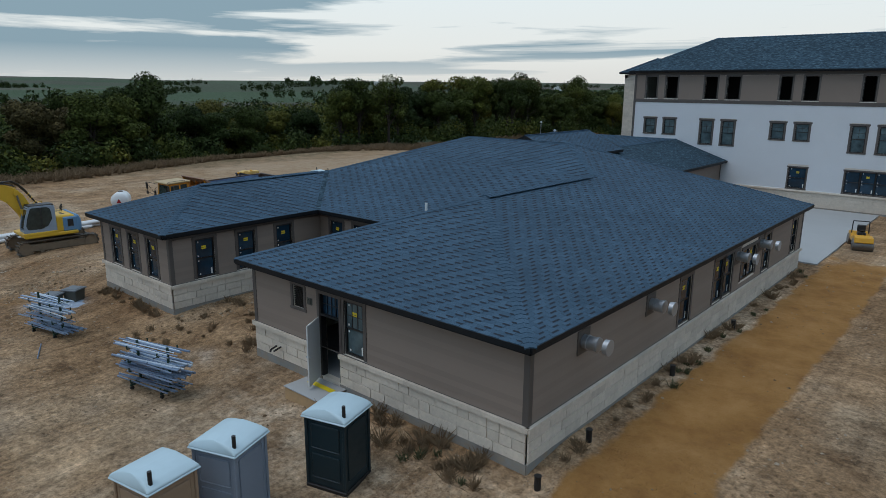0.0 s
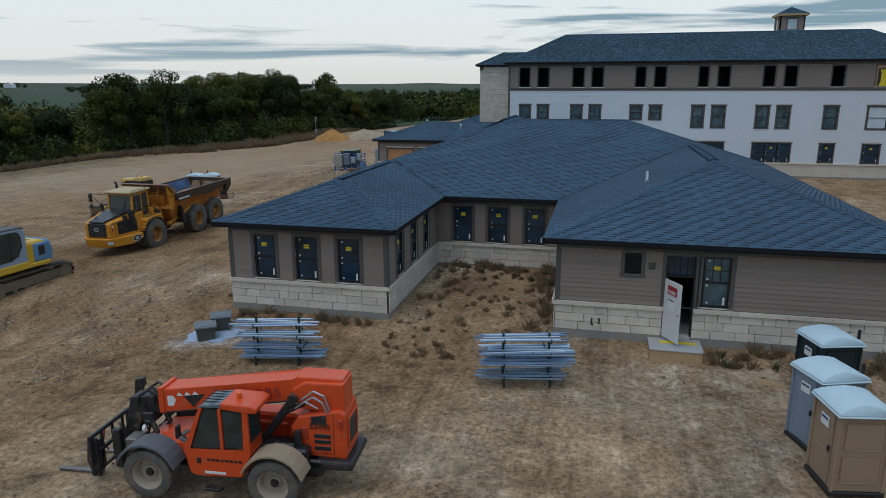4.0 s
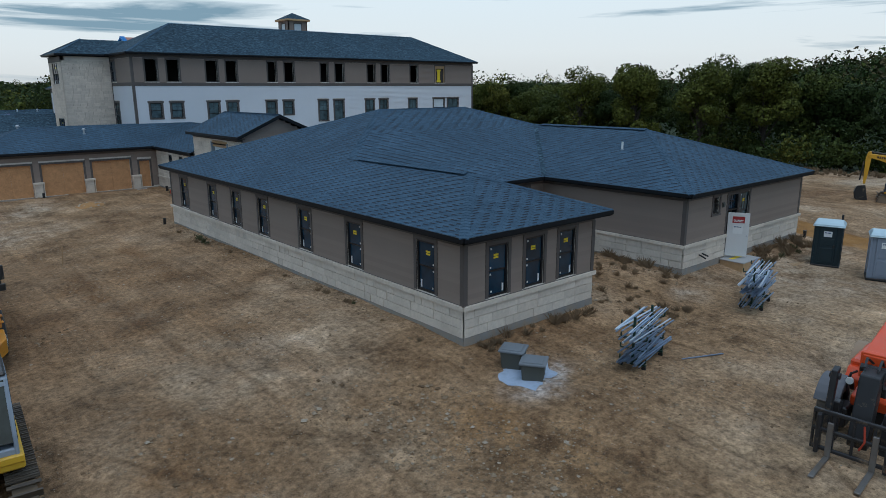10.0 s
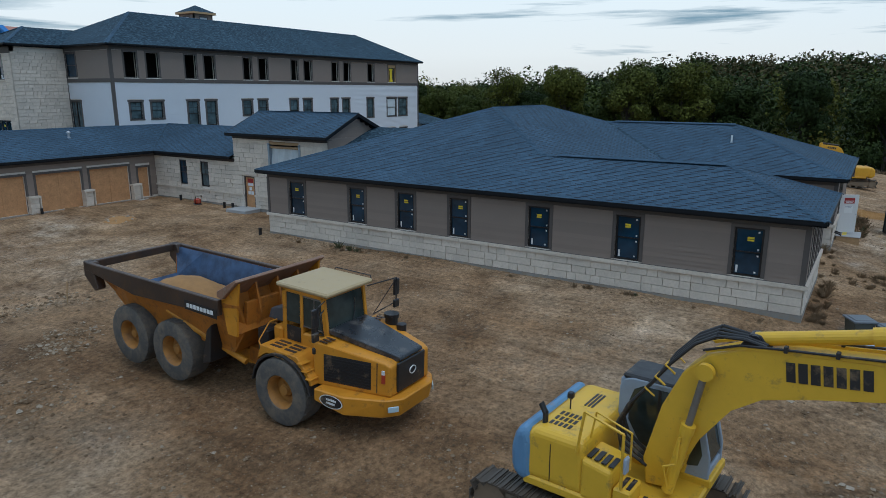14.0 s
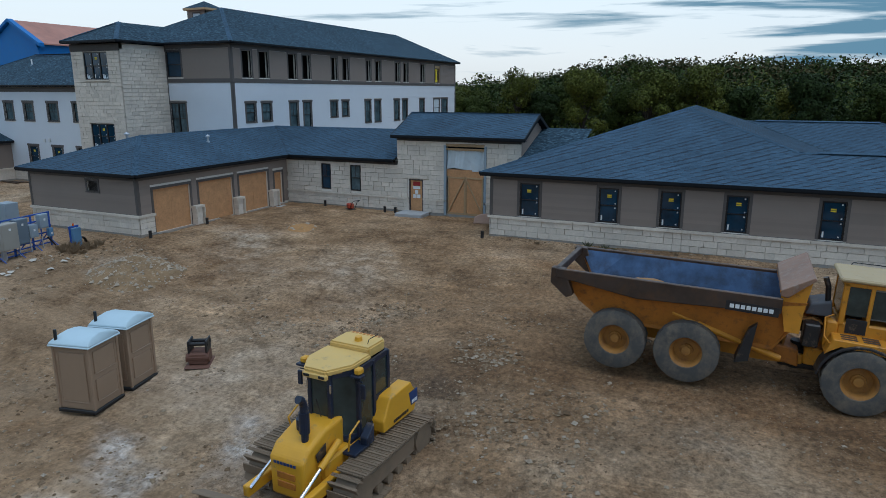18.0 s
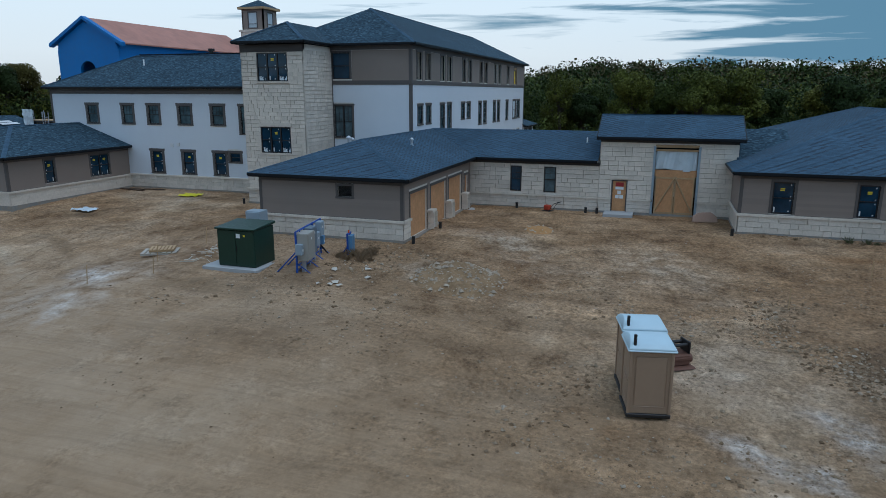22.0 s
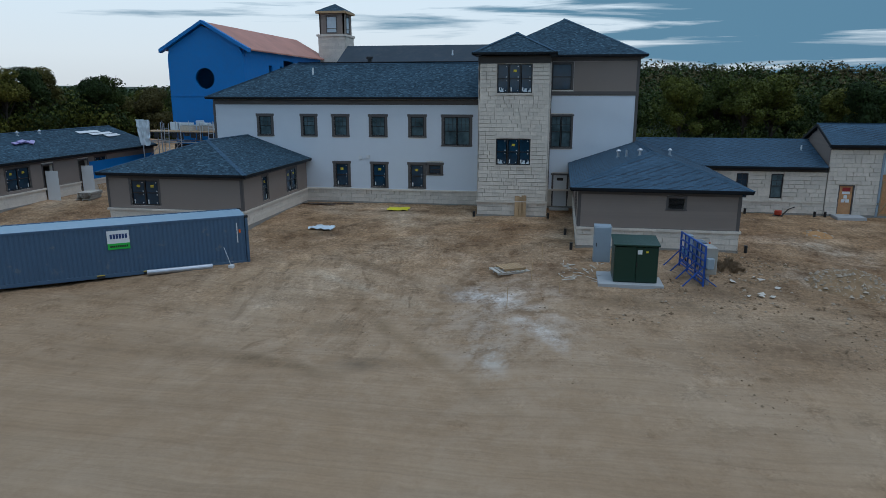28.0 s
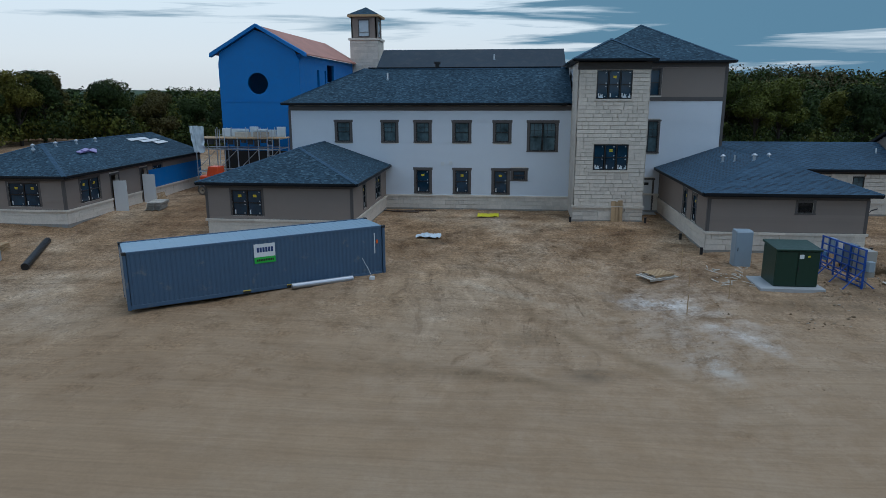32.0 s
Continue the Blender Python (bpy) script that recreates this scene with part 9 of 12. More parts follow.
        P(boom, "pipe_clamp", "mach_black", lambda b: [soft_box(b, x, x + 0.06, y - 0.05, y + 0.05, 4.29 + (x - 2.3) * 0.108, 4.40 + (x - 2.3) * 0.108, 0.01) for x in (2.5, 3.2, 3.9) for y in (-0.3, 0.3)])
        P(boom, "hose_guard", paint, lambda b: [hose(b, [(0.55 + 0.16 * k, 0.28, 3.0 + 0.26 * k), (0.38 + 0.16 * k, 0.3, 3.12 + 0.26 * k), (0.38 + 0.16 * k, -0.3, 3.12 + 0.26 * k), (0.55 + 0.16 * k, -0.28, 3.0 + 0.26 * k)], 0.018) for k in range(3)])
    for o in t.children:
        if o.name.split(".")[0] in ("bucket", "bucket_link"):
            o.matrix_basis = Matrix.Translation((-0.92 if detail else -3.1, 0, 0)) @ o.matrix_basis
        elif detail and o.name.split(".")[0] in ("engine_cowl", "counterweight", "exhaust_pipe", "antenna"):
            # short tail, squashed lengthwise to fit the camera's view
            o.matrix_basis = Matrix.Translation((-0.3 * 0.28, 0, 0)) @ Matrix.Diagonal((0.72, 1, 1, 1))
    return t


excavator(pose(-44.5, 14.66, -1.25, 0, 0, -94), paint="lemon")
excavator(pose(12.8, 13.4, grade(12.8, 13.4) - 0.02, 0, 0, 108) @ Matrix.Diagonal((0.8, 0.8, 0.8, 1)), detail=False)


# ---- bulldozer ----
def bulldozer(m):
    t = thing("bulldozer", m, "yellow crawler bulldozer with enclosed cab and angled blade", "bulldozer")
    for y in (-1.15, 1.15):
        track(t, -1.75, 1.75, y, 0.72, 0.43, 38, "track_mud")
    P(t, "main_frame", "yellow", lambda b: soft_box(b, -1.5, 1.5, -0.62, 0.62, 0.5, 1.05, 0.05))
    hood = P(t, "hood", "yellow", lambda b: soft_prism(b, [(0.25, 1.0), (0.25, 1.98), (0.9, 1.94), (1.5, 1.74), (1.72, 1.5), (1.70, 0.6), (1.2, 0.6)], -0.46, 0.46, 0.09, 3))
    P(hood, "nose_vent", "bed_amber", lambda b: [soft_box(b, 1.71, 1.735, -0.24, 0.24, z, z + 0.15, 0.01) for z in (0.85, 1.06)])
    bars(hood, "name_bars", "barrel", -0.3, 0.3, 0, -0.03, 0.03, 7, tilt=Matrix.Translation((1.74, 0, 1.42)) @ Matrix.Rotation(math.pi / 2, 4, "Z"))
    for sd in (-1, 1):
        P(hood, "side_vent", "mach_black", lambda b: soft_prism(b, [(1.0, 1.4), (1.0, 1.68), (1.35, 1.55), (1.3, 1.35)], *sorted((sd * 0.495, sd * 0.51)), 0.005, 1))
    P(hood, "exhaust_pipe", "navy", lambda b: (tube(b, (1.3, 0.2, 1.7), (1.3, 0.2, 2.0), 0.08, 14), tube(b, (1.3, 0.2, 1.98), (1.3, 0.2, 2.45), 0.115, 16), hose(b, [(1.3, 0.2, 2.4), (1.3, 0.2, 2.62), (1.36, 0.2, 2.74), (1.46, 0.2, 2.8)], 0.085, 14)))
    P(hood, "air_intake", "navy", lambda b: (tube(b, (1.05, -0.05, 1.9), (1.05, -0.05, 2.14), 0.14, 16)))
    # cab with a narrow windscreen and angled doors
    plan = [(0.84, -0.27), (0.34, -0.66), (-0.98, -0.60), (-0.98, 0.60), (0.34, 0.66), (0.84, 0.27)]
    cab = P(t, "cab", "navy", lambda b: [soft_box(b, x - 0.05, x + 0.05, y - 0.05, y + 0.05, 1.1, 2.72, 0.015) for x, y in plan + [(-0.3, -0.64), (-0.3, 0.64)]] + [soft_box(b, -1.0, 0.62, -0.6, 0.6, 0.95, 1.15, 0.03)])

    def wall_strip(b, p, q, z0, z1, thick):
        (x0, y0), (x1, y1) = p, q
        k = math.hypot(x1 - x0, y1 - y0)
        nx, ny = (y1 - y0) / k * thick, -(x1 - x0) / k * thick
        lo_ = [b.verts.new((x, y, z0)) for x, y in ((x0 - nx, y0 - ny), (x1 - nx, y1 - ny), (x1 + nx, y1 + ny), (x0 + nx, y0 + ny))]
        hi_ = [b.verts.new((v.co.x, v.co.y, z1)) for v in lo_]
        b.faces.new(lo_[::-1]), b.faces.new(hi_)
        for i in range(4):
            b.faces.new((lo_[i], lo_[(i + 1) % 4], hi_[(i + 1) % 4], hi_[i]))
    inset = lambda p, q, u: (p[0] + (q[0] - p[0]) * u, p[1] + (q[1] - p[1]) * u)
    for name_, p, q, z0 in (("windscreen", plan[5], plan[0], 1.5), ("door_glass", plan[0], plan[1], 1.18), ("door_glass", plan[4], plan[5], 1.18), ("side_glass", plan[1], (-0.3, -0.64), 1.2), ("side_glass", (-0.3, 0.64), plan[4], 1.2), ("rear_side_glass", (-0.3, -0.64), plan[2], 1.75), ("rear_side_glass", plan[3], (-0.3, 0.64), 1.75), ("rear_glass", plan[2], plan[3], 1.6)):
        P(cab, name_, "cab_glass", lambda b: wall_strip(b, inset(p, q, 0.06), inset(p, q, 0.94), z0, 2.68, 0.008))
        P(cab, "window_frame", "navy", lambda b: (wall_strip(b, p, q, 2.62, 2.74, 0.03), wall_strip(b, p, q, z0 - 0.08, z0 + 0.03, 0.03)))
    for y in (-0.2, 0.2):
        P(cab, "door_handle", "chrome", lambda b: soft_box(b, 0.86, 0.9, y * 1.55 - 0.02, y * 1.55 + 0.02, 2.3, 2.5, 0.008))
    P(cab, "seat", "mach_black", lambda b: (soft_box(b, -0.5, 0.05, -0.28, 0.28, 1.35, 1.5, 0.05), soft_box(b, -0.6, -0.45, -0.28, 0.28, 1.45, 2.2, 0.06)))
    P(cab, "wiper", "mach_black", lambda b: hose(b, [(0.89, 0.1, 1.5), (0.9, -0.08, 2.1)], 0.012))

    def flat_roof(b, pts, z0, z1, r):
        lo_ = [b.verts.new((x, y, z0)) for x, y in pts]
        f = b.faces.new(lo_)
        up_ = bmesh.ops.extrude_face_region(b, geom=[f])["geom"]
        bmesh.ops.translate(b, verts=[g for g in up_ if isinstance(g, bmesh.types.BMVert)], vec=(0, 0, z1 - z0))
        bmesh.ops.bevel(b, geom=list(b.edges), offset=r, segments=2, affect="EDGES")
    P(cab, "cab_roof", "pale_yellow", lambda b: flat_roof(b, [(1.0, -0.3), (0.45, -0.62), (-0.3, -0.62), (-0.3, 0.62), (0.45, 0.62), (1.0, 0.3)], 2.72, 2.86, 0.04))
    P(cab, "roof_rear", "pale_yellow", lambda b: flat_roof(b, [(-0.28, -0.56), (-0.95, -0.56), (-1.1, -0.42), (-1.1, 0.42), (-0.95, 0.56), (-0.28, 0.56)], 2.72, 2.98, 0.04))
    P(cab, "roof_brow", "pale_yellow", lambda b: soft_box(b, 0.93, 1.04, -0.32, 0.32, 2.64, 2.76, 0.02))
    P(cab, "brow_lamp", "black", lambda b: [soft_box(b, 1.03, 1.05, y - 0.08, y + 0.08, 2.67, 2.74, 0.01) for y in (-0.2, 0.2)])
    for sd in (-1, 1):
        P(cab, "work_lamp", "yellow", lambda b: soft_box(b, 0.3, 0.5, *sorted((sd * 0.66, sd * 0.82)), 2.66, 2.8, 0.03))
        P(cab, "lamp_bracket", "navy", lambda b: soft_box(b, 0.36, 0.56, *sorted((sd * 0.6, sd * 0.88)), 2.60, 2.66, 0.01))
        P(cab, "mirror", "navy", lambda b: (hose(b, [(0.4, sd * 0.68, 2.5), (0.45, sd * 0.86, 2.5)], 0.015), soft_box(b, 0.42, 0.48, *sorted((sd * 0.8, sd * 0.93)), 2.1, 2.45, 0.02)))
        P(t, "step_plate", "navy", lambda b: (soft_box(b, 0.35, 0.95, *sorted((sd * 0.62, sd * 0.95)), 0.95, 1.02, 0.01), soft_prism(b, [(0.2, 1.0), (0.2, 1.45), (0.5, 1.2), (0.5, 1.0)], *sorted((sd * 0.78, sd * 0.98)), 0.02, 1)))
    for k in range(8):
        P(cab, "roof_slot", "bed_amber", lambda b: box(b, -1.06, -0.97, -0.40 + k * 0.105, -0.33 + k * 0.105, 2.976, 2.984))
    P(cab, "beacon", "yellow", lambda b: (tube(b, (-0.6, 0.06, 2.97), (-0.6, 0.06, 3.08), 0.1, 14, 0.085)), "amber beacon")
    P(cab, "aerial", "mach_black", lambda b: hose(b, [(-0.5, 0.38, 2.97), (-0.5, 0.42, 3.1), (-0.62, 0.6, 3.22)], 0.01))
    for sd in (-1, 1):
        P(t, "fender", "yellow", lambda b: (soft_prism(b, [(-1.62, 0.95), (-1.78, 1.3), (-1.45, 1.78), (-0.5, 1.74), (-0.2, 1.25), (-0.2, 0.98)], *sorted((sd * 0.6, sd * 0.98)), 0.04)))
        P(t, "model_panel", "barrel", lambda b: prism(b, [(-1.76, 1.16), (-1.74, 1.52), (-1.34, 1.52), (-1.44, 1.16)], sd * 0.985 - 0.004, sd * 0.985 + 0.004))
        bars(t, "model_bars", "white_tag", -1.7, -1.46, sd * 0.992, 1.2, 1.28, 4)
        bars(t, "name_bars", "mach_black", -1.3, -0.6, sd * 0.985, 1.06, 1.13, 7)
        P(t, "push_arm", "yellow", lambda b: (soft_prism(b, [(0.9, 0.5), (0.9, 0.75), (2.55, 0.7), (2.55, 0.45)], *sorted((sd * 0.62, sd * 0.78)), 0.03)))
        P(t, "lift_cylinder", "yellow", lambda b: tube(b, (1.0, sd * 0.58, 1.3), (1.7, sd * 0.6, 1.0), 0.075, 12))
        P(t, "lift_rod", "chrome", lambda b: tube(b, (1.7, sd * 0.6, 1.0), (2.5, sd * 0.62, 0.65), 0.04, 10))
        P(t, "step_rail", "yellow", lambda b: hose(b, [(0.9, sd * 0.75, 1.05), (0.95, sd * 0.85, 1.5), (0.6, sd * 0.85, 1.65)], 0.022))
    P(t, "rear_hitch", "track_mud", lambda b: soft_box(b, -2.2, -1.5, -0.4, 0.4, 0.5, 1.0, 0.05))
    bl = P(t, "blade", "track_mud", lambda b: (soft_prism(b, [(2.75, 0.02), (2.62, 0.4), (2.68, 0.85), (2.9, 1.0), (2.84, 1.04), (2.56, 0.9), (2.5, 0.4), (2.65, 0.02)], -1.6, 1.6, 0.012, 1)))
    bl.matrix_basis = pose(0.38, 0, -0.12, 0, 0, 6)
    hood.matrix_basis = Matrix.Translation((0.36, 0, -0.26))
    return t


bulldozer(pose(-52.15, 34.3, -1.66, 0, 0, 177))


# ---- portable toilets ----
def portable_toilet(m, body, label, sign=True, group="portable toilets"):
    t = thing("portable_toilet", m, label, "portable toilet", group)
    shell = P(t, "cabin", body, lambda b: soft_box(b, -0.55, 0.55, -0.55, 0.55, 0.12, 2.0, 0.04, 2))
    P(t, "skid", "black", lambda b: (soft_box(b, -0.6, 0.6, -0.6, 0.6, 0.03, 0.14, 0.02)))
    for a in (-1, 1):
        for c in (-1, 1):
            P(shell, "corner_post", body, lambda b: soft_box(b, a * 0.55 - 0.04, a * 0.55 + 0.04, c * 0.55 - 0.04, c * 0.55 + 0.04, 0.14, 2.02, 0.015))
    P(t, "door", body, lambda b: (soft_box(b, 0.55, 0.575, -0.36, 0.36, 0.2, 1.92, 0.02), soft_box(b, 0.56, 0.585, -0.28, 0.28, 0.3, 0.95, 0.02), soft_box(b, 0.56, 0.585, -0.28, 0.28, 1.05, 1.4, 0.02)))
    P(t, "door_latch", "black", lambda b: soft_box(b, 0.57, 0.61, 0.24, 0.32, 0.98, 1.12, 0.01))
    for c in (-1, 1):
        for z in (0.35, 1.15):
            P(shell, "side_panel", body, lambda b: soft_box(b, -0.42, 0.42, *sorted((c * 0.54, c * 0.565)), z, z + 0.66, 0.03))
    P(shell, "back_panel", body, lambda b: soft_box(b, -0.565, -0.54, -0.42, 0.42, 0.35, 1.8, 0.03))
    def roof_(b):
        soft_prism(b, [(-0.63, 1.98), (-0.63, 2.05), (-0.48, 2.14), (-0.25, 2.20), (0.0, 2.22), (0.25, 2.20), (0.48, 2.14), (0.63, 2.05), (0.63, 1.98)], -0.63, 0.63, 0.03, 2)
        for v in b.verts:
            if v.co.z > 2.03:
                v.co.y *= 1 - 0.9 * (v.co.z - 2.03)
    P(t, "roof", "porta_roof", roof_, smooth=True)
    P(t, "roof_rim", "porta_roof", lambda b: soft_box(b, -0.65, 0.65, -0.65, 0.65, 1.95, 2.0, 0.02))
    P(t, "vent_pipe", "black", lambda b: tube(b, (-0.5, 0.46, 2.0), (-0.5, 0.46, 2.4), 0.045, 12))
    if sign:
        s_ = P(t, "sign", "white_tag", lambda b: box(b, 0.586, 0.592, -0.17, 0.17, 1.48, 1.74))
        bars(s_, "sign_bars", "barrel", -0.13, 0.13, 0, -0.02, 0.03, 5, tilt=Matrix.Translation((0.594, 0, 1.66)) @ Matrix.Rotation(math.pi / 2, 4, "Z"))
    return t


portable_toilet(pose(-11.0, 9.85, -0.98, 0, 0, 196), "porta_dark", "dark teal portable toilet with white roof")
portable_toilet(pose(-11.75, 7.3, -0.98, 0, 0, 200), "porta_grey", "blue-grey portable toilet with white roof")
portable_toilet(pose(-11.75, 5.55, -1.0, 0, 0, 190), "porta_tan", "tan portable toilet with white roof")
tan = "tan portable toilet seen from behind, white roof, in a pair"
portable_toilet(pose(-52.45, 42.5, -1.63, 0, 0, 12), "porta_tan", tan, False)
portable_toilet(pose(-51.0, 42.75, -1.60, 0, 0, 12), "porta_tan", tan, False)
bm = bmesh.new()
for k in range(3):
    soft_box(bm, -12.6 + 0.02 * k, -11.4, 10.55 + 0.12 * k, 10.64 + 0.12 * k, -0.95, -0.87, 0.006)
tagged(part("timber_offcut", bm, M["lumber"]), "grey timber offcuts lying beside a toilet", "timber", kind="stuff")


# ---- shipping container ----
def shipping_container(m):
    t = thing("shipping_container", m, "blue-grey corrugated forty-foot shipping container", "container")
    L, W, H = 12.19, 2.44, 2.62

    def corr(b, y, out):
        n, d = 58, 0.018
        xs = []
        for k in range(n):
            x = -L / 2 + 0.1 + (L - 0.2) * k / n
            p = (L - 0.2) / n
            xs += [(x, 0), (x + p * 0.3, 0), (x + p * 0.5, d), (x + p * 0.8, d)]
        xs.append((L / 2 - 0.1, 0))
        lo = [b.verts.new((x, y - out * q, 0.18)) for x, q in xs]
        hi2 = [b.verts.new((x, y - out * q, H - 0.1)) for x, q in xs]
        for i in range(len(xs) - 1):
            b.faces.new((lo[i], lo[i + 1], hi2[i + 1], hi2[i]))
    for y, o in ((-W / 2, -1), (W / 2, 1)):
        P(t, "side_wall", "box_blue", lambda b: corr(b, y, o))
        P(t, "bottom_rail", "box_blue", lambda b: soft_box(b, -L / 2, L / 2, *sorted((y - o * 0.06, y + o * 0.01)), 0.02, 0.2, 0.01))
        P(t, "top_rail", "box_blue", lambda b: soft_box(b, -L / 2, L / 2, *sorted((y - o * 0.06, y + o * 0.01)), H - 0.12, H, 0.01))
    for x in (-L / 2, L / 2):
        for y in (-W / 2, W / 2):
            P(t, "corner_post", "box_blue", lambda b: soft_box(b, x - 0.07, x + 0.07, y - 0.07, y + 0.07, 0, H, 0.015))
            P(t, "corner_casting", "black", lambda b: soft_box(b, x - 0.09, x + 0.09, y - 0.085, y + 0.085, H - 0.12, H + 0.01, 0.01))
        P(t, "end_door", "box_blue", lambda b: [soft_box(b, *sorted((x * 0.985, x * 1.002)), y0, y1, 0.15, H - 0.1, 0.015) for y0, y1 in ((-W / 2 + 0.08, -0.01), (0.01, W / 2 - 0.08))])
        if x > 0:
            for y in (-0.75, -0.3, 0.3, 0.75):
                P(t, "lock_rod", "galv", lambda b: tube(b, (x + 0.05, y, 0.2), (x + 0.05, y, H - 0.15), 0.02, 8))

    def roof_(b):
        n = 40
        box(b, -L / 2, L / 2, -W / 2 + 0.02, W / 2 - 0.02, H - 0.08, H - 0.045)
    P(t, "roof", "box_roof", roof_)
    bm = bmesh.new()
    box(bm, 0, L / 40 * 0.55, -W / 2 + 0.05, W / 2 - 0.05, H - 0.045, H - 0.036)
    rib = mesh_of("roof_rib", bm, M["box_roof"])
    for k in range(40):
        part("roof_rib", rib, None, t, m=Matrix.Translation((-L / 2 + L * k / 40, 0, 0)))
    P(t, "floor", "black", lambda b: box(b, -L / 2, L / 2, -W / 2, W / 2, 0.08, 0.16))
    # sign on the long side
    s_ = P(t, "sign_board", "white_tag", lambda b: box(b, -0.45, 0.55, W / 2 + 0.012, W / 2 + 0.03, 1.72, 2.35))
    P(s_, "green_band", "sign_green", lambda b: box(b, -0.45, 0.55, W / 2 + 0.012, W / 2 + 0.033, 1.42, 1.72))
    bars(s_, "logo_mark", "barrel", -0.35, 0.45, W / 2 + 0.034, 1.95, 2.18, 6)
    bars(s_, "number_bars", "black", -0.36, 0.46, W / 2 + 0.036, 1.52, 1.62, 10)
    bars(t, "code_bars", "white_tag", -5.62, -5.56, W / 2 + 0.016, 1.2, 2.25, 1)
    P(t, "orange_mark", "amber_lamp", lambda b: box(b, -5.78, -5.68, W / 2 + 0.012, W / 2 + 0.02, 1.72, 1.9))
    for x in (-1.1, 1.0):
        P(t, "fork_pocket", "black", lambda b: box(b, x - 0.18, x + 0.18, W / 2 + 0.011, W / 2 + 0.015, 0.03, 0.14))
        P(t, "pocket_mark", "yellow_tag", lambda b: box(b, x - 0.18, x + 0.18, W / 2 + 0.011, W / 2 + 0.016, 0.15, 0.19))
    return t


shipping_container(pose(-46.0, 86.1, -1.16, 0, 0, 124.6) @ pose(0, 0, 0, 0, 0.25, 0))
bm = bmesh.new()
tube(bm, (-46.65, 84.34, -1.0), (-44.93, 81.74, -1.0), 0.14, 14)
tagged(part("steel_tube", bm, M["galv"]), "long grey steel tube lying against a container", "tube")
bm = bmesh.new()
soft_box(bm, -44.9, -44.65, 80.65, 80.9, -1.2, -0.92, 0.02)
hose(bm, [(-44.8, 80.78, -0.95), (-44.7, 80.95, -0.6), (-44.35, 81.35, -0.1)], 0.012)
tagged(part("junction_box", bm, M["door_white"]), "small white box with a cable beside a container", "box")


# ---- conduit racks ----
M["pale_conduit"] = worn("bright_galvanised_conduit", (0.58, 0.66, 0.74), 0.35, metal=0.3, vary=0.1, grain=5, bump=0)
def conduit_rack(m, seed, label, loads):
    rnd = random.Random(seed)
    t = thing("conduit_rack", m, label, "pipe rack", "conduit racks")
    for x in (-0.7, 0.7):
        fr = P(t, "upright", "green_box", lambda b: (soft_box(b, x - 0.035, x + 0.035, -0.035, 0.035, 0.12, 1.62, 0.008), soft_box(b, x - 0.04, x + 0.04, -0.42, 0.42, 0.14, 0.2, 0.008)))
        for z in [q[0] for q in loads]:
            P(fr, "arm", "green_box", lambda b: (soft_box(b, x - 0.025, x + 0.025, -0.4, 0.4, z - 0.05, z - 0.01, 0.006), soft_box(b, x - 0.02, x + 0.02, -0.42, -0.38, z - 0.03, z + 0.1, 0.005), soft_box(b, x - 0.02, x + 0.02, 0.38, 0.42, z - 0.03, z + 0.1, 0.005)))
        for y in (-0.36, 0.36):
            P(t, "caster", "black", lambda b: (tube(b, (x - 0.025, y, 0.07), (x + 0.025, y, 0.07), 0.07, 14)))
    P(t, "base_bar", "green_box", lambda b: soft_box(b, -0.8, 0.8, -0.04, 0.04, 0.15, 0.2, 0.006))
    for z, n, rad, off in loads:
        for k in range(n):
            y = -0.36 + 0.72 * (k % 8) / 7 + rnd.uniform(-0.03, 0.03)
            zz = z + rad + 0.055 * (k // 8) + rnd.uniform(0, 0.012)
            a, c = off + rnd.uniform(-1.5, -1.15), off + rnd.uniform(1.1, 1.5)
            sk, lift = rnd.uniform(-0.09, 0.09), rnd.uniform(-0.012, 0.012) * (1 + k // 8)
            P(t, "tube", "pale_conduit" if z > 0.8 and k % 2 else "conduit", lambda b: tube(b, (a, y - sk, zz - lift), (c, y + sk, zz + lift), rad * rnd.choice((0.6, 0.8, 1, 1.15)), 8), smooth=True)
    for x, z in ((-0.9, 0.9), (0.5, 1.25), (0.9, 0.6)):
        P(t, "strap", "black", lambda b: soft_box(b, x - 0.02, x + 0.02, -0.4, 0.4, z + 0.08, z + 0.1, 0.005))
    return t


conduit_rack(pose(-27.62, 9.0, grade(-27.6, 9.0), 0, 0, 12), 3, "rolling green rack loaded with galvanised conduit tubes", ((0.27, 15, 0.028, 0.12), (0.64, 6, 0.028, -0.05), (0.98, 7, 0.028, 0.05), (1.36, 8, 0.026, -0.1)))
conduit_rack(pose(-19.5, 9.25, grade(-19.5, 9.2), 0, 0, 14), 4, "overloaded rolling rack of galvanised conduit tubes", ((0.27, 8, 0.03, -0.1), (0.68, 15, 0.034, 0.05), (1.0, 16, 0.034, 0.0), (1.46, 7, 0.032, -0.15)))
bm = bmesh.new()
tube(bm, (-26.6, 8.2, grade(-26.6, 8.2) + 0.03), (-25.2, 7.6, grade(-25.2, 7.6) + 0.03), 0.025, 8)
tagged(part("loose_tube", bm, M["conduit"]), "single steel tube dropped on the dirt", "tube")


# ---- lidded tubs by the wing ----
M["lead_lid"] = worn("weathered_blue_grey_lid", (0.145, 0.165, 0.185), 0.65, vary=0.15, grain=4)


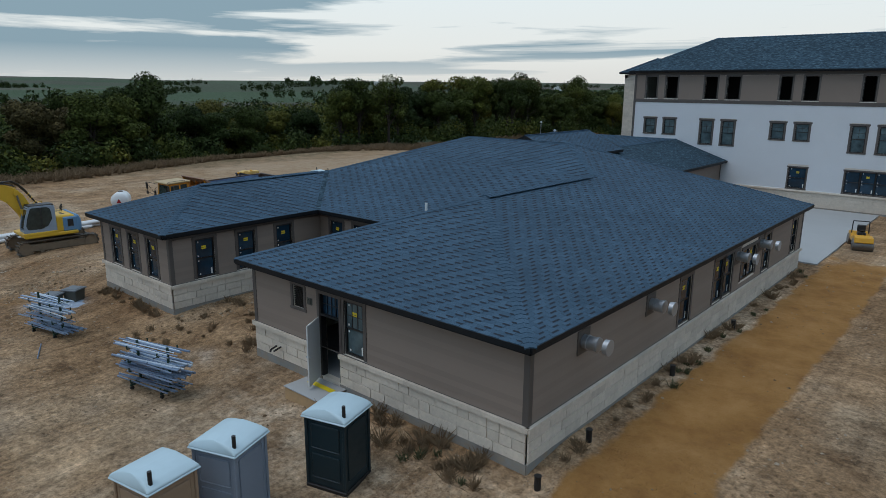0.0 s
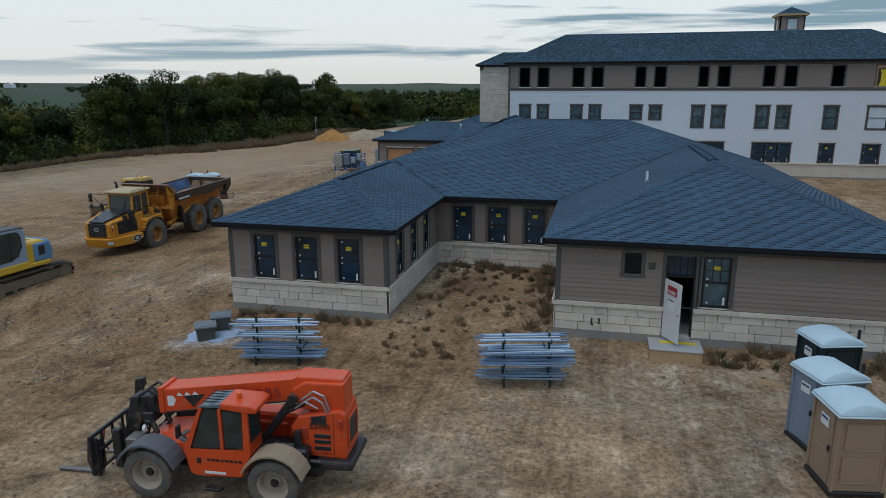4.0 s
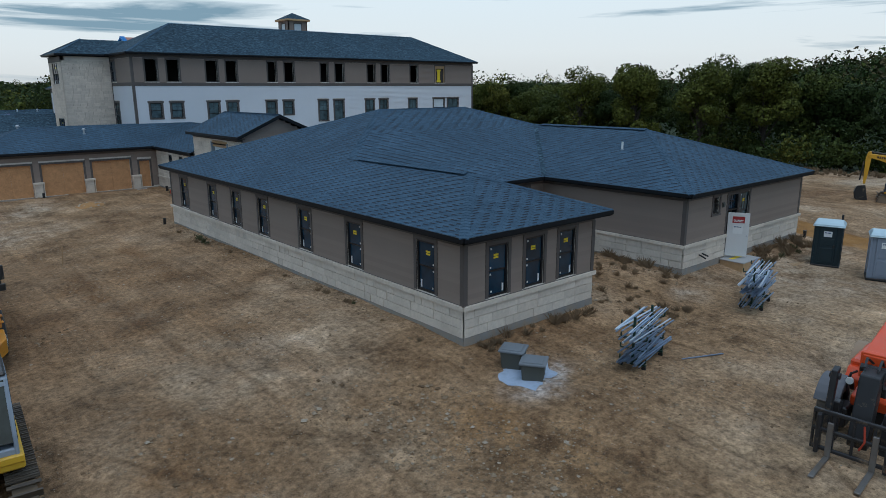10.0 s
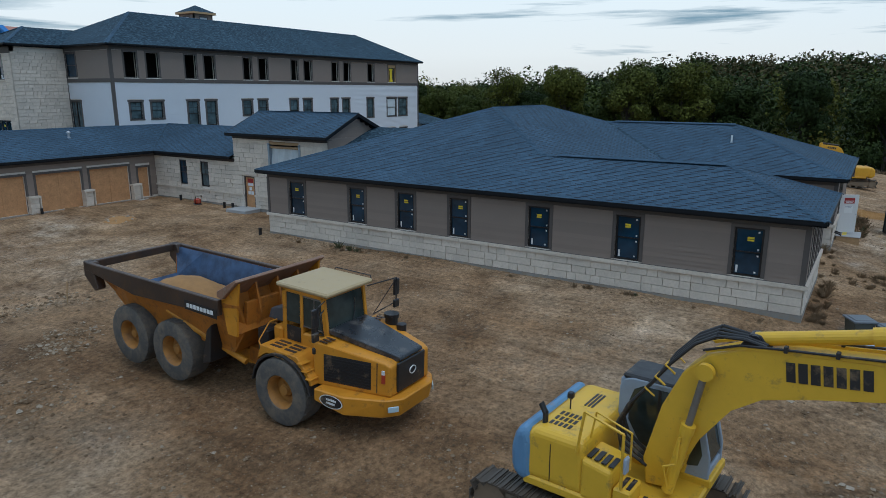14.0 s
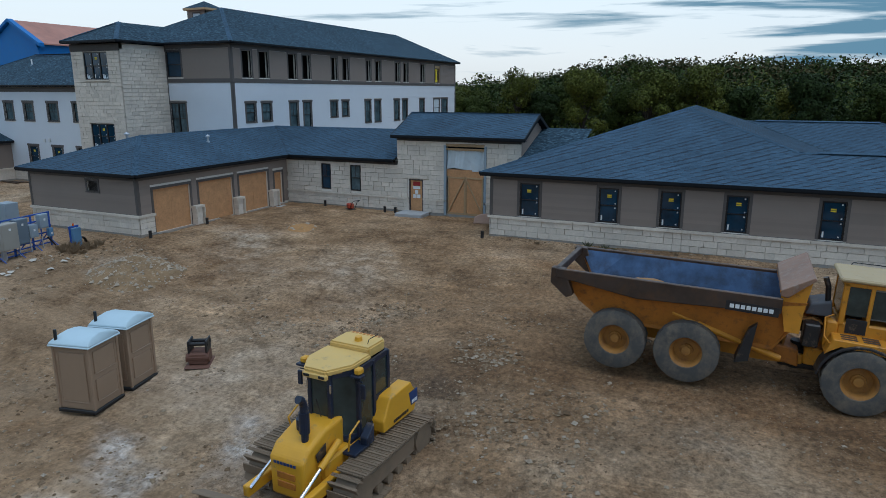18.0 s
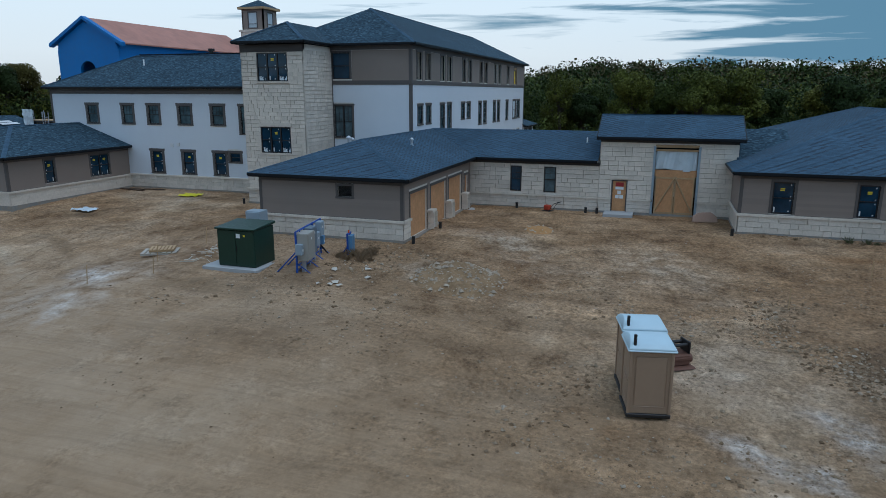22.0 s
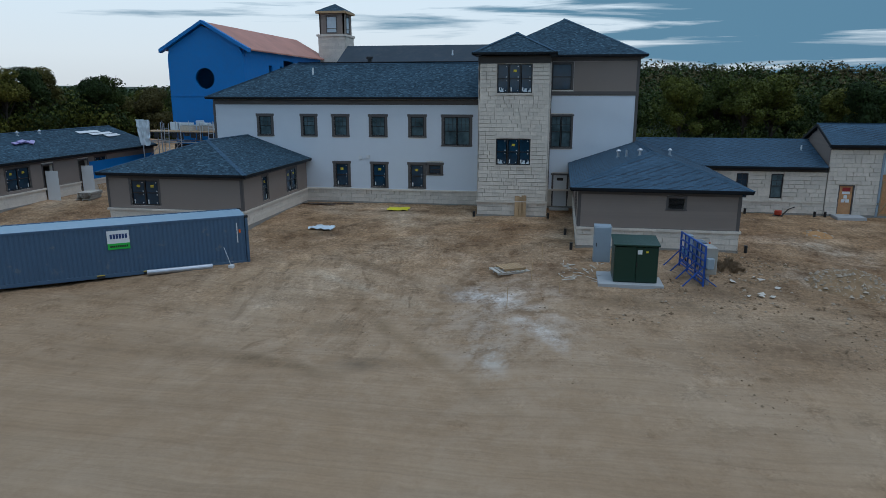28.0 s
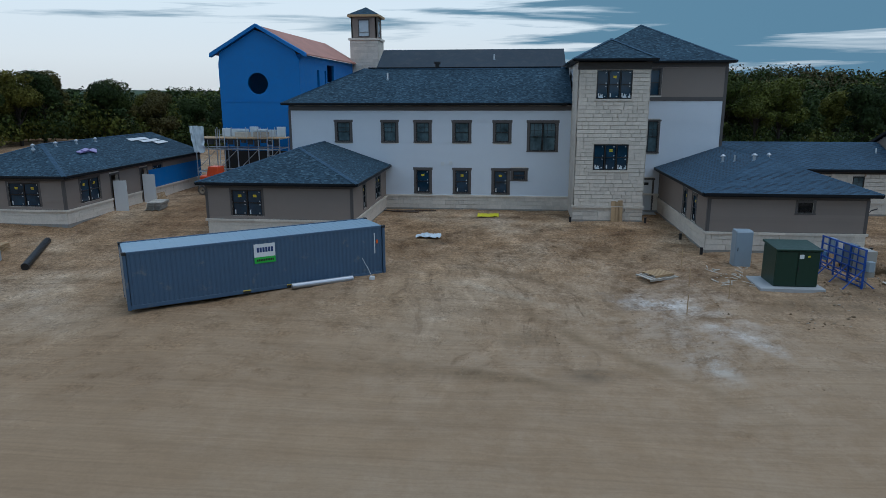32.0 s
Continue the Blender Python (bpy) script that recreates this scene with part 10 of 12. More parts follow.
def lidded_tub(m):
    t = thing("lidded_tub", m, "grey lidded plastic tub standing in spilled powder", "tub", "lidded tubs")
    P(t, "tub", "lead_grey", lambda b: (soft_box(b, -0.42, 0.42, -0.42, 0.42, 0, 0.68, 0.06, 2), [setattr(v, "co", Vector((v.co.x * (0.84 + 0.22 * v.co.z), v.co.y * (0.84 + 0.22 * v.co.z), v.co.z))) for v in b.verts]))
    P(t, "lid", "lead_lid", lambda b: (soft_box(b, -0.47, 0.47, -0.47, 0.47, 0.66, 0.74, 0.025, 2), soft_box(b, -0.36, 0.36, -0.36, 0.36, 0.73, 0.77, 0.02)))
    return t


for x, y, a in ((-31.15, 10.25, 34), (-31.05, 11.15, 30)):
    tub = lidded_tub(pose(x, y, grade(x, y) - 0.02, 0, 0, a) @ Matrix.Diagonal((0.82, 0.82, 0.82, 1)))

M["pale_film"] = worn("pale_blue_spilled_grout", (0.32, 0.40, 0.52), 0.6, vary=0.2, grain=4, blot=2.0, dirt=(0.30, 0.26, 0.22), dirt_amount=0.1)
bm = bmesh.new()
rn = random.Random(8)
rim_ = []
for k in range(36):
    a = 2 * math.pi * k / 36
    r_ = 0.82 + 0.2 * math.sin(2 * a + 1) + 0.1 * math.sin(5 * a) + rn.uniform(-0.09, 0.09)
    x, y = -31.05 + 1.0 * r_ * math.cos(a), 10.6 + 1.15 * r_ * math.sin(a)
    rim_.append(bm.verts.new((x, y, ground_z(x, y) + 0.012)))
hub_ = bm.verts.new((-31.05, 10.6, ground_z(-31.05, 10.6) + 0.05))
for k in range(36):
    bm.faces.new((hub_, rim_[k], rim_[(k + 1) % 36]))
tagged(part("grout_spill", bm, M["pale_film"], smooth=True), "pale blue spill of hardened grout round two tubs", "spill")

# ---- transformer yard ----
bm = bmesh.new()
soft_box(bm, -45.85, -43.6, 59.35, 62.25, -1.3, -0.70, 0.02)
soft_box(bm, -43.6, -41.3, 60.6, 63.1, -1.2, -0.72, 0.02)
tagged(part("concrete_pad", bm, M["slab"]), "pale concrete pad under electrical cabinets", "pad", kind="structure")
tf = thing("transformer", pose(-44.72, 60.6, -0.70, 0, 0, 0), "dark green pad-mounted electrical transformer", "transformer")
body = P(tf, "tank", "green_box", lambda b: soft_box(b, -0.75, 0.85, -0.97, 0.97, 0.0, 1.72, 0.02))
for y0, y1 in ((-0.95, -0.01), (0.01, 0.95)):
    P(tf, "door", "green_box", lambda b: soft_box(b, -0.80, -0.75, y0, y1, 0.05, 1.68, 0.015))
P(tf, "lid", "green_box", lambda b: soft_prism(b, [(-0.88, 1.72), (-0.88, 1.8), (0.95, 1.9), (0.95, 1.78)], -1.03, 1.03, 0.02), "faded grey-green lid")
P(tf, "door_handle", "black", lambda b: soft_box(b, -0.84, -0.80, -0.06, -0.02, 0.75, 1.0, 0.01))
P(tf, "warning_plate", "white_tag", lambda b: box(b, -0.806, -0.80, -0.25, -0.05, 1.35, 1.55))
P(tf, "warning_plate", "yellow_tag", lambda b: box(b, -0.806, -0.80, -0.52, -0.42, 1.42, 1.5))
cb = thing("electrical_cabinet", pose(-41.75, 61.9, -0.72), "tall grey steel electrical cabinet on a pad", "cabinet")
P(cb, "cabinet_body", "cabinet", lambda b: soft_box(b, -0.35, 0.35, -0.42, 0.42, 0.0, 1.95, 0.02))
P(cb, "cabinet_door", "cabinet", lambda b: soft_box(b, -0.40, -0.35, -0.40, 0.40, 0.05, 1.9, 0.015))
P(cb, "latch", "black", lambda b: soft_box(b, -0.42, -0.40, 0.28, 0.32, 0.9, 1.1, 0.006))


M["stand_blue"] = worn("light_blue_enclosure", (0.10, 0.22, 0.36), 0.45, vary=0.08, grain=3, bump=0.02)
M["tan_box"] = worn("warm_grey_enclosure", (0.30, 0.29, 0.26), 0.5, vary=0.06, grain=3, bump=0.02)
M["slate_box"] = worn("slate_enclosure", (0.13, 0.17, 0.21), 0.45, vary=0.06, grain=3, bump=0.02)


def service_rack(m):
    t = thing("service_rack", m, "bright blue steel rack carrying temporary power boxes", "rack")
    fr = [(-1.5, 0), (-0.5, 0), (0.5, 0), (1.5, 0)]
    for x, _ in fr:
        P(t, "post", "rack_blue", lambda b: soft_box(b, x - 0.035, x + 0.035, -0.035, 0.035, 0, 1.95, 0.006))
        P(t, "brace", "rack_blue", lambda b: tube(b, (x, 0.0, 1.1), (x, 1.0, 0.06), 0.03, 6))
        P(t, "foot", "rack_blue", lambda b: soft_box(b, x - 0.03, x + 0.03, -0.8, 1.1, 0.0, 0.07, 0.006))
        P(t, "low_brace", "rack_blue", lambda b: tube(b, (x, 0.0, 0.62), (x, -0.78, 0.06), 0.025, 6))
    for x in (-1.0, 0.0, 1.0):
        P(t, "upright", "rack_blue", lambda b: soft_box(b, x - 0.02, x + 0.02, -0.02, 0.02, 0.7, 1.92, 0.004))
        P(t, "floor_tie", "rack_blue", lambda b: soft_box(b, x - 0.025, x + 0.025, 0.0, 1.06, 0.01, 0.05, 0.004))
    for z in (0.03, 0.7, 1.0, 1.3, 1.6, 1.92):
        P(t, "rail", "rack_blue", lambda b: soft_box(b, -1.55, 1.55, -0.03, 0.03, z - 0.03, z + 0.03, 0.006))
    for y_ in (-0.8, -0.4, 0.5, 1.04):
        P(t, "base_rail", "rack_blue", lambda b: soft_box(b, -1.55, 1.55, y_, y_ + 0.06, 0.0, 0.07, 0.006))
    for z in (0.3, 0.5):
        P(t, "rail", "rack_blue", lambda b: soft_box(b, -1.55, 1.55, -0.03, 0.03, z - 0.025, z + 0.025, 0.006))
    for x0, x1, z0, z1, d, mat in ((-1.5, -0.66, 0.72, 1.86, 0.45, "tan_box"), (-0.6, 0.02, 0.80, 1.92, 0.3, "slate_box"), (0.12, 0.58, 0.95, 1.55, 0.24, "cabinet"), (0.74, 1.2, 1.28, 1.92, 0.22, "cabinet"), (-1.72, -1.5, 1.0, 1.45, 0.25, "cabinet"), (1.24, 1.48, 0.8, 1.2, 0.15, "grey_blue")):
        bx = P(t, "power_box", mat, lambda b: soft_box(b, x0, x1, -0.06 - d, -0.04, z0, z1, 0.015))
        P(bx, "box_door", mat, lambda b: soft_box(b, x0 + 0.03, x1 - 0.03, -0.08 - d, -0.06 - d, z0 + 0.03, z1 - 0.03, 0.01))
        P(bx, "tag", "white_tag", lambda b: box(b, (x0 + x1) / 2 - 0.05, (x0 + x1) / 2 + 0.05, -0.086 - d, -0.08 - d, z1 - 0.3, z1 - 0.2))
    for x in (-1.1, -0.4, 0.2, 0.85):
        P(t, "conduit_drop", "galv", lambda b: hose(b, [(x, -0.15, 0.9), (x, -0.18, 0.3), (x + 0.12, 0.1, 0.08)], 0.03))
    P(t, "meter_base", "galv", lambda b: (soft_box(b, -1.35, -1.2, -0.3, -0.15, 0.0, 0.75, 0.01)))
    P(t, "cable", "black", lambda b: hose(b, [(1.2, -0.1, 0.8), (1.4, -0.4, 0.3), (1.8, -0.5, 0.08), (2.3, -0.2, 0.06)], 0.035))
    return t


service_rack(pose(-43.75, 57.85, -1.0, 0, 0, 9) @ Matrix.Diagonal((1.08, 1.08, 1.08, 1)))
t = thing("cable_stand", pose(-41.9, 56.7, -0.95, 0, 0, 9), "small blue stand with a power box and coiled black hose", "stand")
P(t, "post", "rack_blue", lambda b: (soft_box(b, -0.28, -0.2, -0.04, 0.04, 0, 1.35, 0.006), soft_box(b, 0.2, 0.28, -0.04, 0.04, 0, 1.35, 0.006), soft_box(b, -0.3, 0.3, -0.05, 0.05, 1.3, 1.38, 0.006), soft_box(b, -0.3, 0.3, -0.35, 0.35, 0.0, 0.06, 0.006)))
P(t, "power_box", "stand_blue", lambda b: soft_box(b, -0.24, 0.24, -0.22, -0.04, 0.3, 1.28, 0.015))
P(t, "brace", "rack_blue", lambda b: (tube(b, (0, 0.0, 0.8), (0, 0.55, 0.05), 0.03, 6), soft_box(b, -0.3, 0.3, 0.5, 0.58, 0.0, 0.06, 0.006)))
P(t, "red_lamp", "amber_lamp", lambda b: tube(b, (0, 0, 1.38), (0, 0, 1.5), 0.04, 10))
P(t, "hose_coil", "black", lambda b: [hose(b, [(0.55 + 0.32 * math.cos(a / 8 * math.pi), 0.1 + 0.05 * k, 0.36 + 0.32 * math.sin(a / 8 * math.pi)) for a in range(17)], 0.04) for k in range(3)])

# ---- yard clutter ----
M["pale_board"] = worn("bleached_pallet_boards", (0.46, 0.42, 0.36), 0.85, vary=0.25, grain=8, piece=0.25)

def pallet(m, label, mat="lumber"):
    t = thing("pallet", m, label, "pallet", "pallets")
    for k in range(7):
        P(t, "deck_board", mat, lambda b: box(b, -0.6 + k * 0.175, -0.48 + k * 0.175, -0.5, 0.5, 0.11, 0.13))
    for y in (-0.46, 0.0, 0.46):
        P(t, "stringer", mat, lambda b: box(b, -0.6, 0.6, y - 0.02, y + 0.02, 0.02, 0.11))
    return t


pallet(pose(-43.6, 66.45, grade(-43.6, 66.45) - 0.02, 0, 0, -62) @ Matrix.Diagonal((1.45, 1.2, 1, 1)), "wide pale wooden pallet lying on dirt", "pale_board")
pallet(pose(-43.5, 66.4, grade(-43.6, 66.45) + 0.11, 0, 0, -58), "grey wooden pallet lying on a wider one", "lumber")
for k in range(5):
    pallet(pose(-29.2 + 0.06 * (k % 2), 100.7 - 0.05 * k, grade(-29.2, 100.7) - 0.03 + 0.135 * k, 0, 0, 8 + 3 * (k % 3)) @ Matrix.Diagonal((1.5, 1.1, 1, 1)), "bleached wooden pallet in a low stack beside a wall", "pale_board")
t = pallet(pose(-24.6, 102.75, grade(-24.6, 102.9) + 0.02, 75, 0, 0), "wooden pallet leaning on a wall")
bm = bmesh.new()
for k in range(34):
    rn = random.Random(k)
    x, y = -43.9 + rn.uniform(-1.5, 1.3), 63.0 + rn.uniform(-1.2, 0.9)
    a = rn.uniform(0, 3.14)
    l_ = rn.uniform(0.1, 0.7)
    z = grade(x, y) + rn.uniform(0.0, 0.1)
    tube(bm, (x, y, z), (x + l_ * math.cos(a), y + l_ * math.sin(a), z + rn.uniform(-0.02, 0.1)), rn.uniform(0.012, 0.03), 5)
tagged(part("scrap_pile", bm, M["pale_board"]), "scattered timber and metal scraps on dirt", "scrap", kind="stuff")
bm = bmesh.new()
n = 10
grid_ = [[bm.verts.new((-30.3 + 1.3 * i / n + 0.1 * noise.noise((i, j, 0)), 74.7 + 1.5 * j / n + 0.1 * noise.noise((i, j, 5)), ground_z(-29.6, 75.4) + 0.06 + 0.16 * abs(noise.noise((i * 0.8, j * 0.8, 2))))) for j in range(n + 1)] for i in range(n + 1)]
for i in range(n):
    for j in range(n):
        bm.faces.new((grid_[i][j], grid_[i + 1][j], grid_[i + 1][j + 1], grid_[i][j + 1]))
tagged(part("plastic_sheet", bm, M["yellow_sheet"], smooth=True), "crumpled yellow plastic sheet on the ground", "sheet")
bm = bmesh.new()
grid_ = [[bm.verts.new((-36.6 + 1.0 * i / n + 0.16 * noise.noise((i * 0.9, j * 0.9, 21)), 78.2 + 1.5 * j / n + 0.16 * noise.noise((i * 0.9, j * 0.9, 25)), ground_z(-36.1 + i * 0.05, 78.9) + 0.07 + 0.3 * abs(noise.noise((i * 0.7, j * 0.7, 31))))) for j in range(n + 1)] for i in range(n + 1)]
for i in range(n):
    for j in range(n):
        bm.faces.new((grid_[i][j], grid_[i + 1][j], grid_[i + 1][j + 1], grid_[i][j + 1]))
tagged(part("plastic_sheet", bm, M["film"], smooth=True), "crumpled clear plastic sheet on churned dirt", "sheet")
for k, (x, y, a) in enumerate(((-28.2, 82.2, 92), (-28.6, 81.6, 84), (-27.9, 80.2, 95))):
    bm = bmesh.new()
    soft_box(bm, -1.2 + 0.2 * k, 1.1, -0.11, 0.11, 0, 0.05, 0.008)
    tagged(part("timber_board", bm, M["bed_steel"], m=pose(x, y, grade(x, y) + 0.02, 0, 0, a)), "dark timber board lying beside a wall", "board", "boards by the wall")
for y, l_ in ((66.9, 1.75), (66.45, 1.8), (66.65, 1.7)):
    bm = bmesh.new()
    soft_box(bm, -31.25, -31.2, y - 0.16, y + 0.16, -0.8, -0.8 + l_, 0.005)
    bmesh.ops.rotate(bm, verts=bm.verts, cent=(-31.0, y, -0.8), matrix=Matrix.Rotation(0.14, 3, "Y"))
    tagged(part("plank_board", bm, M["lumber"]), "weathered board leaning on a stone tower", "board")


def concrete_step(x0, x1, y0, y1, z0, z1, label):
    b = bmesh.new()
    soft_box(b, x0, x1, y0, y1, z0, z1, 0.02)
    tagged(part("door_step", b, M["slab"]), label, "step")


concrete_step(-28.35, -27.08, 43.95, 45.75, -1.0, -0.32, "plain concrete door step")
concrete_step(-28.9, -27.4, 53.1, 54.4, -1.0, -0.44, "low concrete door pad")
concrete_step(-31.6, -29.4, 101.3, 103.1, -1.4, -0.42, "low concrete door pad")
concrete_step(-27.95, -27.1, 63.4, 64.8, -1.0, -0.38, "low concrete door pad")
t = thing("timber_deck", pose(-14.75, 12.12, -0.62), "plywood landing with yellow tape at an open door", "landing")
P(t, "deck_top", "slab", lambda b: soft_box(b, -0.95, 0.75, -0.55, 0.6, 0.16, 0.2, 0.008))
P(t, "deck_skirt", "lumber", lambda b: (box(b, -0.92, 0.72, -0.52, -0.48, -0.3, 0.16), box(b, -0.92, -0.88, -0.48, 0.55, -0.3, 0.16), box(b, 0.68, 0.72, -0.48, 0.55, -0.3, 0.16)))
P(t, "yellow_tape", "yellow_tag", lambda b: prism(b, [(-0.6, 0.203), (0.6, 0.203), (0.6, 0.207), (-0.6, 0.207)], 0.1, 0.3))
bm = bmesh.new()
soft_prism(bm, [(-0.75, 0), (0.75, 0), (0.7, 0.35), (0.35, 0.62), (-0.3, 0.6), (-0.7, 0.4)], -0.15, 0.12, 0.05)
tagged(part("stone_slab", bm, M["brick_pink"], m=pose(-28.2, 39.75, -0.55, -12, 0, -75)), "pinkish stone slab leaning beside barn doors", "slab")
# open door of the wing, hinged outwards
t = thing("entrance_door", pose(-15.22, 12.72, -0.32, 0, 0, -62), "white steel door standing open with a red notice", "door")
leaf = P(t, "door_leaf", "door_white", lambda b: soft_box(b, 0.0, 0.92, -0.045, 0.0, 0.0, 2.02, 0.006))
P(t, "notice", "red_tag", lambda b: (box(b, 0.2, 0.72, -0.052, -0.046, 1.55, 1.85)))
bars(t, "notice_bars", "white_tag", 0.25, 0.67, -0.055, 1.66, 1.70, 7)
bars(t, "notice_bars", "white_tag", 0.28, 0.64, -0.055, 1.60, 1.63, 6)
P(t, "notice", "white_tag", lambda b: box(b, 0.25, 0.66, -0.05, -0.046, 1.05, 1.42))
bars(t, "notice_bars", "barrel", 0.28, 0.6, -0.053, 1.35, 1.39, 5)
P(t, "door_knob", "galv", lambda b: tube(b, (0.85, -0.1, 0.98), (0.85, 0.05, 0.98), 0.03, 10))
s = Side("y", 12.78, -1)
casing(s, door_wall, -15.25, -14.3, -0.34, 2.47, 0.12)
bm = bmesh.new()
s.box(bm, -15.25, -14.3, 1.74, 1.80, -0.15, 0.02)
s.box(bm, -15.25, -15.2, -0.34, 2.47, -0.2, 0.01)
s.box(bm, -14.35, -14.3, -0.34, 2.47, -0.2, 0.01)
part("door_frame", bm, M["frame"], door_wall)
bm = bmesh.new()
s.box(bm, -15.2, -14.35, 1.8, 2.44, -0.11, -0.1)
part("transom_pane", bm, M["glass"], door_wall)
bm = bmesh.new()
for k in range(1, 4):
    s.box(bm, -15.2 + k * 0.212 - 0.012, -15.2 + k * 0.212 + 0.012, 1.8, 2.44, -0.1, -0.08)
s.box(bm, -15.2, -14.35, 2.11, 2.13, -0.1, -0.082)
part("transom_bars", bm, M["frame"], door_wall)


def louvres(side, wall, a0, a1, z0, z1):
    b = bmesh.new()
    side.box(b, a0, a1, z0, z1, -0.15, -0.12)
    back = part("louvre_vent", b, M["frame"], wall)
    n_ = int((z1 - z0) / 0.06)
    for k in range(n_):
        b = bmesh.new()
        z = z0 + (z1 - z0) * k / n_
        side.box(b, a0, a1, z + 0.01, z + 0.035, -0.12, -0.03)
        part("slat", b, M["frame"], back)


louvres(s, door_wall, *louvre)
louvres(Side("x", -39.5, -1), yard, *vent)
bm = bmesh.new()
s.box(bm, -15.82, -15.6, 1.98, 2.2, 0.02, 0.05)
s.box(bm, -15.78, -15.64, 2.02, 2.16, 0.05, 0.09)
part("outlet_box", bm, M["lead_grey"], door_wall)
bm = bmesh.new()
hose(bm, [(-17.6, 12.7, 0.08), (-17.6, 12.45, 0.0), (-17.55, 12.4, -0.05)], 0.035)
hose(bm, [(-17.35, 12.7, 0.1), (-17.35, 12.4, 0.03)], 0.035)
part("pipe_stub", bm, M["black"], door_wall)

# barn doors, film and frames of the portico
s = Side("x", -27.0, -1)
for a0, a1 in ((40.45, 41.59), (41.61, 42.75)):
    b = bmesh.new()
    s.box(b, a0, a1, -0.4, 2.0, -0.1, -0.06)
    leaf = part("barn_door", b, M["osb"], portico, "plywood barn door with crossed braces")
    for za, zb in ((-0.35, 0.0), (1.85, 0.0)):
        b = bmesh.new()
        s.box(b, a0, a1, za, za + 0.1, -0.06, -0.02)
        part("rail_board", b, M["lumber"], leaf)
    for q in (0, 1):
        b = bmesh.new()
        d0, d1 = ((a0, a1) if q else (a1, a0))
        v0, v1 = Vector((-27.0 + 0.035, d0, -0.3)), Vector((-27.0 + 0.035, d1, 1.9))
        tube(b, v0, v1, 0.05, 4)
        part("brace_board", b, M["lumber"], leaf) if (q == (a0 < 41)) else b.free()
    for a in (a0, a1 - 0.08):
        b = bmesh.new()
        s.box(b, a, a + 0.08, -0.4, 2.0, -0.06, -0.025)
        part("stile_board", b, M["lumber"], leaf)
b = bmesh.new()
s.box(b, 40.35, 42.85, 2.0, 2.4, -0.1, -0.06)
part("boarding", b, M["osb"], portico)
b = bmesh.new()
for i in range(13):
    y = 40.4 + 2.4 * i / 12
    b.verts.new((-26.93 + 0.05 * math.sin(i * 1.7), y, 3.55))
    b.verts.new((-26.93 + 0.07 * math.sin(i * 1.3 + 1), y, 2.4 - 0.08 * math.sin(i * 0.5)))
b.verts.ensure_lookup_table()
for i in range(12):
    b.faces.new([b.verts[k] for k in (2 * i, 2 * i + 1, 2 * i + 3, 2 * i + 2)])
part("plastic_film", b, M["film"], portico, "cloudy plastic film over the transom opening")
b = bmesh.new()
s.box(b, 40.35, 42.85, 3.55, 3.68, -0.1, 0.02)
s.box(b, 40.2, 43.0, 3.78, 3.95, -0.05, 0.05)
part("header_board", b, M["lumber"], portico)
b = bmesh.new()
for a in (40.22, 42.83):
    s.box(b, a, a + 0.14, -0.42, 3.85, -0.1, 0.11)
part("metal_jamb", b, M["cabinet"], portico)
b = bmesh.new()
s.box(b, 44.5, 45.32, -0.32, 1.6, -0.12, -0.07)
d = part("door", b, M["osb"], portico, "strand-board site door with notices")
for z0, z1, a0, a1, mt in ((1.25, 1.5, 44.65, 45.15, "red_tag"), (1.05, 1.22, 44.65, 45.15, "white_tag"), (0.75, 0.98, 44.8, 45.02, "white_tag"), (0.48, 0.7, 44.65, 44.88, "white_tag"), (0.48, 0.7, 44.92, 45.15, "white_tag")):
    b = bmesh.new()
    s.box(b, a0, a1, z0, z1, -0.07, -0.062)
    part("notice", b, M[mt], d)
b = bmesh.new()
for a in (44.42, 45.34):
    s.box(b, a, a + 0.07, -0.34, 1.66, -0.12, 0.0)
s.box(b, 44.42, 45.41, 1.6, 1.67, -0.12, 0.0)
part("door_frame", b, M["taupe_trim"], portico)


# plate compactor, black pipe stubs, vents
t = thing("plate_compactor", pose(-27.75, 49.3, -0.5, 0, 0, 60), "small red plate compactor with bent handle", "compactor")
P(t, "base_plate", "black", lambda b: soft_box(b, -0.32, 0.32, -0.25, 0.25, 0.02, 0.1, 0.02))
P(t, "engine", "red_paint", lambda b: (soft_box(b, -0.2, 0.22, -0.18, 0.18, 0.12, 0.45, 0.05), tube(b, (0, -0.2, 0.3), (0, 0.2, 0.3), 0.13, 14)))
P(t, "handle", "black", lambda b: [hose(b, [(-0.25, y, 0.12), (-0.6, y, 0.6), (-0.95, y, 0.75)], 0.02) for y in (-0.18, 0.18)] + [hose(b, [(-0.95, -0.18, 0.75), (-0.95, 0.18, 0.75)], 0.02)])
t = thing("vibrating_compactor", pose(-49.2, 41.6, grade(-49.2, 41.6), 0, 0, 30), "rusty excavator compactor attachment with black hoses", "machine")
P(t, "base_plate", "rust", lambda b: soft_prism(b, [(-0.55, 0.05), (-0.45, 0.0), (0.45, 0.0), (0.55, 0.05), (0.45, 0.08), (-0.45, 0.08)], -0.38, 0.38, 0.01))
P(t, "housing", "rust", lambda b: (soft_box(b, -0.32, 0.32, -0.3, 0.3, 0.08, 0.45, 0.04), tube(b, (-0.2, -0.36, 0.3), (-0.2, 0.36, 0.3), 0.14, 14)))
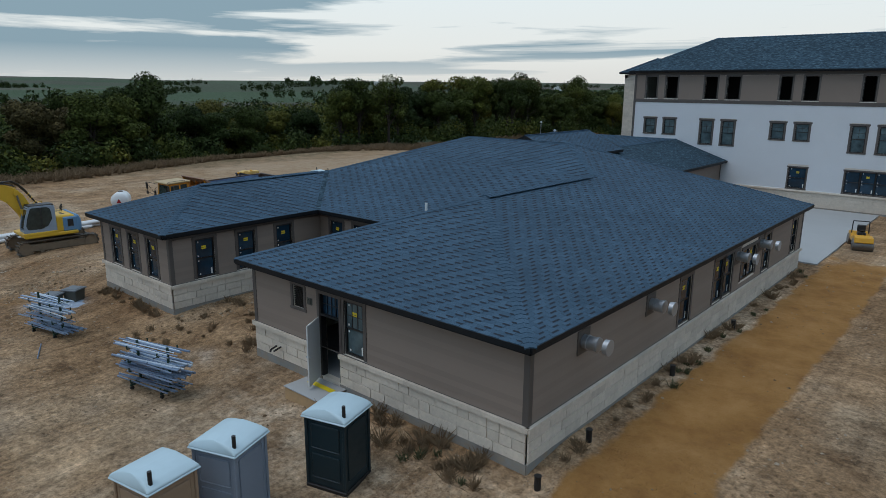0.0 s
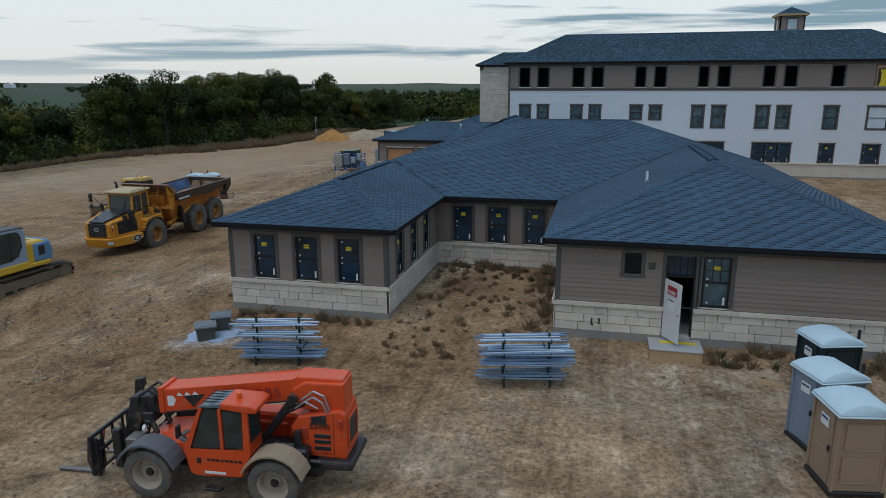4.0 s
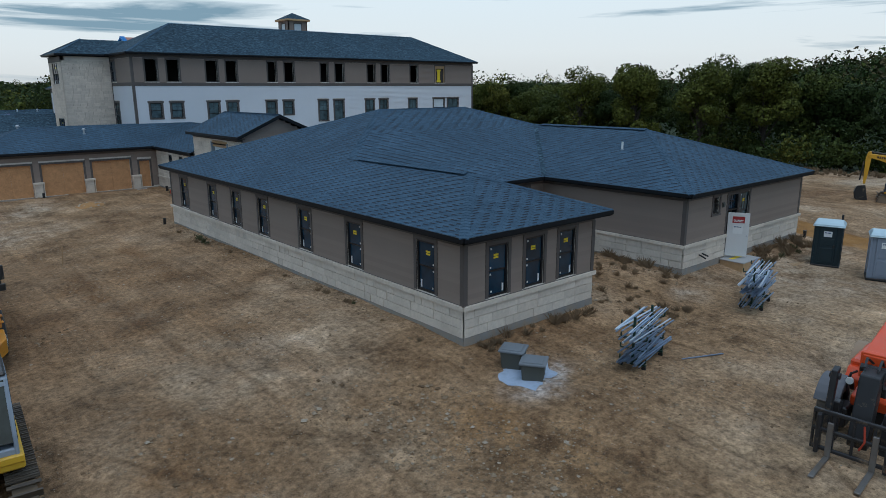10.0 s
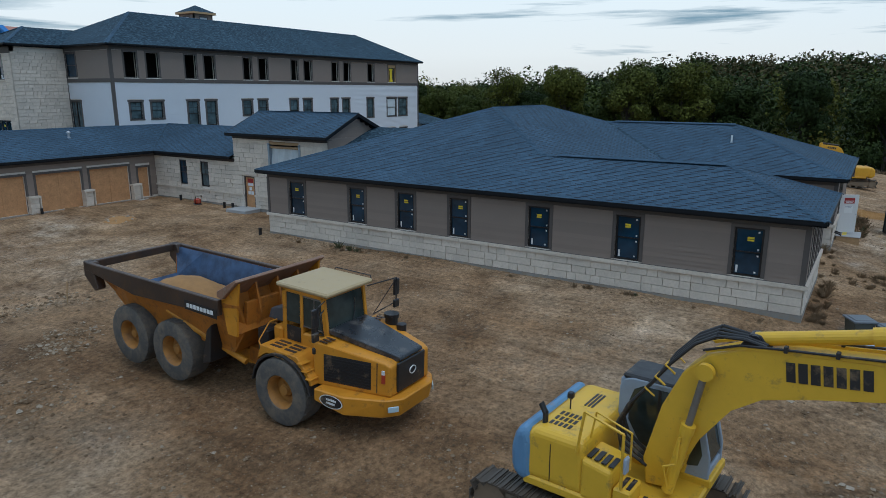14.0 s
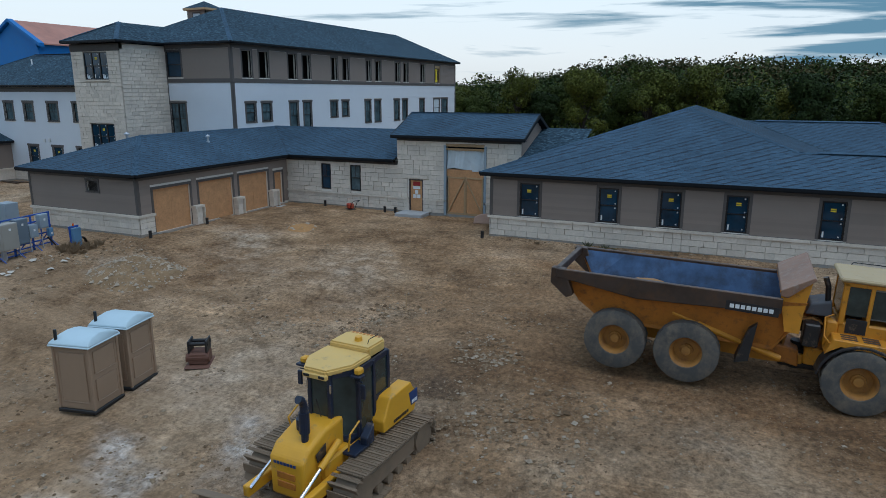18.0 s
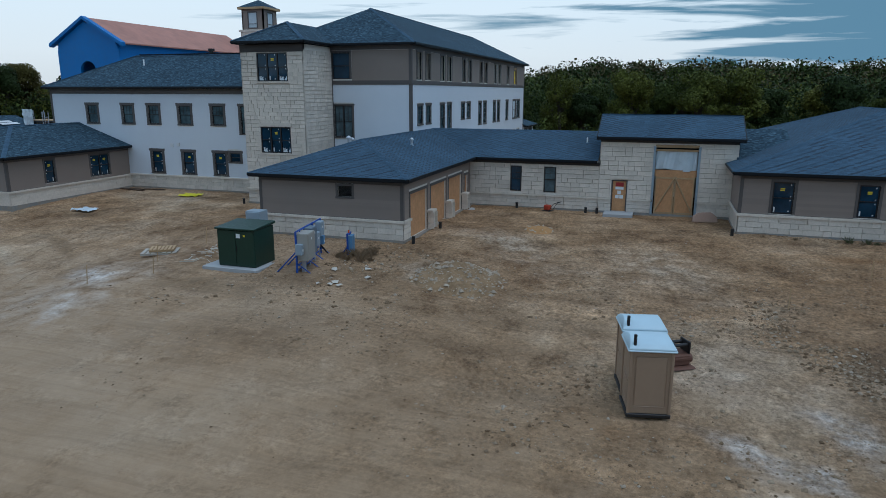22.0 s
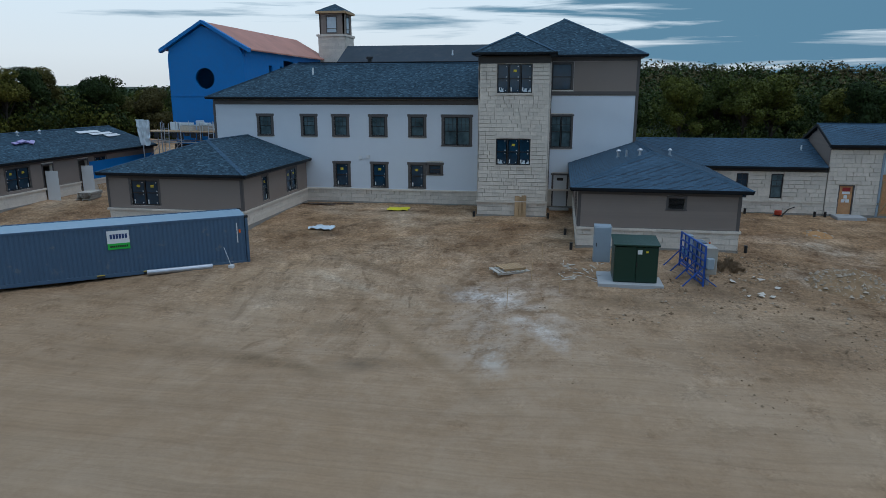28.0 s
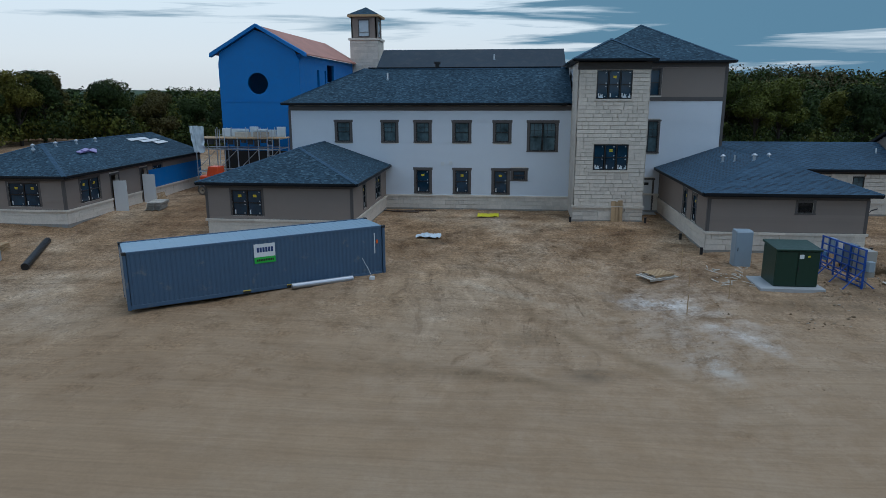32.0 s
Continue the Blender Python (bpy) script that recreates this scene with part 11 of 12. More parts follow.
P(t, "mount", "black", lambda b: (soft_box(b, -0.28, 0.28, -0.3, -0.24, 0.45, 0.85, 0.02), soft_box(b, -0.28, 0.28, 0.24, 0.3, 0.45, 0.85, 0.02), tube(b, (-0.15, -0.32, 0.72), (-0.15, 0.32, 0.72), 0.06), tube(b, (0.18, -0.32, 0.72), (0.18, 0.32, 0.72), 0.06)))
P(t, "hose", "black", lambda b: hose(b, [(0.3, -0.1, 0.4), (0.65, -0.2, 0.55), (0.85, -0.1, 0.35), (0.75, 0.15, 0.12), (0.45, 0.2, 0.2)], 0.03))


def pipe_stub(x, y, h=0.35, lean=0):
    b = bmesh.new()
    tube(b, (0, 0, -0.3), (0, 0, h), 0.085, 14)
    tube(b, (0, 0, h), (0, 0, h + 0.02), 0.095, 14)
    tagged(part("drain_pipe_stub", b, M["black"], m=pose(x, y, ground_z(x, y), lean, 0, 0)), "black plastic drain pipe standing out of dirt", "pipe", "drain pipe stubs")


for x, y in ((-6.75, 12.5), (-6.75, 15.0), (-6.75, 20.6), (-6.75, 26.6), (-39.35, 54.3), (-35.4, 54.15), (-27.5, 51.4), (-27.5, 46.9), (-27.4, 46.2), (-32.0, 38.55), (-31.35, 64.8), (-31.35, 69.8), (-40.0, 63.4), (-36.5, 63.7)):
    pipe_stub(x, y)


def roof_pipe(x, y, z, h=0.4, r=0.05, mat="white_tag", hood=False):
    t = thing("roof_vent", pose(x, y, z), "pale vent pipe rising through shingles", "vent pipe", "roof vents")
    P(t, "pipe", mat, lambda b: tube(b, (0, 0, -0.25), (0, 0, h), r, 12))
    P(t, "flashing", "cabinet", lambda b: tube(b, (0, 0, -0.1), (0, 0, 0.06), r * 2.4, 14, r * 1.1))
    if hood:
        P(t, "cowl", "galv", lambda b: (tube(b, (0, 0, h), (0, 0, h + 0.1), r * 2.0, 14, r * 0.4), tube(b, (0, 0, h - 0.06), (0, 0, h), r * 2.0, 14)))


zr = lambda x: EZ + SL * (x + 19.3)
roof_pipe(-15.7, 18.3, zr(-15.7))
roof_pipe(-31.5, 57.3, GZ + SL * 3.0, 0.35, 0.07, "galv", True)
roof_pipe(-35.6, 59.6, GZ + SL * 3.9, 0.35, 0.08, "galv", True)
roof_pipe(-33.0, 60.6, GZ + SL * 2.9, 0.4, 0.08, "galv", True)
roof_pipe(-34.0, 60.2, GZ + SL * 3.3, 0.4, 0.06, "galv")
roof_pipe(-24.6, 47.3, GZ + SL * 2.7, 0.35, 0.05)
roof_pipe(-24.0, 83.6, LZ + 0.5 * 3.43, 0.5, 0.06)
roof_pipe(-1.5, 76.0, RZ + 0.48 * 4.5, 0.5, 0.08)
for x in (-33.0, -30.6, -28.2, -25.8):
    roof_pipe(x, 107.2, 2.9 + SL * 4.4, 0.25, 0.07, "galv", True)


def exhaust_duct(y):
    t = thing("wall_duct", pose(-7.29, y, 2.2, 0, 0, -90), "round galvanised exhaust duct through the wall", "duct", "wall ducts")
    P(t, "wall_plate", "taupe_trim", lambda b: soft_box(b, -0.33, 0.33, -0.04, 0.0, -0.35, 0.35, 0.01) or bmesh.ops.rotate(b, verts=b.verts, cent=(0, 0, 0), matrix=Matrix.Rotation(math.pi, 3, "Z")))
    P(t, "duct", "galv", lambda b: (tube(b, (0, 0.0, 0), (0, 0.46, 0), 0.19, 24), tube(b, (0, 0.16, 0), (0, 0.19, 0), 0.21, 24), tube(b, (0, 0.44, 0), (0, 0.49, 0), 0.21, 24)), smooth=True)
    P(t, "hood", "galv", lambda b: (tube(b, (0, 0.66, 0), (0, 0.78, 0), 0.2, 24), tube(b, (0, 0.78, 0), (0, 0.81, 0), 0.225, 24)), smooth=True)


for y in (15.35, 19.6, 27.9, 31.0):
    exhaust_duct(y)


# roller on the new slab
def roller(m):
    t = thing("road_roller", m, "small yellow tandem roller with steel drums", "roller")
    for x in (-0.95, 0.95):
        P(t, "drum", "steel", lambda b: tube(b, (x, -0.6, 0.4), (x, 0.6, 0.4), 0.4, 28), smooth=True)
    P(t, "body", "yellow", lambda b: (soft_prism(b, [(-1.35, 0.6), (-1.3, 0.95), (-0.5, 1.05), (-0.3, 0.75), (0.4, 0.75), (0.6, 1.0), (1.3, 0.95), (1.4, 0.6), (0.9, 0.5), (-0.9, 0.5)], -0.55, 0.55, 0.05)))
    P(t, "seat", "mach_black", lambda b: (soft_box(b, -0.25, 0.25, -0.25, 0.25, 0.85, 1.1, 0.05), soft_box(b, -0.3, -0.15, -0.25, 0.25, 1.1, 1.55, 0.05)))
    P(t, "roll_bar", "mach_black", lambda b: hose(b, [(-0.45, -0.5, 0.9), (-0.45, -0.48, 1.75), (-0.45, 0.48, 1.75), (-0.45, 0.5, 0.9)], 0.035))
    P(t, "steering_wheel", "mach_black", lambda b: (hose(b, [(0.45, 0, 0.9), (0.3, 0, 1.2)], 0.025), tube(b, (0.31, 0, 1.2), (0.29, 0, 1.23), 0.17, 16)))


roller(pose(-5.75, 46.3, -0.50, 0, 0, -72) @ Matrix.Diagonal((0.9, 0.9, 0.9, 1)))

# white tank, pipes and barrel behind the excavator
t = thing("water_tank", pose(-56.5, 24.6, grade(-56.5, 24.6), 0, 0, 146), "white water tank trailer with red warning triangle", "tank")
P(t, "tank", "pipe_white", lambda b: (lathe(b, [(0, -0.98), (0.35, -0.95), (0.6, -0.86), (0.68, -0.75), (0.68, 0.75), (0.6, 0.86), (0.35, 0.95), (0, 0.98)], 28), bmesh.ops.transform(b, matrix=Matrix.Translation((0, 0, 1.0)) @ Matrix.Rotation(math.pi / 2, 4, "Z"), verts=b.verts)), smooth=True)
P(t, "filler", "steel", lambda b: tube(b, (0, 0, 1.58), (0, 0, 1.75), 0.2, 14))
P(t, "trailer_frame", "mach_black", lambda b: (soft_box(b, -1.5, 1.5, -0.5, 0.5, 0.35, 0.45, 0.02), soft_box(b, 1.5, 2.4, -0.06, 0.06, 0.35, 0.43, 0.02)))
for y in (-0.62, 0.62):
    wheel(t, 0, y, 0.34, 0.2, 1 if y > 0 else -1, "rim_dust", 12)
P(t, "warning_triangle", "red_tag", lambda b: (prism(b, [(-0.2, 0.85), (0.2, 0.85), (0, 1.2)], -0.005, 0.005), bmesh.ops.transform(b, matrix=Matrix.Translation((-0.985, 0, 0)) @ Matrix.Rotation(math.pi / 2, 4, "Z"), verts=b.verts)))
t = thing("pipe_bundle", pose(-49.7, 15.0, grade(-49.7, 15.0) - 0.03, 0, 0, 97), "bundle of long white plastic pipes on dirt", "pipe bundle")
for k, (y, z) in enumerate(((-0.4, 0.12), (-0.15, 0.12), (0.1, 0.12), (0.35, 0.12), (-0.28, 0.34), (-0.02, 0.34), (0.22, 0.34))):
    P(t, "pipe", "pipe_white", lambda b: tube(b, (-4.6 + 0.35 * (k * 5 % 7), y, z), (4.4 + 0.3 * (k * 3 % 7), y + 0.06 * (k % 3 - 1), z), 0.12, 14), smooth=True)
t = thing("plastic_barrel", pose(-52.1, 18.5, grade(-52.1, 18.5)), "dark blue plastic barrel", "barrel")
P(t, "drum", "barrel", lambda b: (lathe(b, [(0, 0), (0.26, 0), (0.29, 0.06), (0.29, 0.3), (0.305, 0.32), (0.29, 0.34), (0.29, 0.58), (0.305, 0.6), (0.29, 0.62), (0.28, 0.88), (0.25, 0.92), (0, 0.92)], 22), bmesh.ops.rotate(b, verts=b.verts, cent=(0, 0, 0), matrix=Matrix.Rotation(math.pi / 2, 3, "X"))), smooth=True)
P(t, "bung", "black", lambda b: tube(b, (0.12, 0, 0.92), (0.12, 0, 0.95), 0.04, 10))

# concrete rings and black pipes at the yard's edge
for x, y, r, h in ((-43.4, 102.9, 0.62, 1.3), (-44.9, 103.6, 0.62, 1.3)):
    bm = bmesh.new()
    lathe(bm, [(r * 0.8, 0), (r, 0), (r, h), (r * 0.8, h), (r * 0.8, 0)], 24)
    bmesh.ops.rotate(bm, verts=bm.verts, cent=(0, 0, 0), matrix=Matrix.Rotation(math.pi / 2, 3, "X"))
    tagged(part("manhole_ring", bm, M["slab"], m=pose(x, y, grade(x, y) - 0.05), smooth=True), "pale concrete manhole ring", "concrete ring", "manhole rings")
bm = bmesh.new()
tube(bm, (-44.5, 99.9, grade(-44, 100) + 0.18), (-39.3, 102.3, grade(-40, 102) + 0.18), 0.2, 16)
tagged(part("drain_pipe", bm, M["black"], smooth=True), "long black corrugated drain pipe on dirt", "pipe")
for k in range(3):
    pallet(pose(-41.6, 103.9, grade(-41.6, 103.9) + 0.15 * k, 0, 0, 4 * k), "grey wooden pallet stacked near drain pipes")

# sand heap, tripod and stakes by the haul road
def heap_at(x, y, r, h, mat, label, name="dirt_mound", seed=0, stones=0, long=1.0, turn=0):
    b = bmesh.new()
    n_, k_ = 22, 48
    rnd = random.Random(seed)

    def shape_at(px, py):
        d = math.hypot(px / long, py) / r
        d /= 1 + 0.28 * noise.noise((px * 0.9, py * 0.9, seed)) + 0.12 * noise.noise((px * 2.7, py * 2.7, seed))
        body = h * max(0.0, 1 - d) ** 0.9
        return body + 0.10 * h * noise.noise((px * 3.2, py * 3.2, seed)) * max(0.0, 1.1 - d) + 0.06 * h * noise.noise((px * 9, py * 9, seed)) * max(0.0, 1.1 - d) - 0.35 * h * max(0.0, d - 0.8)
    ca, sa, base = math.cos(radians(turn)), math.sin(radians(turn)), grade(x, y)

    def top_at(px, py):
        return shape_at(px, py) + ground_z(x + ca * px - sa * py, y + sa * px + ca * py) - base
    prev = None
    top = b.verts.new((0, 0, top_at(0, 0)))
    for i in range(1, n_ + 1):
        q = 1.25 * r * i / n_
        ring_ = [b.verts.new((q * long * math.cos(a), q * math.sin(a), top_at(q * long * math.cos(a), q * math.sin(a)))) for a in [2 * math.pi * j / k_ for j in range(k_)]]
        for j in range(k_):
            if prev:
                b.faces.new((prev[j], prev[(j + 1) % k_], ring_[(j + 1) % k_], ring_[j]))
            else:
                b.faces.new((top, ring_[j], ring_[(j + 1) % k_]))
        prev = ring_
    mound = tagged(part(name, b, M[mat], m=pose(x, y, grade(x, y) - 0.01, 0, 0, turn), smooth=False), label, "heap")
    if stones:
        vs, fs = [], []
        for _ in range(stones):
            a, q = rnd.uniform(0, 6.28), r * 1.15 * math.sqrt(rnd.random())
            px, py = q * long * math.cos(a), q * math.sin(a)
            s_ = 0.025 + 0.11 * rnd.random() ** 3
            o = len(vs)
            for d in ((1, 0, 0), (0, 1, 0), (-1, 0, 0), (0, -1, 0), (0, 0, 1), (0, 0, -1)):
                k = s_ * rnd.uniform(0.6, 1.3)
                vs.append((px + d[0] * k + rnd.uniform(-0.3, 0.3) * s_, py + d[1] * k + rnd.uniform(-0.3, 0.3) * s_, top_at(px, py) + d[2] * k * 0.8))
            fs += [(o + p, o + q2, o + e) for p, q2 in ((0, 1), (1, 2), (2, 3), (3, 0)) for e in (4, 5)]
        me = bpy.data.meshes.new("rubble")
        me.from_pydata(vs, [], fs)
        me.materials.append(M["rubble"])
        tagged(part("rubble", me, None, mound), kind="stuff")


M["rubble"] = worn("broken_pale_rock", (0.34, 0.28, 0.21), 0.95, vary=0.4, grain=2, blot=0.9)
M["mixed_dirt"] = worn("stony_brown_dirt", (0.22, 0.140, 0.072), 0.95, vary=0.4, grain=7, blot=1.2, dirt=(0.40, 0.33, 0.24), dirt_amount=0.2, bump=0.8)
heap_at(-66.5, 108.0, 3.6, 2.1, "orange_sand", "heap of orange sand beside the haul road", seed=3)
heap_at(-61.5, 112.0, 4.2, 1.7, "pale_sand", "low heap of pale sand", seed=8)
heap_at(-43.6, 50.6, 1.9, 0.8, "mixed_dirt", "low heap of broken dirt and stones", seed=5, stones=700, long=1.15, turn=100)
heap_at(-33.6, 48.9, 0.9, 0.25, "soil", "small spill of orange dirt", seed=6, stones=40)
t = thing("survey_tripod", pose(-72.5, 114.5, grade(-72.5, 114.5)), "slender survey tripod standing on the haul road", "tripod")
for k in range(3):
    a = 2.1 * k
    P(t, "leg", "galv", lambda b: tube(b, (0.6 * math.cos(a), 0.6 * math.sin(a), 0), (0, 0, 1.6), 0.05, 6))
P(t, "mast", "galv", lambda b: (tube(b, (0, 0, 1.6), (0, 0, 3.6), 0.05, 8), soft_box(b, -0.15, 0.15, -0.15, 0.15, 3.5, 3.8, 0.02)))
for x, y in ((-48.6, 66.2), (-45.2, 65.3), (-47.0, 64.0), (-43.0, 37.4), (-38.5, 33.5), (-42.0, 64.9)):
    bm = bmesh.new()
    box(bm, -0.02, 0.02, -0.012, 0.012, -0.2, 0.85)
    box(bm, -0.021, 0.021, -0.014, 0.014, 0.72, 0.86)
    tagged(part("survey_stake", bm, M["lumber"], m=pose(x, y, ground_z(x, y), 3, 4, 20)), "thin wooden survey stake with a pink tip", "stake", "survey stakes")


# work platform in front of the wrapped hall
t = thing("scaffold", pose(-20.0, 94.0, -0.6), "steel work platform with ladders, foam boards and drooping plastic", "scaffold")
for x in (0, 2.4):
    for k in range(5):
        P(t, "standard", "galv", lambda b: tube(b, (x, k * 1.9, 0), (x, k * 1.9, 5.0 + 0.75 * (k % 2)), 0.05, 6))
for z in (2.0, 4.0, 4.85):
    for x in (0, 2.4):
        P(t, "ledger", "galv" if z < 4.5 else "mach_black", lambda b: tube(b, (x, 0, z), (x, 7.6, z), 0.05, 6))
    for k in range(5):
        P(t, "transom", "galv", lambda b: tube(b, (0, k * 1.9, z), (2.4, k * 1.9, z), 0.04, 6))
for k in range(6):
    P(t, "deck_plank", "lumber", lambda b: box(b, 0.02 + k * 0.41, 0.4 + k * 0.41, -0.4, 8.0, 4.9, 4.96))
P(t, "rail_post", "galv", lambda b: [tube(b, (0.1, 0.4 + k * 1.3, 4.95), (0.1, 0.4 + k * 1.3, 5.9), 0.03, 5) for k in range(6)])
# black boards added to darken the space under the deck
P(t, "dark_skirt", "mach_black", lambda b: [soft_box(b, 0.05, 0.12, 0.0 + k * 0.6, 0.5 + k * 0.6, 4.25 + 0.15 * (k % 3), 4.85, 0.01) for k in range(12)])
rnd = random.Random(77)
for k in range(7):
    P(t, "foam_board", "film", lambda b: soft_box(b, 1.9 + 0.1 * (k % 2), 2.15 + 0.1 * (k % 2), 0.1 + k * 0.85, 0.85 + k * 0.85, 4.96, 5.4 + rnd.uniform(0.0, 0.55), 0.02))
for k in range(4):
    P(t, "cross_brace", "galv", lambda b: (tube(b, (0, k * 1.9, 0.2), (0, k * 1.9 + 1.9, 2.0), 0.03, 5), tube(b, (0, k * 1.9 + 1.9, 2.2), (0, k * 1.9, 4.0), 0.03, 5)))
for y0 in (4.9, 0.6):
    lad = P(t, "ladder", "galv", lambda b: [tube(b, (-0.35, y0 + q, 0.0), (-0.05, y0 + q, 5.7), 0.035, 6) for q in (0.0, 0.45)])
    for k in range(12):
        P(lad, "rung", "galv", lambda b: tube(b, (-0.33 + 0.022 * k, y0, 0.4 + k * 0.44), (-0.33 + 0.022 * k, y0 + 0.45, 0.4 + k * 0.44), 0.022, 5))


def drape(b):
    n = 14
    g = [[b.verts.new((-0.2 + 0.22 * noise.noise((i * 0.5, j * 0.35, 3)), 6.7 + 1.35 * i / n * (1 - 0.25 * j / n), 6.0 - 2.3 * j / n + 0.2 * noise.noise((i * 0.4, j * 0.3, 8)))) for j in range(n + 1)] for i in range(n + 1)]
    for i in range(n):
        for j in range(n):
            b.faces.new((g[i][j], g[i + 1][j], g[i + 1][j + 1], g[i][j + 1]))


P(t, "plastic_drape", "film", drape, "pale crumpled plastic sheet hanging over the edge", True)
for y0 in (1.5, 3.2):
    P(t, "insulation_pack", "film", lambda b: soft_box(b, 0.9, 1.4, y0, y0 + 1.05, 5.45, 5.7, 0.04), "clear-wrapped insulation pack")
    P(t, "lumber_pack", "pale_board", lambda b: soft_box(b, 0.85, 1.45, y0 - 0.1, y0 + 1.15, 4.97, 5.43, 0.02))
lift = thing("site_lift", pose(-21.4, 99.6, grade(-21.4, 99.6), 0, 0, 80), "orange site lift parked under a work platform", "lift")
P(lift, "body", "orange", lambda b: soft_box(b, -1.0, 1.0, -0.55, 0.55, 0.5, 1.7, 0.1))
P(lift, "cabin", "orange", lambda b: soft_prism(b, [(-0.9, 1.6), (-0.8, 2.5), (0.1, 2.5), (0.35, 1.6)], -0.5, 0.5, 0.06))
for x in (-0.7, 0.7):
    for sd in (-1, 1):
        wheel(lift, x, sd * 0.6, 0.45, 0.26, sd, "rim_dust", 14)
# near-black wall in the interior colour, below the blue membrane
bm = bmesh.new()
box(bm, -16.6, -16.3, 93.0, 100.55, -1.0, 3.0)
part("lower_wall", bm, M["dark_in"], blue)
# half-clad end of the north wing
bm = bmesh.new()
Side("y", 103.23, -1).box(bm, -25.4, -16.1, 0.62, 2.1, 0.03, 0.05)
part("membrane", bm, M["blue_wrap"], blue)
for x in (-30.55, -26.55):
    bm = bmesh.new()
    soft_box(bm, 0, 0.95, -0.02, 0.02, -0.4, 1.9, 0.005)
    tagged(part("open_door", bm, M["door_white"], m=pose(x, 103.1, 0, 0, 0, -80)), "white door standing open", "door", "open doors")

# ---- shingle bundles and underlay left on the half-built roof ----
bt = thing("shingle_bundle", pose(-29.6, 105.6, 3.92, 0, 0, 0), "purple-wrapped shingle bundles lying on a shingle roof", "shingles")
bt.matrix_basis = pose(-29.6, 105.6, 3.93, 18.9, 0, 4)
for k, (x, y, z, a) in enumerate(((-0.55, 0.0, 0.0, 3), (0.45, 0.05, 0.0, -8), (-0.1, 0.0, 0.1, 12), (0.9, -0.15, 0.02, 30))):
    bm = bmesh.new()
    soft_box(bm, -0.48, 0.48, -0.17, 0.17, 0.0, 0.09, 0.015)
    part("bundle", bm, M["bundle_wrap"], bt, m=pose(x, y, z, 0, 0, a))
for k, (x, l_, w) in enumerate(((-20.6, 2.6, 0.5), (-19.6, 2.9, 0.45), (-18.8, 2.2, 0.5))):
    bm = bmesh.new()
    soft_box(bm, -l_ / 2, l_ / 2, -w / 2, w / 2, 0.0, 0.012, 0.004)
    tagged(part("underlay_strip", bm, M["door_white"], m=pose(x, 106.6 - k * 0.55, 2.9 + 0.342 * (3.8 - k * 0.55) + 0.09, 18.9, 0, -4 + 5 * k)), "pale strip of roof underlay not yet shingled over", "underlay", "underlay strips")

# ---- torn sheets and off-cuts round the power rack ----
bm = bmesh.new()
for k in range(9):
    rn = random.Random(100 + k)
    x, y = -46.2 + rn.uniform(-0.8, 2.6), 55.4 + rn.uniform(-1.6, 1.0)
    z = ground_z(x, y) + 0.02
    a, s_ = rn.uniform(0, 3.14), rn.uniform(0.06, 0.2)
    q = [bm.verts.new((x + s_ * rn.uniform(0.6, 1.3) * math.cos(a + i * 1.26), y + s_ * rn.uniform(0.6, 1.3) * math.sin(a + i * 1.26), z + rn.uniform(0.0, 0.10))) for i in range(5)]
    c = bm.verts.new((x, y, z + 0.1))
    for i in range(5):
        bm.faces.new((q[i], q[(i + 1) % 5], c))
tagged(part("torn_sheeting", bm, M["pale_board"]), "scraps of torn pale plastic sheeting on dirt", "litter", kind="stuff")


# ---- woods ----
def leaf_mat(name, stops, own=False):
    """Foliage whose tone goes by the tree: by the object, or by a tone kept with each crown of a joined wood."""
    m, n, l, b = node_mat(name)
    geo = n.new("ShaderNodeNewGeometry")
    if own:
        pick = n.new("ShaderNodeAttribute")
        pick.attribute_name = "tone"
        pick = pick.outputs["Fac"]
    else:
        pick = n.new("ShaderNodeObjectInfo").outputs["Random"]
    isl = ramp_of(n, l, geo.outputs["Random Per Island"], [(0.0, (0.55,) * 3), (0.5, (0.95,) * 3), (1.0, (1.4,) * 3)])
    base = ramp_of(n, l, pick, stops)
    wide = ramp_of(n, l, noise_of(n, l, geo.outputs["Position"], 0.45, 3), [(0.3, (0.72, 0.76, 0.72)), (0.7, (1.25, 1.18, 1.1))])
    c = mix_of(n, l, 1.0, mix_of(n, l, 1.0, base, isl, "MULTIPLY"), wide, "MULTIPLY")
    l.new(c, b.inputs["Base Color"])
    b.inputs["Roughness"].default_value = 0.7
    b.inputs["Specular IOR Level"].default_value = 0.1
    return m


LEAF_TONES = [(0.0, (0.022, 0.037, 0.012)), (0.3, (0.033, 0.050, 0.014)), (0.55, (0.050, 0.067, 0.016)), (0.75, (0.078, 0.090, 0.018)), (0.9, (0.108, 0.104, 0.021)), (1.0, (0.078, 0.066, 0.030))]
M["leaf"] = leaf_mat("tree_leaves", LEAF_TONES)
M["leaf_far"] = leaf_mat("distant_leaves", LEAF_TONES, True)
M["bark"] = worn("grey_brown_bark", (0.034, 0.027, 0.021), 0.9, vary=0.3, grain=6)
M["weed"] = worn("dry_brown_weeds", (0.225, 0.155, 0.090), 0.9, vary=0.35, grain=2, blot=1.5, bump=0)
M["weed_green"] = worn("dull_green_weeds", (0.085, 0.092, 0.042), 0.9, vary=0.35, grain=2, blot=1.5, bump=0)


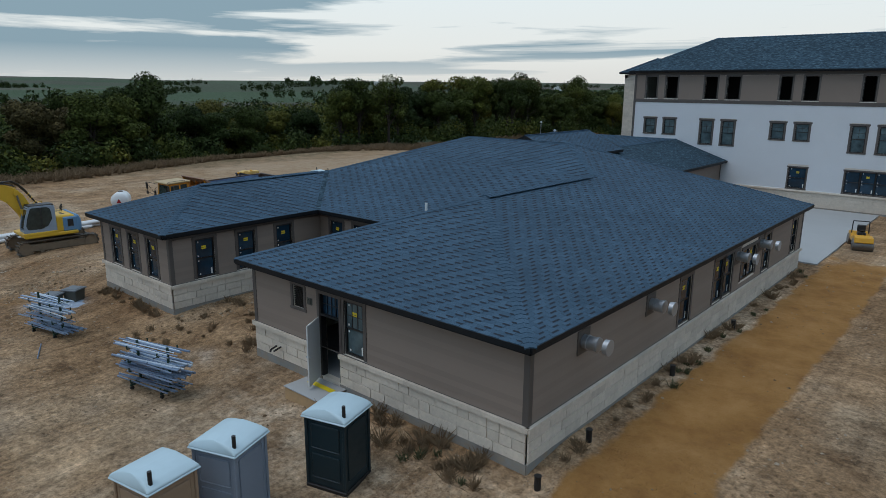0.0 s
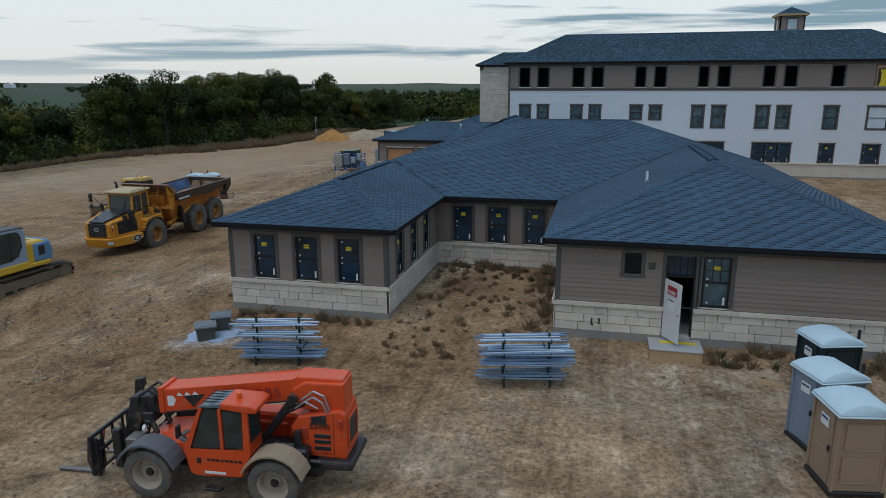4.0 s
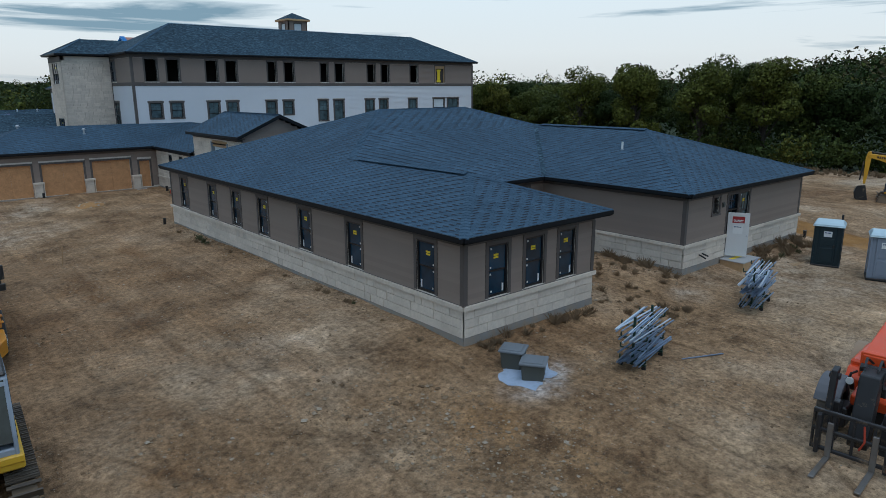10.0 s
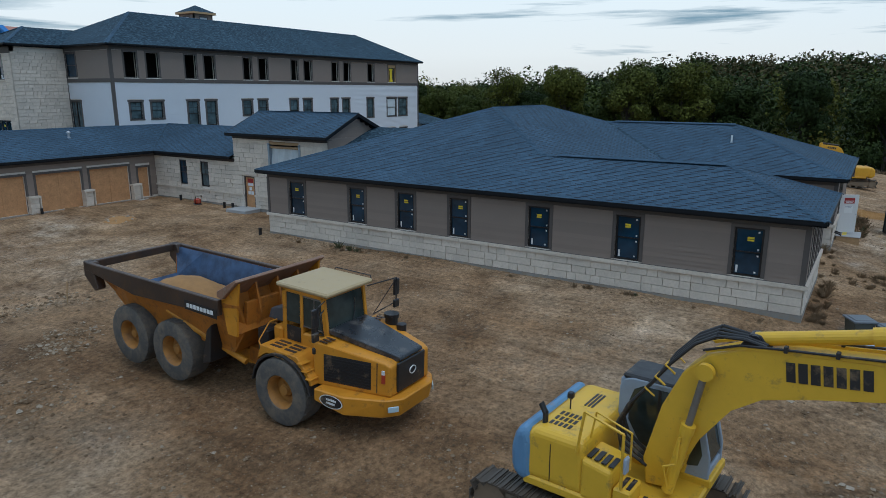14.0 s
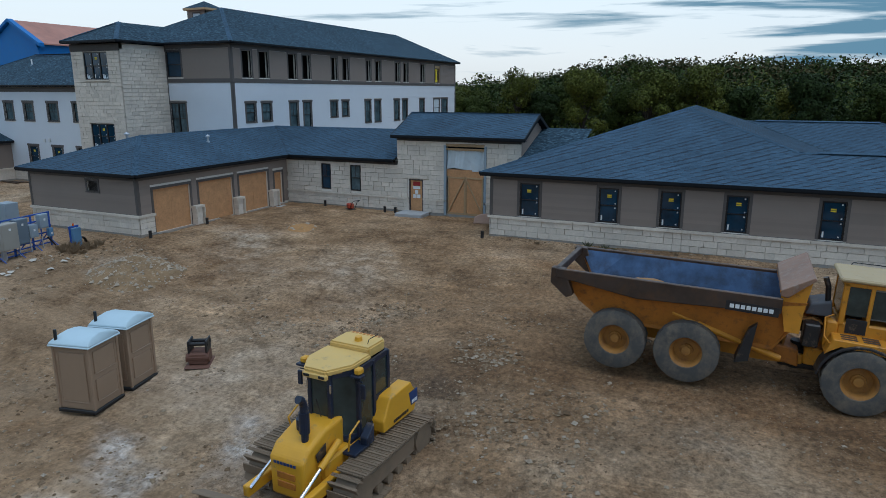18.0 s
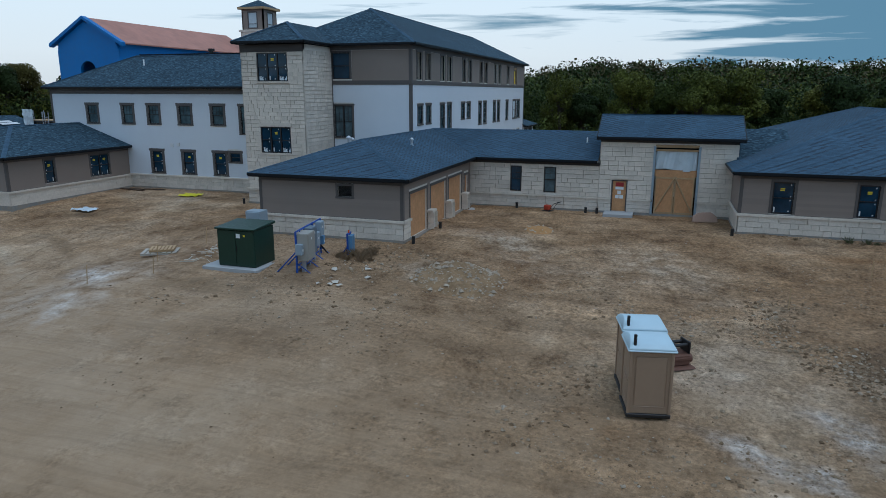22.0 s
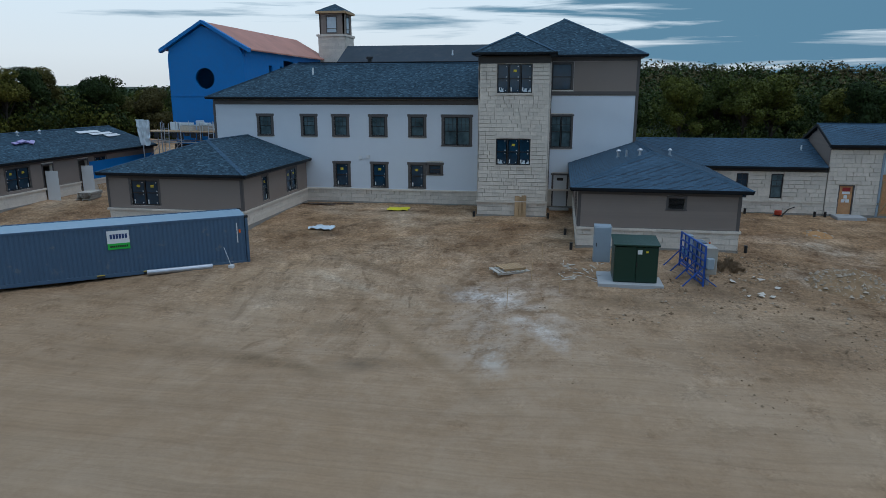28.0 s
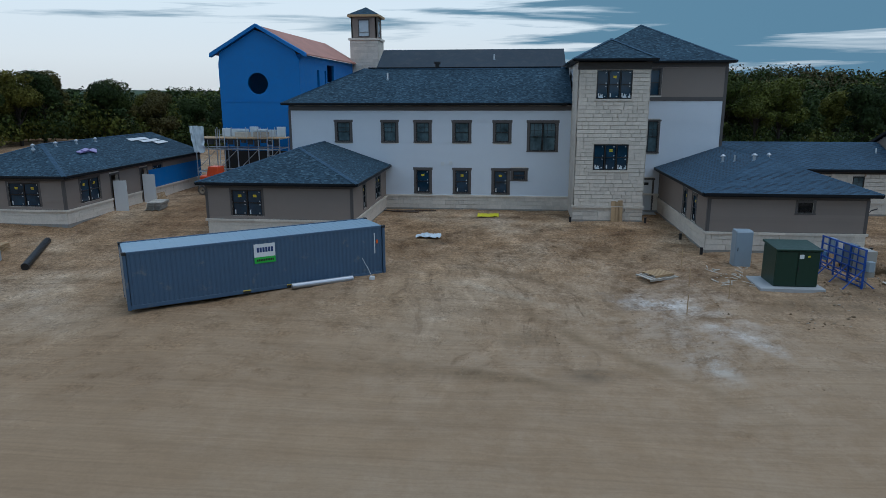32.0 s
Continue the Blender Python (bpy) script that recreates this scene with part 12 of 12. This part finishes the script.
def stone_mat():
    m, n, l, b = node_mat("loose_limestone_and_clods")
    geo = n.new("ShaderNodeNewGeometry")
    c = ramp_of(n, l, geo.outputs["Random Per Island"], [(0.0, (0.125, 0.080, 0.046)), (0.4, (0.20, 0.138, 0.084)), (0.8, (0.29, 0.225, 0.155)), (1.0, (0.37, 0.31, 0.24))])
    g = ramp_of(n, l, noise_of(n, l, geo.outputs["Position"], 18, 4), [(0.3, (0.75,) * 3), (0.7, (1.2,) * 3)])
    l.new(mix_of(n, l, 1.0, c, g, "MULTIPLY"), b.inputs["Base Color"])
    b.inputs["Roughness"].default_value = 0.95
    b.inputs["Specular IOR Level"].default_value = 0.2
    return m


M["gravel"] = stone_mat()


def leaf_cards(rng, centres, radii, count, size):
    """Small tilted leaf clumps laid over lobes; returns vertices and faces."""
    w = np.array([r[0] * r[2] for r in radii])
    which = rng.choice(len(centres), count, p=w / w.sum())
    d = rng.normal(size=(count, 3))
    d /= np.linalg.norm(d, axis=1)[:, None]
    r = rng.uniform(0.5, 1.08, count) ** 0.5
    c = np.array(centres)[which] + d * np.array(radii)[which] * r[:, None]
    up = d + rng.normal(scale=0.45, size=(count, 3))
    a = np.cross(up, rng.normal(size=(count, 3)))
    a /= np.maximum(np.linalg.norm(a, axis=1), 1e-6)[:, None]
    b = np.cross(up, a)
    b /= np.maximum(np.linalg.norm(b, axis=1), 1e-6)[:, None]
    s = size * rng.uniform(0.5, 1.4, count)[:, None]
    v = np.stack([c - a * s * 0.8, c + b * s, c + a * s * 0.8 - b * s * 0.5], 1).reshape(-1, 3)
    f = np.arange(count * 3).reshape(-1, 3)
    return v, f


def limb(bm, a, b, r0, r1):
    tube(bm, a, b, r0, 7, r1)


def tree_kind(seed, height, spread, bare=0.0):
    rng = np.random.default_rng(seed)
    bm = bmesh.new()
    h0 = height * 0.38
    limb(bm, (0, 0, -0.6), (0.1, 0.05, h0), height * 0.022, height * 0.015)
    limb(bm, (0.1, 0.05, h0), (0.0, 0.15, height * 0.8), height * 0.015, height * 0.004)
    centres, radii = [(0, 0, height * 0.76)], [(spread * 0.55, spread * 0.55, height * 0.22)]
    n = 15
    for k in range(n):
        a = 2 * math.pi * k * 0.382 + rng.uniform(-0.4, 0.4)
        z = height * rng.uniform(0.3, 0.9)
        rr = spread * rng.uniform(0.35, 0.85) * (1.15 - 0.6 * z / height)
        p = (rr * math.cos(a), rr * math.sin(a), z)
        limb(bm, (0.05, 0.05, h0 * rng.uniform(0.6, 1.3)), (p[0] * 0.95, p[1] * 0.95, z + 0.2), height * 0.009, height * 0.002)
        for _ in range(2):
            q = (p[0] * rng.uniform(0.7, 1.4), p[1] * rng.uniform(0.7, 1.4), z + rng.uniform(-0.3, 1.6))
            limb(bm, (p[0] * 0.6, p[1] * 0.6, z * 0.92), q, height * 0.004, 0.01)
        centres.append(p)
        s = spread * rng.uniform(0.24, 0.42)
        radii.append((s, s, s * rng.uniform(0.7, 1.0)))
    trunk = mesh_of("trunk", bm, M["bark"])
    v, f = leaf_cards(rng, centres, radii, int(10500 * (1 - bare)), 0.20)
    me = bpy.data.meshes.new("crown")
    me.from_pydata(v.tolist(), [], f.tolist())
    me.materials.append(M["leaf"])
    return trunk, me


KINDS = [tree_kind(s, h, w, b) for s, h, w, b in ((1, 12, 4.1, 0), (2, 13, 4.3, 0.1), (3, 11, 4.0, 0), (4, 12.6, 3.9, 0.25), (5, 11.4, 4.5, 0), (6, 13, 3.8, 0.6), (7, 10.4, 3.8, 0))]


def plant(x, y, rnd, big=1.0):
    k = rnd.randrange(len(KINDS))
    s = rnd.uniform(0.92, 1.06) * big
    t = thing("tree", pose(x, y, grade(x, y) + far_hills(x, y) - 0.1, 0, 0, rnd.uniform(0, 360)) @ Matrix.Diagonal((s, s, s * rnd.uniform(0.9, 1.1), 1)), "leafy broad tree in dull early-autumn green at the wood's edge", "tree", "trees round the site")
    part("trunk", KINDS[k][0], None, t)
    part("crown", KINDS[k][1], None, t)


def band(x0, x1, y0, y1, step, seed, keep=lambda x, y: True):
    rnd = random.Random(seed)
    y = y0
    while y < y1:
        x = x0
        while x < x1:
            px, py = x + rnd.uniform(-0.42, 0.42) * step, y + rnd.uniform(-0.42, 0.42) * step
            if keep(px, py):
                yield px, py, rnd
            x += step
        y += step


def edge_w(y):
    return -92 + 5 * math.sin(y * 0.07) * (1 - 0.6 * sm(60, 95, y)) + 11.5 * sm(60, 95, y)


def edge_e(y):
    return 31 + 4 * math.sin(y * 0.09 + 1) + 0.1 * max(0, 40 - y)


for x, y, r in band(-116, -66, -10, 196, 6.6, 1, lambda x, y: edge_w(y) - 15 < x < edge_w(y)):
    plant(x, y, r, 0.93 + 0.08 * sm(66, 52, y) + 0.12 * sm(95, 115, y) - 0.16 * sm(150, 185, y))
for x, y, r in band(28, 60, -38, 128, 6.4, 2, lambda x, y: edge_e(y) < x < edge_e(y) + 14):
    plant(x, y, r, 0.80 + 0.2 * sm(60, 30, y))
for x, y, r in band(-14, 50, 131, 148, 6.6, 3):
    plant(x, y, r, 0.78)


def far_woods():
    """The depth of the woods and the hedgerows on the hills, as one mass of leaf clumps."""
    rng = np.random.default_rng(9)
    vs, fs, tones, at = [], [], [], 0

    def clump(x, y, h, w, n, size, tone=None):
        nonlocal at
        z = ground_z(x, y)
        v, f = leaf_cards(rng, [(x, y, z + h * 0.62), (x + w * 0.4, y, z + h * 0.45), (x - w * 0.3, y + w * 0.3, z + h * 0.4)], [(w * 0.7, w * 0.7, h * 0.36), (w * 0.6, w * 0.6, h * 0.3), (w * 0.6, w * 0.6, h * 0.3)], n, size)
        vs.append(v)
        fs.append(f + at)
        tones.append(np.full(len(v), tone if tone is not None else rng.random() ** 1.3 * 0.92))
        at += len(v)
    spots = []
    for x, y, r in band(-190, -100, -40, 215, 8.5, 11, lambda x, y: x < edge_w(y) - 13):
        spots.append((x, y, r.uniform(8, 10.8)))
    for x, y, r in band(44, 120, -80, 215, 8.5, 12, lambda x, y: x > edge_e(y) + 12):
        spots.append((x, y, r.uniform(10, 14)))
    for x, y, r in band(-110, 60, 148, 215, 8.5, 13, lambda x, y: y > 205 or x > -12):
        spots.append((x, y, r.uniform(8, 11)))
    for x, y, h in spots:
        clump(x, y, h, 4.8, 560, 0.36)
    # brush under the edge trees
    rnd = random.Random(33)
    for _ in range(330):
        y = rnd.uniform(-20, 190)
        clump(edge_w(y) + rnd.uniform(-14, 3), y, rnd.uniform(2.0, 5.5), 2.6, 240, 0.24)
        y = rnd.uniform(-40, 130)
        clump(edge_e(y) + rnd.uniform(-3, 13), y, rnd.uniform(2.0, 5.5), 2.6, 240, 0.24)
    for _ in range(150):
        clump(rnd.uniform(-16, 52), rnd.uniform(129, 146), rnd.uniform(2.5, 6), 2.6, 200, 0.26)
    # hedgerows and copses on the farther hills
    rnd = random.Random(21)
    for _ in range(60):
        a, d = rnd.uniform(0.45, 3.3), rnd.uniform(330, 1500)
        cx, cy = -20 + d * math.cos(a), 40 + d * math.sin(a)
        n = rnd.randint(4, 22)
        t = rnd.uniform(0, 3.14)
        for k in range(n):
            clump(cx + k * 9 * math.cos(t) + rnd.uniform(-4, 4), cy + k * 9 * math.sin(t) + rnd.uniform(-4, 4), rnd.uniform(7, 13), 5.5, 90, 1.2, 0.2)
    # unbroken woods in the north, open fields beyond a belt of trees in the north-west
    for _ in range(1500):
        a, d = rnd.uniform(1.1, 2.15), 215 + 900 * rnd.random() ** 1.6
        clump(-20 + d * math.cos(a), 40 + d * math.sin(a), rnd.uniform(6, 10), 7.5, 110, 1.0)
    for _ in range(420):
        a, d = rnd.uniform(2.1, 3.4), 150 + 130 * rnd.random() ** 1.4
        clump(-20 + d * math.cos(a), 40 + d * math.sin(a), rnd.uniform(6, 9), 6.5, 150, 0.7)
    # woods on the eastern ridge, partly bare; duller browns also paint in distance haze
    for _ in range(1500):
        x, y = rnd.uniform(105, 250), rnd.uniform(-150, 120)
        clump(x, y, rnd.uniform(8, 12), 5.5, 170, 0.62, rnd.choice((0.1, 0.2, 0.35, 0.5, 1.0, 1.0)))
    for _ in range(500):
        a, d = rnd.uniform(-0.9, 0.95), rnd.uniform(250, 520)
        clump(20 + d * math.cos(a), 40 + d * math.sin(a), rnd.uniform(10, 14), 7, 80, 1.2)
    me = bpy.data.meshes.new("distant_woods")
    me.from_pydata(np.concatenate(vs).tolist(), [], np.concatenate(fs).tolist())
    me.attributes.new("tone", "FLOAT", "POINT").data.foreach_set("value", np.concatenate(tones))
    me.materials.append(M["leaf_far"])
    tagged(new("distant_woods", me), "dark green woods and hedgerows in the distance", "woods", kind="stuff")


far_woods()


# ---- weeds, dry grass and gravel ----
def tufts(name, spots, mat, label, seed, blade=0.035):
    rng = np.random.default_rng(seed)
    vs, fs = [], []
    for x, y, h, n in spots:
        z = ground_z(x, y)
        for _ in range(int(n * 2.6)):
            a = rng.uniform(0, 6.28)
            out, hh = rng.uniform(0.1, 0.85) * h, h * rng.uniform(0.3, 1.05)
            bx, by = x + rng.normal(0, 0.03 + 0.10 * h), y + rng.normal(0, 0.03 + 0.10 * h)
            tx, ty = bx + out * math.cos(a), by + out * math.sin(a)
            px, py = -math.sin(a) * blade, math.cos(a) * blade
            o = len(vs)
            vs += [(bx - px, by - py, z - 0.03), (bx + px, by + py, z - 0.03), ((bx + tx) / 2 + px * 1.6, (by + ty) / 2 + py * 1.6, z + hh * 0.6), (tx, ty, z + hh), ((bx + tx) / 2 - px * 1.6, (by + ty) / 2 - py * 1.6, z + hh * 0.6)]
            fs.append((o, o + 1, o + 2, o + 3, o + 4))
    me = bpy.data.meshes.new(name)
    me.from_pydata(vs, [], fs)
    me.materials.append(M[mat])
    tagged(new(name, me), label, "weeds", kind="stuff")


def spread(n, x0, x1, y0, y1, h0, h1, blades, seed):
    rnd = random.Random(seed)
    return [(rnd.uniform(x0, x1), rnd.uniform(y0, y1), rnd.uniform(h0, h1), blades) for _ in range(n)]


dry = spread(72, -24.7, -19.2, 12.6, 20.4, 0.10, 0.34, 18, 1) + spread(26, -24.6, -19.2, 19.6, 20.5, 0.2, 0.5, 20, 2) + spread(24, -19.9, -19.1, 12.8, 20.4, 0.15, 0.5, 20, 3)
dry += spread(30, -14.0, -8.0, 11.4, 12.5, 0.15, 0.6, 22, 4) + spread(30, -7.0, -6.6, 13.5, 38.0, 0.12, 0.45, 18, 5) + spread(14, -32.5, -31.9, 14, 37, 0.06, 0.22, 14, 6) + spread(22, -31.3, -24.9, 12.2, 12.7, 0.12, 0.4, 20, 7)
dry += spread(12, -43.0, -41.4, 55.2, 57.0, 0.2, 0.5, 26, 8) + spread(25, -24.9, -22.0, 10.4, 12.4, 0.1, 0.3, 14, 9)
tufts("dry_weeds", dry, "weed", "dry brown weeds growing along walls and in the court", 1, 0.006)
tufts("green_weeds", spread(7, -14.0, -8.0, 11.2, 12.5, 0.12, 0.35, 14, 14) + spread(14, -24.6, -19.2, 18.0, 20.5, 0.1, 0.25, 14, 15) + spread(14, -6.9, -6.3, 13.5, 38.0, 0.1, 0.3, 14, 16) + spread(4, -32.4, -31.8, 16, 37, 0.1, 0.4, 16, 17), "weed_green", "dull green weeds among stones", 2, 0.008)
tufts("edge_grass", [(edge_w(y) + 3 + x, y, h, n) for x, y, h, n in spread(4200, -4, 5, -10, 165, 0.35, 1.1, 10, 21)] + [(edge_e(y) - 3 + x, y, h, n) for x, y, h, n in spread(1600, -5, 4, -20, 110, 0.15, 0.55, 10, 22)], "weed", "tall dry grass along the wood's edge", 3, 0.03)


def gravel():
    rng = np.random.default_rng(5)
    vs, fs = [], []
    base = np.array([(1, 0, 0), (0, 1, 0), (-1, 0, 0), (0, -1, 0), (0, 0, 1), (0, 0, -1)], float)
    tri = np.array([(0, 1, 4), (1, 2, 4), (2, 3, 4), (3, 0, 4), (1, 0, 5), (2, 1, 5), (3, 2, 5), (0, 3, 5)])
    zones = [(-60, -42, 27, 47, 3600, 0.02, 0.10), (-58, -40, 6, 27, 2400, 0.018, 0.085), (-52, -41, 50, 62, 900, 0.02, 0.09), (-36, -24, 4, 12, 1200, 0.016, 0.07), (-62, -33, -2, 50, 4200, 0.015, 0.06), (-40, -18, -4, 12, 2000, 0.015, 0.06), (-56, -32, 42, 76, 2000, 0.015, 0.06), (-25, -19.2, 12, 20, 420, 0.02, 0.085), (-32.6, -31.7, 13, 38, 420, 0.02, 0.085),
             (-45.2, -41.8, 49.2, 52.2, 420, 0.02, 0.10), (-7, 3, 12, 40, 900, 0.02, 0.075), (-50, -45, 35, 42, 420, 0.02, 0.10), (-37, -32, 6, 12, 420, 0.02, 0.10), (-48, -40, 4, 12, 300, 0.02, 0.085), (-16, -7.5, 10, 12.7, 260, 0.02, 0.08),
             (-52, -42, 29, 39, 2200, 0.03, 0.12), (-50, -44, 31, 37, 1200, 0.03, 0.11), (-44, -34, 8, 16, 900, 0.02, 0.11), (-25, -19.2, 12, 20, 900, 0.02, 0.10), (-58, -34, 2, 58, 8000, 0.014, 0.055), (-49, -40, 52, 60, 900, 0.02, 0.12)]
    at = 0
    for x0, x1, y0, y1, n, s0, s1 in zones:
        for _ in range(int(n * 1.8)):
            x, y = rng.uniform(x0, x1), rng.uniform(y0, y1)
            if noise.noise((x * 0.3, y * 0.3, 6)) + 0.5 * noise.noise((x * 1.1, y * 1.1, 2)) < rng.uniform(-0.15, 0.25):
                continue
            s = s0 + (s1 - s0) * rng.random() ** 4.5
            v = base * s * rng.uniform(0.6, 1.3, (6, 1)) * (1, 1, 0.6)
            a = rng.uniform(0, 6.28)
            c, q = math.cos(a), math.sin(a)
            v = v @ np.array([(c, q, 0), (-q, c, 0), (0, 0, 1)]) + (x, y, ground_z(x, y) + s * 0.15)
            vs.append(v)
            fs.append(tri + at)
            at += 6
    me = bpy.data.meshes.new("gravel")
    me.from_pydata(np.concatenate(vs).tolist(), [], np.concatenate(fs).tolist())
    me.materials.append(M["gravel"])
    tagged(new("gravel", me), "loose pale stones scattered over dirt", "gravel", kind="stuff")


gravel()

# a few white farm buildings far off
for x, y, w in ((-640, 1050, 14), (-520, 1150, 18), (-900, 860, 12)):
    bm = bmesh.new()
    prism(bm, [(-w / 2, 0), (w / 2, 0), (w / 2, 5), (0, 8), (-w / 2, 5)], -8, 8)
    tagged(part("farm_shed", bm, M["door_white"], m=pose(x, y, ground_z(x, y) + 2, 0, 0, 30)), "small white farm shed on a far hill", "shed", "farm sheds")
